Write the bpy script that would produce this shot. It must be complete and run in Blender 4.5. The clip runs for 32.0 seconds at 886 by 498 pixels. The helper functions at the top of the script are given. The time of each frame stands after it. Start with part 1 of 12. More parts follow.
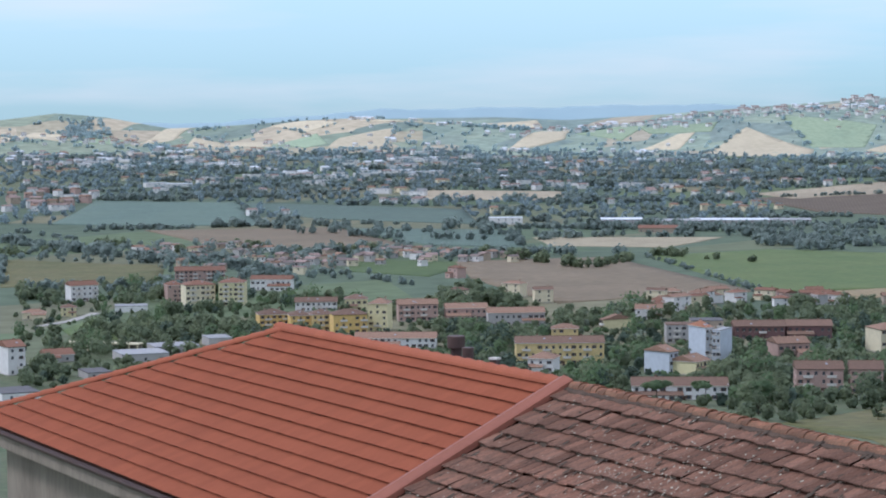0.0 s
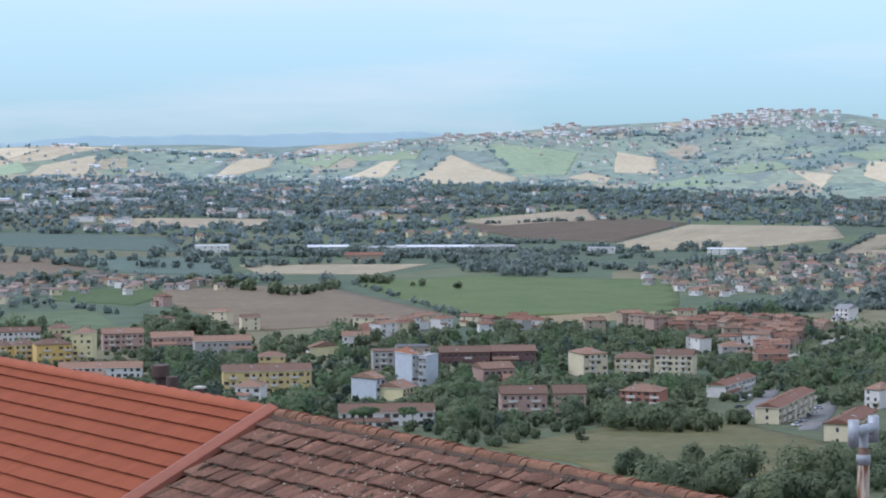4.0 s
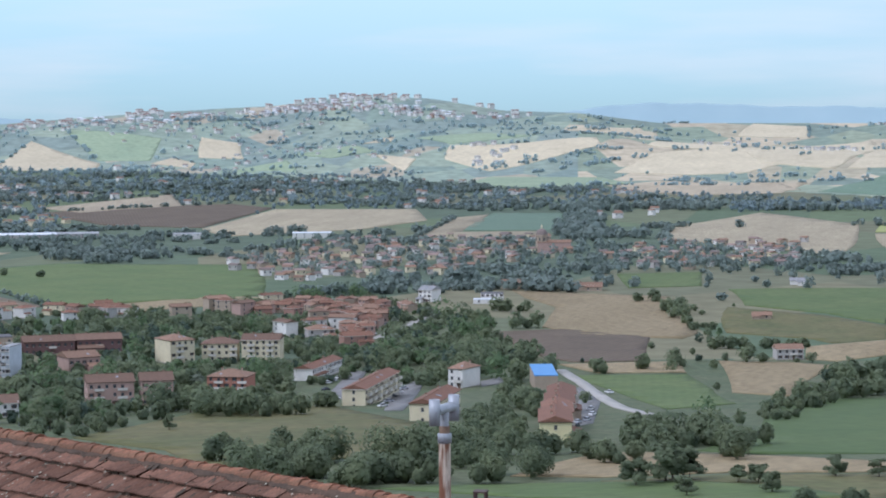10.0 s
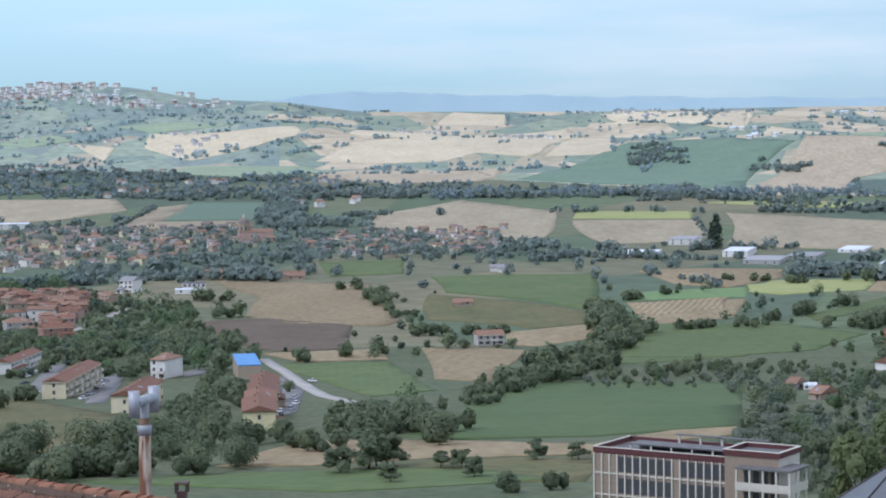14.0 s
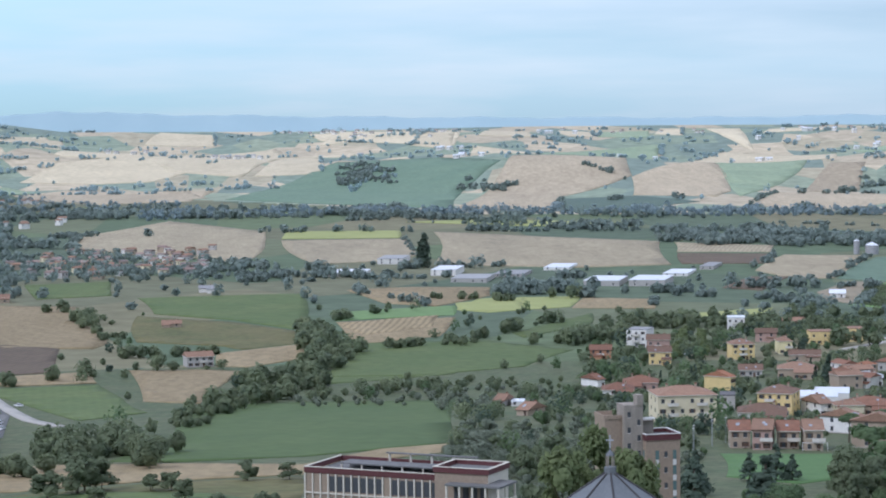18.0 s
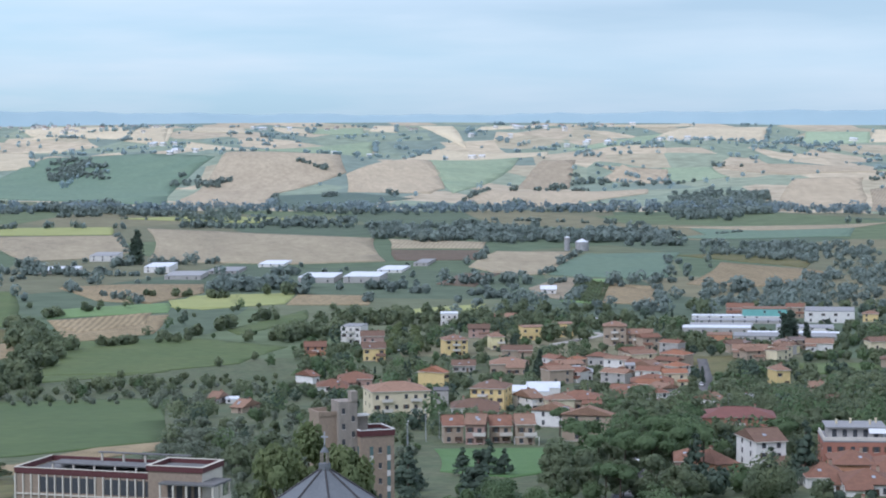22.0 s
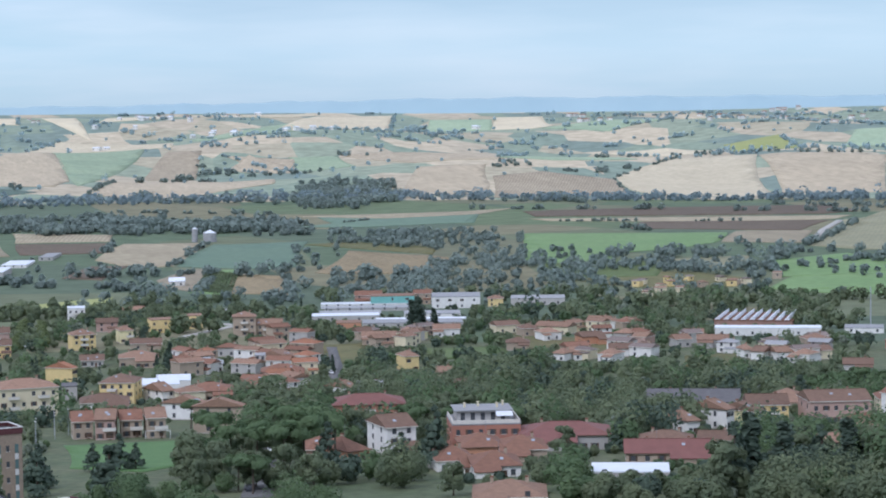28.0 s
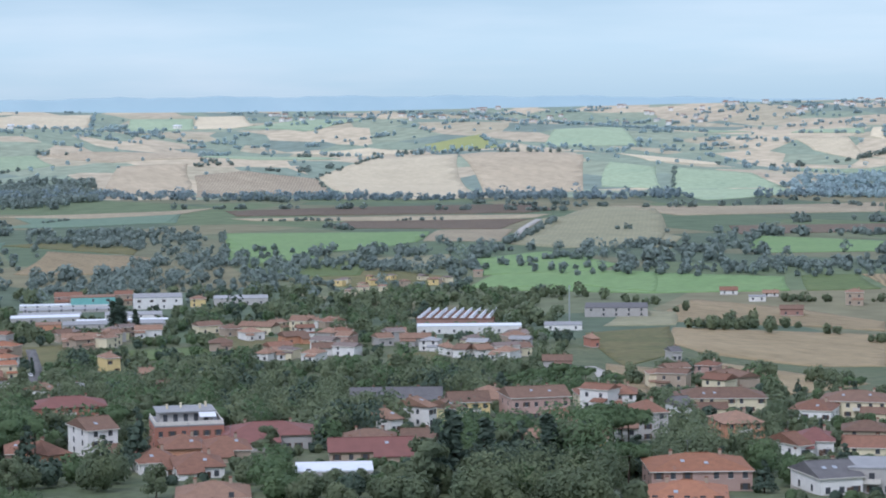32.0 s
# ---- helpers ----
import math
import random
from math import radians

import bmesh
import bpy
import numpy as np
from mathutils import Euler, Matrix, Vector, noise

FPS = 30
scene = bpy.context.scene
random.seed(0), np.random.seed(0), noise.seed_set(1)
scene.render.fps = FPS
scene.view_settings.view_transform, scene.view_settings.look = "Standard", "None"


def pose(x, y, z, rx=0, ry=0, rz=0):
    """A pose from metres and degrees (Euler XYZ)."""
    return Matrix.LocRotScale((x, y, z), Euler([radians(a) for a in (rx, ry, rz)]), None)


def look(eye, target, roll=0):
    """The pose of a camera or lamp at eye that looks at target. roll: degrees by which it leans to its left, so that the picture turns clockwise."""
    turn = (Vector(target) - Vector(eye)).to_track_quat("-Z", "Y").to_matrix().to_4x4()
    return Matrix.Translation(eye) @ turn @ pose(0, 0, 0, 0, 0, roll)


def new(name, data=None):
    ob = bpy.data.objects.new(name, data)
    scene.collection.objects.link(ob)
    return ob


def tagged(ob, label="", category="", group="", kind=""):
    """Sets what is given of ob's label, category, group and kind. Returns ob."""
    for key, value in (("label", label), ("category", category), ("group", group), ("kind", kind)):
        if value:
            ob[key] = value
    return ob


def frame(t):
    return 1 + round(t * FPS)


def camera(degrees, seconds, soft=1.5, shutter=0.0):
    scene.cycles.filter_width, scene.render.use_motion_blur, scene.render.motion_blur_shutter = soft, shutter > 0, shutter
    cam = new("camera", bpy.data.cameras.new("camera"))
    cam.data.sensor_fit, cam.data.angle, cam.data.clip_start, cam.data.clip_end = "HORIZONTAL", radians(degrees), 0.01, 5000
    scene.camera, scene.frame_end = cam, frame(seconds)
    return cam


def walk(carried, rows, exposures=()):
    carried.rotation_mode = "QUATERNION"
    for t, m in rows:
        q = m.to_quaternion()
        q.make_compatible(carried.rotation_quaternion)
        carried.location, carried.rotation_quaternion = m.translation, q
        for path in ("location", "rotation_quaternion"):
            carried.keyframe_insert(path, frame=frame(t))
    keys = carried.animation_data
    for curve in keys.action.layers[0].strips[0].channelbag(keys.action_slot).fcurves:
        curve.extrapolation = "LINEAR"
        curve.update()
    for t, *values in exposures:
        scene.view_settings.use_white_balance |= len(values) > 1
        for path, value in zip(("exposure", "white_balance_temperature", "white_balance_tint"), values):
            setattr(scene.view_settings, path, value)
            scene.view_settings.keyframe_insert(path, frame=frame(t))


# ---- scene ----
# ---- camera: a slow hand-held pan from a window high over the valley ----
ARM = 0.22                        # the eye swings round the body at this radius
cam = camera(22.4, 32.0, soft=1.95)
ROWS = [
    (0, 30.435, -3.608, 0.415),
    (0.5, 29.62, -3.526, 0.344),
    (1, 28.648, -3.415, 0.372),
    (1.5, 27.682, -3.326, 0.256),
    (2, 26.623, -3.171, 0.197),
    (2.5, 25.634, -3.001, 0.014),
    (3, 24.581, -2.869, 0.056),
    (3.5, 23.716, -2.874, 0.196),
    (5.5, 20.571, -3.222, 0.427),
    (6, 19.737, -3.239, 0.483),
    (6.5, 18.91, -3.17, 0.248),
    (7, 18.018, -3.132, 0.329),
    (7.5, 17.108, -3.154, 0.446),
    (8, 16.094, -3.226, 0.475),
    (8.5, 15.171, -3.296, 0.592),
    (9, 14.23, -3.374, 0.867),
    (9.5, 13.339, -3.435, 0.742),
    (10, 12.317, -3.406, 0.55),
    (10.5, 11.322, -3.335, 0.558),
    (11, 10.223, -3.301, 0.706),
    (11.5, 9.231, -3.311, 0.688),
    (12, 8.154, -3.368, 0.785),
    (12.5, 7.233, -3.461, 0.857),
    (13, 6.341, -3.605, 0.684),
    (13.5, 5.54, -3.711, 0.641),
    (14, 4.684, -3.766, 0.601),
    (14.5, 3.808, -3.69, 0.609),
    (16.5, -0.039, -3.494, 0.646),
    (17, -0.942, -3.416, 0.588),
    (17.5, -1.816, -3.359, 0.579),
    (18, -2.768, -3.333, 0.64),
    (18.5, -3.684, -3.325, 0.602),
    (19, -4.611, -3.338, 0.624),
    (19.5, -5.463, -3.367, 0.458),
    (20, -6.395, -3.418, 0.379),
    (20.5, -7.248, -3.484, 0.348),
    (21, -8.165, -3.507, 0.329),
    (21.5, -9.027, -3.471, 0.255),
    (22, -10.057, -3.471, 0.255),
    (22.5, -11.025, -3.537, 0.38),
    (23, -11.973, -3.637, 0.463),
    (23.5, -12.748, -3.71, 0.445),
    (24, -13.529, -3.686, 0.609),
    (24.5, -14.196, -3.573, 0.672),
    (26.5, -16.918, -3.575, 0.721),
    (27, -17.816, -3.636, 0.666),
    (27.5, -18.693, -3.715, 0.732),
    (28, -19.609, -3.807, 0.777),
    (28.5, -20.481, -3.915, 0.824),
    (29, -21.425, -3.958, 0.794),
    (29.5, -22.303, -3.884, 0.673),
    (30, -23.246, -3.767, 0.752),
    (30.5, -24.193, -3.712, 0.672),
    (31, -25.295, -3.713, 0.698),
    (31.5, -26.239, -3.798, 0.498),
    (32, -27.211, -3.902, 0.556),
]
walk(cam, [(t, pose(-ARM * math.sin(radians(yaw)), ARM * math.cos(radians(yaw)), 140.0, 90 + pitch, roll, yaw)) for t, yaw, pitch, roll in ROWS], exposures=[(0.0, -0.03, 5600, 18)])

# ---- sky and sun ----
scene.view_settings.exposure = 0.0
world = bpy.data.worlds.new("sky")
scene.world = world
world.use_nodes = True
wn, wl = world.node_tree.nodes, world.node_tree.links
sky = wn.new("ShaderNodeTexSky")
sky.sky_type, sky.sun_disc = "NISHITA", False
SUN_EL, SUN_AZ = 46.0, -125.0     # degrees; azimuth clockwise from +y
sky.sun_elevation, sky.sun_rotation = radians(SUN_EL), radians(SUN_AZ)
sky.air_density, sky.dust_density, sky.ozone_density = 1.0, 0.6, 2.0
coord = wn.new("ShaderNodeTexCoord")
bands = wn.new("ShaderNodeMapping")
bands.inputs["Scale"].default_value = (2.4, 2.4, 19.0)
clouds = wn.new("ShaderNodeTexNoise")
clouds.inputs["Scale"].default_value, clouds.inputs["Detail"].default_value, clouds.inputs["Roughness"].default_value = 1.9, 5.0, 0.5
soft = wn.new("ShaderNodeValToRGB")
soft.color_ramp.elements[0].position, soft.color_ramp.elements[1].position = 0.45, 0.72
split = wn.new("ShaderNodeSeparateXYZ")
height = wn.new("ShaderNodeValToRGB")
for p, c in ((0.0, (0.33, 0.575, 0.625, 1)), (0.008, (0.325, 0.60, 0.67, 1)), (0.022, (0.36, 0.635, 0.73, 1)), (0.045, (0.45, 0.70, 0.79, 1)), (0.07, (0.58, 0.77, 0.83, 1)), (0.25, (1.0, 1.08, 1.16, 1)), (1.0, (0.98, 1.04, 1.12, 1))):
    e = height.color_ramp.elements.new(p)
    e.color = c
height.color_ramp.elements.remove(height.color_ramp.elements[0])
height.color_ramp.elements.remove(height.color_ramp.elements[-1])
bank = wn.new("ShaderNodeValToRGB")       # the greyer cloud bank to the east
for p, c in ((0.0, (0.340, 0.535, 0.625, 1)), (0.022, (0.370, 0.560, 0.662, 1)), (0.045, (0.295, 0.436, 0.530, 1)), (0.07, (0.305, 0.432, 0.518, 1)), (0.25, (1.0, 1.08, 1.16, 1)), (1.0, (0.98, 1.04, 1.12, 1))):
    e = bank.color_ramp.elements.new(p)
    e.color = c
bank.color_ramp.elements.remove(bank.color_ramp.elements[0])
bank.color_ramp.elements.remove(bank.color_ramp.elements[-1])
east, sides = wn.new("ShaderNodeMapRange"), wn.new("ShaderNodeMixRGB")
east.inputs["From Min"].default_value, east.inputs["From Max"].default_value = -0.15, 0.25
wl.new(split.outputs["X"], east.inputs["Value"])
wl.new(split.outputs["Z"], bank.inputs["Fac"])
wl.new(east.outputs["Result"], sides.inputs["Fac"])
wl.new(height.outputs["Color"], sides.inputs["Color1"])
wl.new(bank.outputs["Color"], sides.inputs["Color2"])
cloudy = wn.new("ShaderNodeMixRGB")
cloudy.inputs["Color2"].default_value = (0.67, 0.735, 0.765, 1)
amount = wn.new("ShaderNodeMath")
amount.operation = "MULTIPLY"
thin = wn.new("ShaderNodeMapRange")        # the veil thins to the east
thin.inputs["From Min"].default_value, thin.inputs["From Max"].default_value, thin.inputs["To Min"].default_value, thin.inputs["To Max"].default_value = 0.05, 0.30, 0.85, 0.55
wl.new(split.outputs["X"], thin.inputs["Value"])
wl.new(thin.outputs["Result"], amount.inputs[1])
sky_bg, veil_bg, both = wn.new("ShaderNodeBackground"), wn.new("ShaderNodeBackground"), wn.new("ShaderNodeAddShader")
sky_bg.inputs["Strength"].default_value = 0.05
veil_bg.inputs["Strength"].default_value = 0.80
wl.new(coord.outputs["Generated"], bands.inputs["Vector"])
wl.new(bands.outputs["Vector"], clouds.inputs["Vector"])
wl.new(clouds.outputs["Fac"], soft.inputs["Fac"])
wl.new(soft.outputs["Color"], amount.inputs[0])
wl.new(coord.outputs["Generated"], split.inputs["Vector"])
wl.new(split.outputs["Z"], height.inputs["Fac"])
wl.new(sides.outputs["Color"], cloudy.inputs["Color1"])
wl.new(amount.outputs["Value"], cloudy.inputs["Fac"])
wl.new(cloudy.outputs["Color"], veil_bg.inputs["Color"])
wl.new(sky.outputs["Color"], sky_bg.inputs["Color"])
wl.new(sky_bg.outputs["Background"], both.inputs[0])
wl.new(veil_bg.outputs["Background"], both.inputs[1])
wl.new(both.outputs["Shader"], wn["World Output"].inputs["Surface"])
sun = new("sun", bpy.data.lights.new("sun", "SUN"))
sun.data.energy, sun.data.angle, sun.data.color = 1.6, radians(12), (1.0, 0.965, 0.945)
sun.matrix_world = look((2000 * math.sin(radians(SUN_AZ)) * math.cos(radians(SUN_EL)), 2000 * math.cos(radians(SUN_AZ)) * math.cos(radians(SUN_EL)), 140 + 2000 * math.sin(radians(SUN_EL))), (0, 0, 140))


# ---- materials ----
def material(name, colour, other=None, scale=1.0, bump=0.0, rough=0.85, detail=4.0, fine=0.0, each=0.0, metal=0.0, stretch=(1, 1, 1), mid=0.5, width=0.25, thin=0.0, rows=0.0):
    """A surface of two colours mixed by noise of that size in metres, with a finer grain, a relief and a change from piece to piece."""
    m = bpy.data.materials.new(name)
    m.use_nodes = True
    n, l = m.node_tree.nodes, m.node_tree.links
    b = n["Principled BSDF"]
    b.inputs["Roughness"].default_value, b.inputs["Metallic"].default_value = rough, metal
    b.inputs["Specular IOR Level"].default_value = 0.25
    tc, mp = n.new("ShaderNodeTexCoord"), n.new("ShaderNodeMapping")
    mp.inputs["Scale"].default_value = stretch
    l.new(tc.outputs["Object"], mp.inputs["Vector"])
    tex = n.new("ShaderNodeTexNoise")
    tex.inputs["Scale"].default_value, tex.inputs["Detail"].default_value = 1.0 / scale, detail
    l.new(mp.outputs["Vector"], tex.inputs["Vector"])
    ramp = n.new("ShaderNodeValToRGB")
    ramp.color_ramp.elements[0].position, ramp.color_ramp.elements[1].position = mid - width, mid + width
    ramp.color_ramp.elements[0].color = (*colour, 1)
    ramp.color_ramp.elements[1].color = (*(other or [c * 0.8 for c in colour]), 1)
    l.new(tex.outputs["Fac"], ramp.inputs["Fac"])
    out = ramp.outputs["Color"]
    if fine:
        grain = n.new("ShaderNodeTexNoise")
        grain.inputs["Scale"].default_value, grain.inputs["Detail"].default_value = 7.0 / scale, 3.0
        l.new(mp.outputs["Vector"], grain.inputs["Vector"])
        rng = n.new("ShaderNodeMapRange")
        rng.inputs["From Min"].default_value, rng.inputs["From Max"].default_value = 0.25, 0.75
        rng.inputs["To Min"].default_value, rng.inputs["To Max"].default_value = 1 - fine, 1 + fine
        l.new(grain.outputs["Fac"], rng.inputs["Value"])
        mul = n.new("ShaderNodeVectorMath")
        mul.operation = "SCALE"
        l.new(out, mul.inputs[0])
        l.new(rng.outputs["Result"], mul.inputs["Scale"])
        out = mul.outputs["Vector"]
    if each:
        info, rng2 = n.new("ShaderNodeObjectInfo"), n.new("ShaderNodeMapRange")
        rng2.inputs["To Min"].default_value, rng2.inputs["To Max"].default_value = 1 - each, 1 + each
        geo, both2 = n.new("ShaderNodeNewGeometry"), n.new("ShaderNodeMath")
        both2.operation = "ADD"
        frac = n.new("ShaderNodeMath")
        frac.operation = "FRACT"
        l.new(info.outputs["Random"], both2.inputs[0])
        l.new(geo.outputs["Random Per Island"], both2.inputs[1])
        l.new(both2.outputs["Value"], frac.inputs[0])
        l.new(frac.outputs["Value"], rng2.inputs["Value"])
        mul2 = n.new("ShaderNodeVectorMath")
        mul2.operation = "SCALE"
        l.new(out, mul2.inputs[0])
        l.new(rng2.outputs["Result"], mul2.inputs["Scale"])
        out = mul2.outputs["Vector"]
    if rows:
        who, ang, rot, wave, amp, mul3 = n.new("ShaderNodeObjectInfo"), n.new("ShaderNodeMath"), n.new("ShaderNodeVectorRotate"), n.new("ShaderNodeTexWave"), n.new("ShaderNodeMapRange"), n.new("ShaderNodeVectorMath")
        ang.operation, ang.inputs[1].default_value = "MULTIPLY", 3.1
        rot.rotation_type = "Z_AXIS"
        wave.inputs["Scale"].default_value, wave.inputs["Distortion"].default_value, wave.inputs["Detail"].default_value = 0.075, 3.0, 3.0
        wave.inputs["Detail Scale"].default_value = 0.6
        amp.inputs["To Min"].default_value, amp.inputs["To Max"].default_value = 1 - rows, 1 + rows
        mul3.operation = "SCALE"
        l.new(who.outputs["Random"], ang.inputs[0])
        l.new(ang.outputs["Value"], rot.inputs["Angle"])
        l.new(tc.outputs["Object"], rot.inputs["Vector"])
        l.new(rot.outputs["Vector"], wave.inputs["Vector"])
        l.new(wave.outputs["Fac"], amp.inputs["Value"])
        l.new(out, mul3.inputs[0])
        l.new(amp.outputs["Result"], mul3.inputs["Scale"])
        out = mul3.outputs["Vector"]
    l.new(out, b.inputs["Base Color"])
    if bump:
        bp = n.new("ShaderNodeBump")
        bp.inputs["Strength"].default_value, bp.inputs["Distance"].default_value = 0.6, bump
        l.new(tex.outputs["Fac"], bp.inputs["Height"])
        l.new(bp.outputs["Normal"], b.inputs["Normal"])
    if thin:
        glow, mix = n.new("ShaderNodeBsdfTranslucent"), n.new("ShaderNodeMixShader")
        mix.inputs["Fac"].default_value = thin
        l.new(out, glow.inputs["Color"])
        l.new(b.outputs["BSDF"], mix.inputs[1])
        l.new(glow.outputs["BSDF"], mix.inputs[2])
        l.new(mix.outputs["Shader"], n["Material Output"].inputs["Surface"])
    return m


FIELD = {
    "green": material("green_crop", (0.084, 0.126, 0.042), (0.121, 0.153, 0.054), 40, fine=0.17, rows=0.03, each=0.12),
    "dark": material("dark_green_crop", (0.069, 0.108, 0.037), (0.092, 0.131, 0.045), 40, fine=0.14, rows=0.05, each=0.10),
    "light": material("bright_green_crop", (0.150, 0.245, 0.090), (0.185, 0.275, 0.110), 50, fine=0.14, rows=0.07, each=0.08),
    "yellow": material("yellow_green_crop", (0.270, 0.300, 0.105), (0.330, 0.345, 0.130), 40, fine=0.08),
    "olive": material("dry_meadow", (0.094, 0.106, 0.038), (0.160, 0.138, 0.058), 30, fine=0.26, each=0.08),
    "tan": material("stubble", (0.225, 0.175, 0.092), (0.300, 0.236, 0.132), 24, fine=0.20, rows=0.22, each=0.10, stretch=(1, 0.3, 1)),
    # pale wheat: the hills' patches of sun are put into this colour
    "pale": material("sun_painted_wheat", (0.515, 0.445, 0.298), (0.620, 0.540, 0.366), 60, fine=0.14, rows=0.06, each=0.14),
    "brown": material("ploughed_soil", (0.112, 0.085, 0.056), (0.148, 0.112, 0.074), 30, fine=0.18, rows=0.12, each=0.10),
    "fallow": material("fallow_soil", (0.225, 0.192, 0.130), (0.290, 0.246, 0.165), 40, fine=0.18, rows=0.10, each=0.10),
    "clay": material("harrowed_clay", (0.172, 0.134, 0.084), (0.215, 0.168, 0.106), 60, fine=0.14, rows=0.10, each=0.06),
    "dry": material("dry_grass", (0.225, 0.222, 0.132), (0.285, 0.270, 0.160), 45, fine=0.16, rows=0.04),
    # hill pasture lightened for haze in its base colour
    "hill": material("hazy_hill_pasture", (0.260, 0.335, 0.215), (0.325, 0.395, 0.245), 60, fine=0.16, each=0.16),
    "paved": material("worn_asphalt", (0.17, 0.165, 0.155), (0.23, 0.225, 0.21), 5.0, fine=0.12),
    "lawn": material("mown_lawn", (0.085, 0.165, 0.055), (0.105, 0.185, 0.065), 8, fine=0.1),
    # far copies of the crops and stubble above, haze put into the colours
    "plain": material("hazy_valley_crop", (0.128, 0.196, 0.133), (0.157, 0.226, 0.147), 50, fine=0.16, rows=0.06, each=0.14),
    "dusk": material("hazy_valley_pasture", (0.101, 0.149, 0.118), (0.125, 0.174, 0.130), 50, fine=0.16, rows=0.05, each=0.14),
    "upland": material("hazy_hill_stubble", (0.351, 0.292, 0.196), (0.438, 0.366, 0.246), 45, fine=0.17, rows=0.14, each=0.16, stretch=(1, 0.3, 1)),
    "straw": material("hazy_valley_stubble", (0.270, 0.229, 0.149), (0.347, 0.295, 0.189), 45, fine=0.17, rows=0.16, each=0.14, stretch=(1, 0.3, 1)),
}


def patchwork(name, colours, size, grain=0.12):
    """Plots of land of several colours, with uneven borders and grain."""
    m = bpy.data.materials.new(name)
    m.use_nodes = True
    n, l = m.node_tree.nodes, m.node_tree.links
    b = n["Principled BSDF"]
    b.inputs["Roughness"].default_value, b.inputs["Specular IOR Level"].default_value = 0.95, 0.1
    tc, mp = n.new("ShaderNodeTexCoord"), n.new("ShaderNodeMapping")
    mp.inputs["Rotation"].default_value, mp.inputs["Scale"].default_value = (0, 0, 0.35), (1.0, 0.55, 0.0)
    cells = n.new("ShaderNodeTexVoronoi")
    cells.inputs["Scale"].default_value, cells.inputs["Randomness"].default_value = 1.0 / size, 0.85
    pick, ramp = n.new("ShaderNodeSeparateColor"), n.new("ShaderNodeValToRGB")
    ramp.color_ramp.interpolation = "CONSTANT"
    for i, c in enumerate(colours):
        e = ramp.color_ramp.elements.new(i / len(colours) + 0.001)
        e.color = (*c, 1)
    ramp.color_ramp.elements.remove(ramp.color_ramp.elements[0])
    ramp.color_ramp.elements.remove(ramp.color_ramp.elements[-1])
    tex, rng_ = n.new("ShaderNodeTexNoise"), n.new("ShaderNodeMapRange")
    tex.inputs["Scale"].default_value, tex.inputs["Detail"].default_value = 0.05, 6.0
    rng_.inputs["From Min"].default_value, rng_.inputs["From Max"].default_value = 0.3, 0.7
    rng_.inputs["To Min"].default_value, rng_.inputs["To Max"].default_value = 1 - grain, 1 + grain
    mul = n.new("ShaderNodeVectorMath")
    mul.operation = "SCALE"
    l.new(tc.outputs["Object"], mp.inputs["Vector"])
    l.new(mp.outputs["Vector"], cells.inputs["Vector"])
    l.new(cells.outputs["Color"], pick.inputs["Color"])
    l.new(pick.outputs["Red"], ramp.inputs["Fac"])
    l.new(tc.outputs["Object"], tex.inputs["Vector"])
    l.new(tex.outputs["Fac"], rng_.inputs["Value"])
    l.new(ramp.outputs["Color"], mul.inputs[0])
    l.new(rng_.outputs["Result"], mul.inputs["Scale"])
    l.new(mul.outputs["Vector"], b.inputs["Base Color"])
    return m


GROUND = material("town_ground", (0.075, 0.105, 0.048), (0.125, 0.135, 0.072), 22, fine=0.3, bump=0.3)
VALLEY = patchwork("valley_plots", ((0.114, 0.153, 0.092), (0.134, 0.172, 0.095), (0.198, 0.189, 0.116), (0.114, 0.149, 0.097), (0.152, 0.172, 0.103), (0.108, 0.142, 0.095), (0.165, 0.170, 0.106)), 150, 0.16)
# hill ground, paled and greyed: haze is painted into both palettes
HILLS = patchwork("hazy_hill_plots", ((0.250, 0.302, 0.219), (0.449, 0.388, 0.275), (0.281, 0.323, 0.230), (0.204, 0.256, 0.209), (0.510, 0.439, 0.306), (0.408, 0.367, 0.255), (0.230, 0.285, 0.219)), 90, 0.18)
MEADOWS = patchwork("hazy_hill_meadows", ((0.240, 0.305, 0.245), (0.281, 0.343, 0.265), (0.219, 0.282, 0.245), (0.408, 0.367, 0.270), (0.267, 0.321, 0.255), (0.306, 0.361, 0.270), (0.235, 0.291, 0.250)), 75, 0.2)
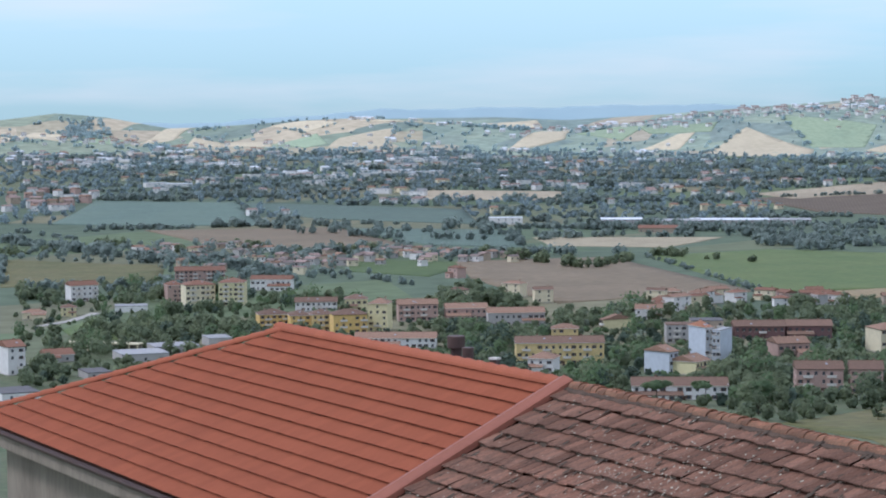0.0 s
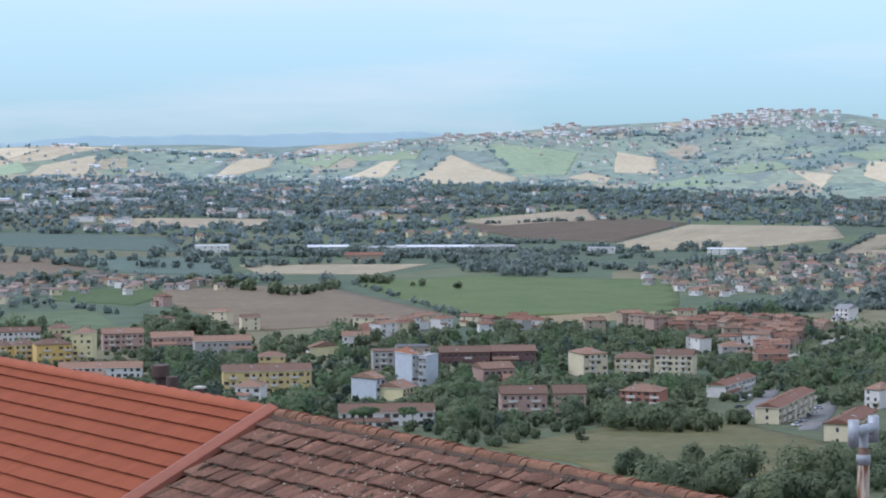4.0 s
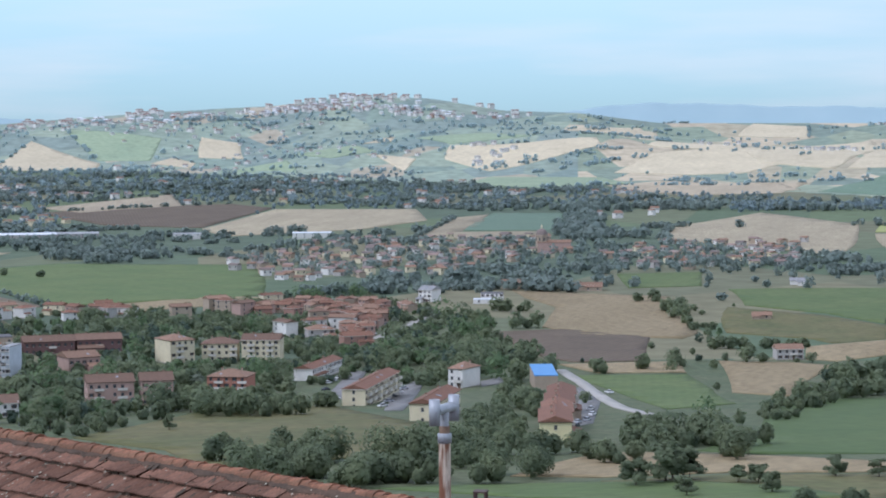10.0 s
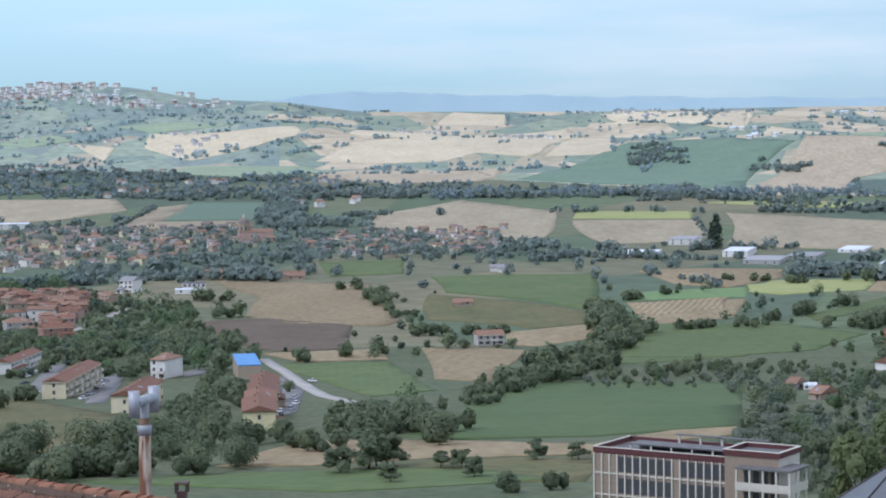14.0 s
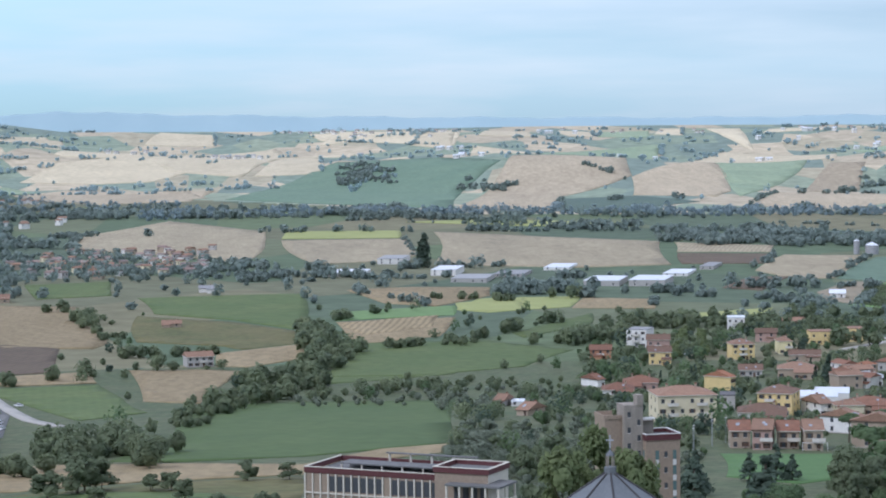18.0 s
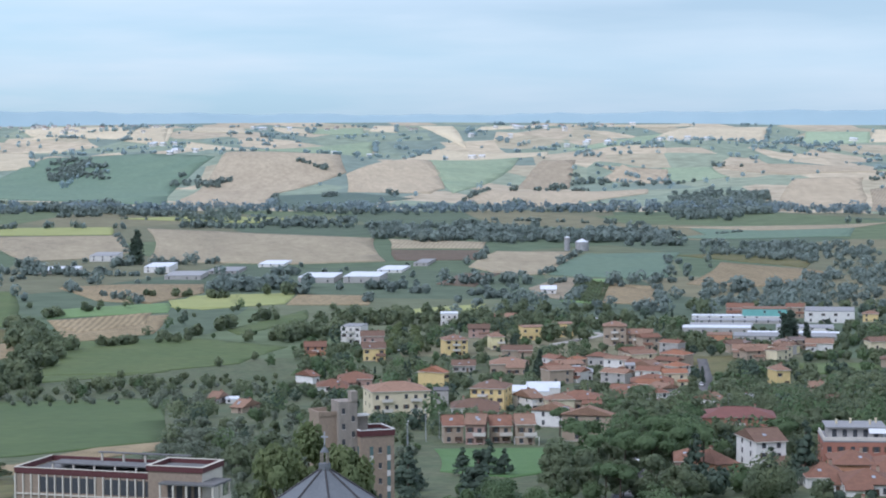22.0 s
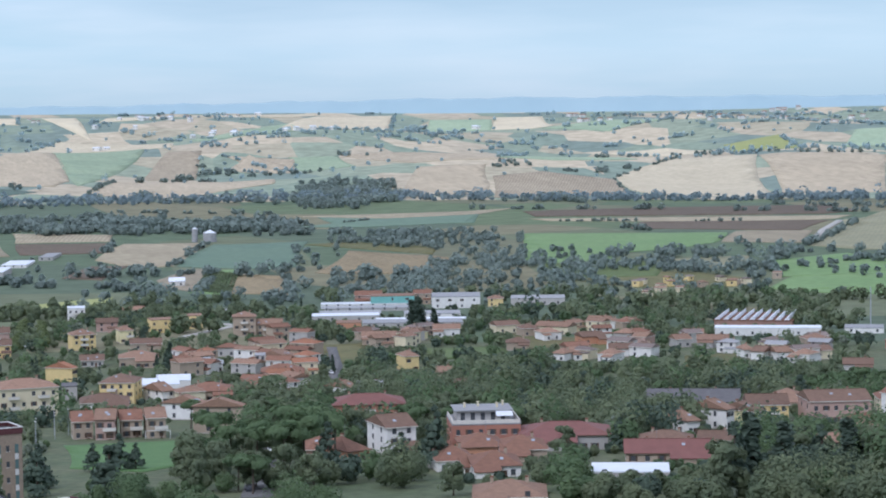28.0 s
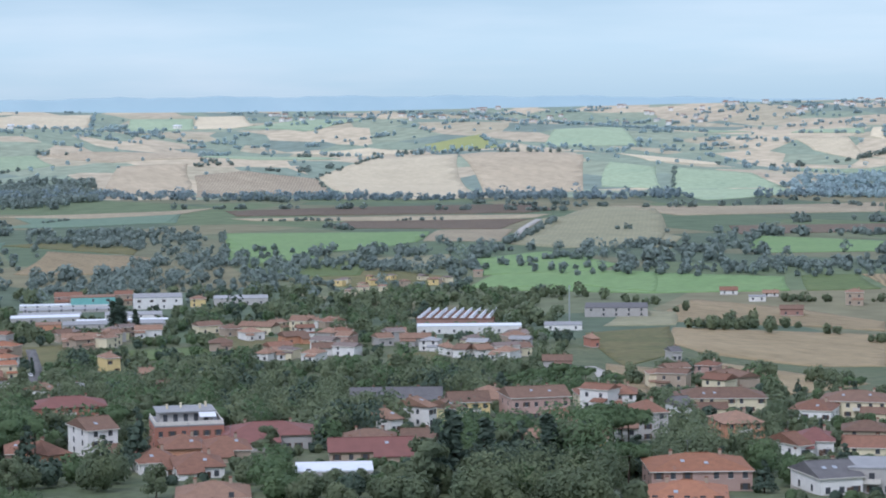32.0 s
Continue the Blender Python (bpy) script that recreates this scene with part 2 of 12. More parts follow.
LEAF = {
    # broad and pine are lifted and blued slightly to carry near haze
    "broad": material("broad_leaves", (0.121, 0.163, 0.100), (0.245, 0.284, 0.152), 9.0, each=0.13, rough=0.7, thin=0.5),
    "lime": material("yellowing_lime_leaves", (0.183, 0.232, 0.105), (0.275, 0.320, 0.143), 6.0, each=0.12, rough=0.7, thin=0.5),
    "pine": material("stone_pine_needles", (0.108, 0.169, 0.086), (0.184, 0.255, 0.119), 10.0, each=0.12, rough=0.7, thin=0.5),
    "dark": material("dark_conifer_needles", (0.076, 0.112, 0.080), (0.104, 0.142, 0.096), 3.0, each=0.25, rough=0.7, thin=0.35),
    "olive": material("silver_olive_leaves", (0.182, 0.220, 0.154), (0.231, 0.264, 0.187), 2.0, each=0.25, rough=0.6, thin=0.4),
    # far leaves by distance: aerial haze is mixed into these three colours
    "hedge": material("hazy_wood_leaves", (0.218, 0.276, 0.248), (0.273, 0.326, 0.274), 14.0, each=0.14, rough=0.8, thin=0.45),
    "plain": material("hazy_valley_leaves", (0.255, 0.328, 0.340), (0.295, 0.368, 0.366), 16.0, each=0.12, rough=0.8, thin=0.5),
    "hillside": material("hazy_hillside_leaves", (0.402, 0.512, 0.522), (0.446, 0.556, 0.544), 20.0, each=0.12, rough=0.8, thin=0.5),
}
BARK = material("bark", (0.070, 0.052, 0.038), (0.105, 0.080, 0.060), 0.4, bump=0.02)
PAINT = {}
for key, c in (("cream", (0.70, 0.62, 0.42)), ("white", (0.74, 0.72, 0.66)), ("yellow", (0.72, 0.56, 0.26)), ("lemon", (0.72, 0.65, 0.37)), ("pink", (0.46, 0.32, 0.26)), ("brick", (0.36, 0.22, 0.17)), ("grey", (0.44, 0.42, 0.38)), ("ochre", (0.70, 0.49, 0.18)), ("tan", (0.42, 0.34, 0.25)), ("red", (0.43, 0.20, 0.14)), ("lightblue", (0.55, 0.595, 0.62)), ("turquoise", (0.22, 0.50, 0.45)), ("maroon", (0.19, 0.11, 0.10)), ("concrete", (0.40, 0.37, 0.31)), ("orange", (0.52, 0.27, 0.16))):
    PAINT[key] = material(key + "_render", c, [v * 0.84 for v in c], 2.5, fine=0.06, each=0.06, rough=0.9)
TILE = {
    "red": material("red_roof_tiles", (0.245, 0.126, 0.080), (0.178, 0.095, 0.063), 1.4, fine=0.18, each=0.14, bump=0.05, rough=0.85),
    "orange": material("orange_roof_tiles", (0.337, 0.155, 0.085), (0.251, 0.120, 0.070), 1.4, fine=0.16, each=0.12, bump=0.05, rough=0.85),
    "brown": material("brown_roof_tiles", (0.200, 0.125, 0.085), (0.145, 0.092, 0.065), 1.6, fine=0.18, each=0.14, bump=0.05, rough=0.85),
    "pinkish": material("faded_roof_tiles", (0.300, 0.186, 0.123), (0.225, 0.140, 0.095), 1.6, fine=0.18, each=0.14, bump=0.05, rough=0.85),
    # faded and dun are less saturated, mostly used on far roofs
    "faded": material("pale_roof_tiles", (0.31, 0.225, 0.190), (0.25, 0.185, 0.155), 1.6, fine=0.18, each=0.16, rough=0.9),
    "dun": material("grey_brown_roof_tiles", (0.225, 0.180, 0.155), (0.18, 0.145, 0.125), 1.6, fine=0.18, each=0.16, rough=0.9),
    "grey": material("grey_sheet_roof", (0.34, 0.34, 0.33), (0.26, 0.26, 0.255), 3.0, fine=0.1, each=0.12, rough=0.6),
    "white": material("white_sheet_roof", (0.72, 0.74, 0.75), (0.62, 0.65, 0.67), 4.0, fine=0.05, rough=0.5),
    "blue": material("blue_sheet_roof", (0.075, 0.24, 0.50), (0.10, 0.29, 0.55), 4.0, fine=0.05, rough=0.5),
    "slate": material("dark_flat_roof", (0.105, 0.10, 0.10), (0.15, 0.145, 0.14), 3.0, fine=0.1, rough=0.8),
    "maroon": material("dark_red_roof_tiles", (0.215, 0.094, 0.076), (0.170, 0.076, 0.062), 3.0, fine=0.08, rough=0.7),
}
GLASS = material("dark_window_glass", (0.060, 0.065, 0.070), (0.080, 0.085, 0.09), 1.0, rough=0.15)
GREYGLASS = material("grey_skylight_glass", (0.30, 0.33, 0.36), (0.36, 0.39, 0.42), 1.0, rough=0.2)
ANTENNA = material("grey_aluminium", (0.22, 0.22, 0.23), (0.28, 0.28, 0.28), 0.3, rough=0.5, metal=0.5)
SHUTTER = material("brown_shutter", (0.13, 0.085, 0.06), (0.10, 0.065, 0.045), 0.5, each=0.3)
PALE_TRIM = material("pale_trim", (0.66, 0.62, 0.54), (0.56, 0.53, 0.46), 1.0)
ASPHALT = material("asphalt", (0.115, 0.112, 0.105), (0.16, 0.155, 0.145), 3.0, fine=0.12)
GRAVEL = material("pale_road", (0.36, 0.34, 0.30), (0.43, 0.41, 0.36), 4.0, fine=0.1)


# ---- mesh helpers ----
def mesh_of(name, verts, faces, mats, index=None, smooth=False):
    me = bpy.data.meshes.new(name)
    me.from_pydata([tuple(v) for v in verts], [], faces)
    for m in mats if isinstance(mats, (list, tuple)) else [mats]:
        me.materials.append(m)
    if index is not None:
        me.polygons.foreach_set("material_index", index)
    if smooth:
        me.polygons.foreach_set("use_smooth", [True] * len(me.polygons))
    return me


def part(name, bm, mat, parent, label=""):
    """Links a bmesh or a mesh as one object under a thing or a part."""
    me = bm
    if isinstance(bm, bmesh.types.BMesh):
        me = bpy.data.meshes.new(name)
        bm.to_mesh(me)
        bm.free()
        me.materials.append(mat)
    ob = new(name, me)
    ob.parent = parent
    if label:
        tagged(ob, label)
    return ob


def box_data(x0, x1, y0, y1, z0, z1):
    v = [(x0, y0, z0), (x1, y0, z0), (x1, y1, z0), (x0, y1, z0), (x0, y0, z1), (x1, y0, z1), (x1, y1, z1), (x0, y1, z1)]
    return v, [(3, 2, 1, 0), (4, 5, 6, 7), (0, 1, 5, 4), (1, 2, 6, 5), (2, 3, 7, 6), (3, 0, 4, 7)]


def join_boxes(*boxes):
    vs, fs = [], []
    for b in boxes:
        v, f = box_data(*b)
        fs += [tuple(i + len(vs) for i in q) for q in f]
        vs += v
    return vs, fs


def thing(name, m, label, category, group="", kind=""):
    ob = new(name)
    ob.matrix_basis = m
    ob.empty_display_size = 0.5
    return tagged(ob, label, category, group, kind)


# ---- the ground ----
EYE = 140.0                       # eye height above the valley floor's datum
DIST = [0, 40, 110, 200, 320, 450, 600, 750, 950, 1300, 1850, 2600, 3200, 3700, 5200]
DROP = [15, 15, 30, 56, 72, 84, 95, 105, 119, 125, 126, 124, 117, 108, 100]
RIDGE_AZ = [-60, -42, -40.2, -39, -37.4, -36, -33, -29, -27.3, -24.4, -21.6, -19.3, -16.6, -14.7, -12.6, -10.8, -8.8, -6.8, -1, 5, 10, 15.5, 19, 25, 31, 38.4, 60]
RIDGE_UP = [-18, -18, -4, -12, -33, -31, -19, -17, -23, -12, 2, 13, 20, 36, 31, 9, 3, -16, -20, -15, -16, -19, -23, -24, -19, -11, -5]
FOOT_AZ = [-60, -30, -20, -13, -6, 4, 60]
FOOT_R = [4050, 4050, 3930, 3700, 3600, 2900, 2850]
_step = 10.0
_tab = np.interp(np.arange(0, 5400, _step), DIST, DROP)
_pad = np.concatenate([np.full(8, _tab[0]), _tab, np.full(8, _tab[-1])])
_tab = np.convolve(_pad, np.ones(17) / 17, "valid")


def ground_z(x, y):
    """Height of the ground: the town's hill, the valley floor and the far hills."""
    x, y = np.asarray(x, float), np.asarray(y, float)
    r = np.hypot(x, y)
    az = np.degrees(np.arctan2(x, y))
    z = EYE - np.interp(r, np.arange(len(_tab)) * _step, _tab)
    roll = np.clip((r - 700) / 900, 0, 1)
    z = z + roll * (3.0 * np.sin(x / 310 + 1.0) * np.cos(y / 420) + 1.6 * np.sin(x / 130 + y / 190))
    z = z + np.clip((r - 2400) / 1600, 0, 1.2) ** 2 * np.interp(az, [-60, -30, -20, -13, -6], [30, 30, 24, 8, 0])
    foot = np.interp(az, FOOT_AZ, FOOT_R)
    top = 4620 + 60 * np.sin(np.radians(az) * 9)
    crest = EYE + 4620 / 3959.0 * np.interp(az, RIDGE_AZ, RIDGE_UP)
    s = np.clip((r - foot) / (top - foot), 0, 1)
    wave = 8.0 * np.sin(r / 115 + 2.2 * np.sin(np.radians(az) * 11)) * s * (1 - s) * 4
    wave = wave + 9.0 * np.sin(np.radians(az) * 31 + r / 330) * s * (1 - s) * 4
    rise = s ** 1.15
    z = z * (1 - rise) + crest * rise + wave
    back = np.clip((r - top) / 400, 0, 1)
    return z - back * back * 60


def lift(x, y):
    """How far fields and roads lie above the ground sheet."""
    return 0.05 + 0.00009 * math.hypot(x, y)


gaz = np.radians(np.arange(-46, 46.01, 0.32))
grr = np.concatenate([[0.0, 20, 45, 80], 110 * 1.012 ** np.arange(0, 317)])
grr = grr[grr < 4760]
gx, gy = np.outer(grr, np.sin(gaz)), np.outer(grr, np.cos(gaz))
gz = ground_z(gx, gy)
nr, na = gx.shape
cell = np.arange((nr - 1) * na).reshape(nr - 1, na)[:, :-1].ravel()
quads = np.stack([cell, cell + 1, cell + na + 1, cell + na], 1)[:, ::-1]
rc = np.repeat((grr[:-1] + grr[1:]) / 2, na - 1)
ac = np.tile(np.degrees(gaz[:-1] + gaz[1:]) / 2, nr - 1)
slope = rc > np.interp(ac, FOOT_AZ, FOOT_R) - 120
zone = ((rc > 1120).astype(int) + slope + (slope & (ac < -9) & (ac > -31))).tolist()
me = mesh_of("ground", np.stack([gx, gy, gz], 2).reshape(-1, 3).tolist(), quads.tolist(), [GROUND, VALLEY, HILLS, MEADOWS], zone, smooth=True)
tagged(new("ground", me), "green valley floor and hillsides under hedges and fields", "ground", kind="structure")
# behind the viewer the hill goes on
v, f = [], []
behind_r = (0, 45, 80, 110, 200, 320, 450, 600, 750, 950, 1300, 1850, 2600, 3200, 3700, 4200, 4740)
nb = len(behind_r)
for i in range(73):
    a = radians(45.98 + i * (268.04 / 72))
    hill = min(1.0, min(i, 72 - i) / 12)
    for r in behind_r:
        z = float(ground_z(r * math.sin(a), r * math.cos(a))) if i in (0, 72) or r < 50 else float(ground_z(r * math.sin(radians(46)), r * math.cos(radians(46)))) * (1 - hill) + (125 - 0.018 * r) * hill
        v.append((r * math.sin(a), r * math.cos(a), z))
for i in range(72):
    for j in range(nb - 1):
        k = nb * i + j
        f.append((k, k + 1, k + nb + 1, k + nb))
tagged(new("ground_behind", mesh_of("ground_behind", v, f, GROUND)), "grassy hilltop ground behind the viewpoint", "ground", kind="structure")
# far ridge; its blue is distance haze put into the colour
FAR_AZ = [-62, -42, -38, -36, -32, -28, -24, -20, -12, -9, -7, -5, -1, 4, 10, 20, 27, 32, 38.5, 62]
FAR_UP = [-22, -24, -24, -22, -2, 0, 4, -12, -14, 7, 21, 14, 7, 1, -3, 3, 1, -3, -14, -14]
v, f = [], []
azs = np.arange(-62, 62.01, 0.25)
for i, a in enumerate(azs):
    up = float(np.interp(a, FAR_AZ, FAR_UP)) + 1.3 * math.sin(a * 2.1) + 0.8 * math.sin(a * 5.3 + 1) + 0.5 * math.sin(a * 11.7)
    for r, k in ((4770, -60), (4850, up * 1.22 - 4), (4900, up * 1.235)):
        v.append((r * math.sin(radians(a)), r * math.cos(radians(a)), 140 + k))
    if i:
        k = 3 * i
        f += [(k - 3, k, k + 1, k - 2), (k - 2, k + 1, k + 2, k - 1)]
RIDGE_HAZE = material("hazy_ridge_woods", (0.314, 0.431, 0.457), (0.349, 0.464, 0.483), 90, each=0.0)
tagged(new("far_ridge", mesh_of("far_ridge", v, f, RIDGE_HAZE, smooth=True)), "distant wooded ridge on the horizon, haze blue painted on", "ridge", kind="structure")


def inside(px, py, poly):
    odd = np.zeros(len(px), bool)
    for (x0, y0), (x1, y1) in zip(poly, poly[1:] + poly[:1]):
        hit = (y0 > py) != (y1 > py)
        odd ^= hit & (px < (x1 - x0) * (py - y0) / ((y1 - y0) or 1e-9) + x0)
    return odd


FIELD_WORDS = {"upland": "stubble field on the hillside, colour paled for haze", "clay": "harrowed brown clay field", "green": "green crop field with faint streaks", "dark": "dark green crop field", "light": "bright green crop field", "yellow": "yellow-green flowering crop field", "olive": "dry olive-green meadow", "tan": "harvested tan stubble field", "pale": "field of cut wheat, sunlight painted into its pale colour", "brown": "dark brown ploughed field", "fallow": "grey-brown fallow field", "dry": "dry yellowish grass field", "plain": "green crop field in the valley, colour tinted for haze", "dusk": "green pasture in the valley, colour dulled for haze", "straw": "stubble field in the valley, colour tinted for haze", "hill": "green hillside pasture, colour softened for haze", "lawn": "mown green grass pitch", "paved": "grey asphalt car park between apartment rows"}


def draped(name, pts, mat, extra=0.0):
    """A sheet with these corners that lies on the ground."""
    bm = bmesh.new()
    face = bm.faces.new([bm.verts.new((x, y, 0)) for x, y in pts])
    if face.normal.z < 0 or sum(a[0] * b[1] - b[0] * a[1] for a, b in zip(pts, pts[1:] + pts[:1])) < 0:
        face.normal_flip()
    size = max(max(p[0] for p in pts) - min(p[0] for p in pts), max(p[1] for p in pts) - min(p[1] for p in pts))
    step = max(8.0, size / 22)
    for axis in (0, 1):
        lo, hi = min(p[axis] for p in pts), max(p[axis] for p in pts)
        at = lo + step
        while at < hi:
            no = [0, 0, 0]
            no[axis] = 1
            co = [0, 0, 0]
            co[axis] = at
            bmesh.ops.bisect_plane(bm, geom=bm.verts[:] + bm.edges[:] + bm.faces[:], plane_co=co, plane_no=no)
            at += step
    for w in bm.verts:
        w.co.z = float(ground_z(w.co.x, w.co.y)) + lift(w.co.x, w.co.y) + extra
    rim = bmesh.ops.extrude_edge_only(bm, edges=[e for e in bm.edges if e.is_boundary])
    for w in rim["geom"]:
        if isinstance(w, bmesh.types.BMVert):
            w.co.z -= 1.0
    me = bpy.data.meshes.new(name)
    bm.to_mesh(me)
    bm.free()
    me.materials.append(mat)
    me.polygons.foreach_set("use_smooth", [abs(p.normal.z) > 0.3 for p in me.polygons])
    return new(name, me)


FIELDS_LAID = [0]
OPEN_LAND = []
# places that strewn trees must not hide from the camera
KEPT_IN_VIEW = []


def field(kind, *c):
    pts = list(zip(c[0::2], c[1::2]))
    if kind != "paved":
        OPEN_LAND.append(pts)
    FIELDS_LAID[0] += 1
    bowed, sway = [], random.Random(int(abs(c[0] * 3 + c[1] * 7)))
    for (x0, y0), (x1, y1) in zip(pts, pts[1:] + pts[:1]):
        k = sway.uniform(-0.022, 0.022)
        bowed += [(x0 + (x1 - x0) * q - (y1 - y0) * k * q * (1 - q) * 4, y0 + (y1 - y0) * q + (x1 - x0) * k * q * (1 - q) * 4) for q in (0, 0.25, 0.5, 0.75)]
    tagged(draped("field", bowed if kind != "paved" else pts, FIELD[kind], 0.002 * (FIELDS_LAID[0] % 40)), FIELD_WORDS[kind], "car park" if kind == "paved" else "field", "" if kind == "paved" else "fields of the valley", "structure")


def road(label, width, mat, *c):
    """A ribbon along a line of corners."""
    pts = [Vector(p) for p in zip(c[0::2], c[1::2])]
    left, right = [], []
    for i, p in enumerate(pts):
        d = (pts[min(i + 1, len(pts) - 1)] - pts[max(i - 1, 0)]).normalized()
        n = Vector((-d.y, d.x)) * width / 2
        left.append(tuple(p + n))
        right.append(tuple(p - n))
    OPEN_LAND.append(right + left[::-1])
    for p, q in zip(pts, pts[1:]):
        for k in range(0, int((q - p).length), 12):
            at = p.lerp(q, k / (q - p).length)
            KEPT_IN_VIEW.append((at.x, at.y, width / 2, 1.0))
    tagged(draped("road", right + left[::-1], mat, 0.10), label, "road", kind="structure")


# ---- trees ----
def leaves(points, size, rng, out):
    """Small leaf clumps as triangles round the points, most of them facing outwards, and the crown's rounded normals."""
    n = len(points)
    out = out / (np.linalg.norm(out, axis=1)[:, None] + 1e-6)
    face = out + rng.normal(size=(n, 3)) * 0.42
    face /= np.linalg.norm(face, axis=1)[:, None]
    d1 = np.cross(face, rng.normal(size=(n, 3)))
    d1 /= np.linalg.norm(d1, axis=1)[:, None]
    d2 = np.cross(face, d1)
    s = size * rng.uniform(0.65, 1.4, (n, 1))
    a, b = d1 * s, d2 * s
    v = np.stack([points - a * 0.9 - b * 0.55, points + a * 0.9 - b * 0.65, points + b * 1.15], 1).reshape(-1, 3)
    soft_n = out + 0.22 * face + rng.normal(size=(n, 3)) * 0.10
    soft_n /= np.linalg.norm(soft_n, axis=1)[:, None]
    return v, np.repeat(soft_n, 3, 0)


def leaf_mesh(name, v, normals, mat):
    """Loose triangles, three points each, shaded by the normals given."""
    me = bpy.data.meshes.new(name)
    n = len(v) // 3
    me.vertices.add(n * 3)
    me.vertices.foreach_set("co", v.ravel())
    me.loops.add(n * 3)
    me.loops.foreach_set("vertex_index", np.arange(n * 3))
    me.polygons.add(n)
    me.polygons.foreach_set("loop_start", np.arange(n) * 3)
    me.update(calc_edges=True)
    me.attributes.new("custom_normal", "FLOAT_VECTOR", "POINT").data.foreach_set("vector", normals.astype(np.float32).ravel())
    me.materials.append(mat)
    return me


def crown_points(kind, h, n, rng):
    """Where the leaf clumps of a crown sit, for a tree of that height."""
    if kind == "pine":
        lobes = [(rng.uniform(-0.30, 0.30) * h, rng.uniform(-0.30, 0.30) * h, h * rng.uniform(0.72, 0.86), h * rng.uniform(0.13, 0.2)) for _ in range(11)]
        flat = 0.55
    elif kind == "cypress":
        lobes = [(rng.uniform(-0.03, 0.03) * h, rng.uniform(-0.03, 0.03) * h, h * k, h * 0.12 * (1.05 - k) + 0.25) for k in np.linspace(0.1, 0.97, 12)]
        flat = 1.7
    elif kind == "fir":
        lobes = []
        for k in np.linspace(0.14, 0.96, 9):
            w = 0.24 * h * (1.02 - k)
            for _ in range(4 if k < 0.7 else 2):
                a = rng.uniform(0, 6.28)
                lobes.append((w * math.cos(a), w * math.sin(a), h * k, 0.3 + w * 0.55))
        flat = 0.5
    else:
        lobes = []
        for _ in range(15):
            a, k = rng.uniform(0, 6.28), rng.uniform(0.28, 0.9)
            w = 0.34 * h * math.sin(math.pi * (0.12 + 0.80 * k)) * rng.uniform(0.35, 1.0)
            lobes.append((w * math.cos(a), w * math.sin(a), h * k, h * rng.uniform(0.10, 0.17)))
        flat = 0.85
    per = n // len(lobes) + 1
    pts, outs = [], []
    for x, y, z, r in lobes:
        d = rng.normal(size=(per, 3))
        d /= np.linalg.norm(d, axis=1)[:, None]
        d *= r * rng.uniform(0.55, 1.08, (per, 1))
        d[:, 2] *= flat
        pts.append(d + (x, y, z))
        outs.append(d + np.array((x * 0.5, y * 0.5, r * 0.5)))
    return np.concatenate(pts), np.concatenate(outs)


def trunk_data(h, r, top, rng, limbs=4):
    """A tapered trunk with a few limbs."""
    vs, fs = [], []

    def stick(p, q, r0, r1):
        p, q = np.array(p), np.array(q)
        d = (q - p) / np.linalg.norm(q - p)
        a = np.cross(d, (0.31, 0.95, 0.1))
        a /= np.linalg.norm(a)
        b = np.cross(d, a)
        k = len(vs)
        for c, rr in ((p, r0), (q, r1)):
            for i in range(6):
                t = i * math.pi / 3
                vs.append(tuple(c + rr * (math.cos(t) * a + math.sin(t) * b)))
        for i in range(6):
            j = (i + 1) % 6
            fs.append((k + i, k + j, k + 6 + j, k + 6 + i))
    stick((0, 0, -0.4), (0.02 * h, 0.01 * h, top), r, r * 0.55)
    for i in range(limbs):
        t = i * 6.28 / limbs + rng.uniform(-0.5, 0.5)
        stick((0.02 * h, 0.01 * h, top * 0.95), (0.18 * h * math.cos(t), 0.18 * h * math.sin(t), h * rng.uniform(0.6, 0.8)), r * 0.45, r * 0.15)
    return vs, fs


TREE_WORDS = {"lime": "yellow-green lime tree with a full crown", "broad": "full-crowned green broadleaf tree among houses and fields", "pine": "umbrella-crowned green stone pine tree", "cypress": "tall narrow dark green cypress tree", "fir": "dark green layered conifer tree", "olive": "small silvery-green olive tree on grass"}
TREES = {}


def tree_model(kind, i):
    """Two meshes, trunk and crown, for a tree 10 m high."""
    if (kind, i) not in TREES:
        rng = np.random.default_rng(100 * len(kind) + i + ord(kind[0]))
        n = {"broad": 1300, "pine": 1300, "lime": 3600}.get(kind, 800)
        pts, outs = crown_points("broad" if kind in ("olive", "lime") else kind, 10.0, n, rng)
        v, soft_n = leaves(pts, {"cypress": 0.34, "lime": 0.25}.get(kind, 0.42), rng, outs)
        leaf = {"broad": LEAF["broad"], "pine": LEAF["pine"], "cypress": LEAF["dark"], "fir": LEAF["dark"], "olive": LEAF["olive"], "lime": LEAF["lime"]}[kind]
        crown = leaf_mesh("crown", v, soft_n, leaf)
        v, f = trunk_data(10, 0.24, {"pine": 6.5, "cypress": 8, "fir": 8.5}.get(kind, 3.6), rng, 0 if kind in ("cypress", "fir") else 4)
        TREES[kind, i] = (mesh_of("trunk", v, f, BARK), crown)
    return TREES[kind, i]


def tree(kind, h, x, y, wide=1.0, dz=0.0):
    i = int(abs(x * 7 + y * 13)) % 6
    trunk, crown = tree_model(kind, i)
    k = h / 10
    ob = thing("tree", Matrix.LocRotScale((x, y, float(ground_z(x, y)) + dz), Euler((0, 0, (x * 3.1 + y * 1.7) % 6.28)), (k * wide, k * wide, k)), TREE_WORDS[kind], "tree")
    part("trunk", trunk, None, ob)
    part("crown", crown, None, ob)
    return ob


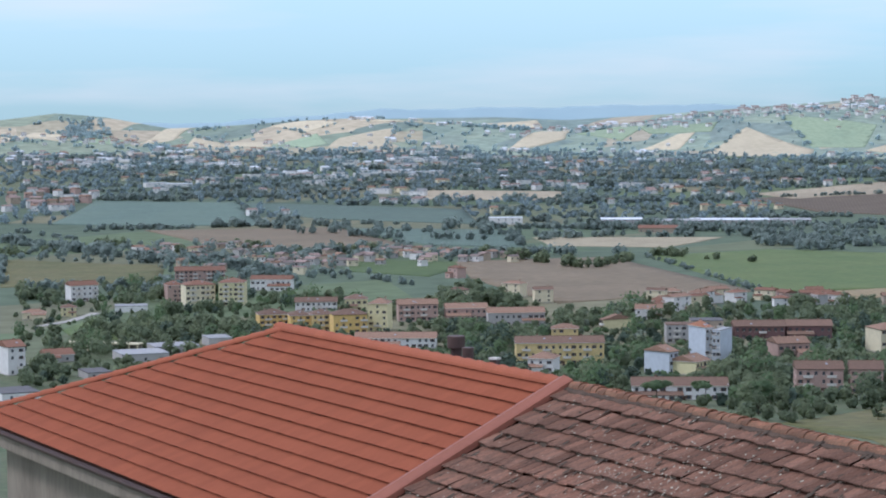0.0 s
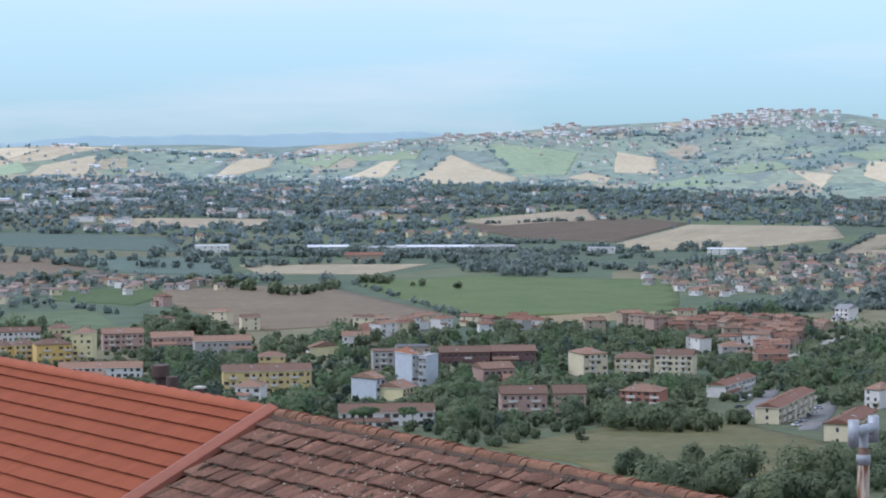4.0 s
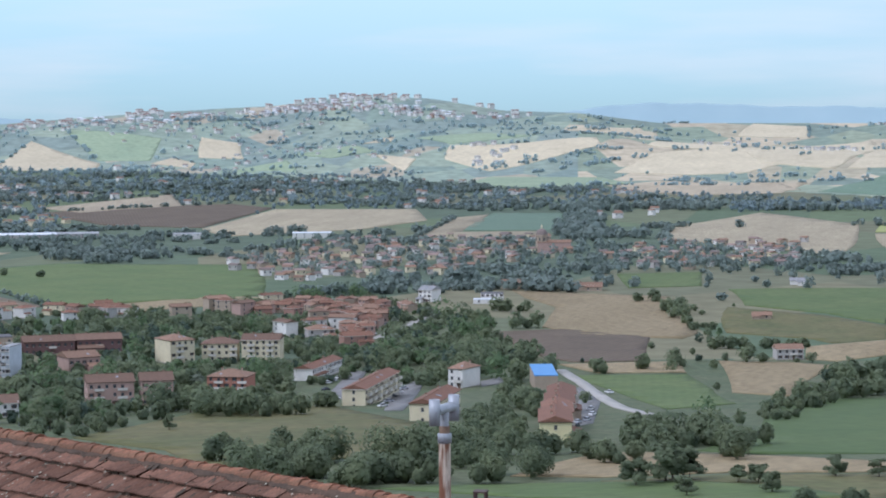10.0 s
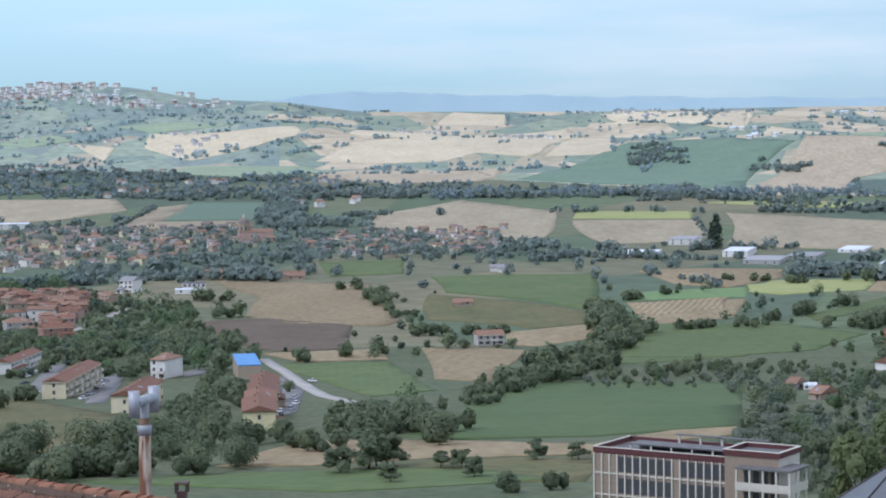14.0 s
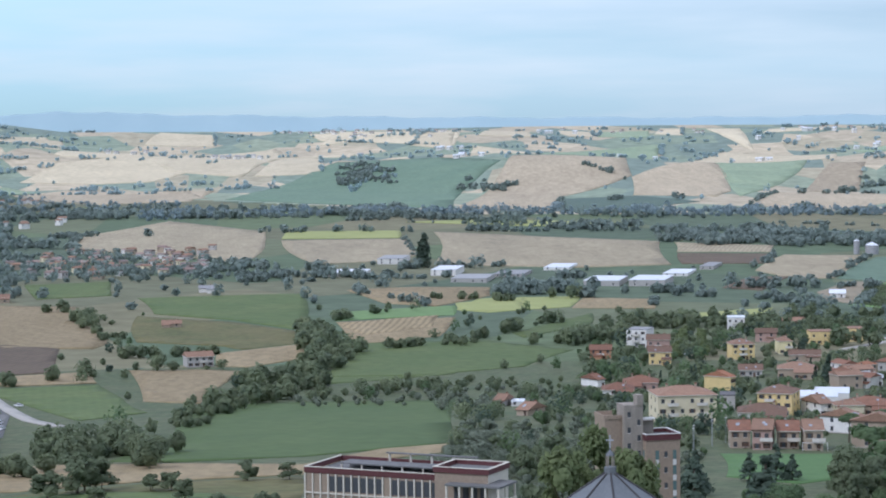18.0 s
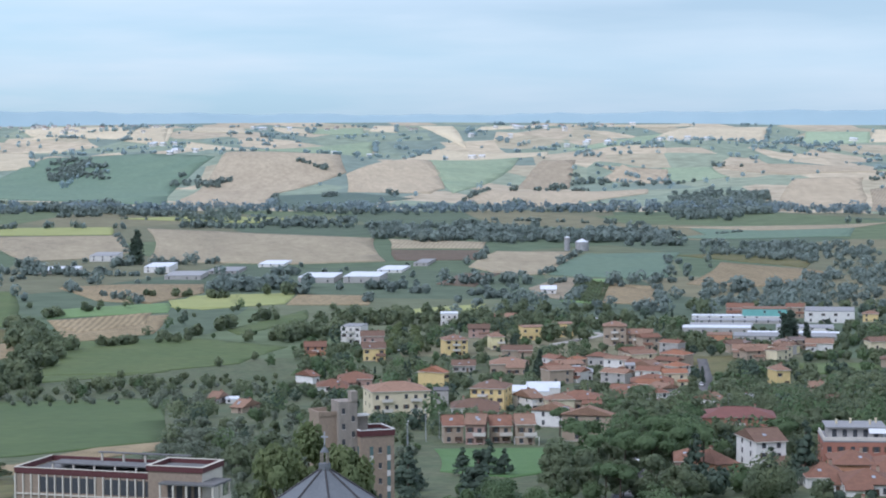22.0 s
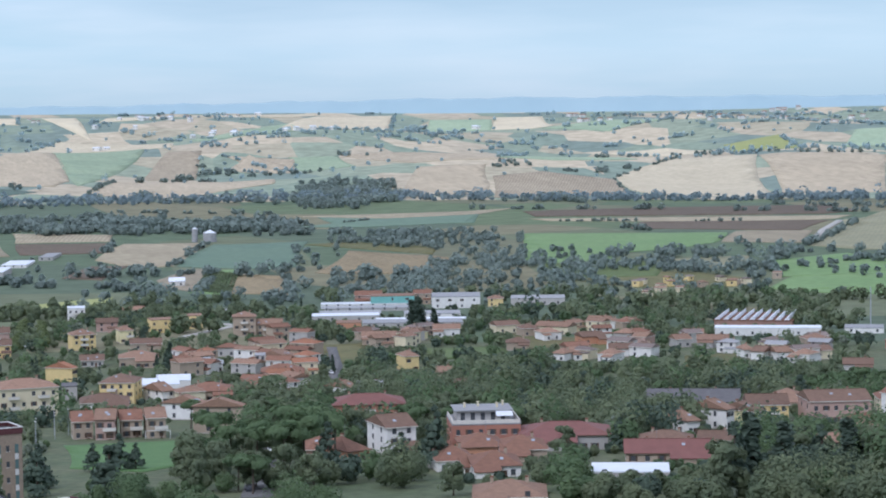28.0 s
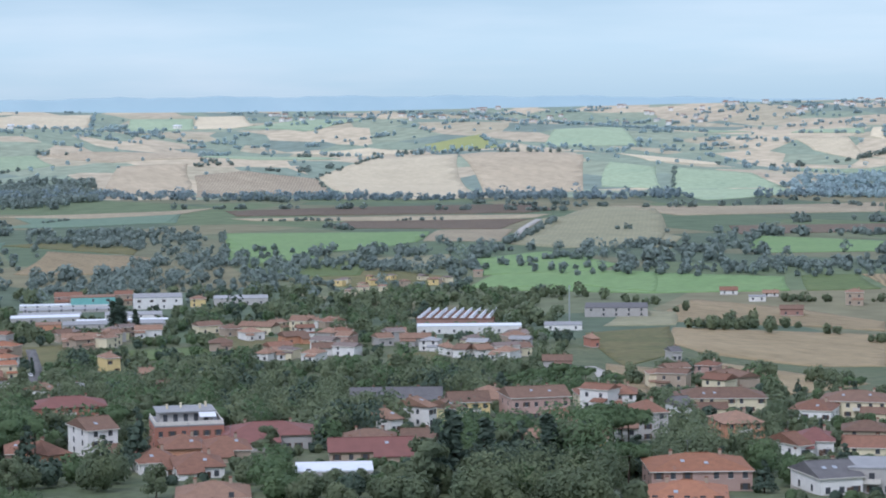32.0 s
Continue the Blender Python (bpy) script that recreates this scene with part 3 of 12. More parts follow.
WOOD_WORDS = {"plain": "trees over the far valley floor, leaf colour tinted for haze", "broad": "dense green broadleaf wood", "hedge": "belt of trees along the fields, leaf colour tinted for haze", "hillside": "wood on the hillside, leaf colour paled and blued for haze", "olive": "silvery olive grove", "pine": "grove of stone pines", "dark": "dark conifer wood"}


SPOTS = []


def off_houses(xy):
    """The places that no building stands on."""
    if not SPOTS:
        return xy
    s = np.array(SPOTS)
    d = np.hypot(xy[:, :1] - s[:, 0], xy[:, 1:] - s[:, 1])
    return xy[(d > s[:, 2]).all(1)]


def wood(leaf, h, xy, seed=0, name="woodland", clumps=None, tops=None):
    """Many trees as one mesh of leaf clumps, at these places."""
    rng = np.random.default_rng(seed + 7)
    xy = np.asarray(xy, float)
    if tops is None:
        xy = off_houses(xy)
    if not len(xy):
        return
    r = float(np.hypot(*xy.mean(0)))
    n = clumps or (700 if r < 640 else int(np.clip(1.3e8 / r ** 2, 24, 380)))
    hh = h * rng.uniform(0.4, 1.15, len(xy)) * (0.82 + 0.22 * np.sin(xy[:, 0] / 23.0 + 2 * np.sin(xy[:, 1] / 31.0)))
    if tops is not None:
        hh = tops * rng.uniform(0.85, 1.0, len(xy))
    base = ground_z(xy[:, 0], xy[:, 1])
    shapes = []
    for i in range(6):
        g = np.random.default_rng(i)
        p = g.normal(size=(n, 3))
        p /= np.linalg.norm(p, axis=1)[:, None]
        p *= g.uniform(0.5, 1.0, (n, 1))
        lump = 1 + 0.25 * np.sin(3 * np.arctan2(p[:, 1], p[:, 0]) + i) * (1 - np.abs(p[:, 2]))
        p = p * np.stack([0.44 * lump, 0.44 * lump, np.full(n, 0.47)], 1)
        p[:, 2] += 0.50
        shapes.append(p)
    kinds, wide = rng.integers(0, 6, len(xy)), rng.uniform(0.75, 1.35, len(xy))
    stretch = np.stack([wide, wide, np.ones(len(xy))], 1) * hh[:, None]
    local = np.stack(shapes)[kinds]
    pts = (local * stretch[:, None, :] + np.stack([xy[:, 0], xy[:, 1], base], 1)[:, None, :]).reshape(-1, 3)
    outs = (local - np.array((0, 0, 0.38))).reshape(-1, 3)
    v, soft_n = leaves(pts, h * 1.10 / math.sqrt(n), rng, outs)
    tagged(new(name, leaf_mesh(name, v, soft_n, LEAF[leaf])), WOOD_WORDS[leaf], "trees", kind="stuff")


def tree_belt(leaf, h, gap, wide, *c):
    """Trees at that spacing along a line, strewn over a width."""
    rng = np.random.default_rng(int(abs(c[0] * 31 + c[1] * 17)))
    out = []
    for (x0, y0), (x1, y1) in zip(list(zip(c[0::2], c[1::2])), list(zip(c[2::2], c[3::2]))):
        d = math.hypot(x1 - x0, y1 - y0)
        n = max(1, int(d / gap))
        t = np.clip(np.repeat(rng.uniform(0, 1, n // 3 + 1), 3)[:n] + rng.normal(0, 0.6 / (n + 1), n), 0, 1)
        o = rng.uniform(-wide / 2, wide / 2, (n, 2))
        out.append(np.stack([x0 + (x1 - x0) * t + o[:, 0], y0 + (y1 - y0) * t + o[:, 1]], 1))
    wood(leaf, h, np.concatenate(out), len(out), "tree_belt")


def hedgerows(leaf, h, gap, wide, *c):
    """Short rows of trees and bushes along field edges; four numbers a row."""
    rng = np.random.default_rng(int(abs(c[0] * 31 + c[1] * 17)))
    out = []
    for k in range(0, len(c), 4):
        n = max(3, int(math.hypot(c[k + 2] - c[k], c[k + 3] - c[k + 1]) / gap * 1.5))
        t = np.clip(np.repeat(rng.uniform(0, 1, n // 3 + 1), 3)[:n] + rng.normal(0, 0.6 / (n + 1), n), 0, 1)[:, None]
        out.append(np.array(c[k:k + 2]) * (1 - t) + np.array(c[k + 2:k + 4]) * t + rng.uniform(-wide / 3, wide / 3, (n, 2)))
    wood(leaf, h * 1.15, np.concatenate(out), len(out), "hedgerow")


def woods(leaf, h, gap, *c):
    """A wood that fills the outline."""
    poly = list(zip(c[0::2], c[1::2]))
    rng = np.random.default_rng(int(abs(c[0] * 13 + c[1] * 7)))
    xs, ys = [p[0] for p in poly], [p[1] for p in poly]
    gx2, gy2 = np.meshgrid(np.arange(min(xs), max(xs) + gap, gap), np.arange(min(ys), max(ys) + gap, gap))
    p = np.stack([gx2.ravel(), gy2.ravel()], 1) + rng.uniform(-0.45, 0.45, (gx2.size, 2)) * gap
    size = max(35.0, 5 * gap)
    w = np.sin(p[:, 0] / size * 4.1 + np.cos(p[:, 1] / size * 2.3) * 1.4) + np.sin(p[:, 1] / size * 3.3 + np.cos(p[:, 0] / size * 2.9) * 1.7) + rng.normal(0, 0.45, len(p))
    edge = p + 0.32 * size * np.stack([np.sin(p[:, 1] / size * 5), np.sin(p[:, 0] / size * 4 + 1)], 1)
    keep = inside(edge[:, 0], edge[:, 1], poly) & (w > (-0.75 if math.hypot(xs[0], ys[0]) > 1200 else -9))
    wood(leaf, h, p[keep], 3)


# ---- houses ----
def roof_data(style, w, d, h, over):
    """Roof over a plan w by d whose eaves are at h."""
    a, b = w / 2 + over, d / 2 + over
    up = 0.36 * min(b, 7.5)
    t = 0.22
    if style == "flat":
        return join_boxes((-w / 2 - 0.1, w / 2 + 0.1, -d / 2 - 0.1, d / 2 + 0.1, h, h + 0.35), (-w / 2 + 0.25, w / 2 - 0.25, -d / 2 + 0.25, d / 2 - 0.25, h + 0.35, h + 0.37))
    c = a - b * 0.9 if style == "hip" else a
    c = max(c, 0.3)
    low = [(-a, -b, h - 0.1), (a, -b, h - 0.1), (a, b, h - 0.1), (-a, b, h - 0.1)]
    v = low + [(-a, -b, h - 0.1 + t), (a, -b, h - 0.1 + t), (a, b, h - 0.1 + t), (-a, b, h - 0.1 + t), (-c, 0, h + up), (c, 0, h + up)]
    f = [(3, 2, 1, 0), (0, 1, 5, 4), (1, 2, 6, 5), (2, 3, 7, 6), (3, 0, 4, 7), (4, 5, 9, 8), (6, 7, 8, 9), (5, 6, 9), (7, 4, 8)]
    return v, f


def window_mesh(w, h):
    key = ("window", w, h)
    if key not in SHARED:
        v, f = join_boxes((-w / 2, w / 2, -0.05, 0.02, 0, h), (-w / 2 - 0.09, w / 2 + 0.09, -0.07, -0.01, -0.12, 0), (-w / 2 - 0.5, -w / 2, -0.075, -0.01, 0, h), (w / 2, w / 2 + 0.5, -0.075, -0.01, 0, h))
        SHARED[key] = mesh_of("window", v, f, [GLASS, PALE_TRIM, SHUTTER], [0] * 6 + [1] * 6 + [2] * 12)
    return SHARED[key]


def plain_window_mesh(w, h):
    key = ("plain", w, h)
    if key not in SHARED:
        v, f = join_boxes((-w / 2, w / 2, -0.05, 0.02, 0, h), (-w / 2 - 0.09, w / 2 + 0.09, -0.07, -0.01, -0.12, 0))
        SHARED[key] = mesh_of("window", v, f, [GLASS, PALE_TRIM], [0] * 6 + [1] * 6)
    return SHARED[key]


def shared(key, boxes, mat):
    if key not in SHARED:
        SHARED[key] = mesh_of(key, *join_boxes(*boxes), mat)
    return SHARED[key]


def balcony(parent, at):
    """A slab with its railing and its door."""
    o = part("balcony", shared("balcony", [(-1.9, 1.9, -1.3, 0, -0.15, 0)], PALE_TRIM), None, parent)
    o.location = at
    part("railing", shared("railing", [(-1.9, 1.9, -1.3, -1.22, 0, 0.95), (-1.9, -1.82, -1.22, 0, 0, 0.95), (1.82, 1.9, -1.22, 0, 0, 0.95)], PALE_TRIM), None, o)
    part("balcony_door", shared("balcony_door", [(-0.6, 0.6, -0.04, 0.02, 0.0, 2.1)], GLASS), None, o)


def chimney(parent, at):
    o = part("chimney", shared("chimney", [(-0.35, 0.35, -0.35, 0.35, -0.9, 0.9)], PAINT["tan"]), None, parent)
    o.location = at
    part("chimney_cap", shared("chimney_cap", [(-0.45, 0.45, -0.45, 0.45, 0.9, 1.02), (-0.3, 0.3, -0.3, 0.3, 1.02, 1.2)], TILE["red"]), None, o)


SHARED = {}
WALL_WORDS = {"cream": "cream", "white": "white", "yellow": "yellow", "lemon": "pale yellow", "pink": "pinkish", "brick": "brick-red", "grey": "grey", "ochre": "ochre", "tan": "tan", "red": "red", "lightblue": "pale blue", "turquoise": "turquoise", "maroon": "dark red", "concrete": "concrete", "orange": "orange"}
ROOF_WORDS = {"red": "red tiled", "orange": "bright orange tiled", "brown": "brown tiled", "pinkish": "faded tiled", "faded": "pale tiled", "dun": "grey-brown tiled", "grey": "grey", "white": "white sheet", "blue": "blue sheet", "slate": "dark flat", "maroon": "dark red"}


def house(x, y, turn, w, d, h, wall, roof, style, detail, scaffold=False):
    """A building whose front faces the turn; detail 0 for far ones."""
    floors = max(1, round(h / 3.1))
    SPOTS.append((x, y, 0.25 * (w + d) + 3.0))
    KEPT_IN_VIEW.append((x, y, 0.5 * (w * abs(math.cos(radians(turn))) + d * abs(math.sin(radians(turn)))), h))
    if w > 16:
        for q in (-0.33, 0.33):
            SPOTS.append((x + q * w * math.cos(radians(turn)), y + q * w * math.sin(radians(turn)), 0.55 * d + 3.0))
    kind = "apartment_block" if floors >= 3 and w > 11 else ("shed" if style == "flat" and w > 20 and floors <= 3 else "house")
    z = min(float(ground_z(x + a, y + b)) for a, b in ((0, 0), (-d / 2, -d / 2), (d / 2, -d / 2)))
    words = "%s %s with a %s roof" % (WALL_WORDS[wall], {"apartment_block": "apartment block of %d storeys" % floors, "shed": "long low industrial shed", "house": "rendered house"}[kind], ROOF_WORDS[roof])
    ob = thing(kind, pose(x, y, z, 0, 0, turn), words, {"apartment_block": "apartment building", "shed": "industrial building", "house": "house"}[kind])
    seed = random.Random(int(abs(x * 17 + y * 29)))
    v, f = box_data(-w / 2, w / 2, -d / 2, d / 2, -2.0, h)
    if style == "gable":
        v += [(-w / 2, 0, h + 0.34 * min(d / 2, 7.5)), (w / 2, 0, h + 0.34 * min(d / 2, 7.5))]
        f[3], f[5] = (1, 2, 6, 9, 5), (3, 0, 4, 8, 7)
    wall_mats = [0] * len(f)
    rv, rf = roof_data(style, w, d, h, 0.5 if detail else 0.35)
    roof_mats = [0] * len(rf) if style == "flat" else [1] * 5 + [0] * (len(rf) - 5)
    ax0 = ax1 = ah = ad = 0.0
    if detail and style != "flat":
        # plinth, ridge line and, on many houses, a lean-to or a porch along part of the front
        c = max(w / 2 + 0.5 - (d / 2 + 0.5) * 0.9, 0.3) if style == "hip" else w / 2 + 0.45
        more = [(v, f, wall_mats, box_data(-w / 2 - 0.03, w / 2 + 0.03, -d / 2 - 0.03, d / 2 + 0.03, -2.0, 0.5), 1), (rv, rf, roof_mats, box_data(-c, c, -0.14, 0.14, rv[-1][2] - 0.02, rv[-1][2] + 0.1), 0)]
        if kind == "house" and w > 7.5 and seed.random() < 0.6:
            ad, ah, side = d * seed.uniform(0.2, 0.36), h * (0.9 / floors if floors > 1 else 0.72), seed.choice((-1, 1))
            ax0, ax1 = sorted((side * (w / 2 - 0.1), side * (w / 2 - 0.1 - w * seed.uniform(0.35, 0.6))))
            y0, y1, z0, z1 = -d / 2 - ad - 0.35, -d / 2, ah, ah + 0.3 * ad
            more.append((v, f, wall_mats, box_data(ax0, ax1, -d / 2 - ad, -d / 2, -2.0, ah), 0))
            slab = [(ax0 - 0.3, y0, z0), (ax1 + 0.3, y0, z0), (ax1 + 0.3, y1, z1), (ax0 - 0.3, y1, z1)]
            more.append((rv, rf, roof_mats, (slab + [(p, q, k + 0.2) for p, q, k in slab], box_data(0, 1, 0, 1, 0, 1)[1]), 0))
        for vs, fs, ms, (bv, bf), k in more:
            n = len(vs)
            vs += bv
            fs += [tuple(i + n for i in q) for q in bf]
            ms += [k] * len(bf)
    part("wall", mesh_of("wall", v, f, [PAINT[wall], PAINT["concrete"]], wall_mats), None, ob)
    part("roof", mesh_of("roof", rv, rf, [TILE[roof], SHUTTER if seed.random() < 0.4 else PALE_TRIM], roof_mats), None, ob)
    step = h / floors
    if detail == 0:
        n = 2 if w > 9 else 1
        for i in range(n):
            o = part("window", plain_window_mesh(1.2, 1.5), None, ob)
            o.location = ((i - (n - 1) / 2) * w / n, -d / 2, h - 2.2)
        return
    tall = 1.45
    n = max(2, int(w / (3.1 if detail == 2 else 5.5)))
    if kind == "shed":
        n = max(3, int(w / 7))
    for k in range(floors):
        base = k * step + 0.95
        for i in range(n):
            px = (i + 0.5 - n / 2) * w / n
            if detail == 2 and kind == "apartment_block" and i % 3 == 1 and k > 0:
                balcony(ob, (px, -d / 2, k * step + 0.1))
                continue
            if seed.random() < 0.12:
                continue
            front = -d / 2 - (ad if ax0 - 0.5 < px < ax1 + 0.5 and base < ah else 0)
            if kind == "house" and detail == 2 and k == 1 and i == n // 2 and front == -d / 2 and seed.random() < 0.7:
                balcony(ob, (px, front, k * step + 0.1))
                continue
            if ax0 < ax1 and (abs(px - ax0) < 0.7 or abs(px - ax1) < 0.7 or 0 < base + 1.5 - ah < 1.6 and ax0 < px < ax1):
                continue
            o = part("window", (window_mesh if detail == 2 and seed.random() < 0.45 else plain_window_mesh)(1.15, tall), None, ob)
            o.location = (px, front, base)
        if detail == 2 and kind != "shed" and math.hypot(x, y) < 950:
            for side in (-1, 1):
                for i in range(2 if d > 13.5 else 1):
                    o = part("window", plain_window_mesh(1.0, tall), None, ob)
                    o.location = (side * w / 2, (i - 0.5) * d / 2.4 if d > 13.5 else 0, base)
                    o.rotation_euler = (0, 0, side * math.pi / 2)
    if detail == 2 and kind != "shed":
        part("door", shared("door", [(-0.5, 0.5, -0.06, 0.02, 0, 2.1)], SHUTTER), None, ob).location = (w / n * 0.5, -d / 2 - (ad if ax0 < w / n * 0.5 < ax1 else 0), 0.05)
    if style != "flat" and detail:
        for i in range(2 if w > 14 else 1):
            chimney(ob, ((0.5 - i) * w * 0.5, d * 0.12, h + 0.3 * min(d / 2, 7.5) * 0.75 + 0.3))
        up, b = 0.36 * min(d / 2 + 0.5, 7.5), d / 2 + 0.5
        for i in range(seed.randint(0, 2) if detail == 2 else 0):
            q = seed.uniform(0.35, 0.65)
            o = part("skylight", shared("skylight", [(-0.45, 0.45, -0.6, 0.6, 0, 0.1)], GREYGLASS), None, ob)
            o.location, o.rotation_euler = (seed.uniform(-0.25, 0.25) * w, -b * q, h + 0.14 + (up - 0.12) * (1 - q)), (math.atan2(up - 0.12, b), 0, 0)
        if detail == 2 and math.hypot(x, y) < 900:
            part("antenna", shared("antenna", [(-0.03, 0.03, -0.03, 0.03, 0, 3.0), (-0.7, 0.7, -0.02, 0.02, 2.7, 2.74), (-0.5, 0.5, -0.02, 0.02, 2.3, 2.34)], ANTENNA), None, ob).location = (seed.uniform(-0.2, 0.2) * w, 0, h + up - 0.1)
    if scaffold:
        rods = []
        for i in range(int(w / 2) + 1):
            px = -w / 2 + i * 2.0
            rods.append((px - 0.05, px + 0.05, -d / 2 - 1.2, -d / 2 - 1.1, -1, h + 1))
        for k in range(int(h / 2) + 1):
            rods.append((-w / 2, w / 2, -d / 2 - 1.22, -d / 2 - 0.3, k * 2.0, k * 2.0 + 0.08))
        v, f = join_boxes(*rods)
        part("scaffold", mesh_of("scaffold", v, f, PALE_TRIM), None, ob, "steel scaffold with deck boards")


def far_houses(wall, roof, *items):
    """A stretch of far houses of one colour, as one mesh."""
    vs, fs, mi = [], [], []
    for x, y, turn, w, h in items:
        d = min(w, 9.0)
        m = pose(x, y, float(ground_z(x, y)), 0, 0, turn)
        win = join_boxes((-w / 3 - 0.6, -w / 3 + 0.6, -d / 2 - 0.05, -d / 2 + 0.02, h - 2.3, h - 0.9), (w / 3 - 0.6, w / 3 + 0.6, -d / 2 - 0.05, -d / 2 + 0.02, h - 2.3, h - 0.9))
        for (v, f), k in ((box_data(-w / 2, w / 2, -d / 2, d / 2, -2, h), 0), (roof_data("gable" if w < 16 else "flat", w, d, h, 0.35), 1), (win, 2)):
            n = len(vs)
            vs += [tuple(m @ Vector(c)) for c in v]
            fs += [tuple(i + n for i in q) for q in f]
            mi += [k] * len(f)
    ob = new("far_village", mesh_of("far_village", vs, fs, [PAINT[wall], TILE[roof], GLASS], mi))
    tagged(ob, "distant %s houses with %s roofs scattered over the valley" % (WALL_WORDS[wall], ROOF_WORDS[roof]), "houses", kind="stuff")


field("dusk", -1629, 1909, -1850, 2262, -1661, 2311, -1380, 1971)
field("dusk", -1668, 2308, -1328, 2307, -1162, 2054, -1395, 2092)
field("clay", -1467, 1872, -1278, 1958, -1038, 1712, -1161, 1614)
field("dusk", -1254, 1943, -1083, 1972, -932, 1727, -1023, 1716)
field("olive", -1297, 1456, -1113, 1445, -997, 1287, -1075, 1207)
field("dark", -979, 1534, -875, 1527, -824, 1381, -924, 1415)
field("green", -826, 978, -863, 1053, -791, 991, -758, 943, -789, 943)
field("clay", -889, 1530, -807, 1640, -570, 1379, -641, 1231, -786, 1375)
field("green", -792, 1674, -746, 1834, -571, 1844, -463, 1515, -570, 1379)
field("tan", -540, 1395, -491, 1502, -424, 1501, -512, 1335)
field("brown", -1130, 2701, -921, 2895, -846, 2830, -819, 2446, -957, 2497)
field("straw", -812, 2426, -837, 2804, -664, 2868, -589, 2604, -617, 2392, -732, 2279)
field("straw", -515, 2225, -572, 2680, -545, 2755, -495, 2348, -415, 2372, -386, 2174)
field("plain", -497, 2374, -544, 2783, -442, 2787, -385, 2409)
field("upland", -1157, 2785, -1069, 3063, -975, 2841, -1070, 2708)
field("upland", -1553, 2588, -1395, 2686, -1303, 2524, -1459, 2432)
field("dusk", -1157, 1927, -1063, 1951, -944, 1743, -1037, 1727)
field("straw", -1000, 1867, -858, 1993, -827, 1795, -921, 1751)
field("green", -456, 1273, -390, 1282, -382, 1222, -418, 1206)
field("olive", -275, 685, -275, 842, -253, 885, -226, 840, -175, 754, -136, 689, -126, 607, -154, 627, -186, 568, -226, 637)
field("green", -135, 527, -112, 538, -58, 557, -32, 547, -17, 526, -67, 496)
field("yellow", 81, 1532, 135, 1592, 124, 1465, 81, 1462)
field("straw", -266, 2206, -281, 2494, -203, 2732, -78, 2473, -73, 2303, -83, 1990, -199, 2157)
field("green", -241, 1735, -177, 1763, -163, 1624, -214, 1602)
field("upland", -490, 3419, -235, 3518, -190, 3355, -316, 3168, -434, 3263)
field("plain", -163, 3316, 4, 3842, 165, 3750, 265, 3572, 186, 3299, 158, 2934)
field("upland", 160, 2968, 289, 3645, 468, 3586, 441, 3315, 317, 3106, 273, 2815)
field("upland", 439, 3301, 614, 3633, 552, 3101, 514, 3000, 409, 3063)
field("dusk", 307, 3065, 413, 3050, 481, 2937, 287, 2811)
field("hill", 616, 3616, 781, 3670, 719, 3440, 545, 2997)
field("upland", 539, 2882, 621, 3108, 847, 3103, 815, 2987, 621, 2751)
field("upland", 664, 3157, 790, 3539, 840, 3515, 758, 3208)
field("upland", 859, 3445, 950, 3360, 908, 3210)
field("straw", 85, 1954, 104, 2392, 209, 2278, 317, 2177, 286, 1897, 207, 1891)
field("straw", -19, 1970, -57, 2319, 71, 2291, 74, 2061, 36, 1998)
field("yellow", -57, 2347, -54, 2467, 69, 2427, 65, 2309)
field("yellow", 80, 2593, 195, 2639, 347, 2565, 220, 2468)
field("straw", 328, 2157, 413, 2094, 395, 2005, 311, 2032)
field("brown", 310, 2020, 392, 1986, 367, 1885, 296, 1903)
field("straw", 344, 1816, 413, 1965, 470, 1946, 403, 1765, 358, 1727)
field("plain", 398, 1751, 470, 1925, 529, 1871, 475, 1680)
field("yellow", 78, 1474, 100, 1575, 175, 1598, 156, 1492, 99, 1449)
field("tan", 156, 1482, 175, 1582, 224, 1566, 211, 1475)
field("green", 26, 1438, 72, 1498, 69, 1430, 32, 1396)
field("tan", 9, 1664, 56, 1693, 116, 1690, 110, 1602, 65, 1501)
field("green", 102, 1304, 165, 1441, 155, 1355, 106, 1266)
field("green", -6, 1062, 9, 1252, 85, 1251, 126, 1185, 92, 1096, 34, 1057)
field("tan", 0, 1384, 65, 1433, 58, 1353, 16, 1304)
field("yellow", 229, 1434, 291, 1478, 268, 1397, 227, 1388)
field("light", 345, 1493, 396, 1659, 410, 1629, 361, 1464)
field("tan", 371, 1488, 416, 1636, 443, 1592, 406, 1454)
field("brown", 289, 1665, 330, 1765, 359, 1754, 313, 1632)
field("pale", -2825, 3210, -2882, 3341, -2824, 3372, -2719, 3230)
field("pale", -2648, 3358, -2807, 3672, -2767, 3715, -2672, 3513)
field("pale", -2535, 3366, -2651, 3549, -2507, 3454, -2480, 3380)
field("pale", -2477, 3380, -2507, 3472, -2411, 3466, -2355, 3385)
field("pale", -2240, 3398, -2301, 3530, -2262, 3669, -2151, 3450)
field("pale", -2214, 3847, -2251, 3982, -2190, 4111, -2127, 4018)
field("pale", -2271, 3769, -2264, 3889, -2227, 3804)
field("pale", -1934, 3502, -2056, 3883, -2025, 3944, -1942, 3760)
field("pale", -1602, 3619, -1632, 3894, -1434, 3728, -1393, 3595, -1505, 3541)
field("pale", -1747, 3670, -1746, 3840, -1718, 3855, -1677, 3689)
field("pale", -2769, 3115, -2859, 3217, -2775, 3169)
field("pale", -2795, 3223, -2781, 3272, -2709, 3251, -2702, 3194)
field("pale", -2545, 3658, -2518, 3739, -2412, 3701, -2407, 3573)
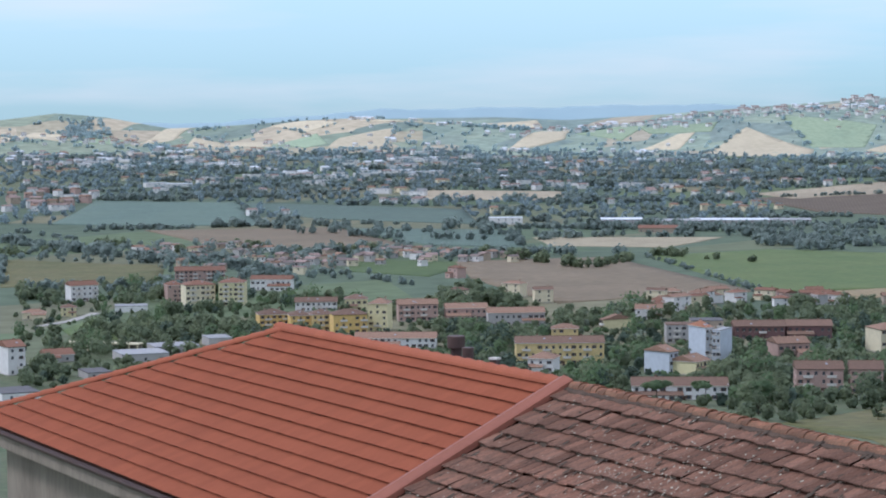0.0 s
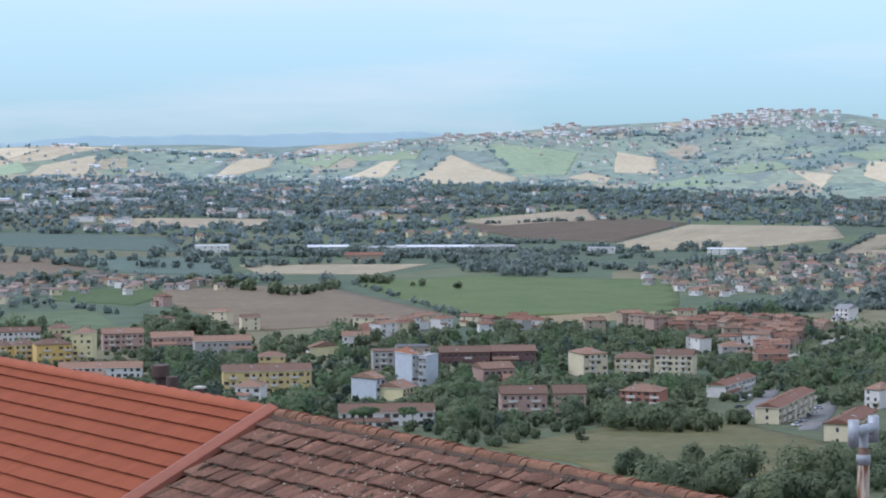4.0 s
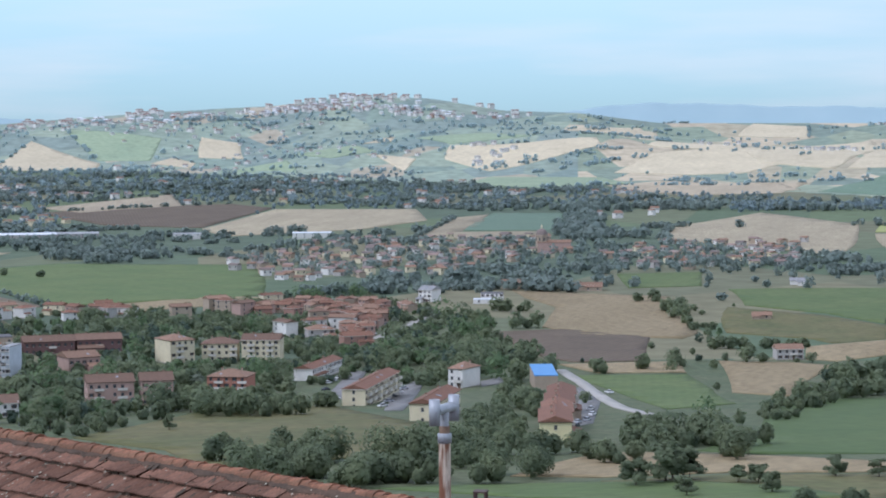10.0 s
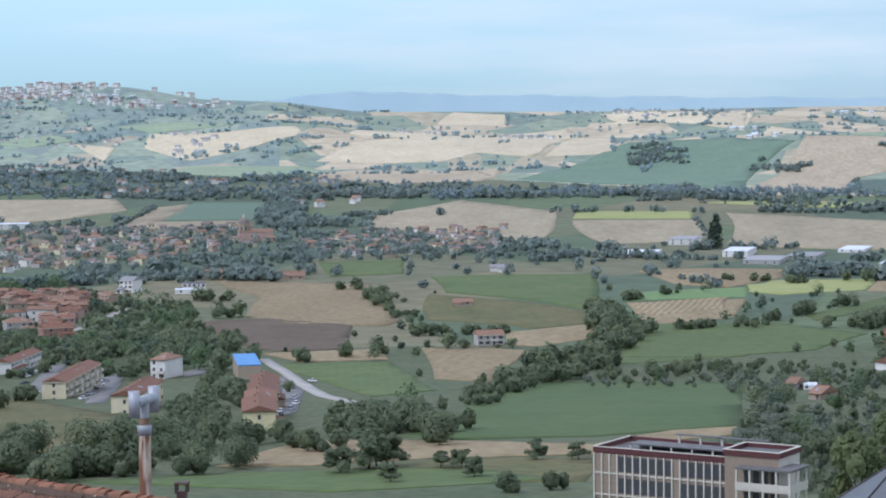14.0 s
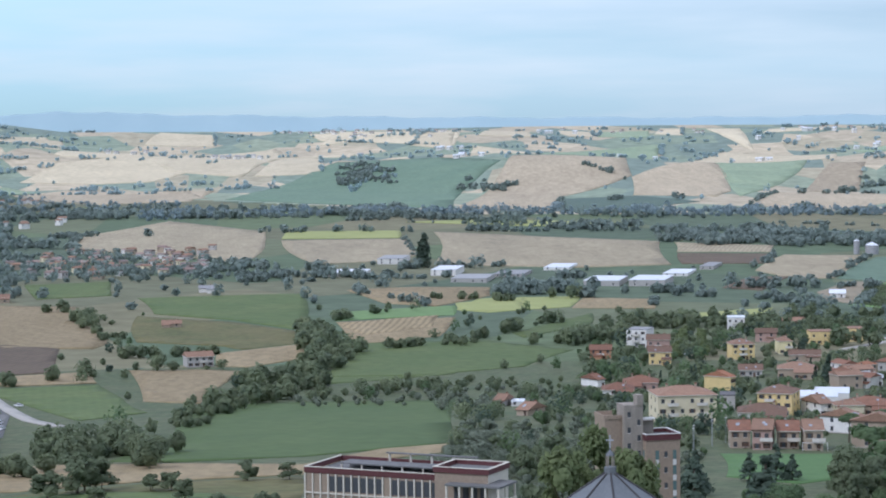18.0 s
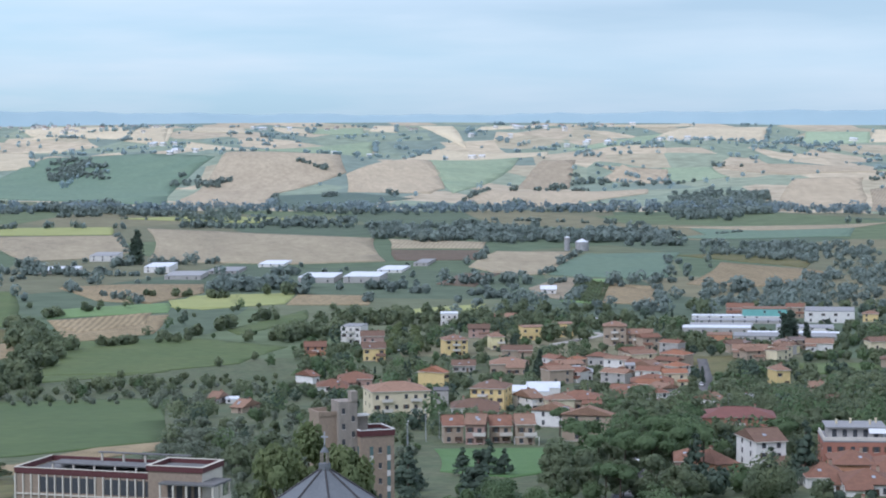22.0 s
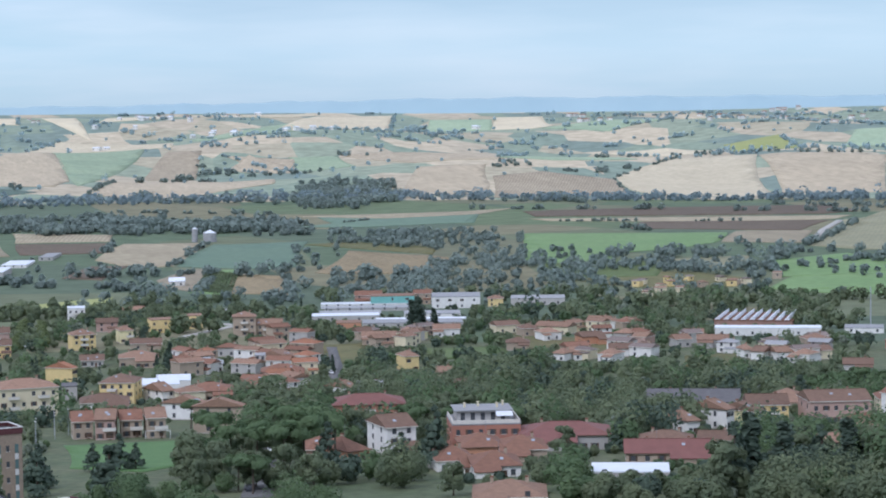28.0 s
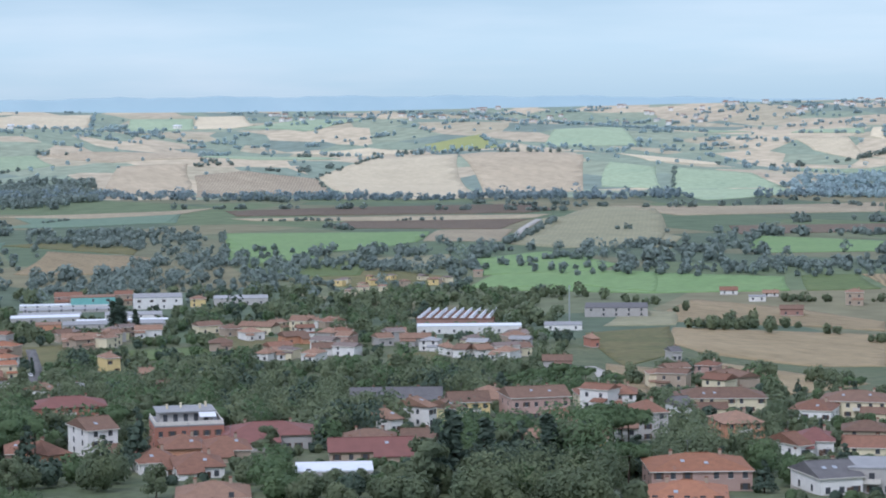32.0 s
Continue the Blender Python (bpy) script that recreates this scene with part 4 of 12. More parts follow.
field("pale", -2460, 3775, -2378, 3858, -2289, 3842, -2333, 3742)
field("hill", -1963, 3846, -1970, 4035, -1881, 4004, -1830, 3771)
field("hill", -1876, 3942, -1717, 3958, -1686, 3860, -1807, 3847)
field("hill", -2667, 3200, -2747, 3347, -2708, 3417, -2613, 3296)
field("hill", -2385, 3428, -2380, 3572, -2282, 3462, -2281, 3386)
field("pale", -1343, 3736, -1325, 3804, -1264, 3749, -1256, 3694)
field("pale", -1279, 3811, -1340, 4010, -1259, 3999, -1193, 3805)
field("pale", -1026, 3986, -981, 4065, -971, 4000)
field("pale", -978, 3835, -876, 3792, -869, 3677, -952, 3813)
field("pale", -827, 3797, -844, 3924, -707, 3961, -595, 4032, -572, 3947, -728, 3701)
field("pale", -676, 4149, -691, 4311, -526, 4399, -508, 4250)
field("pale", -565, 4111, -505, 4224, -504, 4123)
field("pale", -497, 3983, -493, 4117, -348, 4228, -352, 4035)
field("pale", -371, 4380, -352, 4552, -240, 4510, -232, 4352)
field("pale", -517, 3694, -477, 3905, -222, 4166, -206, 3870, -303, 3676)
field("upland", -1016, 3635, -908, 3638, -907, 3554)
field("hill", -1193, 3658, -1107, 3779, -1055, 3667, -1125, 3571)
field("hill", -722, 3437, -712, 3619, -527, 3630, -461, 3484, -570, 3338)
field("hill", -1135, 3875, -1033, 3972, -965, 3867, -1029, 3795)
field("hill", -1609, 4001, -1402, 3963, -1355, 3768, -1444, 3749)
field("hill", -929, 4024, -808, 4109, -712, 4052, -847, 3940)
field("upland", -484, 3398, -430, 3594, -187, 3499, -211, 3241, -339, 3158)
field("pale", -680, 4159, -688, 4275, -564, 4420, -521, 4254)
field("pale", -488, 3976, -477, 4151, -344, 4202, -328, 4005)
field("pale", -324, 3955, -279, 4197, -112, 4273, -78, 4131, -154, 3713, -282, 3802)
field("pale", -135, 3714, -97, 4099, -25, 4032, -23, 3694)
field("pale", -77, 4105, 36, 4106, 25, 4002)
field("pale", -50, 4468, 247, 4431, 218, 4102, -27, 4330)
field("pale", 229, 3869, 252, 4082, 356, 3864, 334, 3729)
field("pale", 453, 4535, 517, 4488, 496, 4261, 447, 4263)
field("pale", 750, 4504, 814, 4473, 747, 3964, 731, 4197)
field("pale", 627, 4375, 663, 4542, 707, 4525, 669, 4282)
field("pale", 274, 4253, 303, 4530, 390, 4471, 379, 4221)
field("pale", 590, 3782, 692, 3976, 856, 3789, 817, 3617, 691, 3694)
field("pale", 811, 4221, 857, 4397, 1019, 4408, 933, 4228)
field("pale", 91, 3833, 131, 3872, 127, 3760)
field("pale", 1097, 4267, 1168, 4408, 1244, 4398, 1204, 4257)
field("pale", 141, 4150, 201, 4546, 244, 4495, 208, 4029)
field("pale", -27, 4272, 17, 4500, 107, 4467, 70, 4279)
field("hill", 342, 3710, 362, 3905, 598, 4103, 547, 3688)
field("hill", 888, 3800, 1168, 4128, 1039, 3672, 880, 3684)
field("hill", 502, 4263, 534, 4486, 633, 4494, 603, 4247)
field("pale", 1133, 4425, 1304, 4438, 1277, 4346, 1155, 4246)
field("pale", 1092, 3975, 1268, 4318, 1435, 4316, 1302, 3949, 1108, 3845)
field("pale", 1469, 3860, 1602, 4175, 1682, 4133, 1584, 3838, 1516, 3781)
field("pale", 1106, 3698, 1268, 3815, 1284, 3738)
field("pale", 1778, 3712, 1865, 3870, 1949, 3777, 1817, 3586)
field("pale", 1482, 3373, 1583, 3349, 1594, 3185, 1475, 3141)
field("pale", 1881, 3690, 2029, 3705, 2012, 3630, 1858, 3601)
field("pale", 1280, 2874, 1468, 3067, 1565, 2996, 1344, 2520, 1213, 2439, 1227, 2700)
field("upland", 1025, 3365, 1252, 3339, 1196, 3097, 1059, 3109)
field("upland", 829, 3312, 897, 3435, 920, 3319, 904, 3184)
field("upland", 920, 2748, 1047, 3049, 1146, 3035, 1079, 2842, 995, 2641)
field("upland", 1004, 2635, 1112, 2919, 1200, 2951, 1271, 2858, 1193, 2630)
field("upland", 1559, 2981, 1607, 2987, 1679, 2818, 1473, 2473, 1345, 2504)
field("hill", 1203, 3137, 1332, 3347, 1446, 3290, 1414, 3092, 1272, 3084)
field("hill", 946, 3380, 1018, 3351, 992, 3173, 915, 3179)
field("hill", 1533, 3768, 1738, 3927, 1782, 3721, 1595, 3605)
field("hill", 1368, 3950, 1467, 4199, 1578, 4144, 1469, 3860)
field("yellow", 1650, 3276, 1770, 3308, 1695, 3094, 1583, 3106)
field("plain", 689, 2351, 879, 2347, 802, 2160, 661, 2176)
field("lawn", 111, 644, 153, 642, 135, 570, 115, 550, 100, 571)
field("light", 688, 1295, 781, 1369, 886, 1225, 835, 1148, 757, 1190, 696, 1263)
field("green", 900, 1225, 936, 1211, 886, 1122, 844, 1142)
field("tan", 937, 1210, 950, 1199, 897, 1132)
field("tan", 650, 999, 687, 944, 714, 901, 611, 771, 583, 785, 581, 870, 594, 914)
field("tan", 695, 1080, 759, 1143, 775, 1066, 765, 965, 727, 917, 711, 967, 672, 1028)
field("tan", 560, 833, 557, 750, 548, 701, 481, 661, 519, 752)
field("olive", 593, 953, 639, 985, 595, 913, 574, 908)
field("tan", 501, 819, 501, 781, 438, 684, 435, 704)
field("dry", 919, 1658, 1126, 1971, 1217, 2012, 1082, 1646, 979, 1506, 926, 1631)
field("light", 1024, 1476, 1142, 1620, 1186, 1497, 1094, 1381, 1002, 1413)
field("straw", 1310, 2141, 1412, 2056, 1616, 2039, 1455, 1836, 1250, 1911)
field("brown", 1202, 1751, 1329, 1677, 1265, 1596, 1144, 1648)
field("hill", 1519, 2503, 1651, 2697, 1668, 2606, 1561, 2425)
field("hill", 1546, 2377, 1690, 2591, 1746, 2489, 1665, 2254, 1481, 2204)
field("pale", 1664, 3036, 1753, 2997, 1755, 2900, 1654, 2947)
field("pale", 1786, 2902, 1837, 2823, 1851, 2725, 1787, 2630, 1708, 2684)
field("pale", 2126, 2923, 2172, 2836, 2046, 2619, 2069, 2786)
field("pale", 2187, 2799, 2306, 2944, 2325, 2935, 2178, 2750)
field("hill", 1757, 3075, 1896, 3279, 2039, 3294, 1909, 3033)
field("hill", 2135, 3299, 2219, 3284, 2172, 3096, 2107, 3119)
field("hill", 1909, 2638, 2008, 2535, 1941, 2450, 1871, 2572)
field("hill", 2181, 2999, 2255, 3068, 2300, 2959, 2211, 2844)
field("paved", -254, 932, -271, 1027, -263, 1029, -235, 883, -247, 903)
field("paved", -203, 819, -228, 941, -230, 1010, -217, 943, -196, 821)
field("paved", -118, 737, -152, 956, -151, 972, -130, 887, -114, 760)
field("paved", -200, 990, -195, 1011, -188, 984, -194, 963)
field("tan", -296, 1579, -177, 1536, -150, 1394, -131, 1283, -136, 1247, -188, 1256, -227, 1311, -241, 1448, -275, 1519)
field("brown", -251, 1276, -212, 1301, -155, 1252, -139, 1107, -175, 1094, -212, 1155)
field("tan", -180, 1083, -121, 1109, -113, 1050, -153, 1039)
field("green", -167, 1026, -112, 1042, -93, 968, -76, 889, -98, 844, -136, 958)
field("tan", -106, 562, -101, 604, -93, 639, -74, 644, -41, 637, -10, 626, 13, 676, 37, 695, 35, 663, 7, 632, -10, 594, -52, 582, -82, 562)
field("green", -120, 1471, -142, 1598, -26, 1626, -22, 1344, -65, 1417)
field("olive", -130, 1460, -106, 1438, -65, 1405, -21, 1332, -17, 1264, -53, 1225, -64, 1248, -115, 1285)
field("tan", -65, 1204, -17, 1256, -16, 1166, -46, 1119, -61, 1128)
field("tan", -104, 1115, -68, 1112, -45, 1097, -57, 1002, -58, 936, -83, 952)
field("green", -9, 1054, 7, 1176, 65, 1242, 56, 1065, -6, 1026)
field("tan", -1, 1392, 75, 1416, 59, 1287, 14, 1244, 5, 1298)
field("light", -5, 1460, 80, 1510, 75, 1432, -1, 1400)
field("tan", 7, 1658, 59, 1639, 65, 1509, 33, 1530)
field("dark", -57, 924, -13, 936, 49, 933, 37, 695, -9, 654, -48, 642, -67, 651, -53, 718)
field("olive", -81, 554, -52, 576, -10, 588, -10, 520, -78, 516)
field("straw", 343, 1818, 399, 1974, 465, 1931, 388, 1727, 362, 1729)
field("plain", 389, 1721, 466, 1916, 553, 1916, 471, 1665, 453, 1649)
field("tan", 468, 1605, 552, 1791, 597, 1692, 602, 1654, 543, 1552, 482, 1582)
field("olive", 537, 1877, 584, 1896, 629, 1782, 599, 1712)
field("fallow", 349, 1611, 390, 1696, 414, 1680, 356, 1494, 340, 1533)
field("light", 356, 1490, 413, 1674, 425, 1671, 366, 1477)
field("tan", 366, 1471, 411, 1625, 434, 1552, 402, 1439)
field("straw", 667, 2374, 867, 2360, 935, 2387, 859, 2303, 748, 2285)
field("plain", 606, 2158, 735, 2283, 852, 2284, 800, 2178, 663, 2133)
field("brown", 919, 2319, 1058, 2305, 1263, 2256, 1211, 2090, 1157, 2066, 895, 2225)
field("straw", 876, 2194, 1168, 2027, 1124, 1984, 1042, 2012, 880, 2142)
field("brown", 895, 1977, 951, 2072, 1111, 1973, 1015, 1857)
field("light", 642, 1622, 770, 1952, 945, 1869, 859, 1722, 798, 1660, 723, 1631, 668, 1506, 640, 1560)
field("straw", 867, 1727, 959, 1880, 1024, 1850, 919, 1681)
field("dry", 902, 1640, 1143, 1966, 1303, 2162, 1305, 2040, 982, 1535, 910, 1562)
field("light", 685, 1298, 767, 1395, 796, 1381, 838, 1311, 764, 1195, 750, 1258)
field("olive", 596, 1483, 658, 1485, 700, 1439, 712, 1375, 674, 1326, 619, 1360)
field("olive", 315, 1075, 340, 1078, 315, 991, 289, 976)
field("green", 355, 1033, 394, 1027, 383, 982, 341, 976)
field("tan", 515, 846, 521, 816, 408, 639, 434, 703)
field("olive", 453, 941, 482, 942, 461, 890, 430, 892)
field("olive", 592, 993, 652, 1005, 567, 869, 514, 828)
field("light", 784, 1488, 877, 1530, 850, 1377, 817, 1346, 730, 1368)
field("dry", 690, 1116, 706, 1082, 659, 1010, 623, 1026)
field("dry", 731, 1550, 802, 1549, 758, 1456, 693, 1455)
field("green", 634, 1569, 702, 1575, 712, 1511, 665, 1424, 603, 1452)
field("olive", 424, 1114, 436, 1081, 457, 1027, 424, 959, 390, 981)

road("pale road through the red terraces", 6, GRAVEL, -311, 1367, -309, 1292, -306, 1216)
road("pale road climbing past a green slope", 7, GRAVEL, -854, 993, -860, 1028, -879, 1074)
road("tree-lined street with parked cars", 7, ASPHALT, 124, 474, 138, 522, 155, 584, 173, 647)
road("grey village street", 5, ASPHALT, 271, 906, 293, 971, 318, 1063)
road("pale curving lane", 6, GRAVEL, 454, 756, 470, 772, 490, 809, 500, 836)
road("pale farm track across the fields", 7, GRAVEL, 915, 1661, 1036, 1852, 1119, 1966)
road("pale road curving past the yellow apartment row", 6, GRAVEL, -174, 1054, -154, 992, -137, 928, -117, 852, -100, 808)

road("grey lane curving past the yellow houses", 6, GRAVEL, 266, 1162, 287, 1192, 309, 1221, 307, 1240)

house(-116.7, 697.2, 100, 30.0, 10.0, 6.8, "lemon", "red", "gable", 2)
house(-122.1, 733.3, 100, 27.0, 10.0, 7.2, "tan", "red", "gable", 2)
house(-128.5, 776.8, 100, 27.0, 10.0, 7.6, "tan", "red", "gable", 2)
house(-134.8, 819.9, 100, 26.0, 10.0, 8.1, "tan", "red", "gable", 2)
house(-167.4, 969.4, 103, 44.0, 10.0, 7.3, "tan", "blue", "flat", 2)
house(542.7, 1028.1, -28, 54.3, 13.0, 4.1, "white", "white", "flat", 1)
house(-691.8, 783.0, 61, 8.3, 15.8, 13.2, "white", "red", "gable", 2)
house(-853.4, 1143.3, 47, 18.8, 18.5, 13.3, "cream", "red", "hip", 2)
house(-830.6, 1149.6, 28, 15.6, 18.5, 14.9, "lemon", "red", "hip", 2)
house(-884.1, 1157.7, 47, 9.7, 15.8, 11.1, "pink", "red", "hip", 2)
house(-972.1, 1305.0, 37, 35.8, 18.5, 8.3, "pink", "red", "gable", 2)
house(-871.2, 1251.5, 25, 27.8, 13.2, 7.7, "white", "red", "gable", 2)
house(-946.9, 1141.8, 55, 18.2, 14.5, 10.5, "white", "red", "gable", 2)
house(-714.9, 1026.6, 43, 16.6, 15.8, 8.9, "ochre", "brown", "hip", 2)
house(-696.9, 1026.5, 42, 11.5, 15.8, 8.8, "ochre", "brown", "hip", 2)
house(-685.3, 1031.9, 42, 12.6, 15.8, 9.2, "yellow", "brown", "hip", 2)
house(-661.2, 1021.9, 41, 18.5, 15.8, 10.7, "ochre", "brown", "hip", 2)
house(-651.7, 1039.3, 22, 10.9, 15.8, 15.6, "lemon", "pinkish", "hip", 2)
house(-735.1, 1144.9, 33, 13.8, 13.2, 7.4, "lemon", "brown", "hip", 2)
house(-756.6, 1133.3, 34, 25.4, 13.2, 6.0, "white", "brown", "gable", 2)
house(-666.1, 1102.6, 36, 22.8, 14.5, 9.8, "pink", "pinkish", "gable", 2)
house(-593.0, 960.8, 27, 40.9, 14.5, 5.3, "white", "pinkish", "gable", 2)
house(-889.2, 1027.8, 41, 13.8, 10.1, 4.2, "cream", "pinkish", "hip", 1)
house(-882.7, 1051.7, 40, 9.3, 10.1, 5.6, "lemon", "brown", "hip", 1)
house(-866.3, 1091.9, 38, 20.1, 15.6, 3.8, "white", "grey", "flat", 1)
house(-676.6, 859.5, 50, 23.2, 23.4, 4.0, "grey", "grey", "flat", 1)
house(-686.4, 898.3, 49, 22.8, 20.8, 3.8, "grey", "grey", "flat", 1)
house(-688.7, 938.6, 48, 12.2, 18.2, 4.3, "grey", "grey", "flat", 1)
house(-644.6, 785.6, 54, 11.1, 18.2, 3.1, "grey", "slate", "flat", 1)
house(-711.9, 838.9, 55, 13.7, 13.4, 3.7, "grey", "red", "gable", 1)
house(-609.4, 691.8, 55, 15.6, 20.8, 3.4, "white", "slate", "flat", 1)
house(-642.9, 1118.7, 35, 23.9, 14.5, 7.0, "pink", "pinkish", "gable", 2)
house(-598.9, 1097.9, 34, 31.6, 14.5, 7.6, "grey", "pinkish", "gable", 2)
house(-480.7, 923.7, 31, 40.8, 15.8, 10.5, "yellow", "brown", "gable", 2)
house(-470.7, 889.5, 16, 11.7, 14.5, 6.5, "white", "pinkish", "hip", 2)
house(-536.5, 1037.4, 27, 13.9, 11.9, 5.9, "yellow", "pinkish", "hip", 2)
house(-537.2, 1100.2, -34, 4.0, 18.5, 5.8, "lemon", "pinkish", "gable", 2)
house(-547.8, 1164.2, 25, 15.3, 13.2, 6.5, "white", "pinkish", "gable", 2)
house(-476.5, 1049.3, 29, 14.3, 15.6, 9.4, "grey", "brown", "flat", 2)
house(-472.9, 1075.1, 29, 16.6, 15.6, 9.9, "tan", "slate", "flat", 2)
house(-425.8, 961.8, 54, 4.0, 15.8, 16.9, "lightblue", "orange", "hip", 2, scaffold=True)
house(-415.1, 962.3, 3, 4.0, 15.6, 15.9, "lightblue", "grey", "flat", 2, scaffold=True)
house(-420.4, 906.3, 75, 6.3, 14.5, 10.1, "lightblue", "pinkish", "gable", 2)
house(-408.3, 909.6, 84, 12.5, 14.5, 6.1, "lemon", "pinkish", "gable", 2)
house(-356.8, 785.6, 27, 36.3, 15.8, 5.8, "white", "brown", "gable", 2)
house(-450.9, 1092.5, 28, 26.3, 17.2, 6.8, "maroon", "brown", "gable", 2)
house(-428.3, 1105.7, 27, 23.4, 17.2, 7.2, "maroon", "brown", "gable", 2)
house(-398.1, 1002.0, 42, 15.9, 15.8, 7.6, "pink", "pinkish", "gable", 2)
house(-326.5, 854.4, 26, 18.7, 15.8, 9.9, "pink", "brown", "gable", 2)
house(-309.1, 861.8, 23, 12.9, 18.5, 10.2, "pink", "brown", "gable", 2)
house(-294.3, 915.8, 3, 17.2, 15.8, 7.8, "red", "pinkish", "hip", 2)
house(-368.8, 1056.7, 44, 13.2, 18.5, 11.7, "cream", "pinkish", "hip", 2)
house(-349.5, 1071.1, 13, 17.7, 15.8, 9.1, "cream", "brown", "hip", 2)
house(-328.5, 1074.7, 9, 19.0, 17.2, 11.0, "cream", "brown", "gable", 2)
house(-279.2, 1001.1, 88, 46.0, 9.0, 5.9, "white", "red", "gable", 2)
house(-223.4, 881.4, 91, 62.0, 9.5, 8.4, "cream", "red", "gable", 2)
house(-175.5, 786.2, 90, 42.0, 9.5, 7.5, "cream", "red", "gable", 2)
house(-201.9, 963.7, -18, 7.2, 15.8, 8.6, "white", "pinkish", "hip", 2)
house(-335.8, 1208.0, 26, 14.9, 13.2, 5.9, "grey", "pinkish", "hip", 2)
house(-334.9, 1486.0, -12, 9.7, 15.8, 8.3, "white", "grey", "gable", 2)
house(-292.7, 1492.1, 11, 15.5, 13.0, 5.7, "white", "slate", "flat", 2)
house(-298.7, 1593.9, 11, 13.2, 11.2, 5.0, "tan", "pinkish", "gable", 1)
house(-240.9, 1584.8, 9, 20.4, 10.1, 3.8, "tan", "pinkish", "gable", 1)
house(-295.1, 1478.0, 11, 15.3, 10.4, 2.6, "white", "white", "flat", 1)
house(-379, 1443, 65, 9.6, 6.8, 5.3, "tan", "pinkish", "hip", 1)
house(-365, 1430, -46, 10.3, 7.5, 5.3, "pink", "pinkish", "gable", 1)
house(-416, 1372, -13, 7.9, 7.2, 5.9, "pink", "pinkish", "hip", 1)
house(-354, 1418, 64, 9.8, 7.5, 5.2, "pink", "red", "gable", 1)
house(-412, 1406, -14, 9.7, 7.4, 5.4, "pink", "red", "hip", 1)
house(-392, 1422, 65, 7.7, 7.8, 5.9, "brick", "red", "hip", 1)
house(-383, 1394, 25, 8.4, 7.7, 6.2, "brick", "red", "gable", 1)
house(-372, 1389, 25, 10.1, 7.1, 5.5, "tan", "red", "gable", 1)
house(-323, 1263, -1, 8.6, 8.3, 5.2, "pink", "pinkish", "hip", 1)
house(-389, 1384, -44, 9.0, 8.5, 5.2, "tan", "pinkish", "gable", 1)
house(-336, 1350, 64, 8.6, 8.9, 5.3, "brick", "red", "gable", 1)
house(-320, 1249, 64, 8.8, 8.1, 6.1, "pink", "pinkish", "hip", 1)
house(-351, 1396, 64, 7.7, 7.8, 5.1, "pink", "red", "gable", 1)
house(-415, 1420, 26, 8.6, 8.2, 4.9, "brick", "red", "hip", 1)
house(-375, 1356, 25, 10.1, 8.3, 5.5, "pink", "red", "hip", 1)
house(-406, 1391, -44, 8.6, 8.8, 4.8, "pink", "pinkish", "hip", 1)
house(-344, 1361, -1, 8.8, 7.4, 6.2, "pink", "pinkish", "gable", 1)
house(-381, 1405, 40, 10.3, 7.2, 4.8, "brick", "pinkish", "gable", 1)
house(-325, 1277, 64, 9.1, 7.8, 5.3, "brick", "red", "gable", 1)
house(-332, 1329, 39, 9.6, 8.9, 5.7, "pink", "pinkish", "gable", 1)
house(-334, 1264, 25, 10.2, 7.0, 5.4, "pink", "pinkish", "hip", 1)
house(-354, 1430, -16, 8.4, 6.9, 4.8, "pink", "pinkish", "hip", 1)
house(-319, 1220, -45, 9.6, 7.0, 5.2, "pink", "red", "gable", 1)
house(-347, 1327, -15, 7.8, 7.2, 5.5, "pink", "red", "gable", 1)
house(-362, 1339, 65, 8.7, 6.8, 5.7, "brick", "red", "hip", 1)
house(-337, 1422, 38, 7.7, 8.4, 4.8, "brick", "pinkish", "hip", 1)
house(-373, 1378, 65, 9.4, 7.5, 5.1, "tan", "red", "hip", 1)
house(-328, 1241, 25, 7.8, 6.7, 5.0, "brick", "red", "gable", 1)
house(-408, 1382, 1, 10.1, 8.7, 5.4, "tan", "red", "gable", 1)
house(-313, 1197, 65, 8.6, 7.4, 5.4, "tan", "red", "hip", 1)
house(-350, 1378, 24, 7.9, 7.8, 5.7, "pink", "pinkish", "gable", 1)
house(-314, 1207, -15, 8.1, 7.9, 5.3, "brick", "red", "gable", 1)
house(-331, 1407, -47, 10.0, 7.2, 4.8, "tan", "pinkish", "gable", 1)
house(-353, 1335, 65, 8.0, 6.7, 5.8, "pink", "red", "hip", 1)
house(-393, 1408, 26, 9.8, 7.6, 5.8, "pink", "pinkish", "hip", 1)
house(-421, 1383, 67, 9.5, 8.9, 5.8, "pink", "pinkish", "gable", 1)
house(-381, 1434, -45, 10.4, 8.6, 5.4, "tan", "red", "gable", 1)
house(-341, 1335, 39, 10.2, 8.3, 5.7, "brick", "pinkish", "gable", 1)
house(-407, 1426, 1, 9.3, 8.7, 6.1, "pink", "pinkish", "gable", 1)
house(-362, 1383, 40, 7.9, 6.9, 5.2, "pink", "pinkish", "gable", 1)
house(-328, 1301, -16, 10.2, 8.1, 5.3, "pink", "red", "hip", 1)
house(-404, 1402, 1, 8.5, 7.3, 5.6, "brick", "red", "hip", 1)
house(-333, 1287, 65, 10.0, 8.7, 5.8, "pink", "red", "gable", 1)
house(-370, 1346, -45, 9.4, 8.3, 5.8, "pink", "pinkish", "gable", 1)
house(-417, 1396, -43, 8.2, 7.4, 5.0, "pink", "red", "gable", 1)
house(-367, 1443, 24, 10.4, 8.4, 5.0, "tan", "pinkish", "gable", 1)
house(-315, 1232, 39, 7.9, 7.6, 6.1, "pink", "red", "gable", 1)
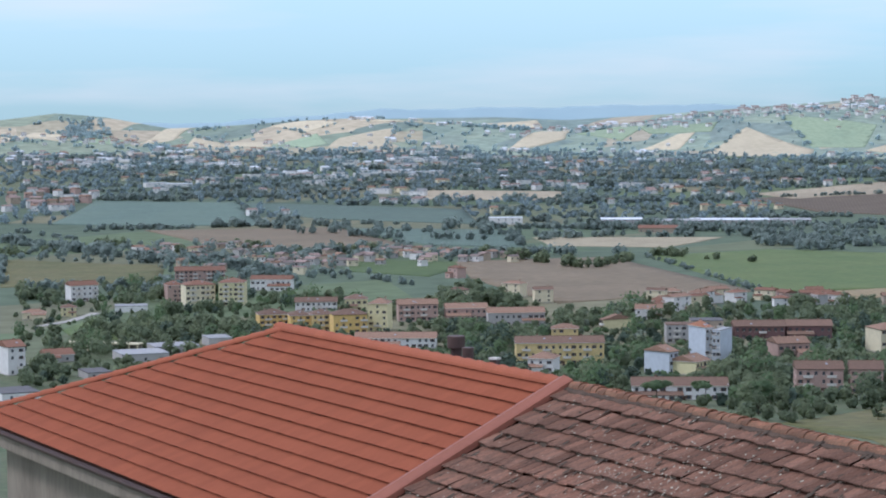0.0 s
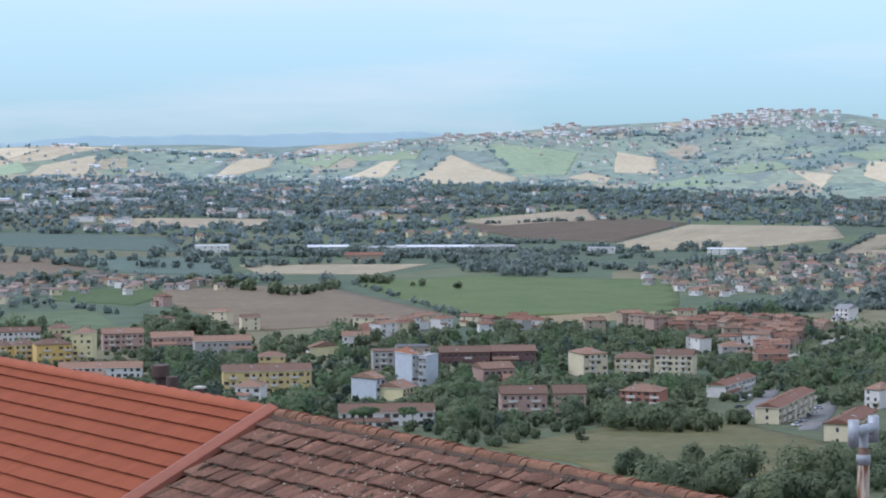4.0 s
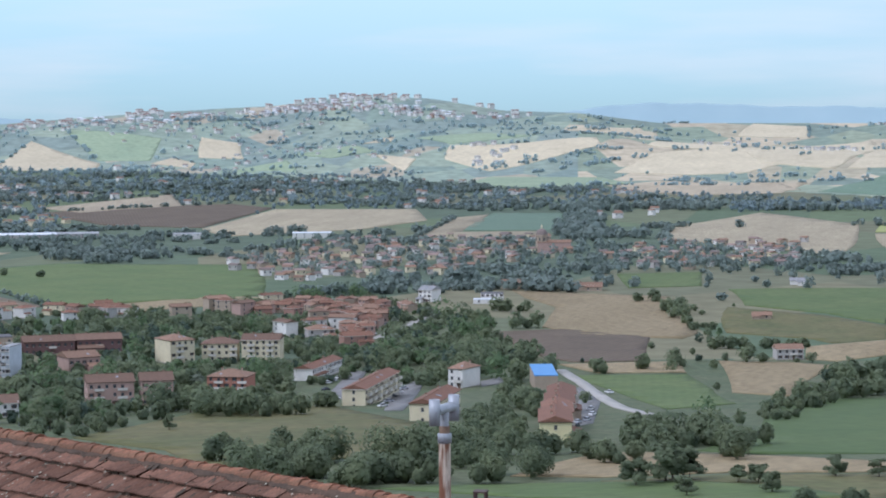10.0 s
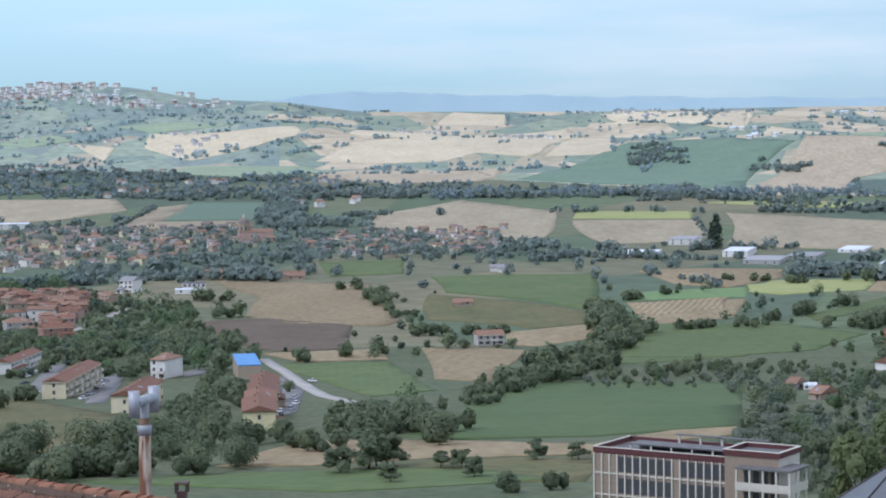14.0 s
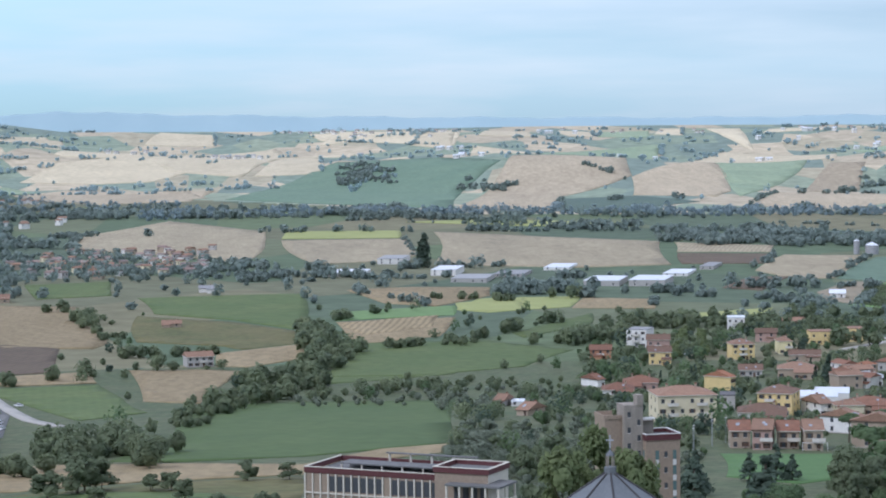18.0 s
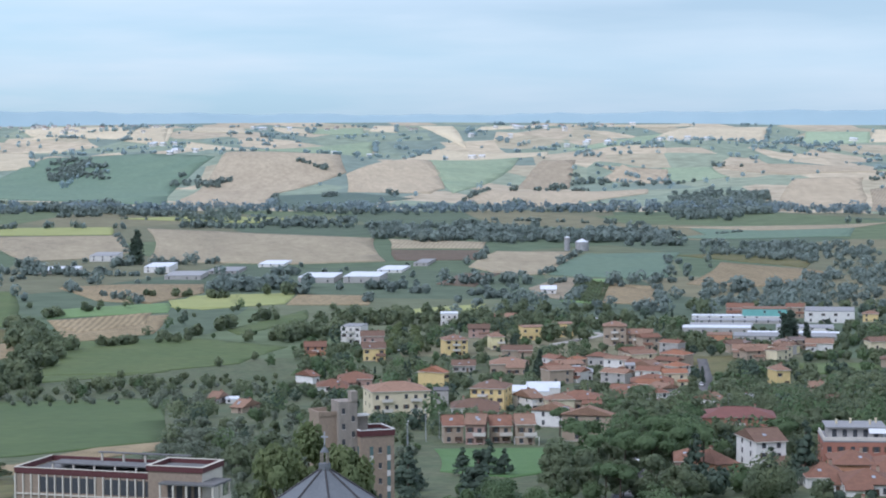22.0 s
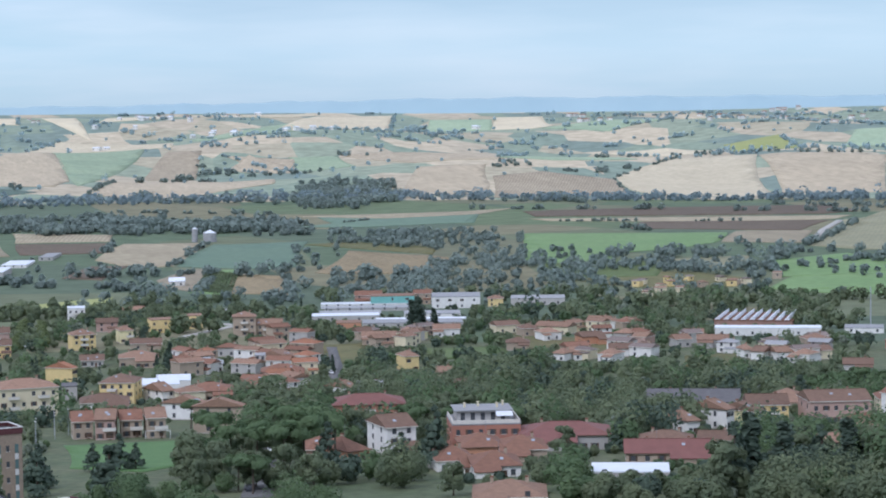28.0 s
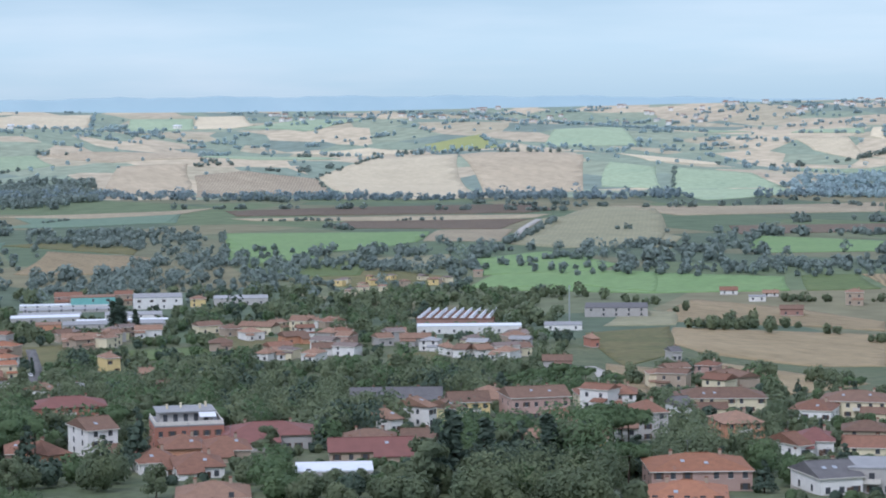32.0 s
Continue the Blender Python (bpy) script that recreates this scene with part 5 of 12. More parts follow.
house(-413, 1352, 27, 10.3, 8.7, 4.9, "brick", "red", "gable", 1)
house(-402, 1436, 66, 8.0, 7.1, 5.4, "pink", "red", "gable", 1)
house(-330, 1310, -1, 9.3, 7.0, 5.1, "tan", "red", "gable", 1)
house(-349, 1349, -15, 8.0, 7.9, 6.1, "pink", "pinkish", "gable", 1)
house(-396, 1363, 66, 9.3, 8.5, 4.8, "brick", "red", "hip", 1)
house(-306.5, 1176.2, 30, 16.2, 11.2, 5.3, "brick", "red", "gable", 1)
house(-70.5, 1130.8, 14, 13.5, 11.9, 5.4, "grey", "pinkish", "gable", 2)
house(-102.1, 1381.3, 4, 11.8, 10.1, 2.4, "tan", "pinkish", "gable", 1)
house(-95.5, 1644.3, 3, 11.2, 10.1, 3.4, "white", "grey", "gable", 1)
house(-561, 1286, -36, 11.8, 8.1, 5.3, "white", "pinkish", "hip", 1)
house(-489, 1313, -10, 12.0, 8.7, 6.9, "white", "red", "gable", 1)
house(-523, 1313, -38, 12.1, 8.0, 6.9, "pink", "red", "gable", 1)
house(-497, 1302, -39, 9.0, 7.1, 7.5, "grey", "red", "hip", 1)
house(-566, 1218, 50, 11.2, 8.4, 6.6, "white", "red", "gable", 1)
house(-558, 1255, 49, 12.6, 7.2, 6.9, "cream", "red", "gable", 1)
house(-541, 1325, -8, 13.6, 7.4, 6.5, "cream", "red", "gable", 1)
house(-573, 1246, 10, 13.2, 7.7, 5.3, "cream", "pinkish", "gable", 1)
house(-564, 1204, 75, 12.8, 7.8, 5.3, "cream", "red", "gable", 1)
house(-516, 1286, 32, 9.3, 7.8, 5.5, "white", "red", "hip", 1)
house(-563, 1266, 34, 9.2, 9.2, 7.9, "pink", "pinkish", "hip", 1)
house(-552, 1301, 73, 12.1, 8.1, 6.2, "white", "red", "hip", 1)
house(-558, 1224, 75, 12.8, 8.1, 5.7, "pink", "red", "hip", 1)
house(-515, 1340, 31, 10.5, 7.9, 7.3, "cream", "red", "gable", 1)
house(-510, 1320, 31, 12.3, 8.0, 6.9, "pink", "red", "gable", 1)
house(-504, 1329, -9, 11.9, 8.9, 6.5, "grey", "red", "gable", 1)
house(-962, 1401, 84, 7.8, 6.5, 4.4, "cream", "pinkish", "hip", 0)
house(-934, 1378, 4, 9.0, 5.3, 5.4, "cream", "faded", "gable", 0)
house(-1144.1, 2076.8, 29, 35.8, 18.2, 7.2, "white", "white", "flat", 1)
house(-1058.4, 2180.8, 26, 45.5, 44.2, 4.9, "grey", "white", "flat", 1)
house(-1000.9, 2201.2, 24, 48.4, 44.2, 4.8, "grey", "grey", "flat", 1)
house(-961.4, 2247.1, 23, 85.6, 44.2, 4.9, "grey", "white", "flat", 1)
house(-904.1, 2275.0, 22, 49.0, 44.2, 4.9, "grey", "grey", "flat", 1)
house(-949.7, 2041.1, 25, 39.6, 22.4, 4.5, "tan", "red", "gable", 1)
house(-766.5, 2241.6, 19, 29.8, 26.0, 6.0, "white", "grey", "flat", 1)
house(-628.5, 2236.4, 16, 40.8, 26.0, 5.8, "white", "white", "flat", 1)
house(-352.6, 2047.5, 20, 11.4, 13.4, 11.5, "tan", "pinkish", "gable", 1)
house(7.6, 1840.1, -8, 34.3, 52.0, 2.8, "white", "white", "flat", 1)
house(51.0, 1988.7, -9, 22.7, 52.0, 4.9, "white", "grey", "flat", 1)
house(91.7, 1846.9, -11, 20.6, 52.0, 5.1, "white", "white", "flat", 1)
house(107.9, 1768.4, -11, 28.3, 52.0, 3.3, "grey", "grey", "flat", 1)
house(144.1, 1827.8, -13, 24.9, 52.0, 2.3, "grey", "grey", "flat", 1)
house(208.2, 1721.1, -15, 27.5, 52.0, 4.3, "grey", "white", "flat", 1)
house(242.7, 1714.6, -16, 27.5, 52.0, 4.8, "grey", "white", "flat", 1)
house(279.5, 1809.7, -17, 20.3, 52.0, 2.3, "white", "white", "flat", 1)
house(314.8, 1866.2, -18, 11.7, 52.0, 2.9, "grey", "grey", "flat", 1)
house(190.4, 1893.7, -14, 21.4, 52.0, 2.4, "white", "white", "flat", 1)
house(470.6, 2003.4, -13, 5.2, 7.8, 9.3, "grey", "grey", "flat", 1)
house(121.3, 781.2, 3, 20.8, 17.2, 10.6, "cream", "pinkish", "hip", 2)
house(121.3, 669.9, -7, 5.9, 13.2, 5.7, "tan", "red", "gable", 2)
house(127.4, 662.7, -15, 5.6, 13.2, 6.5, "pink", "pinkish", "gable", 2)
house(135.6, 667.1, -9, 6.1, 13.2, 5.7, "tan", "red", "gable", 2)
house(141.5, 659.8, -7, 5.4, 13.2, 6.5, "tan", "pinkish", "gable", 2)
house(162.1, 661.8, 66, 4.0, 15.8, 8.3, "tan", "pinkish", "gable", 2)
house(165.4, 723.7, 57, 4.0, 14.5, 5.7, "white", "pinkish", "gable", 2)
house(164.0, 822.9, -23, 12.8, 15.8, 8.8, "yellow", "brown", "hip", 2)
house(153.6, 801.3, -11, 17.2, 15.8, 3.0, "white", "brown", "hip", 2)
house(191.8, 885.9, -12, 16.8, 20.8, 4.0, "white", "white", "flat", 2)
house(203.9, 911.9, -13, 14.2, 20.8, 3.5, "white", "white", "flat", 1)
house(197.8, 822.5, -14, 17.1, 15.8, 4.3, "tan", "red", "hip", 2)
house(177.2, 818.5, 18, 4.7, 14.5, 5.1, "white", "pinkish", "gable", 2)
house(203.0, 1115.2, 0, 11.7, 13.2, 8.1, "yellow", "pinkish", "hip", 2)
house(230.4, 1143.5, -1, 6.9, 11.9, 6.9, "lemon", "pinkish", "hip", 2)
house(262.2, 1201.2, -2, 12.5, 13.0, 7.1, "yellow", "pinkish", "flat", 2)
house(284.1, 1220.3, -8, 11.2, 13.0, 7.2, "yellow", "pinkish", "flat", 2)
house(297.3, 1154.9, -14, 12.1, 13.2, 10.5, "tan", "pinkish", "hip", 2)
house(307.5, 1154.3, -15, 20.2, 13.2, 6.1, "tan", "pinkish", "gable", 2)
house(235.8, 1311.5, -10, 10.2, 13.0, 7.2, "white", "white", "flat", 2)
house(163.2, 1197.9, -23, 11.1, 15.6, 9.8, "white", "grey", "flat", 2)
house(159.3, 1097.1, -8, 10.9, 13.2, 6.4, "yellow", "brown", "gable", 2)
house(168.2, 1164.5, -8, 12.0, 13.2, 6.8, "pink", "brown", "gable", 2)
house(133.7, 1130.1, -7, 10.8, 11.9, 5.0, "orange", "red", "gable", 2)
house(132.9, 974.2, -8, 15.0, 14.5, 3.7, "pink", "red", "hip", 2)
house(113.7, 991.3, 33, 4.0, 11.9, 3.7, "white", "red", "gable", 2)
house(119.9, 951.7, -7, 13.0, 14.5, 2.6, "white", "red", "hip", 2)
house(165.3, 958.9, 50, 4.0, 13.2, 6.6, "yellow", "orange", "gable", 2)
house(192.1, 1030.2, -11, 10.6, 11.9, 3.2, "grey", "brown", "gable", 2)
house(149.6, 850.8, -10, 5.8, 11.7, 6.4, "grey", "slate", "flat", 2)
house(211.7, 1019.5, -12, 17.6, 14.5, 4.6, "tan", "pinkish", "hip", 2)
house(234.1, 976.9, -13, 13.6, 13.2, 4.1, "white", "grey", "hip", 2)
house(254.6, 962.1, -15, 4.7, 10.4, 7.8, "grey", "grey", "flat", 1)
house(269.9, 989.7, 45, 9.0, 15.8, 4.5, "cream", "pinkish", "gable", 2)
house(300.0, 1048.5, -16, 13.8, 13.2, 4.1, "pink", "red", "hip", 2)
house(255.2, 926.8, -15, 17.9, 14.5, 3.6, "pink", "red", "hip", 2)
house(228.3, 865.7, -15, 13.6, 14.5, 3.9, "tan", "red", "hip", 2)
house(232.6, 1101.3, -12, 15.3, 11.2, 3.4, "tan", "brown", "gable", 1)
house(270.1, 1312.1, -12, 12.5, 11.2, 4.5, "pink", "pinkish", "gable", 1)
house(236.3, 1220.9, -11, 11.6, 11.2, 5.3, "pink", "brown", "gable", 1)
house(327.5, 1308.7, -14, 16.0, 18.2, 2.3, "grey", "grey", "flat", 1)
house(353.2, 1561.3, -13, 10.9, 13.4, 3.3, "white", "white", "gable", 1)
house(66.5, 895.8, -24, 4.0, 11.9, 2.6, "grey", "pinkish", "gable", 2)
house(72.2, 833.8, -35, 4.8, 13.2, 2.5, "tan", "pinkish", "gable", 2)
house(72.3, 895.6, -5, 5.3, 9.1, 1.9, "white", "white", "flat", 1)
house(420.1, 1324.8, -18, 57.7, 11.7, 2.1, "white", "white", "flat", 1)
house(412.0, 1299.4, -18, 56.4, 18.2, 1.7, "grey", "grey", "flat", 1)
house(376.1, 1227.5, -17, 38.7, 15.6, 3.5, "grey", "white", "flat", 1)
house(390.6, 1265.5, -17, 36.5, 20.8, 1.7, "grey", "grey", "flat", 1)
house(397.6, 1170.7, -19, 55.7, 20.8, 2.8, "grey", "grey", "flat", 1)
house(411.8, 1198.4, -19, 51.0, 10.4, 1.9, "white", "white", "flat", 1)
house(432.8, 1239.0, -19, 32.9, 20.8, 2.0, "white", "grey", "flat", 1)
house(362.9, 1179.2, -17, 13.9, 15.6, 3.1, "orange", "pinkish", "flat", 1)
house(469.6, 1299.3, -20, 29.8, 31.2, 7.0, "white", "grey", "flat", 2)
house(436.1, 1323.1, -18, 27.1, 18.2, 6.6, "turquoise", "pinkish", "flat", 2)
house(428.9, 1350.2, -18, 16.8, 13.4, 5.3, "pink", "red", "gable", 1)
house(520.8, 1290.6, -22, 33.4, 23.4, 4.2, "grey", "grey", "flat", 1)
house(491.0, 1286.5, -21, 9.3, 10.1, 5.1, "yellow", "pinkish", "hip", 1)
house(457.8, 1328.9, -19, 10.7, 11.2, 6.7, "tan", "red", "gable", 1)
house(669.6, 1088.1, -32, 35.5, 31.2, 5.2, "grey", "slate", "flat", 1)
house(595.8, 1022.1, -30, 20.0, 18.2, 2.8, "white", "grey", "flat", 1)
house(426.4, 1104.0, -1, 13.0, 11.2, 4.4, "cream", "brown", "gable", 1)
house(429.9, 1080.3, -2, 8.5, 11.2, 4.3, "tan", "brown", "hip", 1)
house(447.6, 1084.3, -47, 18.8, 11.2, 4.4, "cream", "pinkish", "gable", 1)
house(395.5, 1006.7, -21, 11.0, 11.2, 4.0, "tan", "brown", "hip", 1)
house(430.2, 1052.5, -2, 10.3, 11.2, 4.2, "white", "pinkish", "hip", 1)
house(439.6, 1020.6, -3, 11.9, 11.2, 4.1, "orange", "brown", "gable", 1)
house(463.4, 1029.6, -49, 9.5, 11.2, 4.2, "grey", "pinkish", "hip", 1)
house(461.9, 1005.6, -50, 7.2, 11.2, 4.1, "pink", "pinkish", "gable", 1)
house(393.9, 945.6, -48, 6.3, 11.2, 3.8, "white", "pinkish", "hip", 1)
house(402.8, 951.0, -3, 8.9, 11.2, 3.8, "white", "pinkish", "gable", 1)
house(428.3, 953.9, -24, 14.2, 11.2, 3.9, "white", "brown", "gable", 1)
house(440.3, 958.6, -50, 8.6, 11.2, 3.9, "white", "brown", "hip", 1)
house(472.1, 985.3, -6, 7.7, 11.2, 4.1, "grey", "pinkish", "gable", 1)
house(485.1, 975.7, -26, 14.8, 11.2, 4.1, "grey", "pinkish", "gable", 1)
house(391.4, 1097.9, -20, 13.8, 11.2, 4.3, "white", "pinkish", "gable", 1)
house(369.1, 1081.4, -44, 7.6, 11.2, 4.3, "lemon", "brown", "gable", 1)
house(345.7, 1071.2, -18, 17.2, 11.2, 4.2, "tan", "pinkish", "gable", 1)
house(345.8, 1099.6, 3, 8.4, 11.2, 4.3, "tan", "brown", "gable", 1)
house(491.6, 1010.3, -26, 9.5, 11.2, 4.2, "white", "pinkish", "gable", 1)
house(412.5, 933.7, -49, 8.1, 11.2, 3.8, "white", "pinkish", "hip", 1)
house(474.3, 921.1, -7, 4.3, 11.2, 4.2, "white", "pinkish", "hip", 1)
house(476.9, 908.9, -53, 6.3, 11.2, 4.2, "white", "brown", "gable", 1)
house(483.9, 903.3, -8, 8.8, 11.2, 4.2, "white", "pinkish", "gable", 1)
house(488.4, 889.7, -54, 9.0, 11.2, 4.1, "white", "pinkish", "hip", 1)
house(503.0, 901.6, -9, 7.1, 11.2, 4.2, "cream", "brown", "gable", 1)
house(530.2, 956.1, -9, 11.7, 11.2, 4.4, "tan", "pinkish", "hip", 1)
house(485.0, 837.2, -30, 12.3, 11.2, 3.9, "grey", "brown", "gable", 1)
house(553.6, 922.6, -11, 4.0, 11.2, 4.4, "red", "pinkish", "hip", 1)
house(314.2, 933.2, 1, 6.3, 11.9, 7.0, "yellow", "pinkish", "hip", 2)
house(222.5, 703.2, -13, 24.0, 17.2, 5.0, "red", "maroon", "hip", 2)
house(187.3, 570.9, 2, 8.2, 15.8, 7.9, "white", "brown", "gable", 2)
house(249.4, 820.7, 33, 4.0, 13.2, 3.2, "white", "pinkish", "gable", 2)
house(260.3, 819.6, -18, 10.2, 11.9, 2.9, "grey", "grey", "gable", 2)
house(310.2, 873.6, -20, 6.3, 10.1, 4.4, "tan", "pinkish", "gable", 1)
house(292.3, 806.2, -20, 7.3, 11.2, 3.2, "tan", "brown", "gable", 1)
house(170.5, 562.3, 13, 6.4, 18.5, 3.0, "orange", "red", "hip", 2)
house(168.8, 573.6, -16, 9.0, 15.8, 2.6, "pink", "red", "hip", 2)
house(217.0, 579.4, -15, 18.8, 19.5, 7.2, "red", "grey", "flat", 2)
house(235.4, 564.8, -20, 24.9, 18.5, 4.5, "grey", "maroon", "hip", 2)
house(203.5, 546.3, -15, 10.8, 17.2, 3.9, "orange", "red", "hip", 2)
house(213.0, 540.6, -17, 12.2, 17.2, 3.3, "tan", "red", "hip", 2)
house(185.6, 518.4, -10, 9.4, 15.8, 3.3, "white", "red", "hip", 2)
house(190.6, 501.4, -16, 11.3, 15.8, 3.2, "white", "red", "hip", 2)
house(219.2, 485.3, -24, 18.4, 13.0, 1.6, "grey", "white", "flat", 1)
house(174.9, 451.1, -21, 15.4, 15.7, 1.0, "tan", "pinkish", "hip", 1)
house(342.2, 703.9, -26, 31.7, 13.4, 2.9, "grey", "slate", "gable", 1)
house(244.0, 516.9, -23, 21.6, 14.5, 2.9, "tan", "maroon", "gable", 2)
house(264.3, 561.0, -25, 14.6, 12.3, 1.7, "tan", "brown", "hip", 1)
house(285.1, 594.4, 4, 4.0, 14.5, 4.4, "white", "pinkish", "hip", 2)
house(301.0, 607.3, 29, 4.0, 14.5, 6.3, "white", "pinkish", "gable", 2)
house(278.3, 558.0, -27, 9.5, 11.2, 1.5, "tan", "brown", "gable", 1)
house(311.6, 608.2, 33, 4.0, 14.5, 5.2, "lemon", "brown", "gable", 2)
house(331.7, 629.9, -22, 12.7, 14.5, 5.6, "yellow", "brown", "gable", 2)
house(366.4, 680.2, -28, 9.1, 13.2, 3.9, "tan", "pinkish", "hip", 2)
house(348.8, 616.8, -15, 19.0, 17.2, 7.4, "pink", "brown", "gable", 2)
house(387.3, 646.8, -23, 9.5, 14.5, 5.1, "cream", "red", "hip", 2)
house(395.7, 640.9, -32, 10.8, 14.5, 5.3, "white", "red", "hip", 2)
house(337.7, 532.7, -16, 7.8, 15.8, 8.3, "grey", "red", "hip", 2)
house(386.1, 589.9, -13, 4.7, 13.2, 4.5, "white", "slate", "gable", 2)
house(322.1, 518.7, -32, 6.2, 13.2, 5.3, "white", "pinkish", "gable", 2)
house(299.1, 496.8, -31, 5.9, 11.9, 4.5, "ochre", "pinkish", "gable", 2)
house(414.6, 609.5, -29, 29.1, 15.8, 5.2, "cream", "brown", "hip", 2)
house(362.4, 524.3, -17, 11.7, 15.8, 4.9, "orange", "pinkish", "hip", 2)
house(423.0, 568.9, -47, 12.9, 15.8, 3.6, "white", "red", "hip", 2)
house(442.3, 572.7, -44, 21.4, 17.2, 5.6, "cream", "brown", "hip", 2)
house(341.1, 470.2, 4, 4.0, 14.5, 3.5, "white", "red", "gable", 2)
house(350.4, 471.3, -37, 9.9, 14.5, 4.3, "white", "maroon", "hip", 2)
house(394.6, 506.6, -38, 13.0, 12.3, 2.6, "tan", "brown", "hip", 1)
house(362.7, 465.6, -38, 11.9, 12.3, 2.4, "cream", "red", "gable", 1)
house(275.1, 413.5, -26, 22.1, 18.5, 5.1, "pink", "orange", "hip", 2)
house(257.5, 390.7, -33, 16.5, 15.8, 1.7, "pink", "orange", "hip", 2)
house(295.1, 392.7, -12, 9.8, 15.8, 4.3, "white", "slate", "gable", 2)
house(305.7, 390.4, -38, 10.0, 15.6, 6.0, "grey", "grey", "flat", 2)
house(352.1, 607.9, -30, 7.1, 9.0, 1.7, "brick", "red", "gable", 1)
house(301.8, 535.9, -29, 6.2, 10.1, 2.1, "tan", "pinkish", "gable", 1)
house(344.8, 587.3, -30, 11.5, 10.1, 1.6, "pink", "pinkish", "gable", 1)
house(792.9, 1155.1, -34, 10.7, 10.1, 2.9, "white", "red", "gable", 1)
house(784.8, 1113.0, -35, 10.4, 11.7, 2.8, "white", "grey", "flat", 1)
house(805.6, 1128.4, -36, 9.4, 9.0, 2.4, "white", "pinkish", "gable", 1)
house(748.0, 1027.6, -36, 12.9, 10.1, 3.9, "brick", "brown", "gable", 1)
house(816.2, 1059.0, -38, 10.4, 10.1, 7.7, "tan", "pinkish", "hip", 1)
house(549.6, 844.4, -13, 4.3, 10.1, 4.4, "grey", "slate", "gable", 1)
house(506.4, 737.3, -34, 9.1, 9.0, 1.8, "white", "white", "gable", 1)
house(596, 1291, 25, 6.8, 4.4, 3.7, "cream", "pinkish", "gable", 0)
house(643, 1354, 0, 6.7, 5.0, 3.7, "yellow", "pinkish", "hip", 0)
house(613, 1309, 0, 7.2, 5.2, 4.2, "cream", "pinkish", "gable", 0)
house(685, 1365, -87, 6.7, 5.4, 3.2, "cream", "dun", "gable", 0)
house(675, 1330, -17, 6.7, 4.5, 4.0, "yellow", "pinkish", "gable", 0)
house(622, 1364, -55, 6.8, 5.1, 4.2, "yellow", "dun", "hip", 0)
house(690, 1338, -87, 6.2, 5.4, 3.9, "cream", "dun", "hip", 0)
house(657, 1336, -86, 7.0, 4.6, 3.7, "tan", "pinkish", "hip", 0)
house(681, 1338, -2, 7.5, 5.6, 3.6, "tan", "pinkish", "hip", 0)
house(633, 1379, -55, 5.8, 4.5, 3.3, "cream", "dun", "gable", 0)
house(725, 1360, -18, 6.0, 4.6, 4.2, "tan", "pinkish", "gable", 0)
house(630, 1314, -16, 5.6, 5.5, 3.3, "cream", "pinkish", "gable", 0)
house(651, 1377, -85, 5.5, 4.2, 4.1, "yellow", "pinkish", "gable", 0)
house(629, 1341, -85, 6.7, 5.0, 3.1, "cream", "pinkish", "gable", 0)
house(669, 1382, 24, 6.0, 4.8, 3.4, "yellow", "dun", "hip", 0)
house(602, 1303, -15, 7.0, 4.3, 3.8, "yellow", "dun", "hip", 0)
house(268, 1000, -75, 13.0, 8.1, 5.2, "cream", "red", "hip", 1)
house(261, 1045, -29, 10.1, 9.1, 4.5, "grey", "red", "hip", 1)
house(222, 964, 12, 11.4, 8.8, 6.2, "tan", "pinkish", "gable", 1)
house(226, 990, -3, 12.0, 8.8, 5.0, "tan", "red", "hip", 1)
house(187, 810, -3, 10.4, 8.4, 4.6, "cream", "pinkish", "hip", 1)
house(267, 934, -6, 10.2, 8.4, 6.3, "cream", "orange", "gable", 1)
house(248, 958, -45, 12.4, 8.8, 4.8, "grey", "pinkish", "gable", 1)
house(234, 1021, -73, 11.7, 8.1, 6.1, "white", "red", "gable", 1)
house(283, 986, 34, 9.3, 9.2, 4.7, "white", "orange", "hip", 1)
house(231, 836, 10, 10.5, 7.6, 5.1, "white", "red", "hip", 1)
house(262, 956, -30, 10.4, 9.3, 5.7, "white", "red", "gable", 1)
house(296, 1030, -46, 12.5, 9.3, 6.0, "tan", "orange", "hip", 1)
house(236, 1006, 12, 12.9, 9.2, 4.9, "grey", "pinkish", "gable", 1)
house(281, 1042, 10, 13.2, 9.0, 5.5, "cream", "pinkish", "gable", 1)
house(262, 1010, -45, 12.2, 7.2, 6.1, "white", "pinkish", "gable", 1)
house(241, 858, -76, 10.9, 9.0, 5.8, "white", "pinkish", "gable", 1)
house(230, 874, -30, 11.8, 7.4, 4.6, "cream", "red", "gable", 1)
house(232, 970, -43, 9.3, 8.9, 4.7, "white", "red", "gable", 1)
house(281, 1057, 10, 11.7, 8.0, 5.8, "tan", "red", "gable", 1)
house(243, 1017, 37, 9.3, 7.0, 5.8, "tan", "orange", "hip", 1)
house(244, 891, -30, 9.2, 9.0, 5.3, "pink", "orange", "gable", 1)
house(313, 1098, -46, 10.6, 7.9, 5.6, "grey", "red", "gable", 1)
house(286, 1010, -46, 11.8, 7.7, 5.0, "tan", "red", "gable", 1)
house(308, 1126, 10, 10.1, 8.8, 6.4, "tan", "red", "gable", 1)
house(408, 965, 2, 11.5, 9.3, 4.9, "tan", "red", "gable", 1)
house(473, 1087, -54, 10.1, 8.5, 5.8, "cream", "pinkish", "gable", 1)
house(487, 1103, -54, 10.2, 8.1, 4.5, "white", "pinkish", "hip", 1)
house(485, 1112, -39, 11.9, 7.7, 5.0, "cream", "pinkish", "gable", 1)
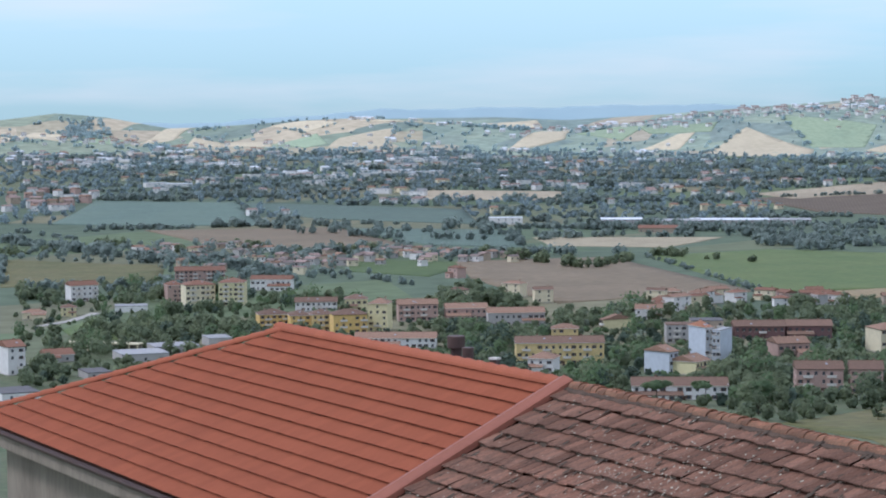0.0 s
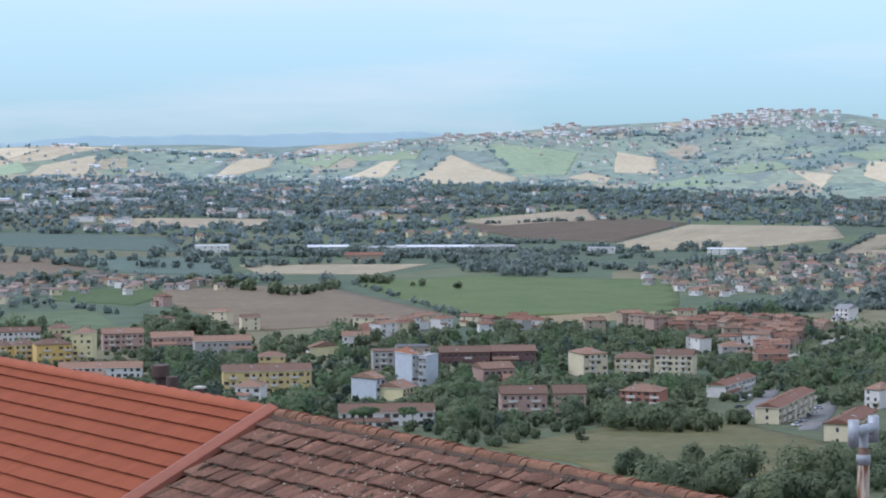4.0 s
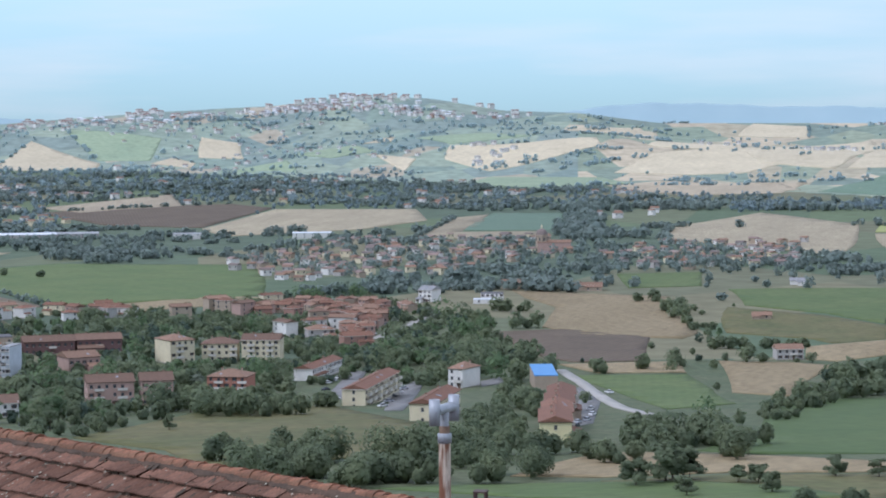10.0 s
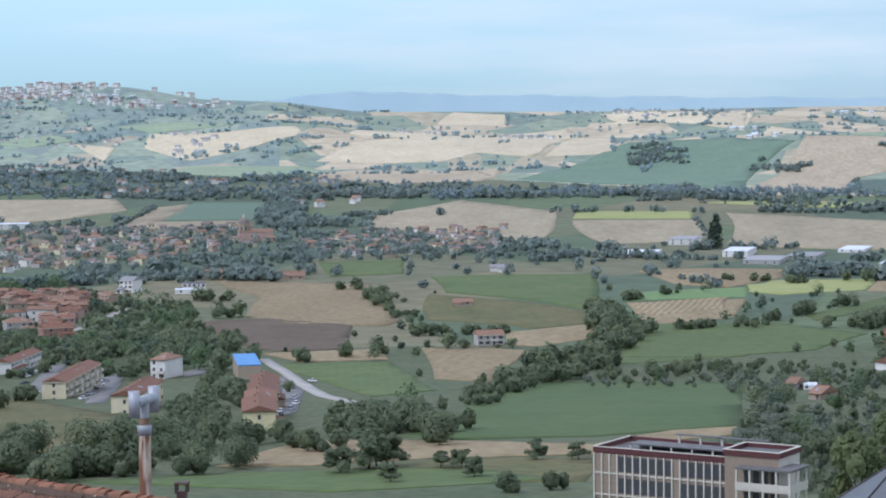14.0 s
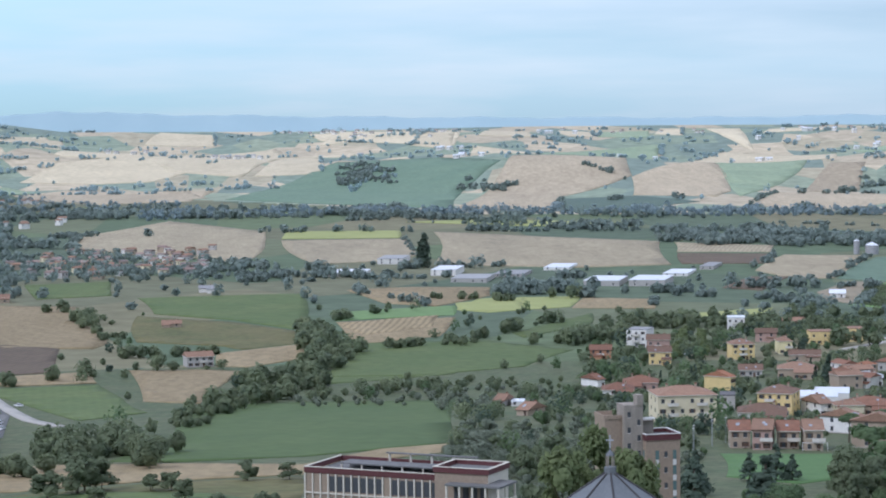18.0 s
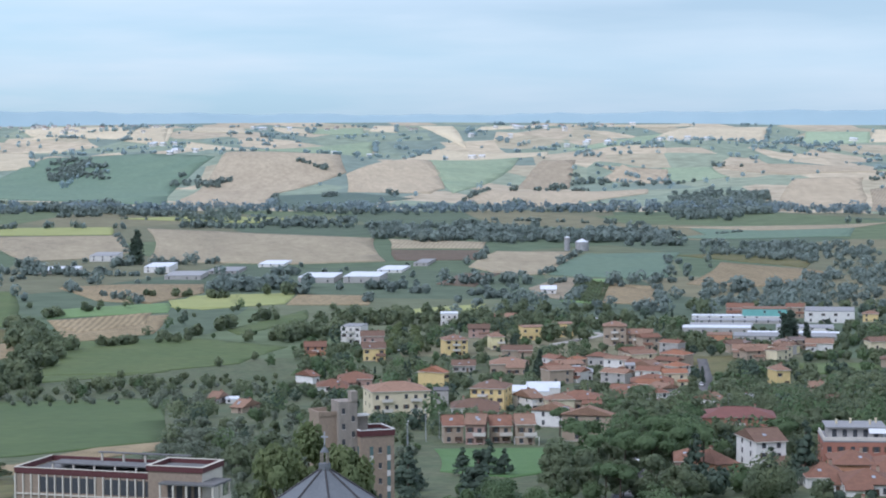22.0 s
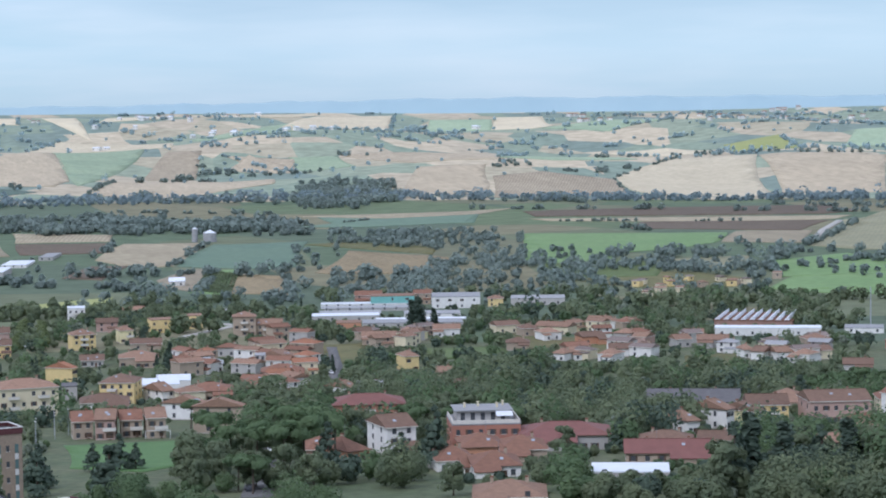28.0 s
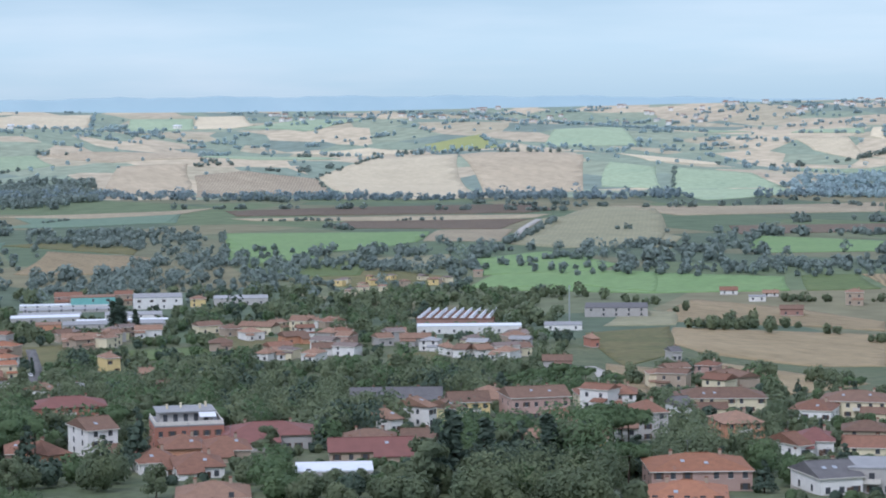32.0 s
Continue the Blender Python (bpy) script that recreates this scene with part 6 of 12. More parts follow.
house(469, 1028, -40, 11.0, 8.6, 4.6, "tan", "red", "hip", 1)
house(437, 976, -54, 11.4, 9.2, 5.1, "white", "dun", "gable", 1)
house(488, 1084, 1, 8.7, 8.8, 5.1, "tan", "red", "hip", 1)
house(405, 948, -53, 10.8, 7.1, 4.6, "cream", "dun", "hip", 1)
house(460, 1092, 27, 10.7, 7.9, 5.1, "cream", "pinkish", "gable", 1)
house(495, 1093, -84, 11.2, 7.7, 4.9, "tan", "pinkish", "gable", 1)
house(461, 1055, -14, 8.9, 7.9, 4.8, "white", "red", "gable", 1)
house(434, 944, -55, 11.6, 7.8, 4.9, "white", "dun", "gable", 1)
house(486, 1002, -1, 8.9, 8.1, 5.3, "grey", "dun", "gable", 1)
house(517, 927, -44, 9.7, 7.8, 5.3, "grey", "grey", "gable", 1)
house(507, 955, -88, 8.6, 7.7, 4.5, "cream", "dun", "hip", 1)
house(492, 923, -43, 9.5, 7.7, 5.6, "cream", "grey", "gable", 1)
house(493, 899, -4, 11.8, 7.7, 5.6, "white", "dun", "gable", 1)
house(479, 947, -42, 9.3, 8.0, 5.1, "white", "grey", "hip", 1)
house(533, 959, -4, 8.4, 8.8, 5.2, "white", "dun", "gable", 1)
house(358, 1061, 31, 9.5, 7.9, 6.0, "cream", "pinkish", "gable", 1)
house(352, 1048, 31, 8.6, 7.3, 5.4, "cream", "pinkish", "gable", 1)
house(350, 1101, -48, 9.0, 7.0, 5.0, "tan", "dun", "hip", 1)
house(367, 1081, -79, 11.6, 7.2, 5.1, "grey", "pinkish", "gable", 1)
house(340, 1052, 7, 8.9, 8.5, 4.9, "tan", "pinkish", "gable", 1)
house(370, 1092, 6, 8.6, 9.2, 5.5, "grey", "dun", "hip", 1)
house(383, 1109, 6, 8.5, 7.4, 5.2, "tan", "dun", "gable", 1)
house(485, 710, 16, 10.2, 7.6, 5.6, "tan", "brown", "gable", 1)
house(475, 684, -95, 12.6, 8.6, 6.4, "tan", "brown", "gable", 1)
house(479, 735, -8, 9.6, 8.5, 6.9, "tan", "brown", "gable", 1)
house(461, 708, -48, 11.4, 7.5, 6.6, "tan", "brown", "gable", 1)
house(462, 679, -64, 9.5, 9.4, 5.8, "cream", "red", "gable", 1)
house(510, 758, -49, 9.3, 9.3, 5.7, "pink", "red", "hip", 1)
house(386, 638, -61, 10.6, 8.3, 6.9, "white", "red", "gable", 1)
house(468, 726, -23, 12.9, 8.1, 5.6, "cream", "pinkish", "hip", 1)
house(-454, 1313, 29, 12.6, 9.1, 8.5, "tan", "pinkish", "gable", 1)
house(-428, 1420, 42, 14.4, 7.3, 8.3, "cream", "red", "gable", 1)
house(-452, 1377, 43, 14.4, 9.1, 8.9, "tan", "pinkish", "gable", 1)
house(-360, 1222, -44, 15.5, 7.7, 8.4, "white", "brown", "gable", 1)
house(-443, 1369, -12, 11.4, 8.0, 8.3, "tan", "red", "hip", 1)
house(-341, 1279, 0, 15.8, 8.8, 7.1, "white", "pinkish", "gable", 1)
house(-369, 1325, 26, 12.1, 7.7, 6.5, "tan", "brown", "hip", 1)
house(-355, 1264, 41, 13.9, 7.3, 6.4, "white", "red", "hip", 1)
house(-425, 1350, 67, 14.8, 7.4, 8.7, "pink", "brown", "gable", 1)
house(-688, 1260, -1, 13.3, 8.6, 8.9, "cream", "pinkish", "hip", 1)
house(-570, 1313, 48, 12.5, 9.1, 6.5, "cream", "pinkish", "gable", 1)
house(-587, 1259, 10, 11.6, 7.3, 8.7, "cream", "brown", "gable", 1)
house(-557, 1223, 74, 15.9, 9.0, 8.9, "white", "pinkish", "gable", 1)
house(-563, 1275, 74, 11.6, 9.4, 7.9, "white", "pinkish", "gable", 1)
house(-590, 1284, 10, 14.1, 9.3, 6.3, "tan", "pinkish", "hip", 1)
house(-700, 1209, 15, 11.8, 7.3, 8.5, "cream", "brown", "hip", 1)
house(-799, 1378, -30, 13.2, 7.4, 7.5, "pink", "red", "hip", 1)
house(-654, 1235, 38, 11.6, 8.7, 8.2, "cream", "brown", "gable", 1)

far_houses("grey", "faded", (-434, 1878, 63, 6, 3.8), (-465, 1825, -15, 6, 4.5), (-460, 2190, 21, 7, 3.9), (-381, 1973, 35, 8, 3.6), (-567, 2179, -45, 8, 3.3), (-577, 1875, -12, 8, 4.6), (-578, 1958, -13, 7, 3.6), (-561, 2006, -14, 7, 3.7), (-563, 2089, -44, 7, 4.2), (-480, 1790, 65, 7, 4.5), (-409, 1703, -16, 6, 4.6), (-552, 2172, 39, 7, 4.5), (-196, 1869, -23, 7, 4.9), (-231, 1815, -22, 7, 4.5), (-129, 1879, -11, 7, 3.5), (-122, 1853, 28, 8, 3.7), (-145, 1966, -10, 8, 4.3), (-146, 2048, 14, 7, 4.9))
far_houses("grey", "faded", (-139, 1864, 29, 7, 3.4), (-1251, 1628, 62, 8, 4.6), (-1209, 1575, 47, 8, 3.9), (-987, 1473, 3, 9, 5.0), (-990, 1413, 85, 7, 4.1), (-883, 1533, 14, 7, 4.4), (-969, 1433, 4, 9, 5.2), (-2396, 2865, 49, 11, 6.2), (-2421, 3077, 48, 14, 6.0), (-2281, 3195, -24, 18, 5.9), (-1574, 2972, 77, 13, 5.5), (-1588, 2971, 38, 19, 6.1), (-1727, 3188, 53, 21, 5.8), (-1844, 3174, 40, 12, 6.2), (-1809, 2970, 1, 10, 5.1), (-2413, 3048, 88, 20, 4.5))
far_houses("white", "dun", (-393, 2136, -49, 6, 3.7), (-457, 1977, 23, 6, 3.8), (-425, 1919, -17, 7, 4.1), (-515, 2128, -1, 7, 4.6), (-412, 2016, 61, 7, 4.5), (-520, 1712, 41, 7, 4.8), (-473, 1693, 65, 7, 3.7), (-525, 1846, 0, 7, 4.7), (-274, 1928, -6, 8, 3.8), (-116, 1952, -26, 8, 4.4), (-248, 2143, -23, 9, 3.6), (-194, 2014, -54, 7, 4.1), (-160, 2067, -25, 8, 3.4), (-145, 2058, -55, 8, 3.5), (-177, 1829, -54, 6, 4.0), (-124, 1865, -56, 8, 4.4), (-875, 1540, 0, 8, 4.5), (-856, 1580, 78, 8, 4.7))
far_houses("white", "dun", (-1032, 1435, 85, 8, 5.0), (-1190, 1644, 20, 7, 4.4), (-1002, 1456, 4, 8, 5.1), (-996, 1634, 81, 7, 4.2), (-942, 1558, 81, 7, 4.2))
far_houses("grey", "dun", (-506, 1706, 1, 7, 3.3), (-515, 2039, -15, 8, 3.5), (-392, 1793, -17, 8, 3.7), (-470, 1737, -44, 8, 4.2), (-526, 2086, 0, 6, 4.0), (-395, 1897, 36, 7, 3.4), (-399, 2185, -4, 8, 4.0), (-475, 2166, -2, 6, 4.8), (-417, 2202, -19, 7, 5.1), (-565, 1773, -12, 8, 4.8), (-441, 2145, 36, 7, 4.2), (-392, 1940, -48, 7, 4.4), (-436, 1931, 22, 8, 3.9), (-504, 1986, 24, 7, 5.2), (-437, 2113, 61, 7, 3.8), (-535, 2131, 39, 8, 3.5), (-403, 1842, 62, 8, 4.8), (-466, 2002, -16, 6, 4.2))
far_houses("grey", "dun", (-251, 1978, 57, 7, 3.9), (-221, 1808, 56, 7, 4.7), (-128, 1897, -56, 6, 3.9), (-187, 1886, -9, 8, 4.4), (-252, 1854, -52, 7, 3.8), (-176, 2116, -25, 8, 4.1), (-119, 1908, 13, 7, 4.9), (-201, 1935, -9, 7, 4.3), (-266, 1955, -52, 6, 3.9), (-1208, 1633, -23, 7, 4.7), (-956, 1470, 18, 9, 4.5), (-956, 1510, 2, 7, 5.4), (-885, 1569, 39, 7, 4.4), (-1120, 1559, 85, 7, 5.5), (-976, 1423, 59, 9, 5.3))
far_houses("cream", "pinkish", (-381, 1730, 62, 8, 5.3), (-451, 2085, -17, 6, 4.5), (-486, 1797, -44, 8, 4.6), (-411, 1754, 23, 8, 4.6), (-514, 1847, 25, 6, 4.2), (-215, 1865, 31, 7, 4.4), (-146, 1942, -25, 7, 4.5), (-206, 1953, 31, 6, 5.1), (-159, 1875, 29, 7, 5.3), (-243, 1910, 17, 6, 5.2), (-135, 1945, -56, 7, 5.2), (-261, 2021, -52, 7, 3.6), (-240, 1953, 17, 8, 3.8), (-1179, 1572, 6, 7, 5.4), (-1063, 1499, 5, 6, 4.4), (-945, 1608, -29, 8, 5.0), (-1054, 1453, 5, 7, 4.2), (-971, 1585, 1, 7, 4.0))
far_houses("cream", "pinkish", (-1227, 1661, 46, 8, 5.4))
far_houses("cream", "dun", (-553, 2123, 24, 6, 5.2), (-396, 2212, -4, 7, 4.9), (-583, 1967, 66, 8, 5.0), (-491, 1926, 24, 8, 4.2), (-530, 1938, 40, 8, 3.9), (-571, 2139, 39, 7, 4.5), (-571, 2099, 0, 7, 4.8), (-417, 2121, 21, 9, 3.8), (-446, 1714, 39, 6, 3.9), (-325, 1916, -20, 7, 3.8), (-474, 2082, 37, 8, 5.3), (-456, 1739, 0, 8, 3.9), (-151, 2006, 14, 8, 3.7), (-129, 1921, -11, 8, 3.7), (-264, 2038, 57, 6, 3.6), (-165, 1890, -10, 7, 4.8), (-200, 1965, 55, 7, 4.9), (-967, 1513, -27, 9, 5.0))
far_houses("cream", "dun", (-1074, 1511, -24, 7, 5.2), (-920, 1600, 54, 7, 4.8), (-1201, 1668, 20, 8, 4.3), (-844, 1544, 53, 7, 4.7), (-1002, 1509, 18, 9, 3.7), (-982, 1569, 2, 7, 5.4), (-967, 1621, 0, 7, 5.4))
far_houses("cream", "faded", (-532, 1905, 65, 8, 4.7), (-423, 2015, -18, 7, 4.5), (-480, 1859, 64, 7, 4.3), (-472, 1990, -46, 6, 4.5), (-440, 1732, -15, 8, 5.1), (-487, 2173, -47, 8, 4.4), (-493, 2162, 37, 8, 4.3), (-433, 2175, 36, 9, 3.8), (-426, 1906, 22, 8, 3.6), (-392, 1981, 61, 7, 3.4), (-351, 1976, 60, 7, 4.5), (-517, 1765, 26, 8, 5.2), (-476, 2209, 22, 6, 4.7), (-514, 1940, 0, 8, 5.2), (-496, 1724, 41, 8, 3.9), (-421, 2140, -18, 8, 4.1), (-161, 1983, -10, 7, 4.4), (-223, 2130, -9, 7, 3.6))
far_houses("cream", "faded", (-141, 1828, 29, 7, 5.0), (-217, 2006, -8, 7, 4.2), (-1038, 1406, 6, 7, 3.8), (-911, 1522, 55, 8, 3.9), (-1237, 1626, 7, 8, 4.0), (-932, 1609, -29, 8, 5.1), (-966, 1530, -27, 7, 5.5), (-943, 1464, 42, 8, 4.7), (-916, 1539, 40, 9, 4.7), (-1119, 1571, -24, 9, 3.7), (-998, 1592, 82, 8, 5.0))
far_houses("white", "faded", (-419, 1797, -46, 8, 4.2), (-483, 1992, 38, 7, 5.1), (-591, 1849, -42, 8, 5.0), (-468, 1847, 39, 7, 3.9), (-482, 2004, 38, 8, 4.1), (-473, 1728, 65, 8, 5.1), (-421, 1731, -1, 7, 4.0), (-465, 1885, 63, 8, 4.4), (-497, 1798, 25, 8, 4.6), (-529, 2112, 0, 8, 4.3), (-469, 1938, -1, 6, 4.9), (-358, 1914, -19, 8, 5.0), (-474, 1914, 63, 7, 4.6), (-453, 2030, -47, 7, 4.8), (-170, 2030, 29, 6, 4.6), (-111, 1894, 13, 8, 4.5), (-200, 2148, -54, 8, 3.5), (-249, 2002, 17, 8, 3.7))
far_houses("white", "faded", (-118, 2022, -11, 7, 4.7), (-222, 2076, -8, 7, 3.7), (-150, 1984, 29, 6, 5.1), (-138, 2023, 53, 7, 3.8), (-162, 2155, 14, 6, 5.0), (-181, 2076, -9, 7, 3.6), (-227, 2103, 16, 6, 5.0), (-1774, 2090, 65, 11, 7.7), (-1830, 2113, 50, 10, 8.9), (-2006, 2320, 25, 13, 7.2), (-1893, 2311, 64, 12, 8.2), (-887, 1477, -29, 6, 5.1), (-1022, 1529, 43, 8, 3.9), (-1022, 1488, -25, 7, 3.9), (-1001, 1481, -25, 7, 3.6), (-981, 1542, 17, 7, 4.8), (-936, 1549, 81, 8, 5.2), (-1177, 1521, -22, 9, 4.1))
far_houses("white", "faded", (-2397, 3229, 86, 14, 5.8), (-1898, 2912, 43, 16, 5.3), (-2476, 2879, -19, 21, 6.3), (-1688, 3124, 38, 17, 5.4), (-2538, 2958, 65, 13, 5.6), (-1643, 2973, 53, 15, 4.9), (-2344, 2851, 24, 21, 5.5), (-2430, 2957, 64, 14, 5.0), (-2180, 2986, -23, 18, 6.4), (-2349, 3080, 62, 18, 5.5), (-1763, 3104, -30, 16, 5.1), (-2372, 3115, 7, 15, 4.6), (-1659, 3257, 11, 10, 5.1), (-2320, 3198, 85, 10, 5.3), (-2043, 3098, -26, 14, 6.0), (-2599, 3034, 50, 10, 6.1), (-1152, 4351, -45, 7, 5.5), (-1155, 4313, 40, 9, 5.9))
far_houses("white", "faded", (-916, 4283, 62, 9, 4.6), (-1146, 4299, 64, 7, 6.2), (-1130, 4295, -15, 8, 6.0), (-847, 4376, -49, 6, 5.5), (-1221, 4304, 40, 9, 5.6), (-1022, 4265, 38, 10, 6.1), (-921, 4320, -47, 7, 4.4), (-1502, 4245, 4, 6, 5.6), (-953, 4264, -2, 8, 5.4), (-1207, 4291, 0, 10, 4.4), (-1087, 4302, 39, 7, 6.0), (-1135, 4335, 0, 7, 4.9), (-1104, 4347, 64, 7, 6.0), (-1032, 4301, 63, 9, 5.9), (-1089, 4291, -15, 9, 5.6), (-951, 4289, 62, 9, 5.4), (-976, 4267, -17, 9, 5.1), (-1309, 4300, -13, 7, 4.9))
far_houses("white", "faded", (-1194, 4299, -14, 8, 5.7), (-1200, 4316, -44, 7, 6.0), (-986, 4261, -16, 8, 5.9), (-1080, 4322, -45, 8, 6.0), (-1244, 4337, 41, 8, 5.8))
far_houses("tan", "faded", (-528, 1879, 40, 7, 4.1), (-476, 1768, -14, 9, 4.3), (-450, 1819, 63, 7, 4.3), (-424, 1981, 37, 6, 4.0), (-375, 1860, 36, 8, 4.5), (-528, 1735, 41, 8, 3.8), (-438, 1698, -45, 6, 4.1), (-544, 1839, 41, 7, 4.1), (-483, 1808, 64, 7, 4.2), (-205, 2005, 55, 7, 4.4), (-156, 2116, -25, 7, 4.1), (-230, 1847, 17, 7, 5.0), (-263, 1970, 17, 6, 3.4), (-217, 1931, -23, 8, 5.1), (-168, 2167, -10, 8, 5.2), (-1894, 2155, 66, 14, 8.3), (-1956, 2277, 50, 10, 7.3), (-1867, 2166, 25, 15, 8.8))
far_houses("tan", "faded", (-1094, 1486, 21, 9, 4.8), (-927, 1582, 0, 8, 3.9), (-1122, 1512, -23, 7, 3.9), (-952, 1444, 3, 8, 5.0), (-878, 1559, -30, 7, 5.4), (-1046, 1515, 4, 7, 5.3), (-1132, 1604, -24, 7, 5.1), (-1050, 1546, 4, 7, 3.8))
far_houses("grey", "pinkish", (-590, 1917, -42, 8, 4.5), (-556, 1791, 2, 7, 4.8), (-524, 1792, -13, 6, 3.9), (-368, 1780, 21, 8, 4.7), (-473, 1778, 64, 6, 4.4), (-513, 1750, 1, 7, 5.1), (-446, 1747, 39, 7, 3.6), (-409, 1945, -18, 8, 5.0), (-403, 1917, 21, 8, 3.9), (-388, 1736, -2, 8, 4.1), (-582, 2048, 40, 6, 4.1), (-460, 1717, 65, 8, 3.3), (-136, 2047, 28, 8, 4.3), (-126, 2118, 53, 8, 4.7), (-149, 1904, -25, 6, 4.4), (-121, 2190, -11, 7, 5.0), (-237, 2022, -23, 6, 4.0), (-140, 1882, -25, 6, 4.8))
far_houses("grey", "pinkish", (-147, 1918, 54, 9, 3.5), (-193, 1902, 15, 8, 5.2), (-145, 2086, -56, 8, 4.3), (-197, 1831, 56, 8, 4.7), (-1009, 1547, -26, 8, 3.6), (-996, 1423, 84, 8, 4.3), (-933, 1597, -29, 7, 4.6), (-991, 1434, 59, 8, 4.5), (-1210, 1552, 47, 9, 5.1), (-1185, 1601, 61, 8, 4.3), (-931, 1486, 17, 7, 3.6), (-886, 1585, 79, 7, 5.6), (-966, 1558, 56, 9, 4.0))
far_houses("white", "pinkish", (-343, 2029, -5, 8, 4.1), (-426, 1857, -47, 7, 3.9), (-508, 2047, -16, 8, 3.8), (-449, 1864, 38, 7, 4.0), (-472, 2128, -17, 7, 3.8), (-538, 2170, -1, 7, 5.2), (-491, 2039, -1, 8, 3.8), (-531, 1761, 26, 7, 3.6), (-409, 1977, -48, 8, 4.2), (-470, 1666, -44, 6, 4.5), (-495, 1672, -13, 8, 4.0), (-390, 1761, 62, 7, 4.7), (-388, 2191, 35, 6, 3.3), (-379, 1992, -19, 7, 3.5), (-160, 1953, -10, 6, 4.5), (-123, 2090, 28, 6, 3.3), (-125, 1887, -56, 8, 4.1), (-189, 1856, 15, 6, 3.8))
far_houses("white", "pinkish", (-1951, 2307, 90, 11, 7.5), (-1793, 2081, 10, 11, 6.6), (-1052, 1496, 20, 6, 4.1), (-1122, 1607, 19, 8, 4.6), (-1021, 1604, 42, 8, 5.4), (-1223, 1607, 47, 6, 5.3), (-1028, 1511, 4, 7, 3.8), (-957, 1571, 41, 8, 5.2), (-1247, 1583, 63, 9, 5.0), (-1143, 1484, 22, 8, 4.2), (-1189, 1592, 6, 8, 4.4), (-1328, 3908, 68, 8, 4.4), (-1521, 4077, 30, 6, 3.7), (-1297, 4149, 2, 6, 4.2), (-1457, 3913, -39, 6, 2.8), (-1340, 4092, -11, 6, 3.6), (-1155, 4187, -44, 7, 3.6), (-1478, 4065, 44, 6, 4.0))
far_houses("white", "faded", (-1125, 3942, 65, 7, 3.9), (-1260, 4142, 41, 7, 3.1), (-1157, 3822, 1, 8, 4.0), (-1098, 3906, 25, 6, 3.7), (-1017, 3885, -15, 6, 2.8), (-1446, 4098, 44, 6, 4.1), (-1192, 4220, -44, 6, 3.9), (-1092, 3949, -14, 6, 3.6), (-1283, 4026, 42, 8, 3.9), (-1171, 4249, 40, 8, 3.3), (-1225, 3933, 67, 6, 4.2), (-1408, 4206, 43, 7, 4.2), (-1543, 4184, 30, 7, 4.0), (-1639, 4007, 47, 6, 4.2), (-1690, 4042, -37, 6, 3.6), (-1607, 4018, -38, 6, 4.3), (-1548, 4101, -39, 6, 4.0), (-1475, 4134, -40, 6, 3.9))
far_houses("white", "faded", (-1312, 4264, 67, 7, 4.2), (-1251, 4201, -43, 7, 2.9), (-1399, 4027, 29, 7, 2.9), (-1230, 3804, 2, 6, 2.8), (-1271, 4118, 27, 7, 3.8), (-1557, 3986, 31, 7, 4.4), (-1522, 3999, 45, 7, 4.4), (-1192, 4179, -14, 7, 3.5), (-1459, 4112, 29, 6, 4.1), (-1658, 4097, -37, 7, 3.1), (-1409, 4020, 44, 8, 3.5), (-880, 3821, 62, 7, 3.8), (-1205, 3677, -11, 8, 3.6), (-1196, 3657, -11, 7, 3.4), (-904, 3845, 38, 8, 4.2), (-1315, 3677, -10, 8, 4.2), (-1270, 3710, 3, 8, 4.5), (-1284, 3629, -40, 6, 4.0))
far_houses("white", "faded", (-1115, 3768, -13, 7, 4.0), (-1197, 3671, -41, 7, 4.0), (-1171, 3686, -12, 7, 3.7), (-1204, 3688, -41, 7, 4.8), (-955, 3805, 0, 8, 4.8), (-983, 3798, 0, 6, 3.0), (-932, 3788, 38, 6, 4.2), (-1219, 3639, -11, 6, 4.1), (-1183, 3736, 42, 7, 3.9), (-1168, 3746, 67, 8, 4.4), (-1243, 3721, 28, 7, 3.5), (-1812, 3985, 49, 9, 4.4), (-2602, 3517, 86, 8, 3.7), (-1472, 4124, 4, 8, 3.3), (-2783, 3313, 25, 9, 4.5), (-2554, 3391, -23, 7, 3.4), (-1546, 4166, 30, 7, 3.4), (-1718, 4013, 8, 6, 3.4))
far_houses("white", "faded", (-2035, 4080, 51, 7, 3.1), (-1664, 4161, -8, 9, 3.2), (-2439, 3627, -26, 6, 4.4), (-2755, 3282, 25, 6, 3.0), (-1737, 4020, 73, 7, 4.2), (-2299, 3720, -28, 9, 3.4), (-2204, 3487, 42, 7, 3.6), (-2205, 3637, 16, 7, 4.4), (-2761, 3119, 91, 7, 3.9), (-2398, 3428, 44, 8, 3.7), (-1543, 4107, -39, 7, 3.0), (-2512, 3575, 60, 7, 3.5), (-2801, 3272, 65, 9, 4.5), (-2207, 3568, 16, 7, 4.4), (-1609, 3998, -8, 8, 4.3), (-2687, 3353, 8, 7, 3.6), (-2547, 3494, -23, 7, 3.3), (-2263, 3912, 55, 6, 3.9))
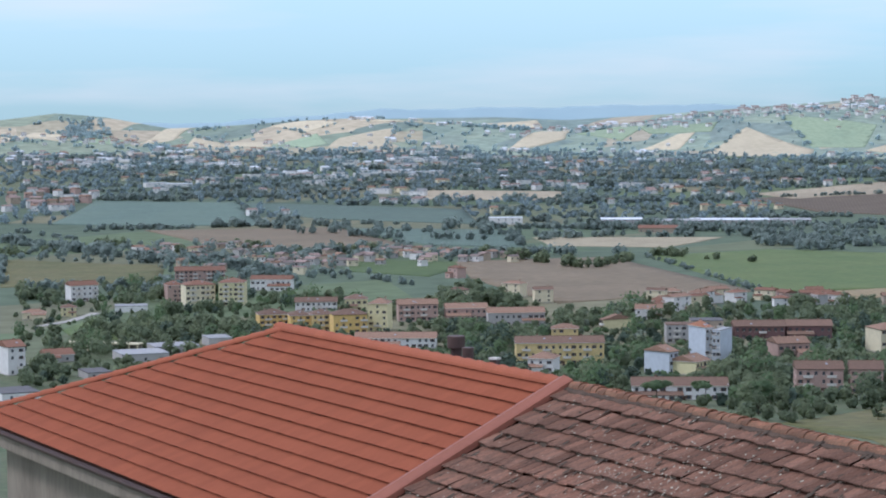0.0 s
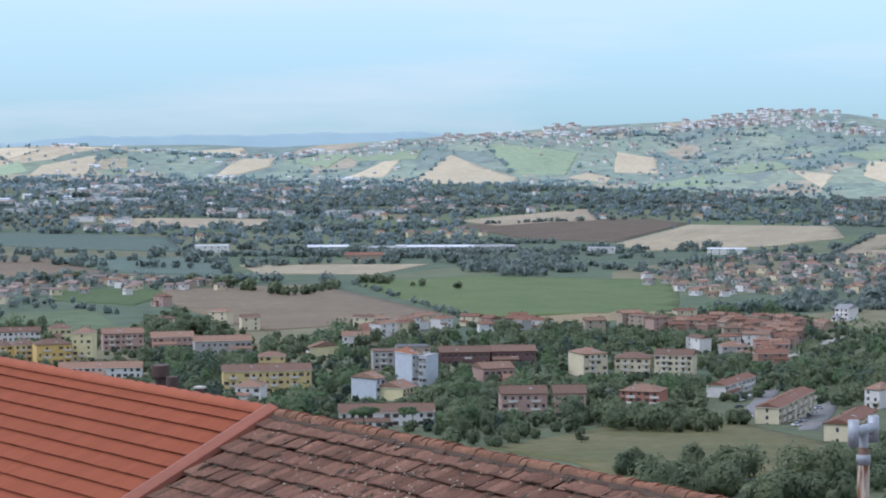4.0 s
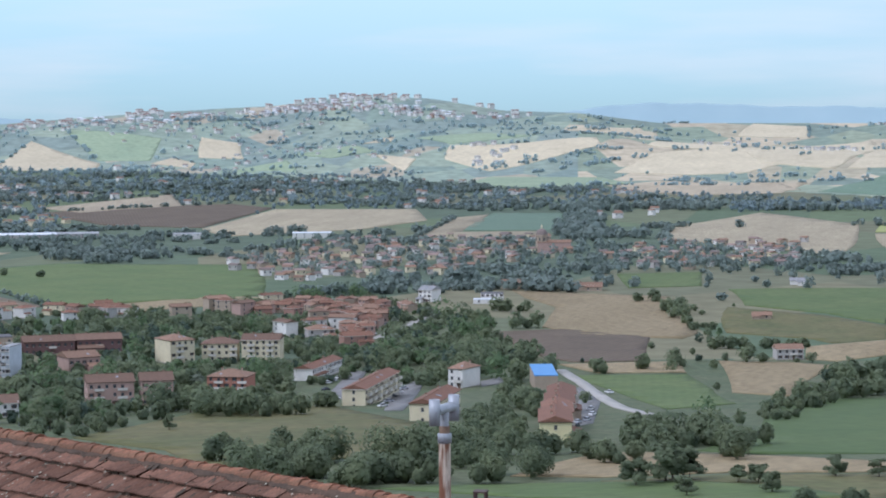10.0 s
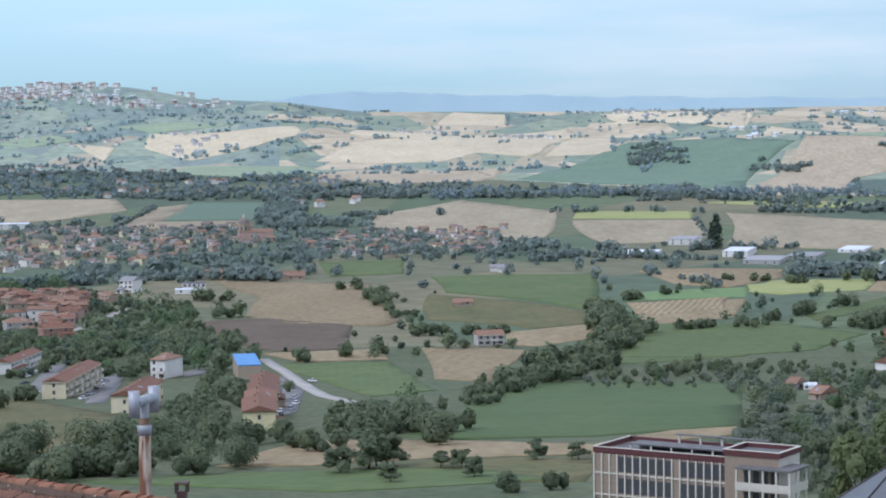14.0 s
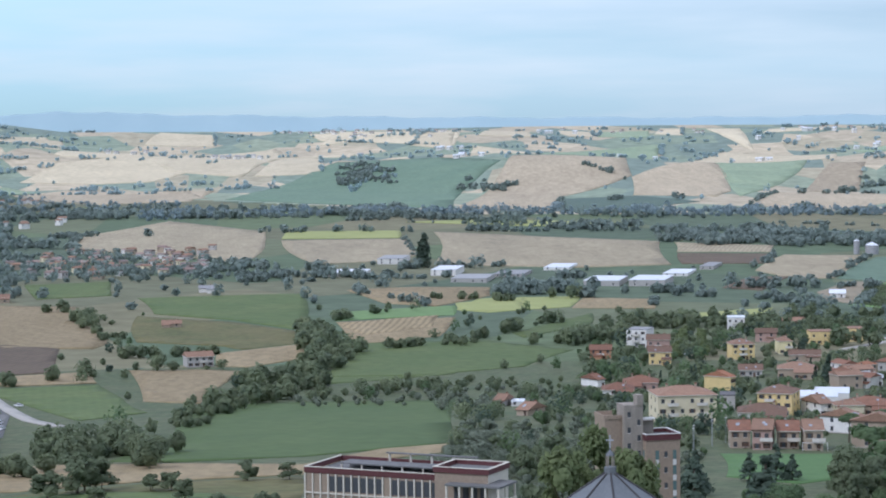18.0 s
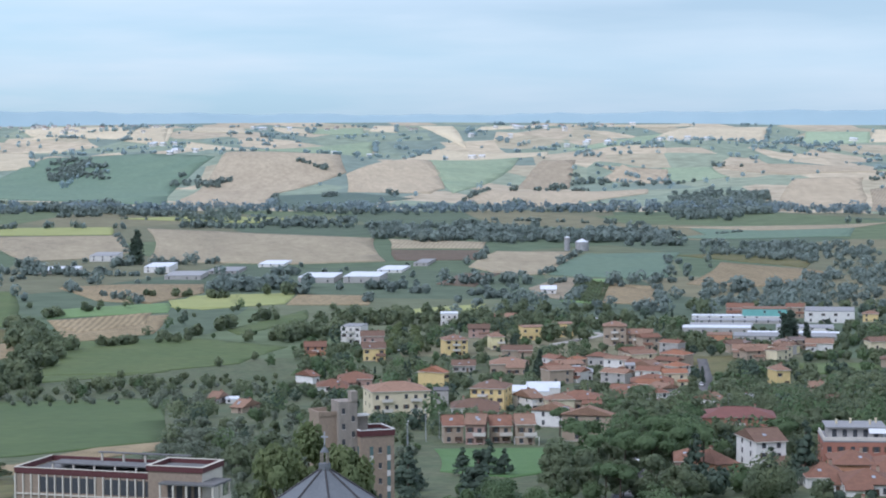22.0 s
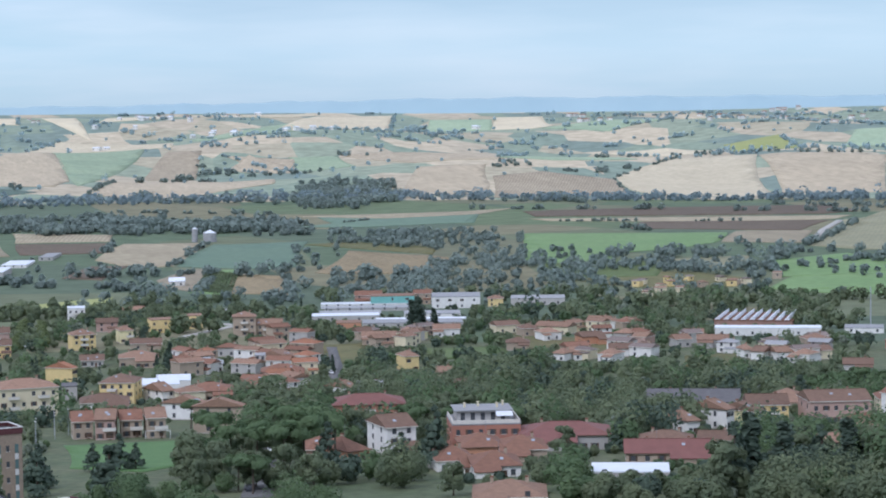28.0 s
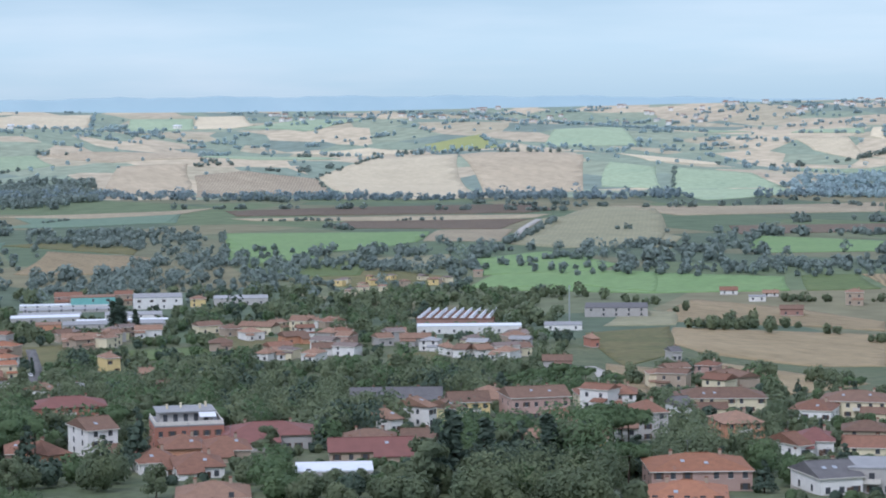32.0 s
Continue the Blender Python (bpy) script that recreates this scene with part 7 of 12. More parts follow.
far_houses("white", "faded", (-1856, 4123, 74, 6, 3.7), (-2422, 3763, 82, 9, 4.2), (-2376, 3538, 58, 9, 4.4), (-2084, 3897, 38, 9, 3.6), (-2082, 3925, 37, 7, 4.6), (-2893, 3280, 26, 7, 3.4), (-2670, 3446, 87, 7, 3.3), (240, 4475, -33, 9, 4.2), (39, 4401, 9, 8, 4.6), (197, 4395, -32, 8, 4.7), (72, 4401, 9, 9, 3.1), (0, 4433, 49, 9, 4.5), (108, 4390, -31, 9, 4.5), (169, 4428, -17, 7, 3.2), (-49, 4481, 10, 6, 3.1), (-90, 4519, -13, 6, 3.0), (-24, 4475, 50, 7, 3.9), (45, 4517, -30, 7, 3.8))
far_houses("white", "faded", (2391, 3571, 16, 8, 4.3), (2107, 3560, -5, 7, 2.8), (2064, 3657, -89, 8, 4.4), (2347, 3429, -24, 6, 3.7), (2013, 3562, -89, 7, 4.1), (2223, 3607, 18, 6, 3.1), (2154, 3684, -90, 6, 3.9), (2009, 3615, -44, 6, 4.0), (2342, 3562, -63, 8, 2.8), (2120, 3539, 19, 8, 3.2), (1974, 3570, -43, 6, 4.0), (2030, 3580, -19, 8, 3.7), (2130, 3540, -91, 7, 2.8), (1933, 3676, -42, 7, 3.6), (2269, 3498, 17, 6, 4.1), (2583, 3374, 12, 7, 4.4), (2221, 3573, 18, 8, 3.1), (953, 4342, -72, 6, 3.2))
far_houses("white", "faded", (465, 4554, 44, 7, 2.9), (573, 4463, -22, 7, 3.4), (985, 4368, -27, 6, 3.0), (553, 4443, -67, 8, 2.9), (1011, 4354, 11, 6, 2.9), (651, 4454, -68, 7, 3.5), (926, 4370, 13, 6, 3.2), (1110, 4331, 10, 6, 3.0), (581, 4510, 17, 6, 3.2), (1084, 4317, 35, 6, 3.2), (720, 4468, -24, 6, 3.0), (721, 4370, 15, 6, 3.3), (929, 4435, -1, 7, 3.1), (993, 4269, -3, 7, 2.9), (712, 4374, -24, 7, 3.1))
far_houses("tan", "pinkish", (-390, 1926, -18, 9, 3.3), (-477, 1658, 1, 7, 3.4), (-496, 1696, -13, 7, 4.1), (-441, 1823, 38, 7, 4.3), (-346, 2038, 59, 7, 4.6), (-493, 2016, -1, 7, 3.9), (-397, 2068, -4, 8, 5.3), (-583, 1889, 42, 7, 3.8), (-352, 2080, -50, 7, 4.6), (-502, 2067, 38, 8, 4.4), (-541, 2045, 39, 7, 4.7), (-319, 1982, 19, 8, 4.3), (-552, 1972, 40, 8, 4.7), (-348, 1867, -49, 8, 4.8), (-562, 2019, 65, 7, 3.4), (-490, 1881, -45, 7, 4.3), (-511, 1892, 40, 7, 4.7), (-530, 2002, 64, 6, 3.6))
far_houses("tan", "pinkish", (-395, 1860, -47, 7, 3.5), (-384, 2111, -4, 7, 3.7), (-564, 1929, -13, 8, 3.8), (-234, 1919, 16, 6, 4.6), (-241, 2150, -53, 6, 3.6), (-266, 2078, -22, 8, 3.8), (-204, 1880, 31, 7, 3.6), (-272, 1914, 18, 7, 4.8), (-195, 2139, 30, 8, 4.8), (-140, 2155, -56, 8, 4.4), (-214, 1875, 31, 7, 4.3), (-1826, 2175, 65, 15, 8.9), (-1971, 2239, 26, 11, 7.0), (-1835, 2161, 10, 13, 7.0), (-1086, 1435, 62, 8, 5.6), (-988, 1499, 83, 9, 5.4), (-980, 1624, 81, 7, 4.7))
far_houses("tan", "dun", (-591, 2110, -14, 8, 4.5), (-381, 2044, 60, 6, 3.8), (-377, 1770, 62, 8, 4.5), (-331, 1935, -20, 8, 3.7), (-420, 2214, -19, 9, 5.1), (-545, 1786, -43, 8, 5.2), (-351, 1897, -19, 7, 4.1), (-499, 1768, 65, 8, 3.4), (-591, 1906, 2, 8, 3.5), (-283, 1955, -6, 7, 3.9), (-190, 1793, -8, 8, 5.2), (-167, 2177, 54, 7, 3.5), (-184, 1941, 15, 7, 4.9), (-195, 2118, 55, 6, 4.1), (-1012, 1493, 19, 8, 4.4), (-994, 1614, 16, 9, 4.6), (-1217, 1649, 46, 8, 4.5), (-1051, 1526, -25, 7, 5.1))
far_houses("tan", "dun", (-1202, 1647, 46, 8, 3.8), (-1004, 1442, 4, 7, 5.6), (-1150, 1537, -23, 7, 4.1), (-1063, 1474, 45, 7, 5.1), (-1044, 1458, 60, 7, 4.8), (-1179, 1652, 85, 7, 3.6), (-1005, 1621, -28, 9, 4.1), (-1033, 1567, -26, 8, 5.5), (-1014, 1389, 21, 7, 5.6), (-1080, 1519, -24, 8, 5.2), (-874, 1587, 13, 8, 4.5))
far_houses("pink", "faded", (-2001, 2337, 90, 14, 6.2), (-1811, 2163, 24, 11, 7.9), (-1807, 2096, 65, 11, 8.9), (-1846, 2149, 25, 13, 6.2), (-1927, 2188, 91, 12, 7.2), (-1232, 4340, 0, 10, 4.4), (-1451, 4259, 68, 6, 5.6), (-950, 4255, 62, 8, 5.3), (-1018, 4301, -16, 8, 5.6))
far_houses("pink", "pinkish", (-1925, 2218, 50, 10, 9.0), (-1834, 2222, 9, 14, 9.0), (-1946, 2337, -20, 14, 8.3))
far_houses("grey", "grey", (-2452, 3014, -20, 10, 4.8), (-1787, 3237, 53, 21, 4.7), (-1776, 2924, 81, 17, 4.8), (-2118, 2873, 86, 16, 5.2), (-2475, 3200, 7, 13, 5.2), (-2642, 3005, 11, 17, 5.0), (-2557, 2946, 90, 12, 5.7), (-1587, 3315, -34, 20, 4.5), (-2455, 2847, 50, 17, 4.5), (-2219, 3204, 4, 15, 6.2), (-1646, 3203, 77, 13, 4.9), (-2380, 2874, 89, 18, 5.7), (-1865, 3165, 80, 12, 6.1), (-2408, 2827, 10, 13, 5.3), (-1551, 3378, 74, 21, 6.0))
far_houses("white", "white", (-2403, 3169, 7, 15, 5.6), (-1625, 3288, 51, 21, 5.1), (-2431, 3178, 87, 10, 5.3), (-1909, 2887, 58, 12, 6.4), (-1864, 3123, 55, 16, 5.0), (-2180, 3024, 20, 18, 5.0), (-2365, 2925, 63, 12, 5.9), (-2636, 3016, 91, 15, 5.3), (-2421, 3226, 21, 14, 4.4), (-1673, 2945, 79, 12, 6.4), (-1971, 2838, 4, 21, 5.9), (-1912, 3050, 2, 14, 5.4), (-2115, 2935, 20, 21, 4.5), (-1919, 3106, -28, 14, 5.5), (-1592, 3355, 35, 14, 4.7), (-1758, 2888, -28, 9, 4.6), (-1928, 3039, 82, 11, 4.7), (-2022, 2861, 5, 14, 6.3))
far_houses("white", "white", (-1835, 2883, 42, 12, 5.1), (-1291, 4283, 41, 8, 5.4), (-899, 4264, -18, 9, 5.8), (-833, 4348, 60, 7, 4.8), (-1260, 4303, -43, 7, 4.5), (-954, 4239, 62, 7, 5.2), (-1102, 4307, -45, 9, 5.4), (-1038, 4285, -16, 7, 5.7), (-1090, 4316, 24, 10, 6.0), (-1098, 4341, 39, 9, 4.5), (-1064, 4308, -46, 6, 6.0), (-1144, 4339, 39, 10, 5.2), (-1212, 4345, 25, 9, 5.6), (-835, 4340, 60, 9, 4.5), (-1122, 4332, 64, 8, 4.9), (-1135, 4306, -15, 10, 6.1), (-1334, 4303, -42, 6, 4.4), (-925, 4281, 22, 10, 4.6))
far_houses("white", "white", (-937, 4296, -2, 9, 6.1), (-1049, 4308, 38, 6, 5.0), (-1019, 4319, 23, 8, 5.5), (-1245, 4309, 41, 7, 5.6), (-1272, 4343, 26, 9, 5.5), (-1327, 4297, -12, 8, 4.5), (-1297, 4306, 1, 6, 4.6), (-1253, 4326, 1, 6, 5.0), (-1283, 4302, -13, 8, 4.9), (-1216, 4315, 65, 7, 4.7), (-1055, 4267, 63, 6, 4.8), (-1059, 4322, -46, 8, 4.9), (-928, 4305, 62, 10, 4.5), (-1274, 4286, -13, 7, 4.6), (-995, 4263, 63, 10, 5.5), (-1570, 4251, 70, 8, 6.1), (-1169, 4301, 65, 8, 4.9), (-1193, 4353, -44, 8, 4.4))
far_houses("white", "grey", (-2005, 2844, 45, 9, 5.8), (-2409, 2899, 64, 10, 6.2), (-2273, 2919, -22, 17, 5.2), (-1763, 2862, 1, 18, 4.7), (-1830, 2805, 58, 17, 5.6), (-2437, 2804, 65, 10, 6.4), (-2039, 3125, 83, 14, 6.0), (-1774, 3051, 80, 11, 6.5), (-1910, 3114, 1, 12, 5.5), (-2013, 2892, 84, 16, 4.6), (-2254, 3228, 84, 13, 4.8), (-2391, 2966, 23, 14, 5.2), (-1699, 2805, 1, 11, 6.1), (-2356, 3197, 21, 15, 5.7), (-2544, 2934, 10, 12, 4.6), (-1563, 3368, 74, 11, 5.0), (-1607, 3169, 76, 16, 5.9), (-2473, 3123, 8, 13, 5.6))
far_houses("white", "grey", (-1644, 3316, 76, 10, 6.3), (-1817, 3000, 56, 14, 6.4), (-2245, 3013, 86, 14, 6.5), (-1117, 4342, 39, 8, 6.1), (-856, 4366, -18, 9, 5.7), (-1012, 4308, -1, 10, 6.1), (-1286, 4330, 41, 9, 6.1), (-1223, 4324, -14, 9, 5.4), (-997, 4310, -1, 7, 5.5), (-1268, 4323, 26, 9, 4.4), (-1383, 4271, 67, 9, 5.4), (-1176, 4324, 25, 7, 5.5), (-947, 4307, 22, 8, 5.4), (-1249, 4300, 41, 8, 5.3), (-1300, 4287, 1, 9, 4.9), (-1111, 4279, 0, 8, 4.5), (-1195, 4334, 40, 9, 5.8), (-1350, 4298, -42, 8, 5.7))
far_houses("white", "grey", (-985, 4308, 62, 7, 5.1), (-1088, 4339, -15, 9, 5.0), (-1008, 4297, 23, 8, 5.8), (-1185, 4330, 0, 9, 4.6), (-1044, 4331, 63, 8, 5.2), (-872, 4316, -48, 8, 4.5), (-1390, 4282, 27, 9, 5.7), (-1304, 4312, -43, 7, 5.6), (-1387, 4293, -42, 8, 5.1), (-941, 4253, 37, 7, 5.7), (-1100, 4276, 39, 9, 4.6), (-1242, 4320, 26, 10, 5.7), (-900, 4304, -3, 6, 4.5), (-861, 4316, -48, 8, 5.6), (-1402, 4265, -41, 9, 6.0), (-1362, 4307, -12, 6, 5.7), (-978, 4277, -47, 8, 4.7), (-1290, 4271, 1, 8, 5.5))
far_houses("white", "grey", (-1029, 4329, 63, 7, 5.3), (-1150, 4329, 24, 10, 5.7), (-1316, 4154, 27, 8, 4.3), (-1283, 4057, 42, 7, 3.9), (-1499, 3963, -39, 7, 2.8), (-1348, 3996, 28, 8, 3.8), (-1590, 4100, -38, 7, 3.7), (-1254, 4277, -13, 6, 3.0), (-1194, 3913, 26, 7, 3.8), (-1239, 4165, -13, 6, 3.2), (-1201, 4078, 66, 6, 3.2), (-1208, 3875, 42, 7, 3.5), (-1218, 3847, -12, 8, 2.8), (-1145, 3913, 1, 6, 3.2), (-1030, 3953, 0, 6, 3.3), (-1486, 4041, -9, 6, 3.6), (-1176, 3962, -43, 6, 3.4), (-1248, 4141, -43, 7, 4.3))
far_houses("white", "grey", (-1387, 4087, -41, 6, 3.6), (-1108, 3899, -44, 6, 3.2), (-1343, 3875, -40, 7, 4.4), (-1368, 4246, 27, 7, 2.8), (-1054, 3988, 0, 6, 3.7), (-1180, 4184, 65, 7, 2.9), (-1177, 4110, 65, 6, 3.7), (-1283, 4187, 42, 6, 3.9), (-1133, 3936, -43, 7, 3.4), (-1050, 3927, 0, 7, 4.2), (-1562, 4074, 45, 7, 3.7), (-1657, 4106, 46, 7, 3.3), (-1070, 3854, -14, 6, 3.0), (-1214, 4122, 41, 6, 4.2), (-1488, 4155, -40, 6, 3.7), (-1477, 3976, 70, 6, 3.6), (-1253, 3975, 2, 6, 4.2), (-1576, 4127, -9, 6, 4.3))
far_houses("white", "grey", (-2649, 3657, 45, 6, 3.7), (-2650, 3214, 24, 9, 4.2), (-2722, 3224, 90, 6, 4.3), (-2258, 3571, 2, 8, 3.0), (-2260, 3877, 80, 8, 3.7), (-2479, 3417, 20, 6, 2.9), (-2646, 3327, 23, 8, 3.7), (-2736, 3251, 90, 9, 3.3), (-2633, 3487, 62, 6, 3.2), (-2819, 3238, 51, 9, 4.1), (-2323, 3390, 4, 7, 3.2), (-2540, 3592, 45, 8, 4.3), (-2306, 3652, -27, 6, 4.6), (-2686, 3191, 90, 9, 3.9), (-2104, 4045, 12, 8, 3.5), (-2557, 3424, 61, 7, 4.6), (-2362, 3428, 59, 9, 4.5), (-1764, 4137, 8, 7, 4.1))
far_houses("white", "grey", (-2679, 3134, 50, 7, 3.0), (-1555, 4072, 5, 8, 3.3), (-2762, 3179, -19, 6, 3.0), (-2698, 3598, 86, 8, 3.1), (-2870, 3297, 11, 7, 4.2), (-1957, 4038, -4, 7, 3.4), (-2688, 3266, 64, 9, 4.3), (-2751, 3143, 66, 8, 4.3), (-1832, 4149, 33, 9, 4.0), (-2735, 3463, 8, 9, 3.6), (56, 4503, -60, 6, 3.7), (39, 4377, 24, 7, 3.5), (32, 4339, 49, 7, 4.7), (58, 4337, 9, 7, 3.6), (173, 4438, -32, 7, 4.1), (169, 4456, 7, 9, 3.9), (-4, 4503, 10, 9, 4.6), (212, 4404, 7, 9, 4.2))
far_houses("white", "grey", (222, 4484, 7, 6, 3.6), (50, 4365, 49, 8, 3.3), (17, 4511, 24, 9, 3.6), (-15, 4515, -14, 9, 4.4), (-69, 4527, 25, 8, 3.2), (-102, 4534, 51, 6, 4.4), (181, 4262, 7, 7, 4.6), (2658, 3387, 11, 8, 3.5), (2083, 3549, -20, 8, 3.0), (2609, 3412, -67, 7, 4.3), (2337, 3513, -93, 7, 4.3), (2507, 3404, -96, 6, 4.2), (2027, 3620, -19, 6, 4.1), (2419, 3491, -64, 7, 2.8), (2271, 3547, -47, 7, 4.3), (2507, 3463, -50, 7, 3.9), (2623, 3371, -97, 7, 3.5), (2520, 3397, -11, 7, 3.4))
far_houses("white", "grey", (1916, 3645, -17, 6, 3.9), (2281, 3554, -7, 6, 4.0))
far_houses("grey", "white", (-2566, 2920, 51, 11, 4.6), (-1664, 3165, -2, 14, 6.0), (-1626, 2832, 14, 16, 6.2), (-2502, 2894, -19, 10, 5.3), (-2266, 3074, 61, 19, 5.3), (-2519, 2860, 26, 10, 4.6), (-1569, 2847, -31, 15, 6.2), (-2523, 2999, -19, 15, 6.2), (-2430, 3105, 23, 19, 5.3), (-2499, 3240, 7, 13, 5.6))
far_houses("pink", "grey", (-1095, 4298, 39, 9, 4.7), (-936, 4266, 22, 8, 4.7), (-1411, 4264, 43, 10, 5.0), (-1184, 4293, 40, 8, 5.6), (-926, 4250, -47, 6, 5.7), (-844, 4336, 21, 7, 5.1), (-1110, 4319, 39, 8, 6.0), (-1159, 4294, -14, 7, 4.5), (-1162, 4328, -14, 6, 5.0), (-1407, 4278, -41, 6, 5.2), (-1278, 4310, -43, 9, 5.3), (-1202, 4328, 65, 8, 4.9))
far_houses("pink", "white", (-991, 4301, -2, 6, 5.5), (-824, 4372, 20, 7, 4.7), (-1239, 4303, 26, 9, 5.3), (-1168, 4337, 0, 7, 5.6), (-1479, 4249, -40, 9, 4.6), (-1115, 4293, 64, 6, 5.7), (-1173, 4352, -44, 6, 5.1), (-1181, 4315, 0, 6, 4.9), (-886, 4348, 36, 8, 5.3))

tree("broad", 5.7, 240, 410, 1.20)
tree("broad", 9.5, 224, 421, 1.30)
tree("fir", 9.9, 223, 424, 1.14)
tree("pine", 6.1, 227, 424, 1.00)
tree("fir", 9.7, 250, 413, 0.91)
tree("broad", 7.8, 252, 412, 1.20)
tree("broad", 7.4, 236, 422, 0.93)
tree("broad", 7.4, 164, 457, 1.20)
tree("fir", 7.2, 281, 396, 1.29)
tree("broad", 6.1, 232, 431, 1.13)
tree("broad", 8.4, 243, 429, 1.00)
tree("broad", 8.4, 225, 441, 1.20)
tree("broad", 7.7, 239, 434, 1.33)
tree("broad", 8.3, 239, 434, 1.21)
tree("pine", 9.1, 125, 481, 1.12)
tree("fir", 8.7, 255, 427, 1.10)
tree("broad", 9.0, 234, 441, 1.03)
tree("fir", 9.8, 236, 440, 0.93)
tree("broad", 9.2, 139, 480, 1.15)
tree("broad", 8.1, 241, 439, 1.23)
tree("fir", 6.4, 232, 447, 1.02)
tree("pine", 9.4, 267, 429, 1.27)
tree("pine", 9.3, 124, 490, 0.91)
tree("fir", 6.3, 273, 427, 1.32)
tree("fir", 9.5, 308, 403, 1.30)
tree("broad", 10.7, 135, 489, 0.93)
tree("broad", 7.4, 128, 491, 0.98)
tree("broad", 8.4, 116, 494, 0.93)
tree("pine", 8.3, 240, 449, 1.01)
tree("broad", 8.2, 235, 452, 1.03)
tree("broad", 9.7, 229, 457, 1.33)
tree("broad", 8.7, 128, 495, 1.09)
tree("fir", 10.0, 81, 505, 1.40)
tree("broad", 7.8, 122, 497, 0.92)
tree("fir", 8.0, 289, 424, 1.26)
tree("broad", 6.0, 292, 422, 1.12)
tree("broad", 7.8, 130, 497, 1.27)
tree("broad", 10.2, 116, 504, 1.02)
tree("cypress", 8.9, 258, 450, 2.00)
tree("cypress", 8.4, 253, 453, 2.00)
tree("cypress", 10.6, 261, 449, 2.00)
tree("cypress", 9.7, 276, 440, 2.00)
tree("cypress", 10.2, 263, 448, 2.00)
tree("fir", 10.7, 239, 463, 1.10)
tree("broad", 9.7, 295, 430, 0.92)
tree("fir", 11.6, 165, 495)
tree("broad", 4.4, -56, 520, 1.55)
tree("broad", 8.8, 295, 435, 1.19)
tree("fir", 7.1, 252, 463, 0.97)
tree("olive", 4.5, 56, 526, 1.11)
tree("fir", 9.9, 247, 468, 1.10)
tree("broad", 7.5, 293, 441, 1.22)
tree("fir", 10.8, 84, 523, 1.30)
tree("broad", 4.1, -58, 528, 1.30)
tree("broad", 5.1, -37, 532, 1.55)
tree("broad", 4.6, -37, 534, 1.20)
tree("broad", 8.9, 262, 467, 0.93)
tree("broad", 9.6, 127, 522, 1.06)
tree("broad", 10.7, 122, 529, 1.32)
tree("fir", 7.0, 305, 452, 0.94)
tree("broad", 7.0, 250, 485, 0.97)
tree("broad", 9.5, 52, 545, 1.10)
tree("broad", 7.1, -71, 543, 1.55)
tree("broad", 9.0, 263, 482, 1.01)
tree("pine", 9.6, 126, 535, 1.09)
tree("fir", 9.1, 253, 488, 1.34)
tree("pine", 9.6, 128, 536, 1.28)
tree("broad", 5.7, -71, 549, 1.20)
tree("broad", 7.6, 132, 538, 1.15)
tree("broad", 10.1, 148, 537, 1.35)
tree("broad", 5.1, -42, 556, 1.55)
tree("broad", 10.1, -65, 554, 1.55)
tree("broad", 4.4, -47, 556, 1.55)
tree("fir", 10.5, 266, 492, 1.10)
tree("broad", 8.6, 47, 559, 1.10)
tree("broad", 4.0, -43, 560, 1.20)
tree("broad", 4.3, -47, 561, 1.20)
tree("broad", 8.3, -61, 560, 1.55)
tree("broad", 9.2, -64, 562, 1.30)
tree("broad", 6.8, -60, 564)
tree("pine", 6.4, 272, 498, 1.01)
tree("pine", 10.9, 144, 549, 0.96)
tree("olive", 4.9, 39, 568, 1.01)
tree("fir", 7.3, 104, 560, 1.30)
tree("fir", 6.8, 115, 560, 1.30)
tree("fir", 9.3, 111, 561, 1.30)
tree("broad", 7.0, 146, 554, 1.06)
tree("broad", 8.0, 263, 511, 1.01)
tree("broad", 4.6, 39, 574, 1.15)
tree("broad", 10.5, 152, 555, 1.04)
tree("broad", 8.1, 58, 573, 1.10)
tree("broad", 8.6, 47, 576, 1.10)
tree("broad", 4.9, -13, 579, 1.55)
tree("pine", 11.4, 299, 496)
tree("broad", 8.6, 144, 561, 1.04)
tree("broad", 5.6, -24, 579, 1.55)
tree("pine", 10.6, 141, 564, 1.04)
tree("broad", 9.1, 274, 513, 0.95)
tree("broad", 8.1, 146, 563, 1.20)
tree("pine", 11.0, 306, 499)
tree("olive", 4.4, 68, 582, 1.07)
tree("broad", 6.5, 355, 468, 0.90)
tree("broad", 8.0, 226, 544, 1.20)
tree("broad", 7.1, 63, 588, 1.10)
tree("broad", 7.3, 53, 589, 1.10)
tree("pine", 10.1, 311, 503)
tree("pine", 9.9, 282, 520, 1.34)
tree("fir", 9.1, 244, 547, 1.17)
tree("fir", 8.3, 359, 480, 1.08)
tree("fir", 2.1, 354, 494, 1.10)
tree("broad", 9.4, 59, 605, 1.10)
tree("olive", 5.0, 61, 606, 1.12)
tree("broad", 6.1, 336, 508, 1.28)
tree("pine", 9.4, 156, 591, 1.15)
tree("pine", 9.1, 189, 582, 0.97)
tree("broad", 8.4, 166, 590, 1.04)
tree("broad", 9.6, 175, 590, 0.95)
tree("pine", 11.6, 145, 602, 1.20)
tree("olive", 5.7, 53, 619, 1.33)
tree("olive", 4.6, 64, 618, 0.97)
tree("pine", 12.8, 168, 600, 1.20)
tree("olive", 5.5, 38, 624, 1.25)
tree("olive", 4.5, 51, 625, 1.30)
tree("broad", 10.6, 166, 605, 0.98)
tree("broad", 9.6, 190, 598, 1.21)
tree("pine", 7.6, 222, 589, 1.07)
tree("broad", 10.5, 186, 603, 0.92)
tree("broad", 9.5, 159, 611, 1.13)
tree("broad", 10.4, 219, 594, 1.17)
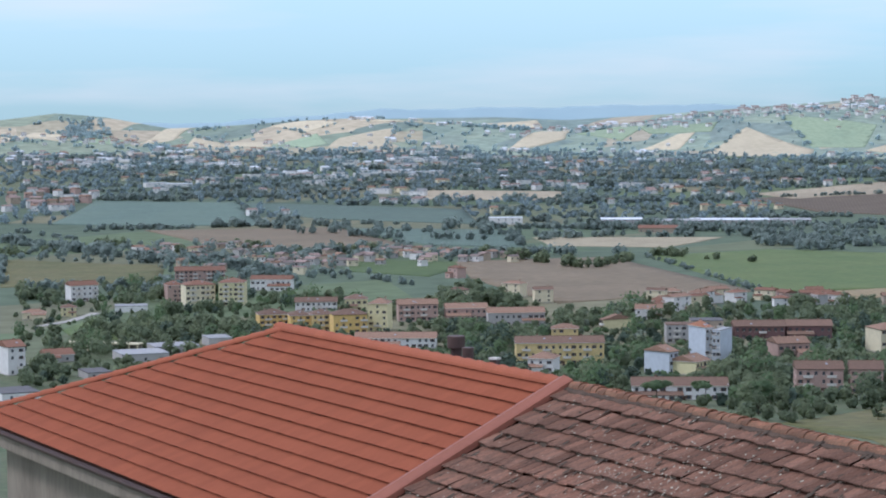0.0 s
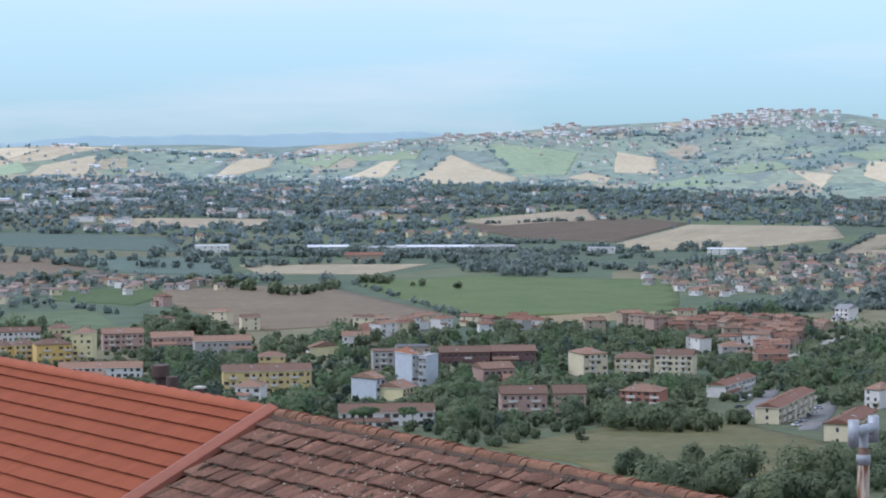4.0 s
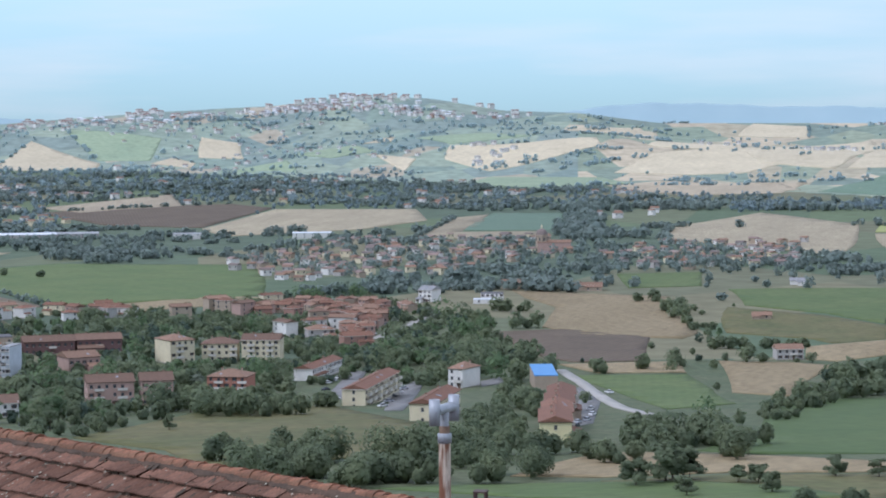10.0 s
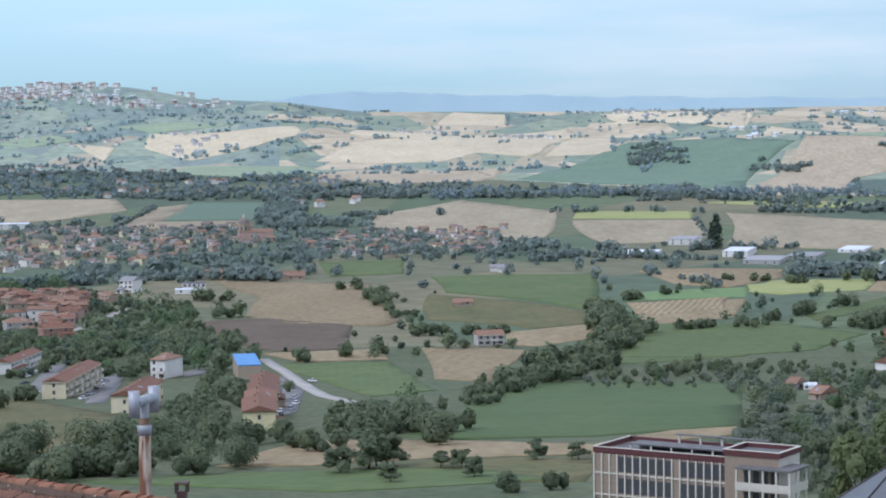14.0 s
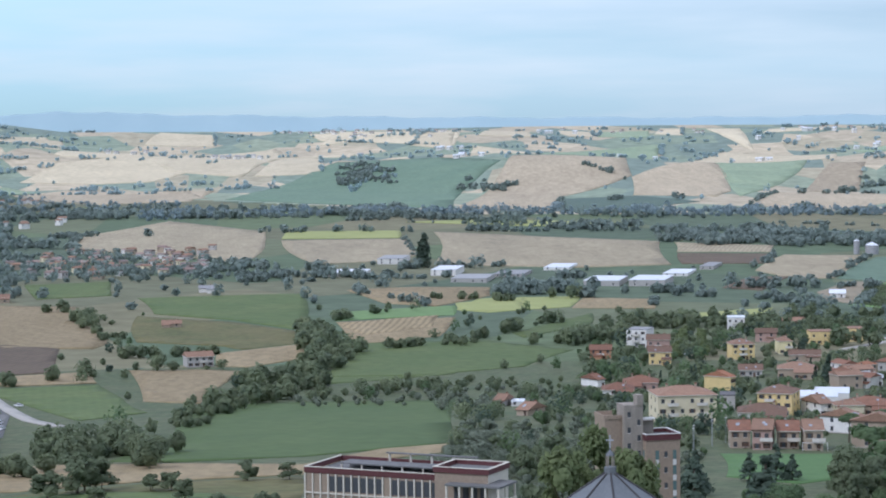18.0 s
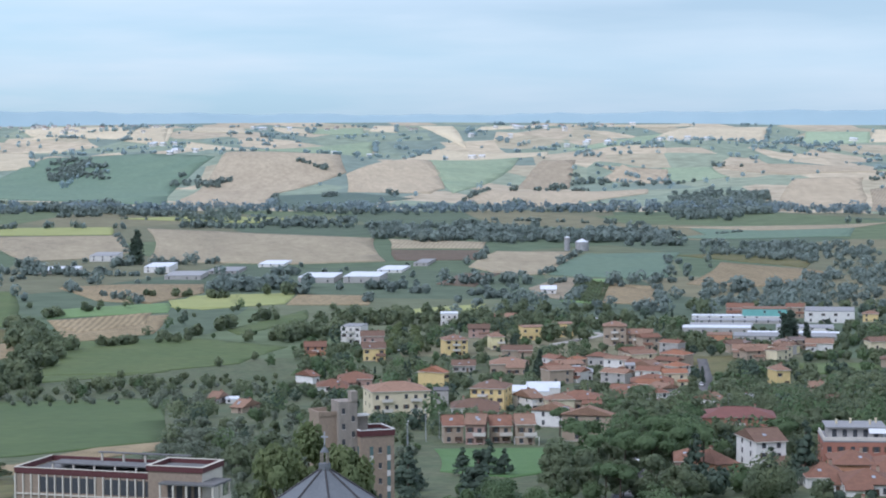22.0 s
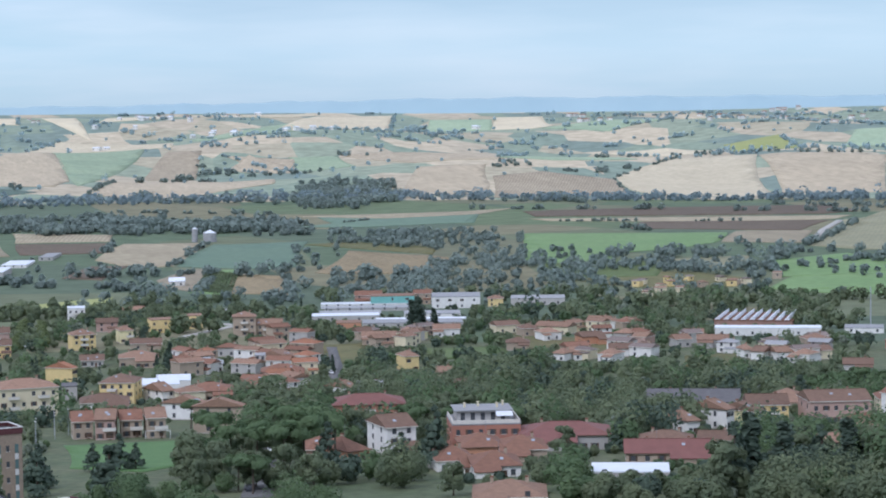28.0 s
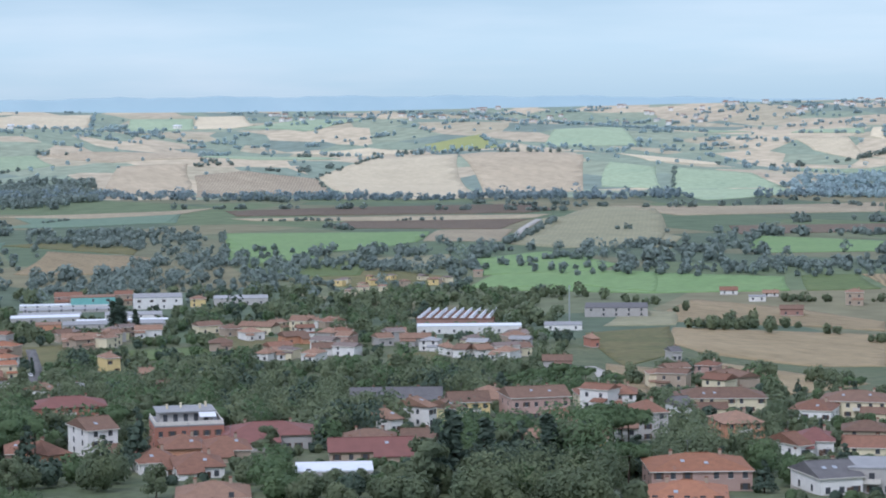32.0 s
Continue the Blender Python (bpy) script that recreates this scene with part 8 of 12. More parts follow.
tree("pine", 10.4, 214, 596, 0.91)
tree("broad", 8.0, 234, 597, 1.08)
tree("broad", 8.6, 338, 545, 1.05)
tree("broad", 9.0, 226, 602, 0.91)
tree("pine", 10.5, 234, 599, 1.24)
tree("broad", 8.7, 241, 597, 1.18)
tree("pine", 10.5, 206, 610, 1.26)
tree("olive", 5.1, 38, 644, 1.40)
tree("olive", 4.5, 42, 644, 1.40)
tree("broad", 6.3, 377, 524, 1.17)
tree("broad", 10.1, 233, 604, 1.34)
tree("broad", 8.8, 177, 623, 1.06)
tree("broad", 8.1, 233, 606, 1.12)
tree("pine", 11.1, 180, 626, 1.20)
tree("fir", 9.2, 341, 557, 1.16)
tree("broad", 5.4, 46, 652, 1.28)
tree("pine", 8.0, 272, 596, 0.92)
tree("broad", 10.5, 215, 619, 1.17)
tree("broad", 9.8, 220, 619, 1.34)
tree("broad", 6.7, 387, 531, 1.20)
tree("broad", 8.6, 166, 638, 1.34)
tree("broad", 10.3, 220, 622, 1.24)
tree("broad", 7.6, 186, 633, 1.23)
tree("broad", 9.4, 232, 621, 1.20)
tree("broad", 9.0, 240, 618, 1.31)
tree("olive", 6.4, 41, 662, 1.40)
tree("olive", 5.2, 49, 662, 1.40)
tree("olive", 5.2, 36, 664, 1.40)
tree("broad", 7.9, 229, 625, 1.10)
tree("broad", 5.1, 49, 664, 1.08)
tree("broad", 8.1, 254, 619, 1.32)
tree("broad", 10.2, 185, 645, 1.13)
tree("pine", 9.1, 217, 635, 1.18)
tree("olive", 4.7, 55, 669, 1.40)
tree("broad", 7.1, 215, 638, 0.97)
tree("olive", 6.5, 38, 674, 1.40)
tree("broad", 10.6, 172, 653, 1.28)
tree("broad", 7.8, 191, 650, 1.10)
tree("broad", 8.4, 222, 642, 1.34)
tree("olive", 5.4, 40, 680, 0.99)
tree("olive", 4.4, 66, 678, 1.40)
tree("olive", 5.1, 46, 682, 1.40)
tree("olive", 4.3, 42, 684, 1.40)
tree("broad", 4.5, 49, 688, 1.25)
tree("pine", 10.0, 226, 653, 1.34)
tree("broad", 10.8, 174, 669, 0.91)
tree("broad", 10.8, 231, 652, 1.11)
tree("pine", 7.4, 195, 665, 1.27)
tree("olive", 4.8, 54, 691, 1.40)
tree("broad", 10.4, 193, 666, 1.21)
tree("broad", 7.3, 184, 669, 1.30)
tree("pine", 8.7, 264, 643, 1.00)
tree("pine", 8.0, 179, 672, 1.27)
tree("olive", 4.0, 50, 694, 1.40)
tree("pine", 10.5, 197, 669, 1.01)
tree("broad", 7.8, 182, 675, 1.05)
tree("pine", 9.6, 158, 683, 1.20)
tree("pine", 9.6, 183, 679, 1.13)
tree("broad", 4.3, 81, 699, 1.23)
tree("broad", 5.7, 70, 702, 0.91)
tree("olive", 4.4, 63, 703, 1.40)
tree("pine", 8.4, 241, 669, 0.91)
tree("broad", 8.7, 245, 668, 1.11)
tree("olive", 5.2, 81, 707, 1.10)
tree("broad", 9.9, 171, 693, 1.11)
tree("broad", 9.5, 243, 673, 1.18)
tree("broad", 7.2, 247, 673, 0.91)
tree("broad", 6.3, 358, 624, 1.31)
tree("olive", 5.3, 76, 717, 1.22)
tree("olive", 6.0, 41, 720, 1.40)
tree("broad", 7.8, 389, 612, 1.09)
tree("fir", 6.8, 120, 718)
tree("olive", 5.7, 60, 729, 1.40)
tree("olive", 5.7, 49, 730, 1.40)
tree("broad", 10.3, 203, 703, 1.00)
tree("broad", 8.7, 187, 711, 1.34)
tree("olive", 5.7, 79, 735, 1.26)
tree("broad", 9.2, 185, 720, 1.24)
tree("pine", 9.4, 186, 720, 1.03)
tree("fir", 9.9, 455, 590, 1.15)
tree("fir", 7.5, 345, 667, 1.06)
tree("pine", 9.1, 377, 655, 1.27)
tree("pine", 9.4, 190, 735, 1.26)
tree("broad", 5.8, -253, 718, 1.10)
tree("broad", 8.7, 194, 740, 1.05)
tree("olive", 4.7, 76, 766, 0.92)
tree("broad", 7.5, -295, 715, 1.10)
tree("broad", 10.4, 245, 744, 1.29)
tree("cypress", 10.0, 376, 689, 2.00)
tree("broad", 8.0, 375, 690, 1.27)
tree("broad", 7.0, 220, 756, 1.34)
tree("broad", 6.6, -300, 728, 1.14)
tree("pine", 9.2, 482, 625, 1.04)
tree("broad", 6.1, 491, 620, 1.03)
tree("fir", 7.0, 391, 688, 0.94)
tree("broad", 8.1, -295, 737, 1.03)
tree("fir", 8.6, 382, 698, 1.26)
tree("broad", 6.6, 410, 682, 1.24)
tree("pine", 6.1, 409, 691, 1.34)
tree("broad", 8.2, 358, 721, 1.09)
tree("broad", 8.9, -299, 748, 1.05)
tree("fir", 6.8, 476, 650, 1.06)
tree("broad", 9.2, 345, 732, 1.11)
tree("cypress", 4.1, 147, 798, 1.40)
tree("broad", 4.5, 102, 805, 1.12)
tree("fir", 9.6, 385, 719, 1.18)
tree("broad", 8.4, 356, 734, 0.92)
tree("pine", 8.6, 429, 698, 1.24)
tree("pine", 9.8, -331, 752, 1.20)
tree("pine", 9.8, -348, 746, 1.20)
tree("broad", 6.1, 331, 754, 1.29)
tree("olive", 5.8, 102, 821, 1.16)
tree("pine", 9.9, -316, 765, 1.20)
tree("fir", 9.1, 361, 746, 1.08)
tree("olive", 5.8, 102, 823, 1.30)
tree("olive", 4.7, 104, 823, 0.91)
tree("pine", 7.2, 403, 729, 1.23)
tree("pine", 9.4, 412, 725, 1.10)
tree("broad", 6.5, -309, 778, 0.92)
tree("broad", 8.7, 363, 757, 1.31)
tree("pine", 10.0, 219, 812, 1.20)
tree("broad", 9.4, -315, 782, 1.26)
tree("pine", 9.4, 432, 724, 0.97)
tree("broad", 9.9, -371, 764, 1.09)
tree("broad", 9.7, -325, 787, 1.32)
tree("broad", 6.8, -332, 786, 1.19)
tree("pine", 6.7, -376, 766, 0.97)
tree("broad", 7.3, -276, 808, 1.33)
tree("broad", 4.4, 87, 857, 1.13)
tree("broad", 4.9, 49, 862, 1.09)
tree("pine", 9.5, 434, 748, 1.13)
tree("fir", 6.4, 437, 749, 0.93)
tree("broad", 10.0, -334, 803, 1.21)
tree("broad", 8.2, 277, 826, 1.10)
tree("pine", 6.0, -283, 824, 1.28)
tree("broad", 6.7, -325, 810, 1.21)
tree("broad", 6.8, 245, 838, 1.30)
tree("broad", 9.8, -401, 778, 1.14)
tree("olive", 4.7, 48, 876, 0.90)
tree("broad", 7.8, -348, 806, 1.12)
tree("broad", 6.6, 250, 843, 1.25)
tree("broad", 7.2, -346, 811, 1.26)
tree("broad", 7.7, -363, 807, 1.08)
tree("broad", 9.9, -330, 822, 1.29)
tree("broad", 6.3, 308, 834, 1.21)
tree("broad", 8.9, 264, 849, 1.34)
tree("broad", 7.8, 324, 830, 1.02)
tree("broad", 8.6, 319, 832, 1.19)
tree("broad", 6.9, 286, 846, 1.12)
tree("broad", 6.8, -401, 798, 0.95)
tree("pine", 7.4, -370, 813, 1.18)
tree("olive", 5.5, 58, 892, 1.06)
tree("broad", 8.1, -362, 821, 0.96)
tree("broad", 8.8, 405, 810, 1.00)
tree("broad", 4.7, 59, 904, 1.06)
tree("broad", 6.2, -266, 866, 1.35)
tree("olive", 5.5, 311, 852, 1.26)
tree("broad", 6.4, 349, 838, 1.30)
tree("broad", 8.0, 384, 824, 1.28)
tree("broad", 8.1, 445, 793, 1.13)
tree("broad", 7.3, 385, 824, 1.15)
tree("broad", 8.8, 278, 866, 1.27)
tree("broad", 8.0, 425, 806, 1.15)
tree("broad", 6.1, 287, 865, 1.28)
tree("broad", 9.3, -401, 819, 1.14)
tree("broad", 6.6, 294, 865, 1.28)
tree("broad", 6.9, -357, 841, 1.34)
tree("broad", 8.7, 353, 844, 1.02)
tree("broad", 6.9, 259, 878, 1.12)
tree("broad", 6.8, 314, 860, 1.20)
tree("broad", 6.3, 286, 870, 1.18)
tree("cypress", 7.8, 147, 906, 1.17)
tree("cypress", 5.1, 271, 881, 1.16)
tree("cypress", 6.2, 358, 853, 1.08)
tree("cypress", 5.4, 320, 900, 1.16)
tree("cypress", 7.1, 339, 914, 1.23)
tree("cypress", 8.2, 281, 938, 1.18)
tree("cypress", 5.5, 184, 970, 1.20)
tree("cypress", 5.1, 353, 933, 1.16)
tree("cypress", 6.3, 145, 997, 1.02)
tree("cypress", 13.0, 220, 991, 1.40)
tree("cypress", 5.3, 124, 1012, 1.29)
tree("cypress", 6.4, 163, 1008, 0.93)
tree("cypress", 6.6, 372, 951, 1.13)
tree("cypress", 7.0, 161, 1009, 1.28)
tree("cypress", 7.0, 216, 1000, 1.40)
tree("cypress", 6.8, 220, 1001, 1.35)
tree("cypress", 7.5, 163, 1012, 1.07)
tree("cypress", 5.3, 171, 1025, 1.09)
tree("cypress", 5.6, 138, 1032, 0.95)
tree("cypress", 6.5, 196, 1035, 0.92)
tree("cypress", 6.0, 128, 1048, 1.15)
tree("cypress", 6.9, 223, 1042, 1.17)
tree("cypress", 5.1, 409, 1106, 1.06)
tree("cypress", 7.7, 233, 1162, 0.98)
tree("cypress", 17.3, 383, 1128, 2.00)
tree("cypress", 18.4, 388, 1133, 2.00)
tree("cypress", 5.3, 425, 1136, 1.26)
tree("cypress", 11.4, 401, 1145, 2.00)
tree("cypress", 5.8, 427, 1136, 1.12)
tree("cypress", 6.2, 463, 1126, 0.98)
tree("cypress", 7.6, 465, 1129, 1.21)
tree("cypress", 7.8, 165, 1216, 1.22)
tree("cypress", 5.9, 431, 1171, 1.25)
tree("cypress", 7.4, 341, 1214, 1.31)
tree("cypress", 8.4, 180, 1275, 1.31)
tree("cypress", 7.5, 346, 1246, 1.02)
tree("cypress", 6.5, 246, 1280, 1.13)
tree("cypress", 6.8, 353, 1296, 1.27)
tree("cypress", 6.4, 380, 1334, 1.28)
tree("cypress", 21.9, 72, 1922, 1.60)
tree("cypress", 29.2, 76, 1922, 1.60)

tree_belt("hedge", 11, 9, 30, -2525, 2840, -2341, 3224, -1844, 3166, -1459, 3208, -1197, 3429)
tree_belt("hedge", 11, 10, 30, -2255, 2664, -1814, 2634, -1480, 2694, -1194, 2809)
tree_belt("hedge", 10, 10, 20, -1846, 2413, -1601, 2401, -1406, 2414, -1327, 2567, -1052, 2657)
tree_belt("hedge", 12, 9, 14, -1461, 1929, -1357, 1948, -1220, 1869, -1144, 1940)
tree_belt("hedge", 10, 9, 14, -1290, 1873, -1115, 1808, -981, 1807, -950, 1958)
woods("hedge", 11, 9, -1858, 2307, -1774, 2342, -1742, 2311, -1813, 2263)
tree_belt("broad", 10, 9, 16, -1327, 1505, -1333, 1638, -1214, 1585, -1209, 1681, -1061, 1591, -998, 1617)
tree_belt("broad", 11, 9, 20, -1003, 1126, -964, 1142, -886, 1145, -910, 1182)
woods("broad", 11, 8, -793, 971, -816, 1023, -782, 1018, -744, 1039, -710, 999, -711, 966, -716, 945, -744, 936)
woods("broad", 10, 9, -766, 1075, -741, 1082, -727, 1065, -756, 1065)
tree_belt("broad", 9, 8, 14, -636, 730, -722, 851, -688, 853, -665, 833)
woods("broad", 13, 9, -715, 1202, -732, 1266, -655, 1215, -635, 1171, -685, 1177)
tree_belt("broad", 12, 8, 16, -606, 1123, -567, 1152, -547, 1219, -517, 1251, -496, 1283)
woods("broad", 11, 9, -445, 1213, -445, 1253, -355, 1255, -352, 1220, -398, 1217)
tree_belt("broad", 10, 8, 12, -962, 1601, -904, 1610, -758, 1504, -790, 1691, -685, 1658)
tree_belt("hedge", 11, 9, 20, -1144, 1905, -990, 1893, -838, 2030, -691, 1917, -615, 2058, -539, 2380)
woods("hedge", 10, 10, -822, 1991, -797, 2078, -699, 1955, -694, 1837, -746, 1847)
tree_belt("hedge", 12, 9, 30, -1302, 3069, -1121, 3163, -963, 3225, -711, 3069, -500, 3327)
tree_belt("hedge", 12, 9, 40, -1501, 3303, -1235, 3223, -1041, 3190, -991, 3478)
woods("broad", 11, 8, -399, 934, -413, 1000, -367, 900, -355, 901, -336, 848, -339, 823, -361, 848)
woods("broad", 11, 8, -363, 945, -370, 1006, -345, 966, -324, 959, -305, 923, -330, 940, -346, 938)
woods("broad", 11, 8, -275, 777, -292, 836, -291, 871, -272, 824, -253, 818, -265, 873, -255, 871, -226, 811, -241, 792, -261, 784)
tree_belt("broad", 10, 7, 14, -295, 670, -281, 678, -276, 701, -285, 758, -275, 779)
woods("broad", 14, 8, -177, 533, -174, 534, -158, 533, -147, 534, -138, 534, -140, 544, -165, 541)
woods("broad", 13, 8, -159, 514, -148, 517, -141, 517, -132, 521, -119, 523, -120, 526, -138, 526, -161, 520)
woods("broad", 9, 10.5, -265, 1084, -282, 1199, -259, 1252, -226, 1174, -195, 1089, -185, 1015, -210, 1051, -234, 1077, -239, 1041)
woods("broad", 11, 8, -254, 1316, -246, 1303, -218, 1298, -224, 1319, -241, 1322)
woods("broad", 7, 8, -121, 626, -131, 681, -133, 730, -125, 719, -112, 644)
tree_belt("broad", 7, 8, 8, -148, 709, -120, 582, -113, 585)
woods("broad", 10, 8, -240, 996, -222, 1004, -218, 1003, -232, 1000)
tree_belt("broad", 10, 8, 10, -165, 1047, -154, 1041, -147, 1054, -129, 1070, -116, 1084)
tree_belt("hedge", 11, 8, 20, -446, 1489, -404, 1546, -347, 1552, -308, 1601, -249, 1651, -200, 1600)
woods("hedge", 14, 9, -357, 2220, -465, 2940, -441, 2931, -329, 2222)
tree_belt("hedge", 12, 9, 30, -637, 2956, -490, 2868, -345, 2881, -147, 2746)
tree_belt("hedge", 12, 9, 20, -341, 2157, -302, 2276, -249, 2168)
tree_belt("hedge", 12, 9, 30, -428, 2985, -316, 2939, -128, 2739, 17, 2738, 222, 2623)
tree_belt("hedge", 10, 10, 16, -354, 2299, -293, 2483, -202, 2456)
tree_belt("hedge", 10, 9, 20, -103, 2472, 15, 2426, 201, 2377)
woods("olive", 4.5, 12, -19, 960, 68, 1004, 83, 984, 62, 918, -15, 902)
tree_belt("hedge", 12, 8, 30, -328, 2825, -116, 2770, 23, 2788, 154, 2615, 263, 2394, 385, 2389)
woods("hedge", 12, 9, 318, 2147, 345, 2288, 478, 2248, 625, 2211, 585, 2067, 440, 2070)
tree_belt("hedge", 11, 9, 16, 275, 2766, 363, 2684, 444, 2671)
woods("hedge", 11, 10, 4, 3560, 23, 3764, 87, 3665, 92, 3495)
woods("hedge", 11, 10, 179, 3313, 202, 3420, 264, 3324, 241, 3253)
tree_belt("hedge", 10, 12, 10, 388, 3450, 433, 3259)
tree_belt("hedge", 10, 11, 10, 639, 3076, 719, 3145, 803, 3289, 860, 3153)
tree_belt("hedge", 11, 10, 20, 332, 3026, 420, 2989, 473, 2985)
tree_belt("hedge", 11, 8, 14, -32, 1870, -9, 1906)
tree_belt("broad", 10, 8, 14, 68, 1579, 114, 1548, 156, 1572, 175, 1600)
woods("hedge", 11, 8, 115, 1616, 163, 1684, 184, 1682, 172, 1613)
tree_belt("broad", 10, 8, 14, 28, 1220, 65, 1228, 95, 1299, 136, 1373, 192, 1322)
woods("broad", 10, 8, 102, 1216, 125, 1262, 153, 1277, 160, 1236, 132, 1209)
woods("broad", 6, 12, 22, 980, 38, 1017, 81, 1039, 115, 1052, 116, 1019, 96, 927, 69, 945)
woods("olive", 6, 8, 37, 873, 63, 926, 63, 866, 49, 851)
woods("broad", 5, 13, -13, 1006, 22, 996, 41, 973, 35, 921, -10, 948)
woods("broad", 11, 8, 195, 1340, 224, 1392, 266, 1332, 294, 1383, 310, 1326, 350, 1320, 337, 1272, 272, 1281, 220, 1269)
tree_belt("hedge", 10, 8, 20, 261, 1676, 352, 1653, 450, 1592)
tree_belt("hedge", 10, 8, 20, 303, 1557, 319, 1445, 391, 1384)
woods("pine", 7, 8, 88, 502, 91, 492, 101, 484, 116, 480, 120, 498)
woods("broad", 11, 7, 119, 494, 123, 518, 132, 540, 147, 581, 138, 540, 124, 494)
woods("pine", 12, 8, 157, 574, 167, 609, 173, 614, 180, 602, 169, 574, 160, 570)
woods("broad", 11, 7, 188, 705, 205, 761, 222, 771, 214, 723, 204, 699)
woods("broad", 11, 7, 135, 492, 135, 479, 152, 478, 156, 492)
woods("broad", 9, 8, 179, 435, 176, 449, 192, 466, 201, 462, 190, 437, 206, 431, 220, 435, 230, 426, 250, 419, 244, 409)
woods("broad", 11, 7, 133, 471, 133, 471, 144, 464, 149, 454, 155, 450, 156, 452)
woods("broad", 10, 7.5, 249, 682, 276, 732, 285, 702, 311, 680, 279, 600, 248, 544, 250, 561, 259, 605, 259, 629, 279, 690)
woods("broad", 10, 7, 254, 797, 276, 861, 284, 837, 298, 838, 283, 791, 274, 754, 267, 771)
woods("broad", 10, 7.5, 317, 851, 336, 863, 358, 835, 368, 806, 362, 791, 340, 816, 314, 833)
woods("broad", 8, 8, 410, 1132, 424, 1152, 460, 1136, 496, 1084, 503, 1052, 480, 1049, 457, 1097, 436, 1120)
woods("broad", 9, 9, 536, 1285, 545, 1307, 572, 1273, 593, 1239, 569, 1244, 538, 1266)
woods("broad", 10, 7, 389, 814, 381, 793, 399, 778, 409, 797)
woods("broad", 9, 7.5, 177, 438, 174, 441, 179, 439, 186, 434, 185, 430, 200, 419, 211, 413, 211, 413)
woods("dark", 12, 7, 230, 449, 240, 468, 245, 454, 247, 448, 238, 430, 231, 432)
woods("broad", 11, 7, 211, 411, 204, 399, 213, 387, 235, 376, 245, 392)
woods("broad", 10, 7, 351, 538, 352, 537, 366, 535, 373, 528, 369, 528, 360, 534)
woods("broad", 10, 7, 276, 438, 289, 451, 301, 450, 301, 436, 305, 431, 301, 416, 320, 418, 306, 423, 297, 422, 294, 436)
tree_belt("broad", 9, 7, 12, 398, 687, 469, 754, 481, 746, 476, 721, 476, 706)
tree_belt("broad", 8, 7, 10, 545, 814, 538, 770, 536, 720, 534, 684)
woods("broad", 9, 7, 647, 996, 684, 1015, 701, 962, 686, 940, 665, 965)
tree_belt("broad", 7, 8, 8, 692, 926, 692, 898, 686, 865)
tree_belt("broad", 9, 10, 24, 611, 1190, 668, 1210, 727, 1197, 713, 1113, 706, 1087)
tree_belt("hedge", 9, 10, 30, 729, 1420, 763, 1370, 816, 1304, 876, 1254, 948, 1196)
woods("hedge", 8.5, 11, 565, 1912, 669, 2016, 746, 1978, 660, 1763, 619, 1762, 570, 1877)
woods("hedge", 8.5, 11, 561, 1586, 648, 1720, 668, 1645, 624, 1536, 578, 1533)
woods("hedge", 8.5, 11, 610, 1501, 703, 1681, 677, 1533, 744, 1586, 734, 1487, 676, 1431, 633, 1463)
tree_belt("hedge", 9, 8, 26, 711, 1506, 730, 1433, 773, 1428, 814, 1366)
tree_belt("hedge", 9, 9, 16, 879, 2404, 976, 2334, 1038, 2285, 1092, 2196, 1149, 2148, 1223, 2053)
woods("hedge", 11, 9, 723, 2537, 850, 2954, 965, 2908, 858, 2608, 752, 2472)
tree_belt("hedge", 9, 10, 10, 798, 3365, 848, 3216, 908, 3154, 962, 3161)
tree_belt("hedge", 9, 12, 10, 1022, 3358, 1086, 3298)
tree_belt("hedge", 9, 12, 10, 1181, 3058, 1254, 2914, 1387, 2992)
tree_belt("hedge", 9, 12, 10, 1499, 3172, 1557, 3018)
tree_belt("hedge", 9, 14, 10, 1411, 3234, 1586, 3111, 1630, 2941, 1699, 2852)
tree_belt("hedge", 9, 9, 20, 1227, 2308, 1267, 2167, 1344, 2055, 1522, 2071, 1546, 1952)
woods("hedge", 11, 9, 941, 1430, 970, 1471, 995, 1434, 976, 1392)
woods("hedge", 8.5, 11, 813, 1329, 856, 1383, 903, 1309, 994, 1254, 958, 1208, 878, 1272)
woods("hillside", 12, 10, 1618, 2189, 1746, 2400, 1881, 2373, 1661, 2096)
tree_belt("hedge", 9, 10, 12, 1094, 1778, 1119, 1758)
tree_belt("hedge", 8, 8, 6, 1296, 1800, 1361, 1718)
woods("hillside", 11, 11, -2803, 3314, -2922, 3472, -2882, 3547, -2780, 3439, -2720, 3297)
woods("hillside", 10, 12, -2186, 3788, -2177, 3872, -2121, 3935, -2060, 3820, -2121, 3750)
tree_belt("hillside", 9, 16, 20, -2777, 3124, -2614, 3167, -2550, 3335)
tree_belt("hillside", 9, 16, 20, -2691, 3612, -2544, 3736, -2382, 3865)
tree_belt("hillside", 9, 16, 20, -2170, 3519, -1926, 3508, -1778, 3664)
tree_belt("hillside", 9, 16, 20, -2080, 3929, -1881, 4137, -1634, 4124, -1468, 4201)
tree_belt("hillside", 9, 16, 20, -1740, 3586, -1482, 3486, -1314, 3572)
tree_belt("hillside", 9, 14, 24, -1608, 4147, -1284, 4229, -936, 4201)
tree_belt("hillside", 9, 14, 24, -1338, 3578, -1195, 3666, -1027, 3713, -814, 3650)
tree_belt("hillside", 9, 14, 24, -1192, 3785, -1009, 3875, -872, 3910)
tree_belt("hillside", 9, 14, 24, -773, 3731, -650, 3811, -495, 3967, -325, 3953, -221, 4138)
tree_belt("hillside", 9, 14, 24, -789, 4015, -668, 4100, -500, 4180)
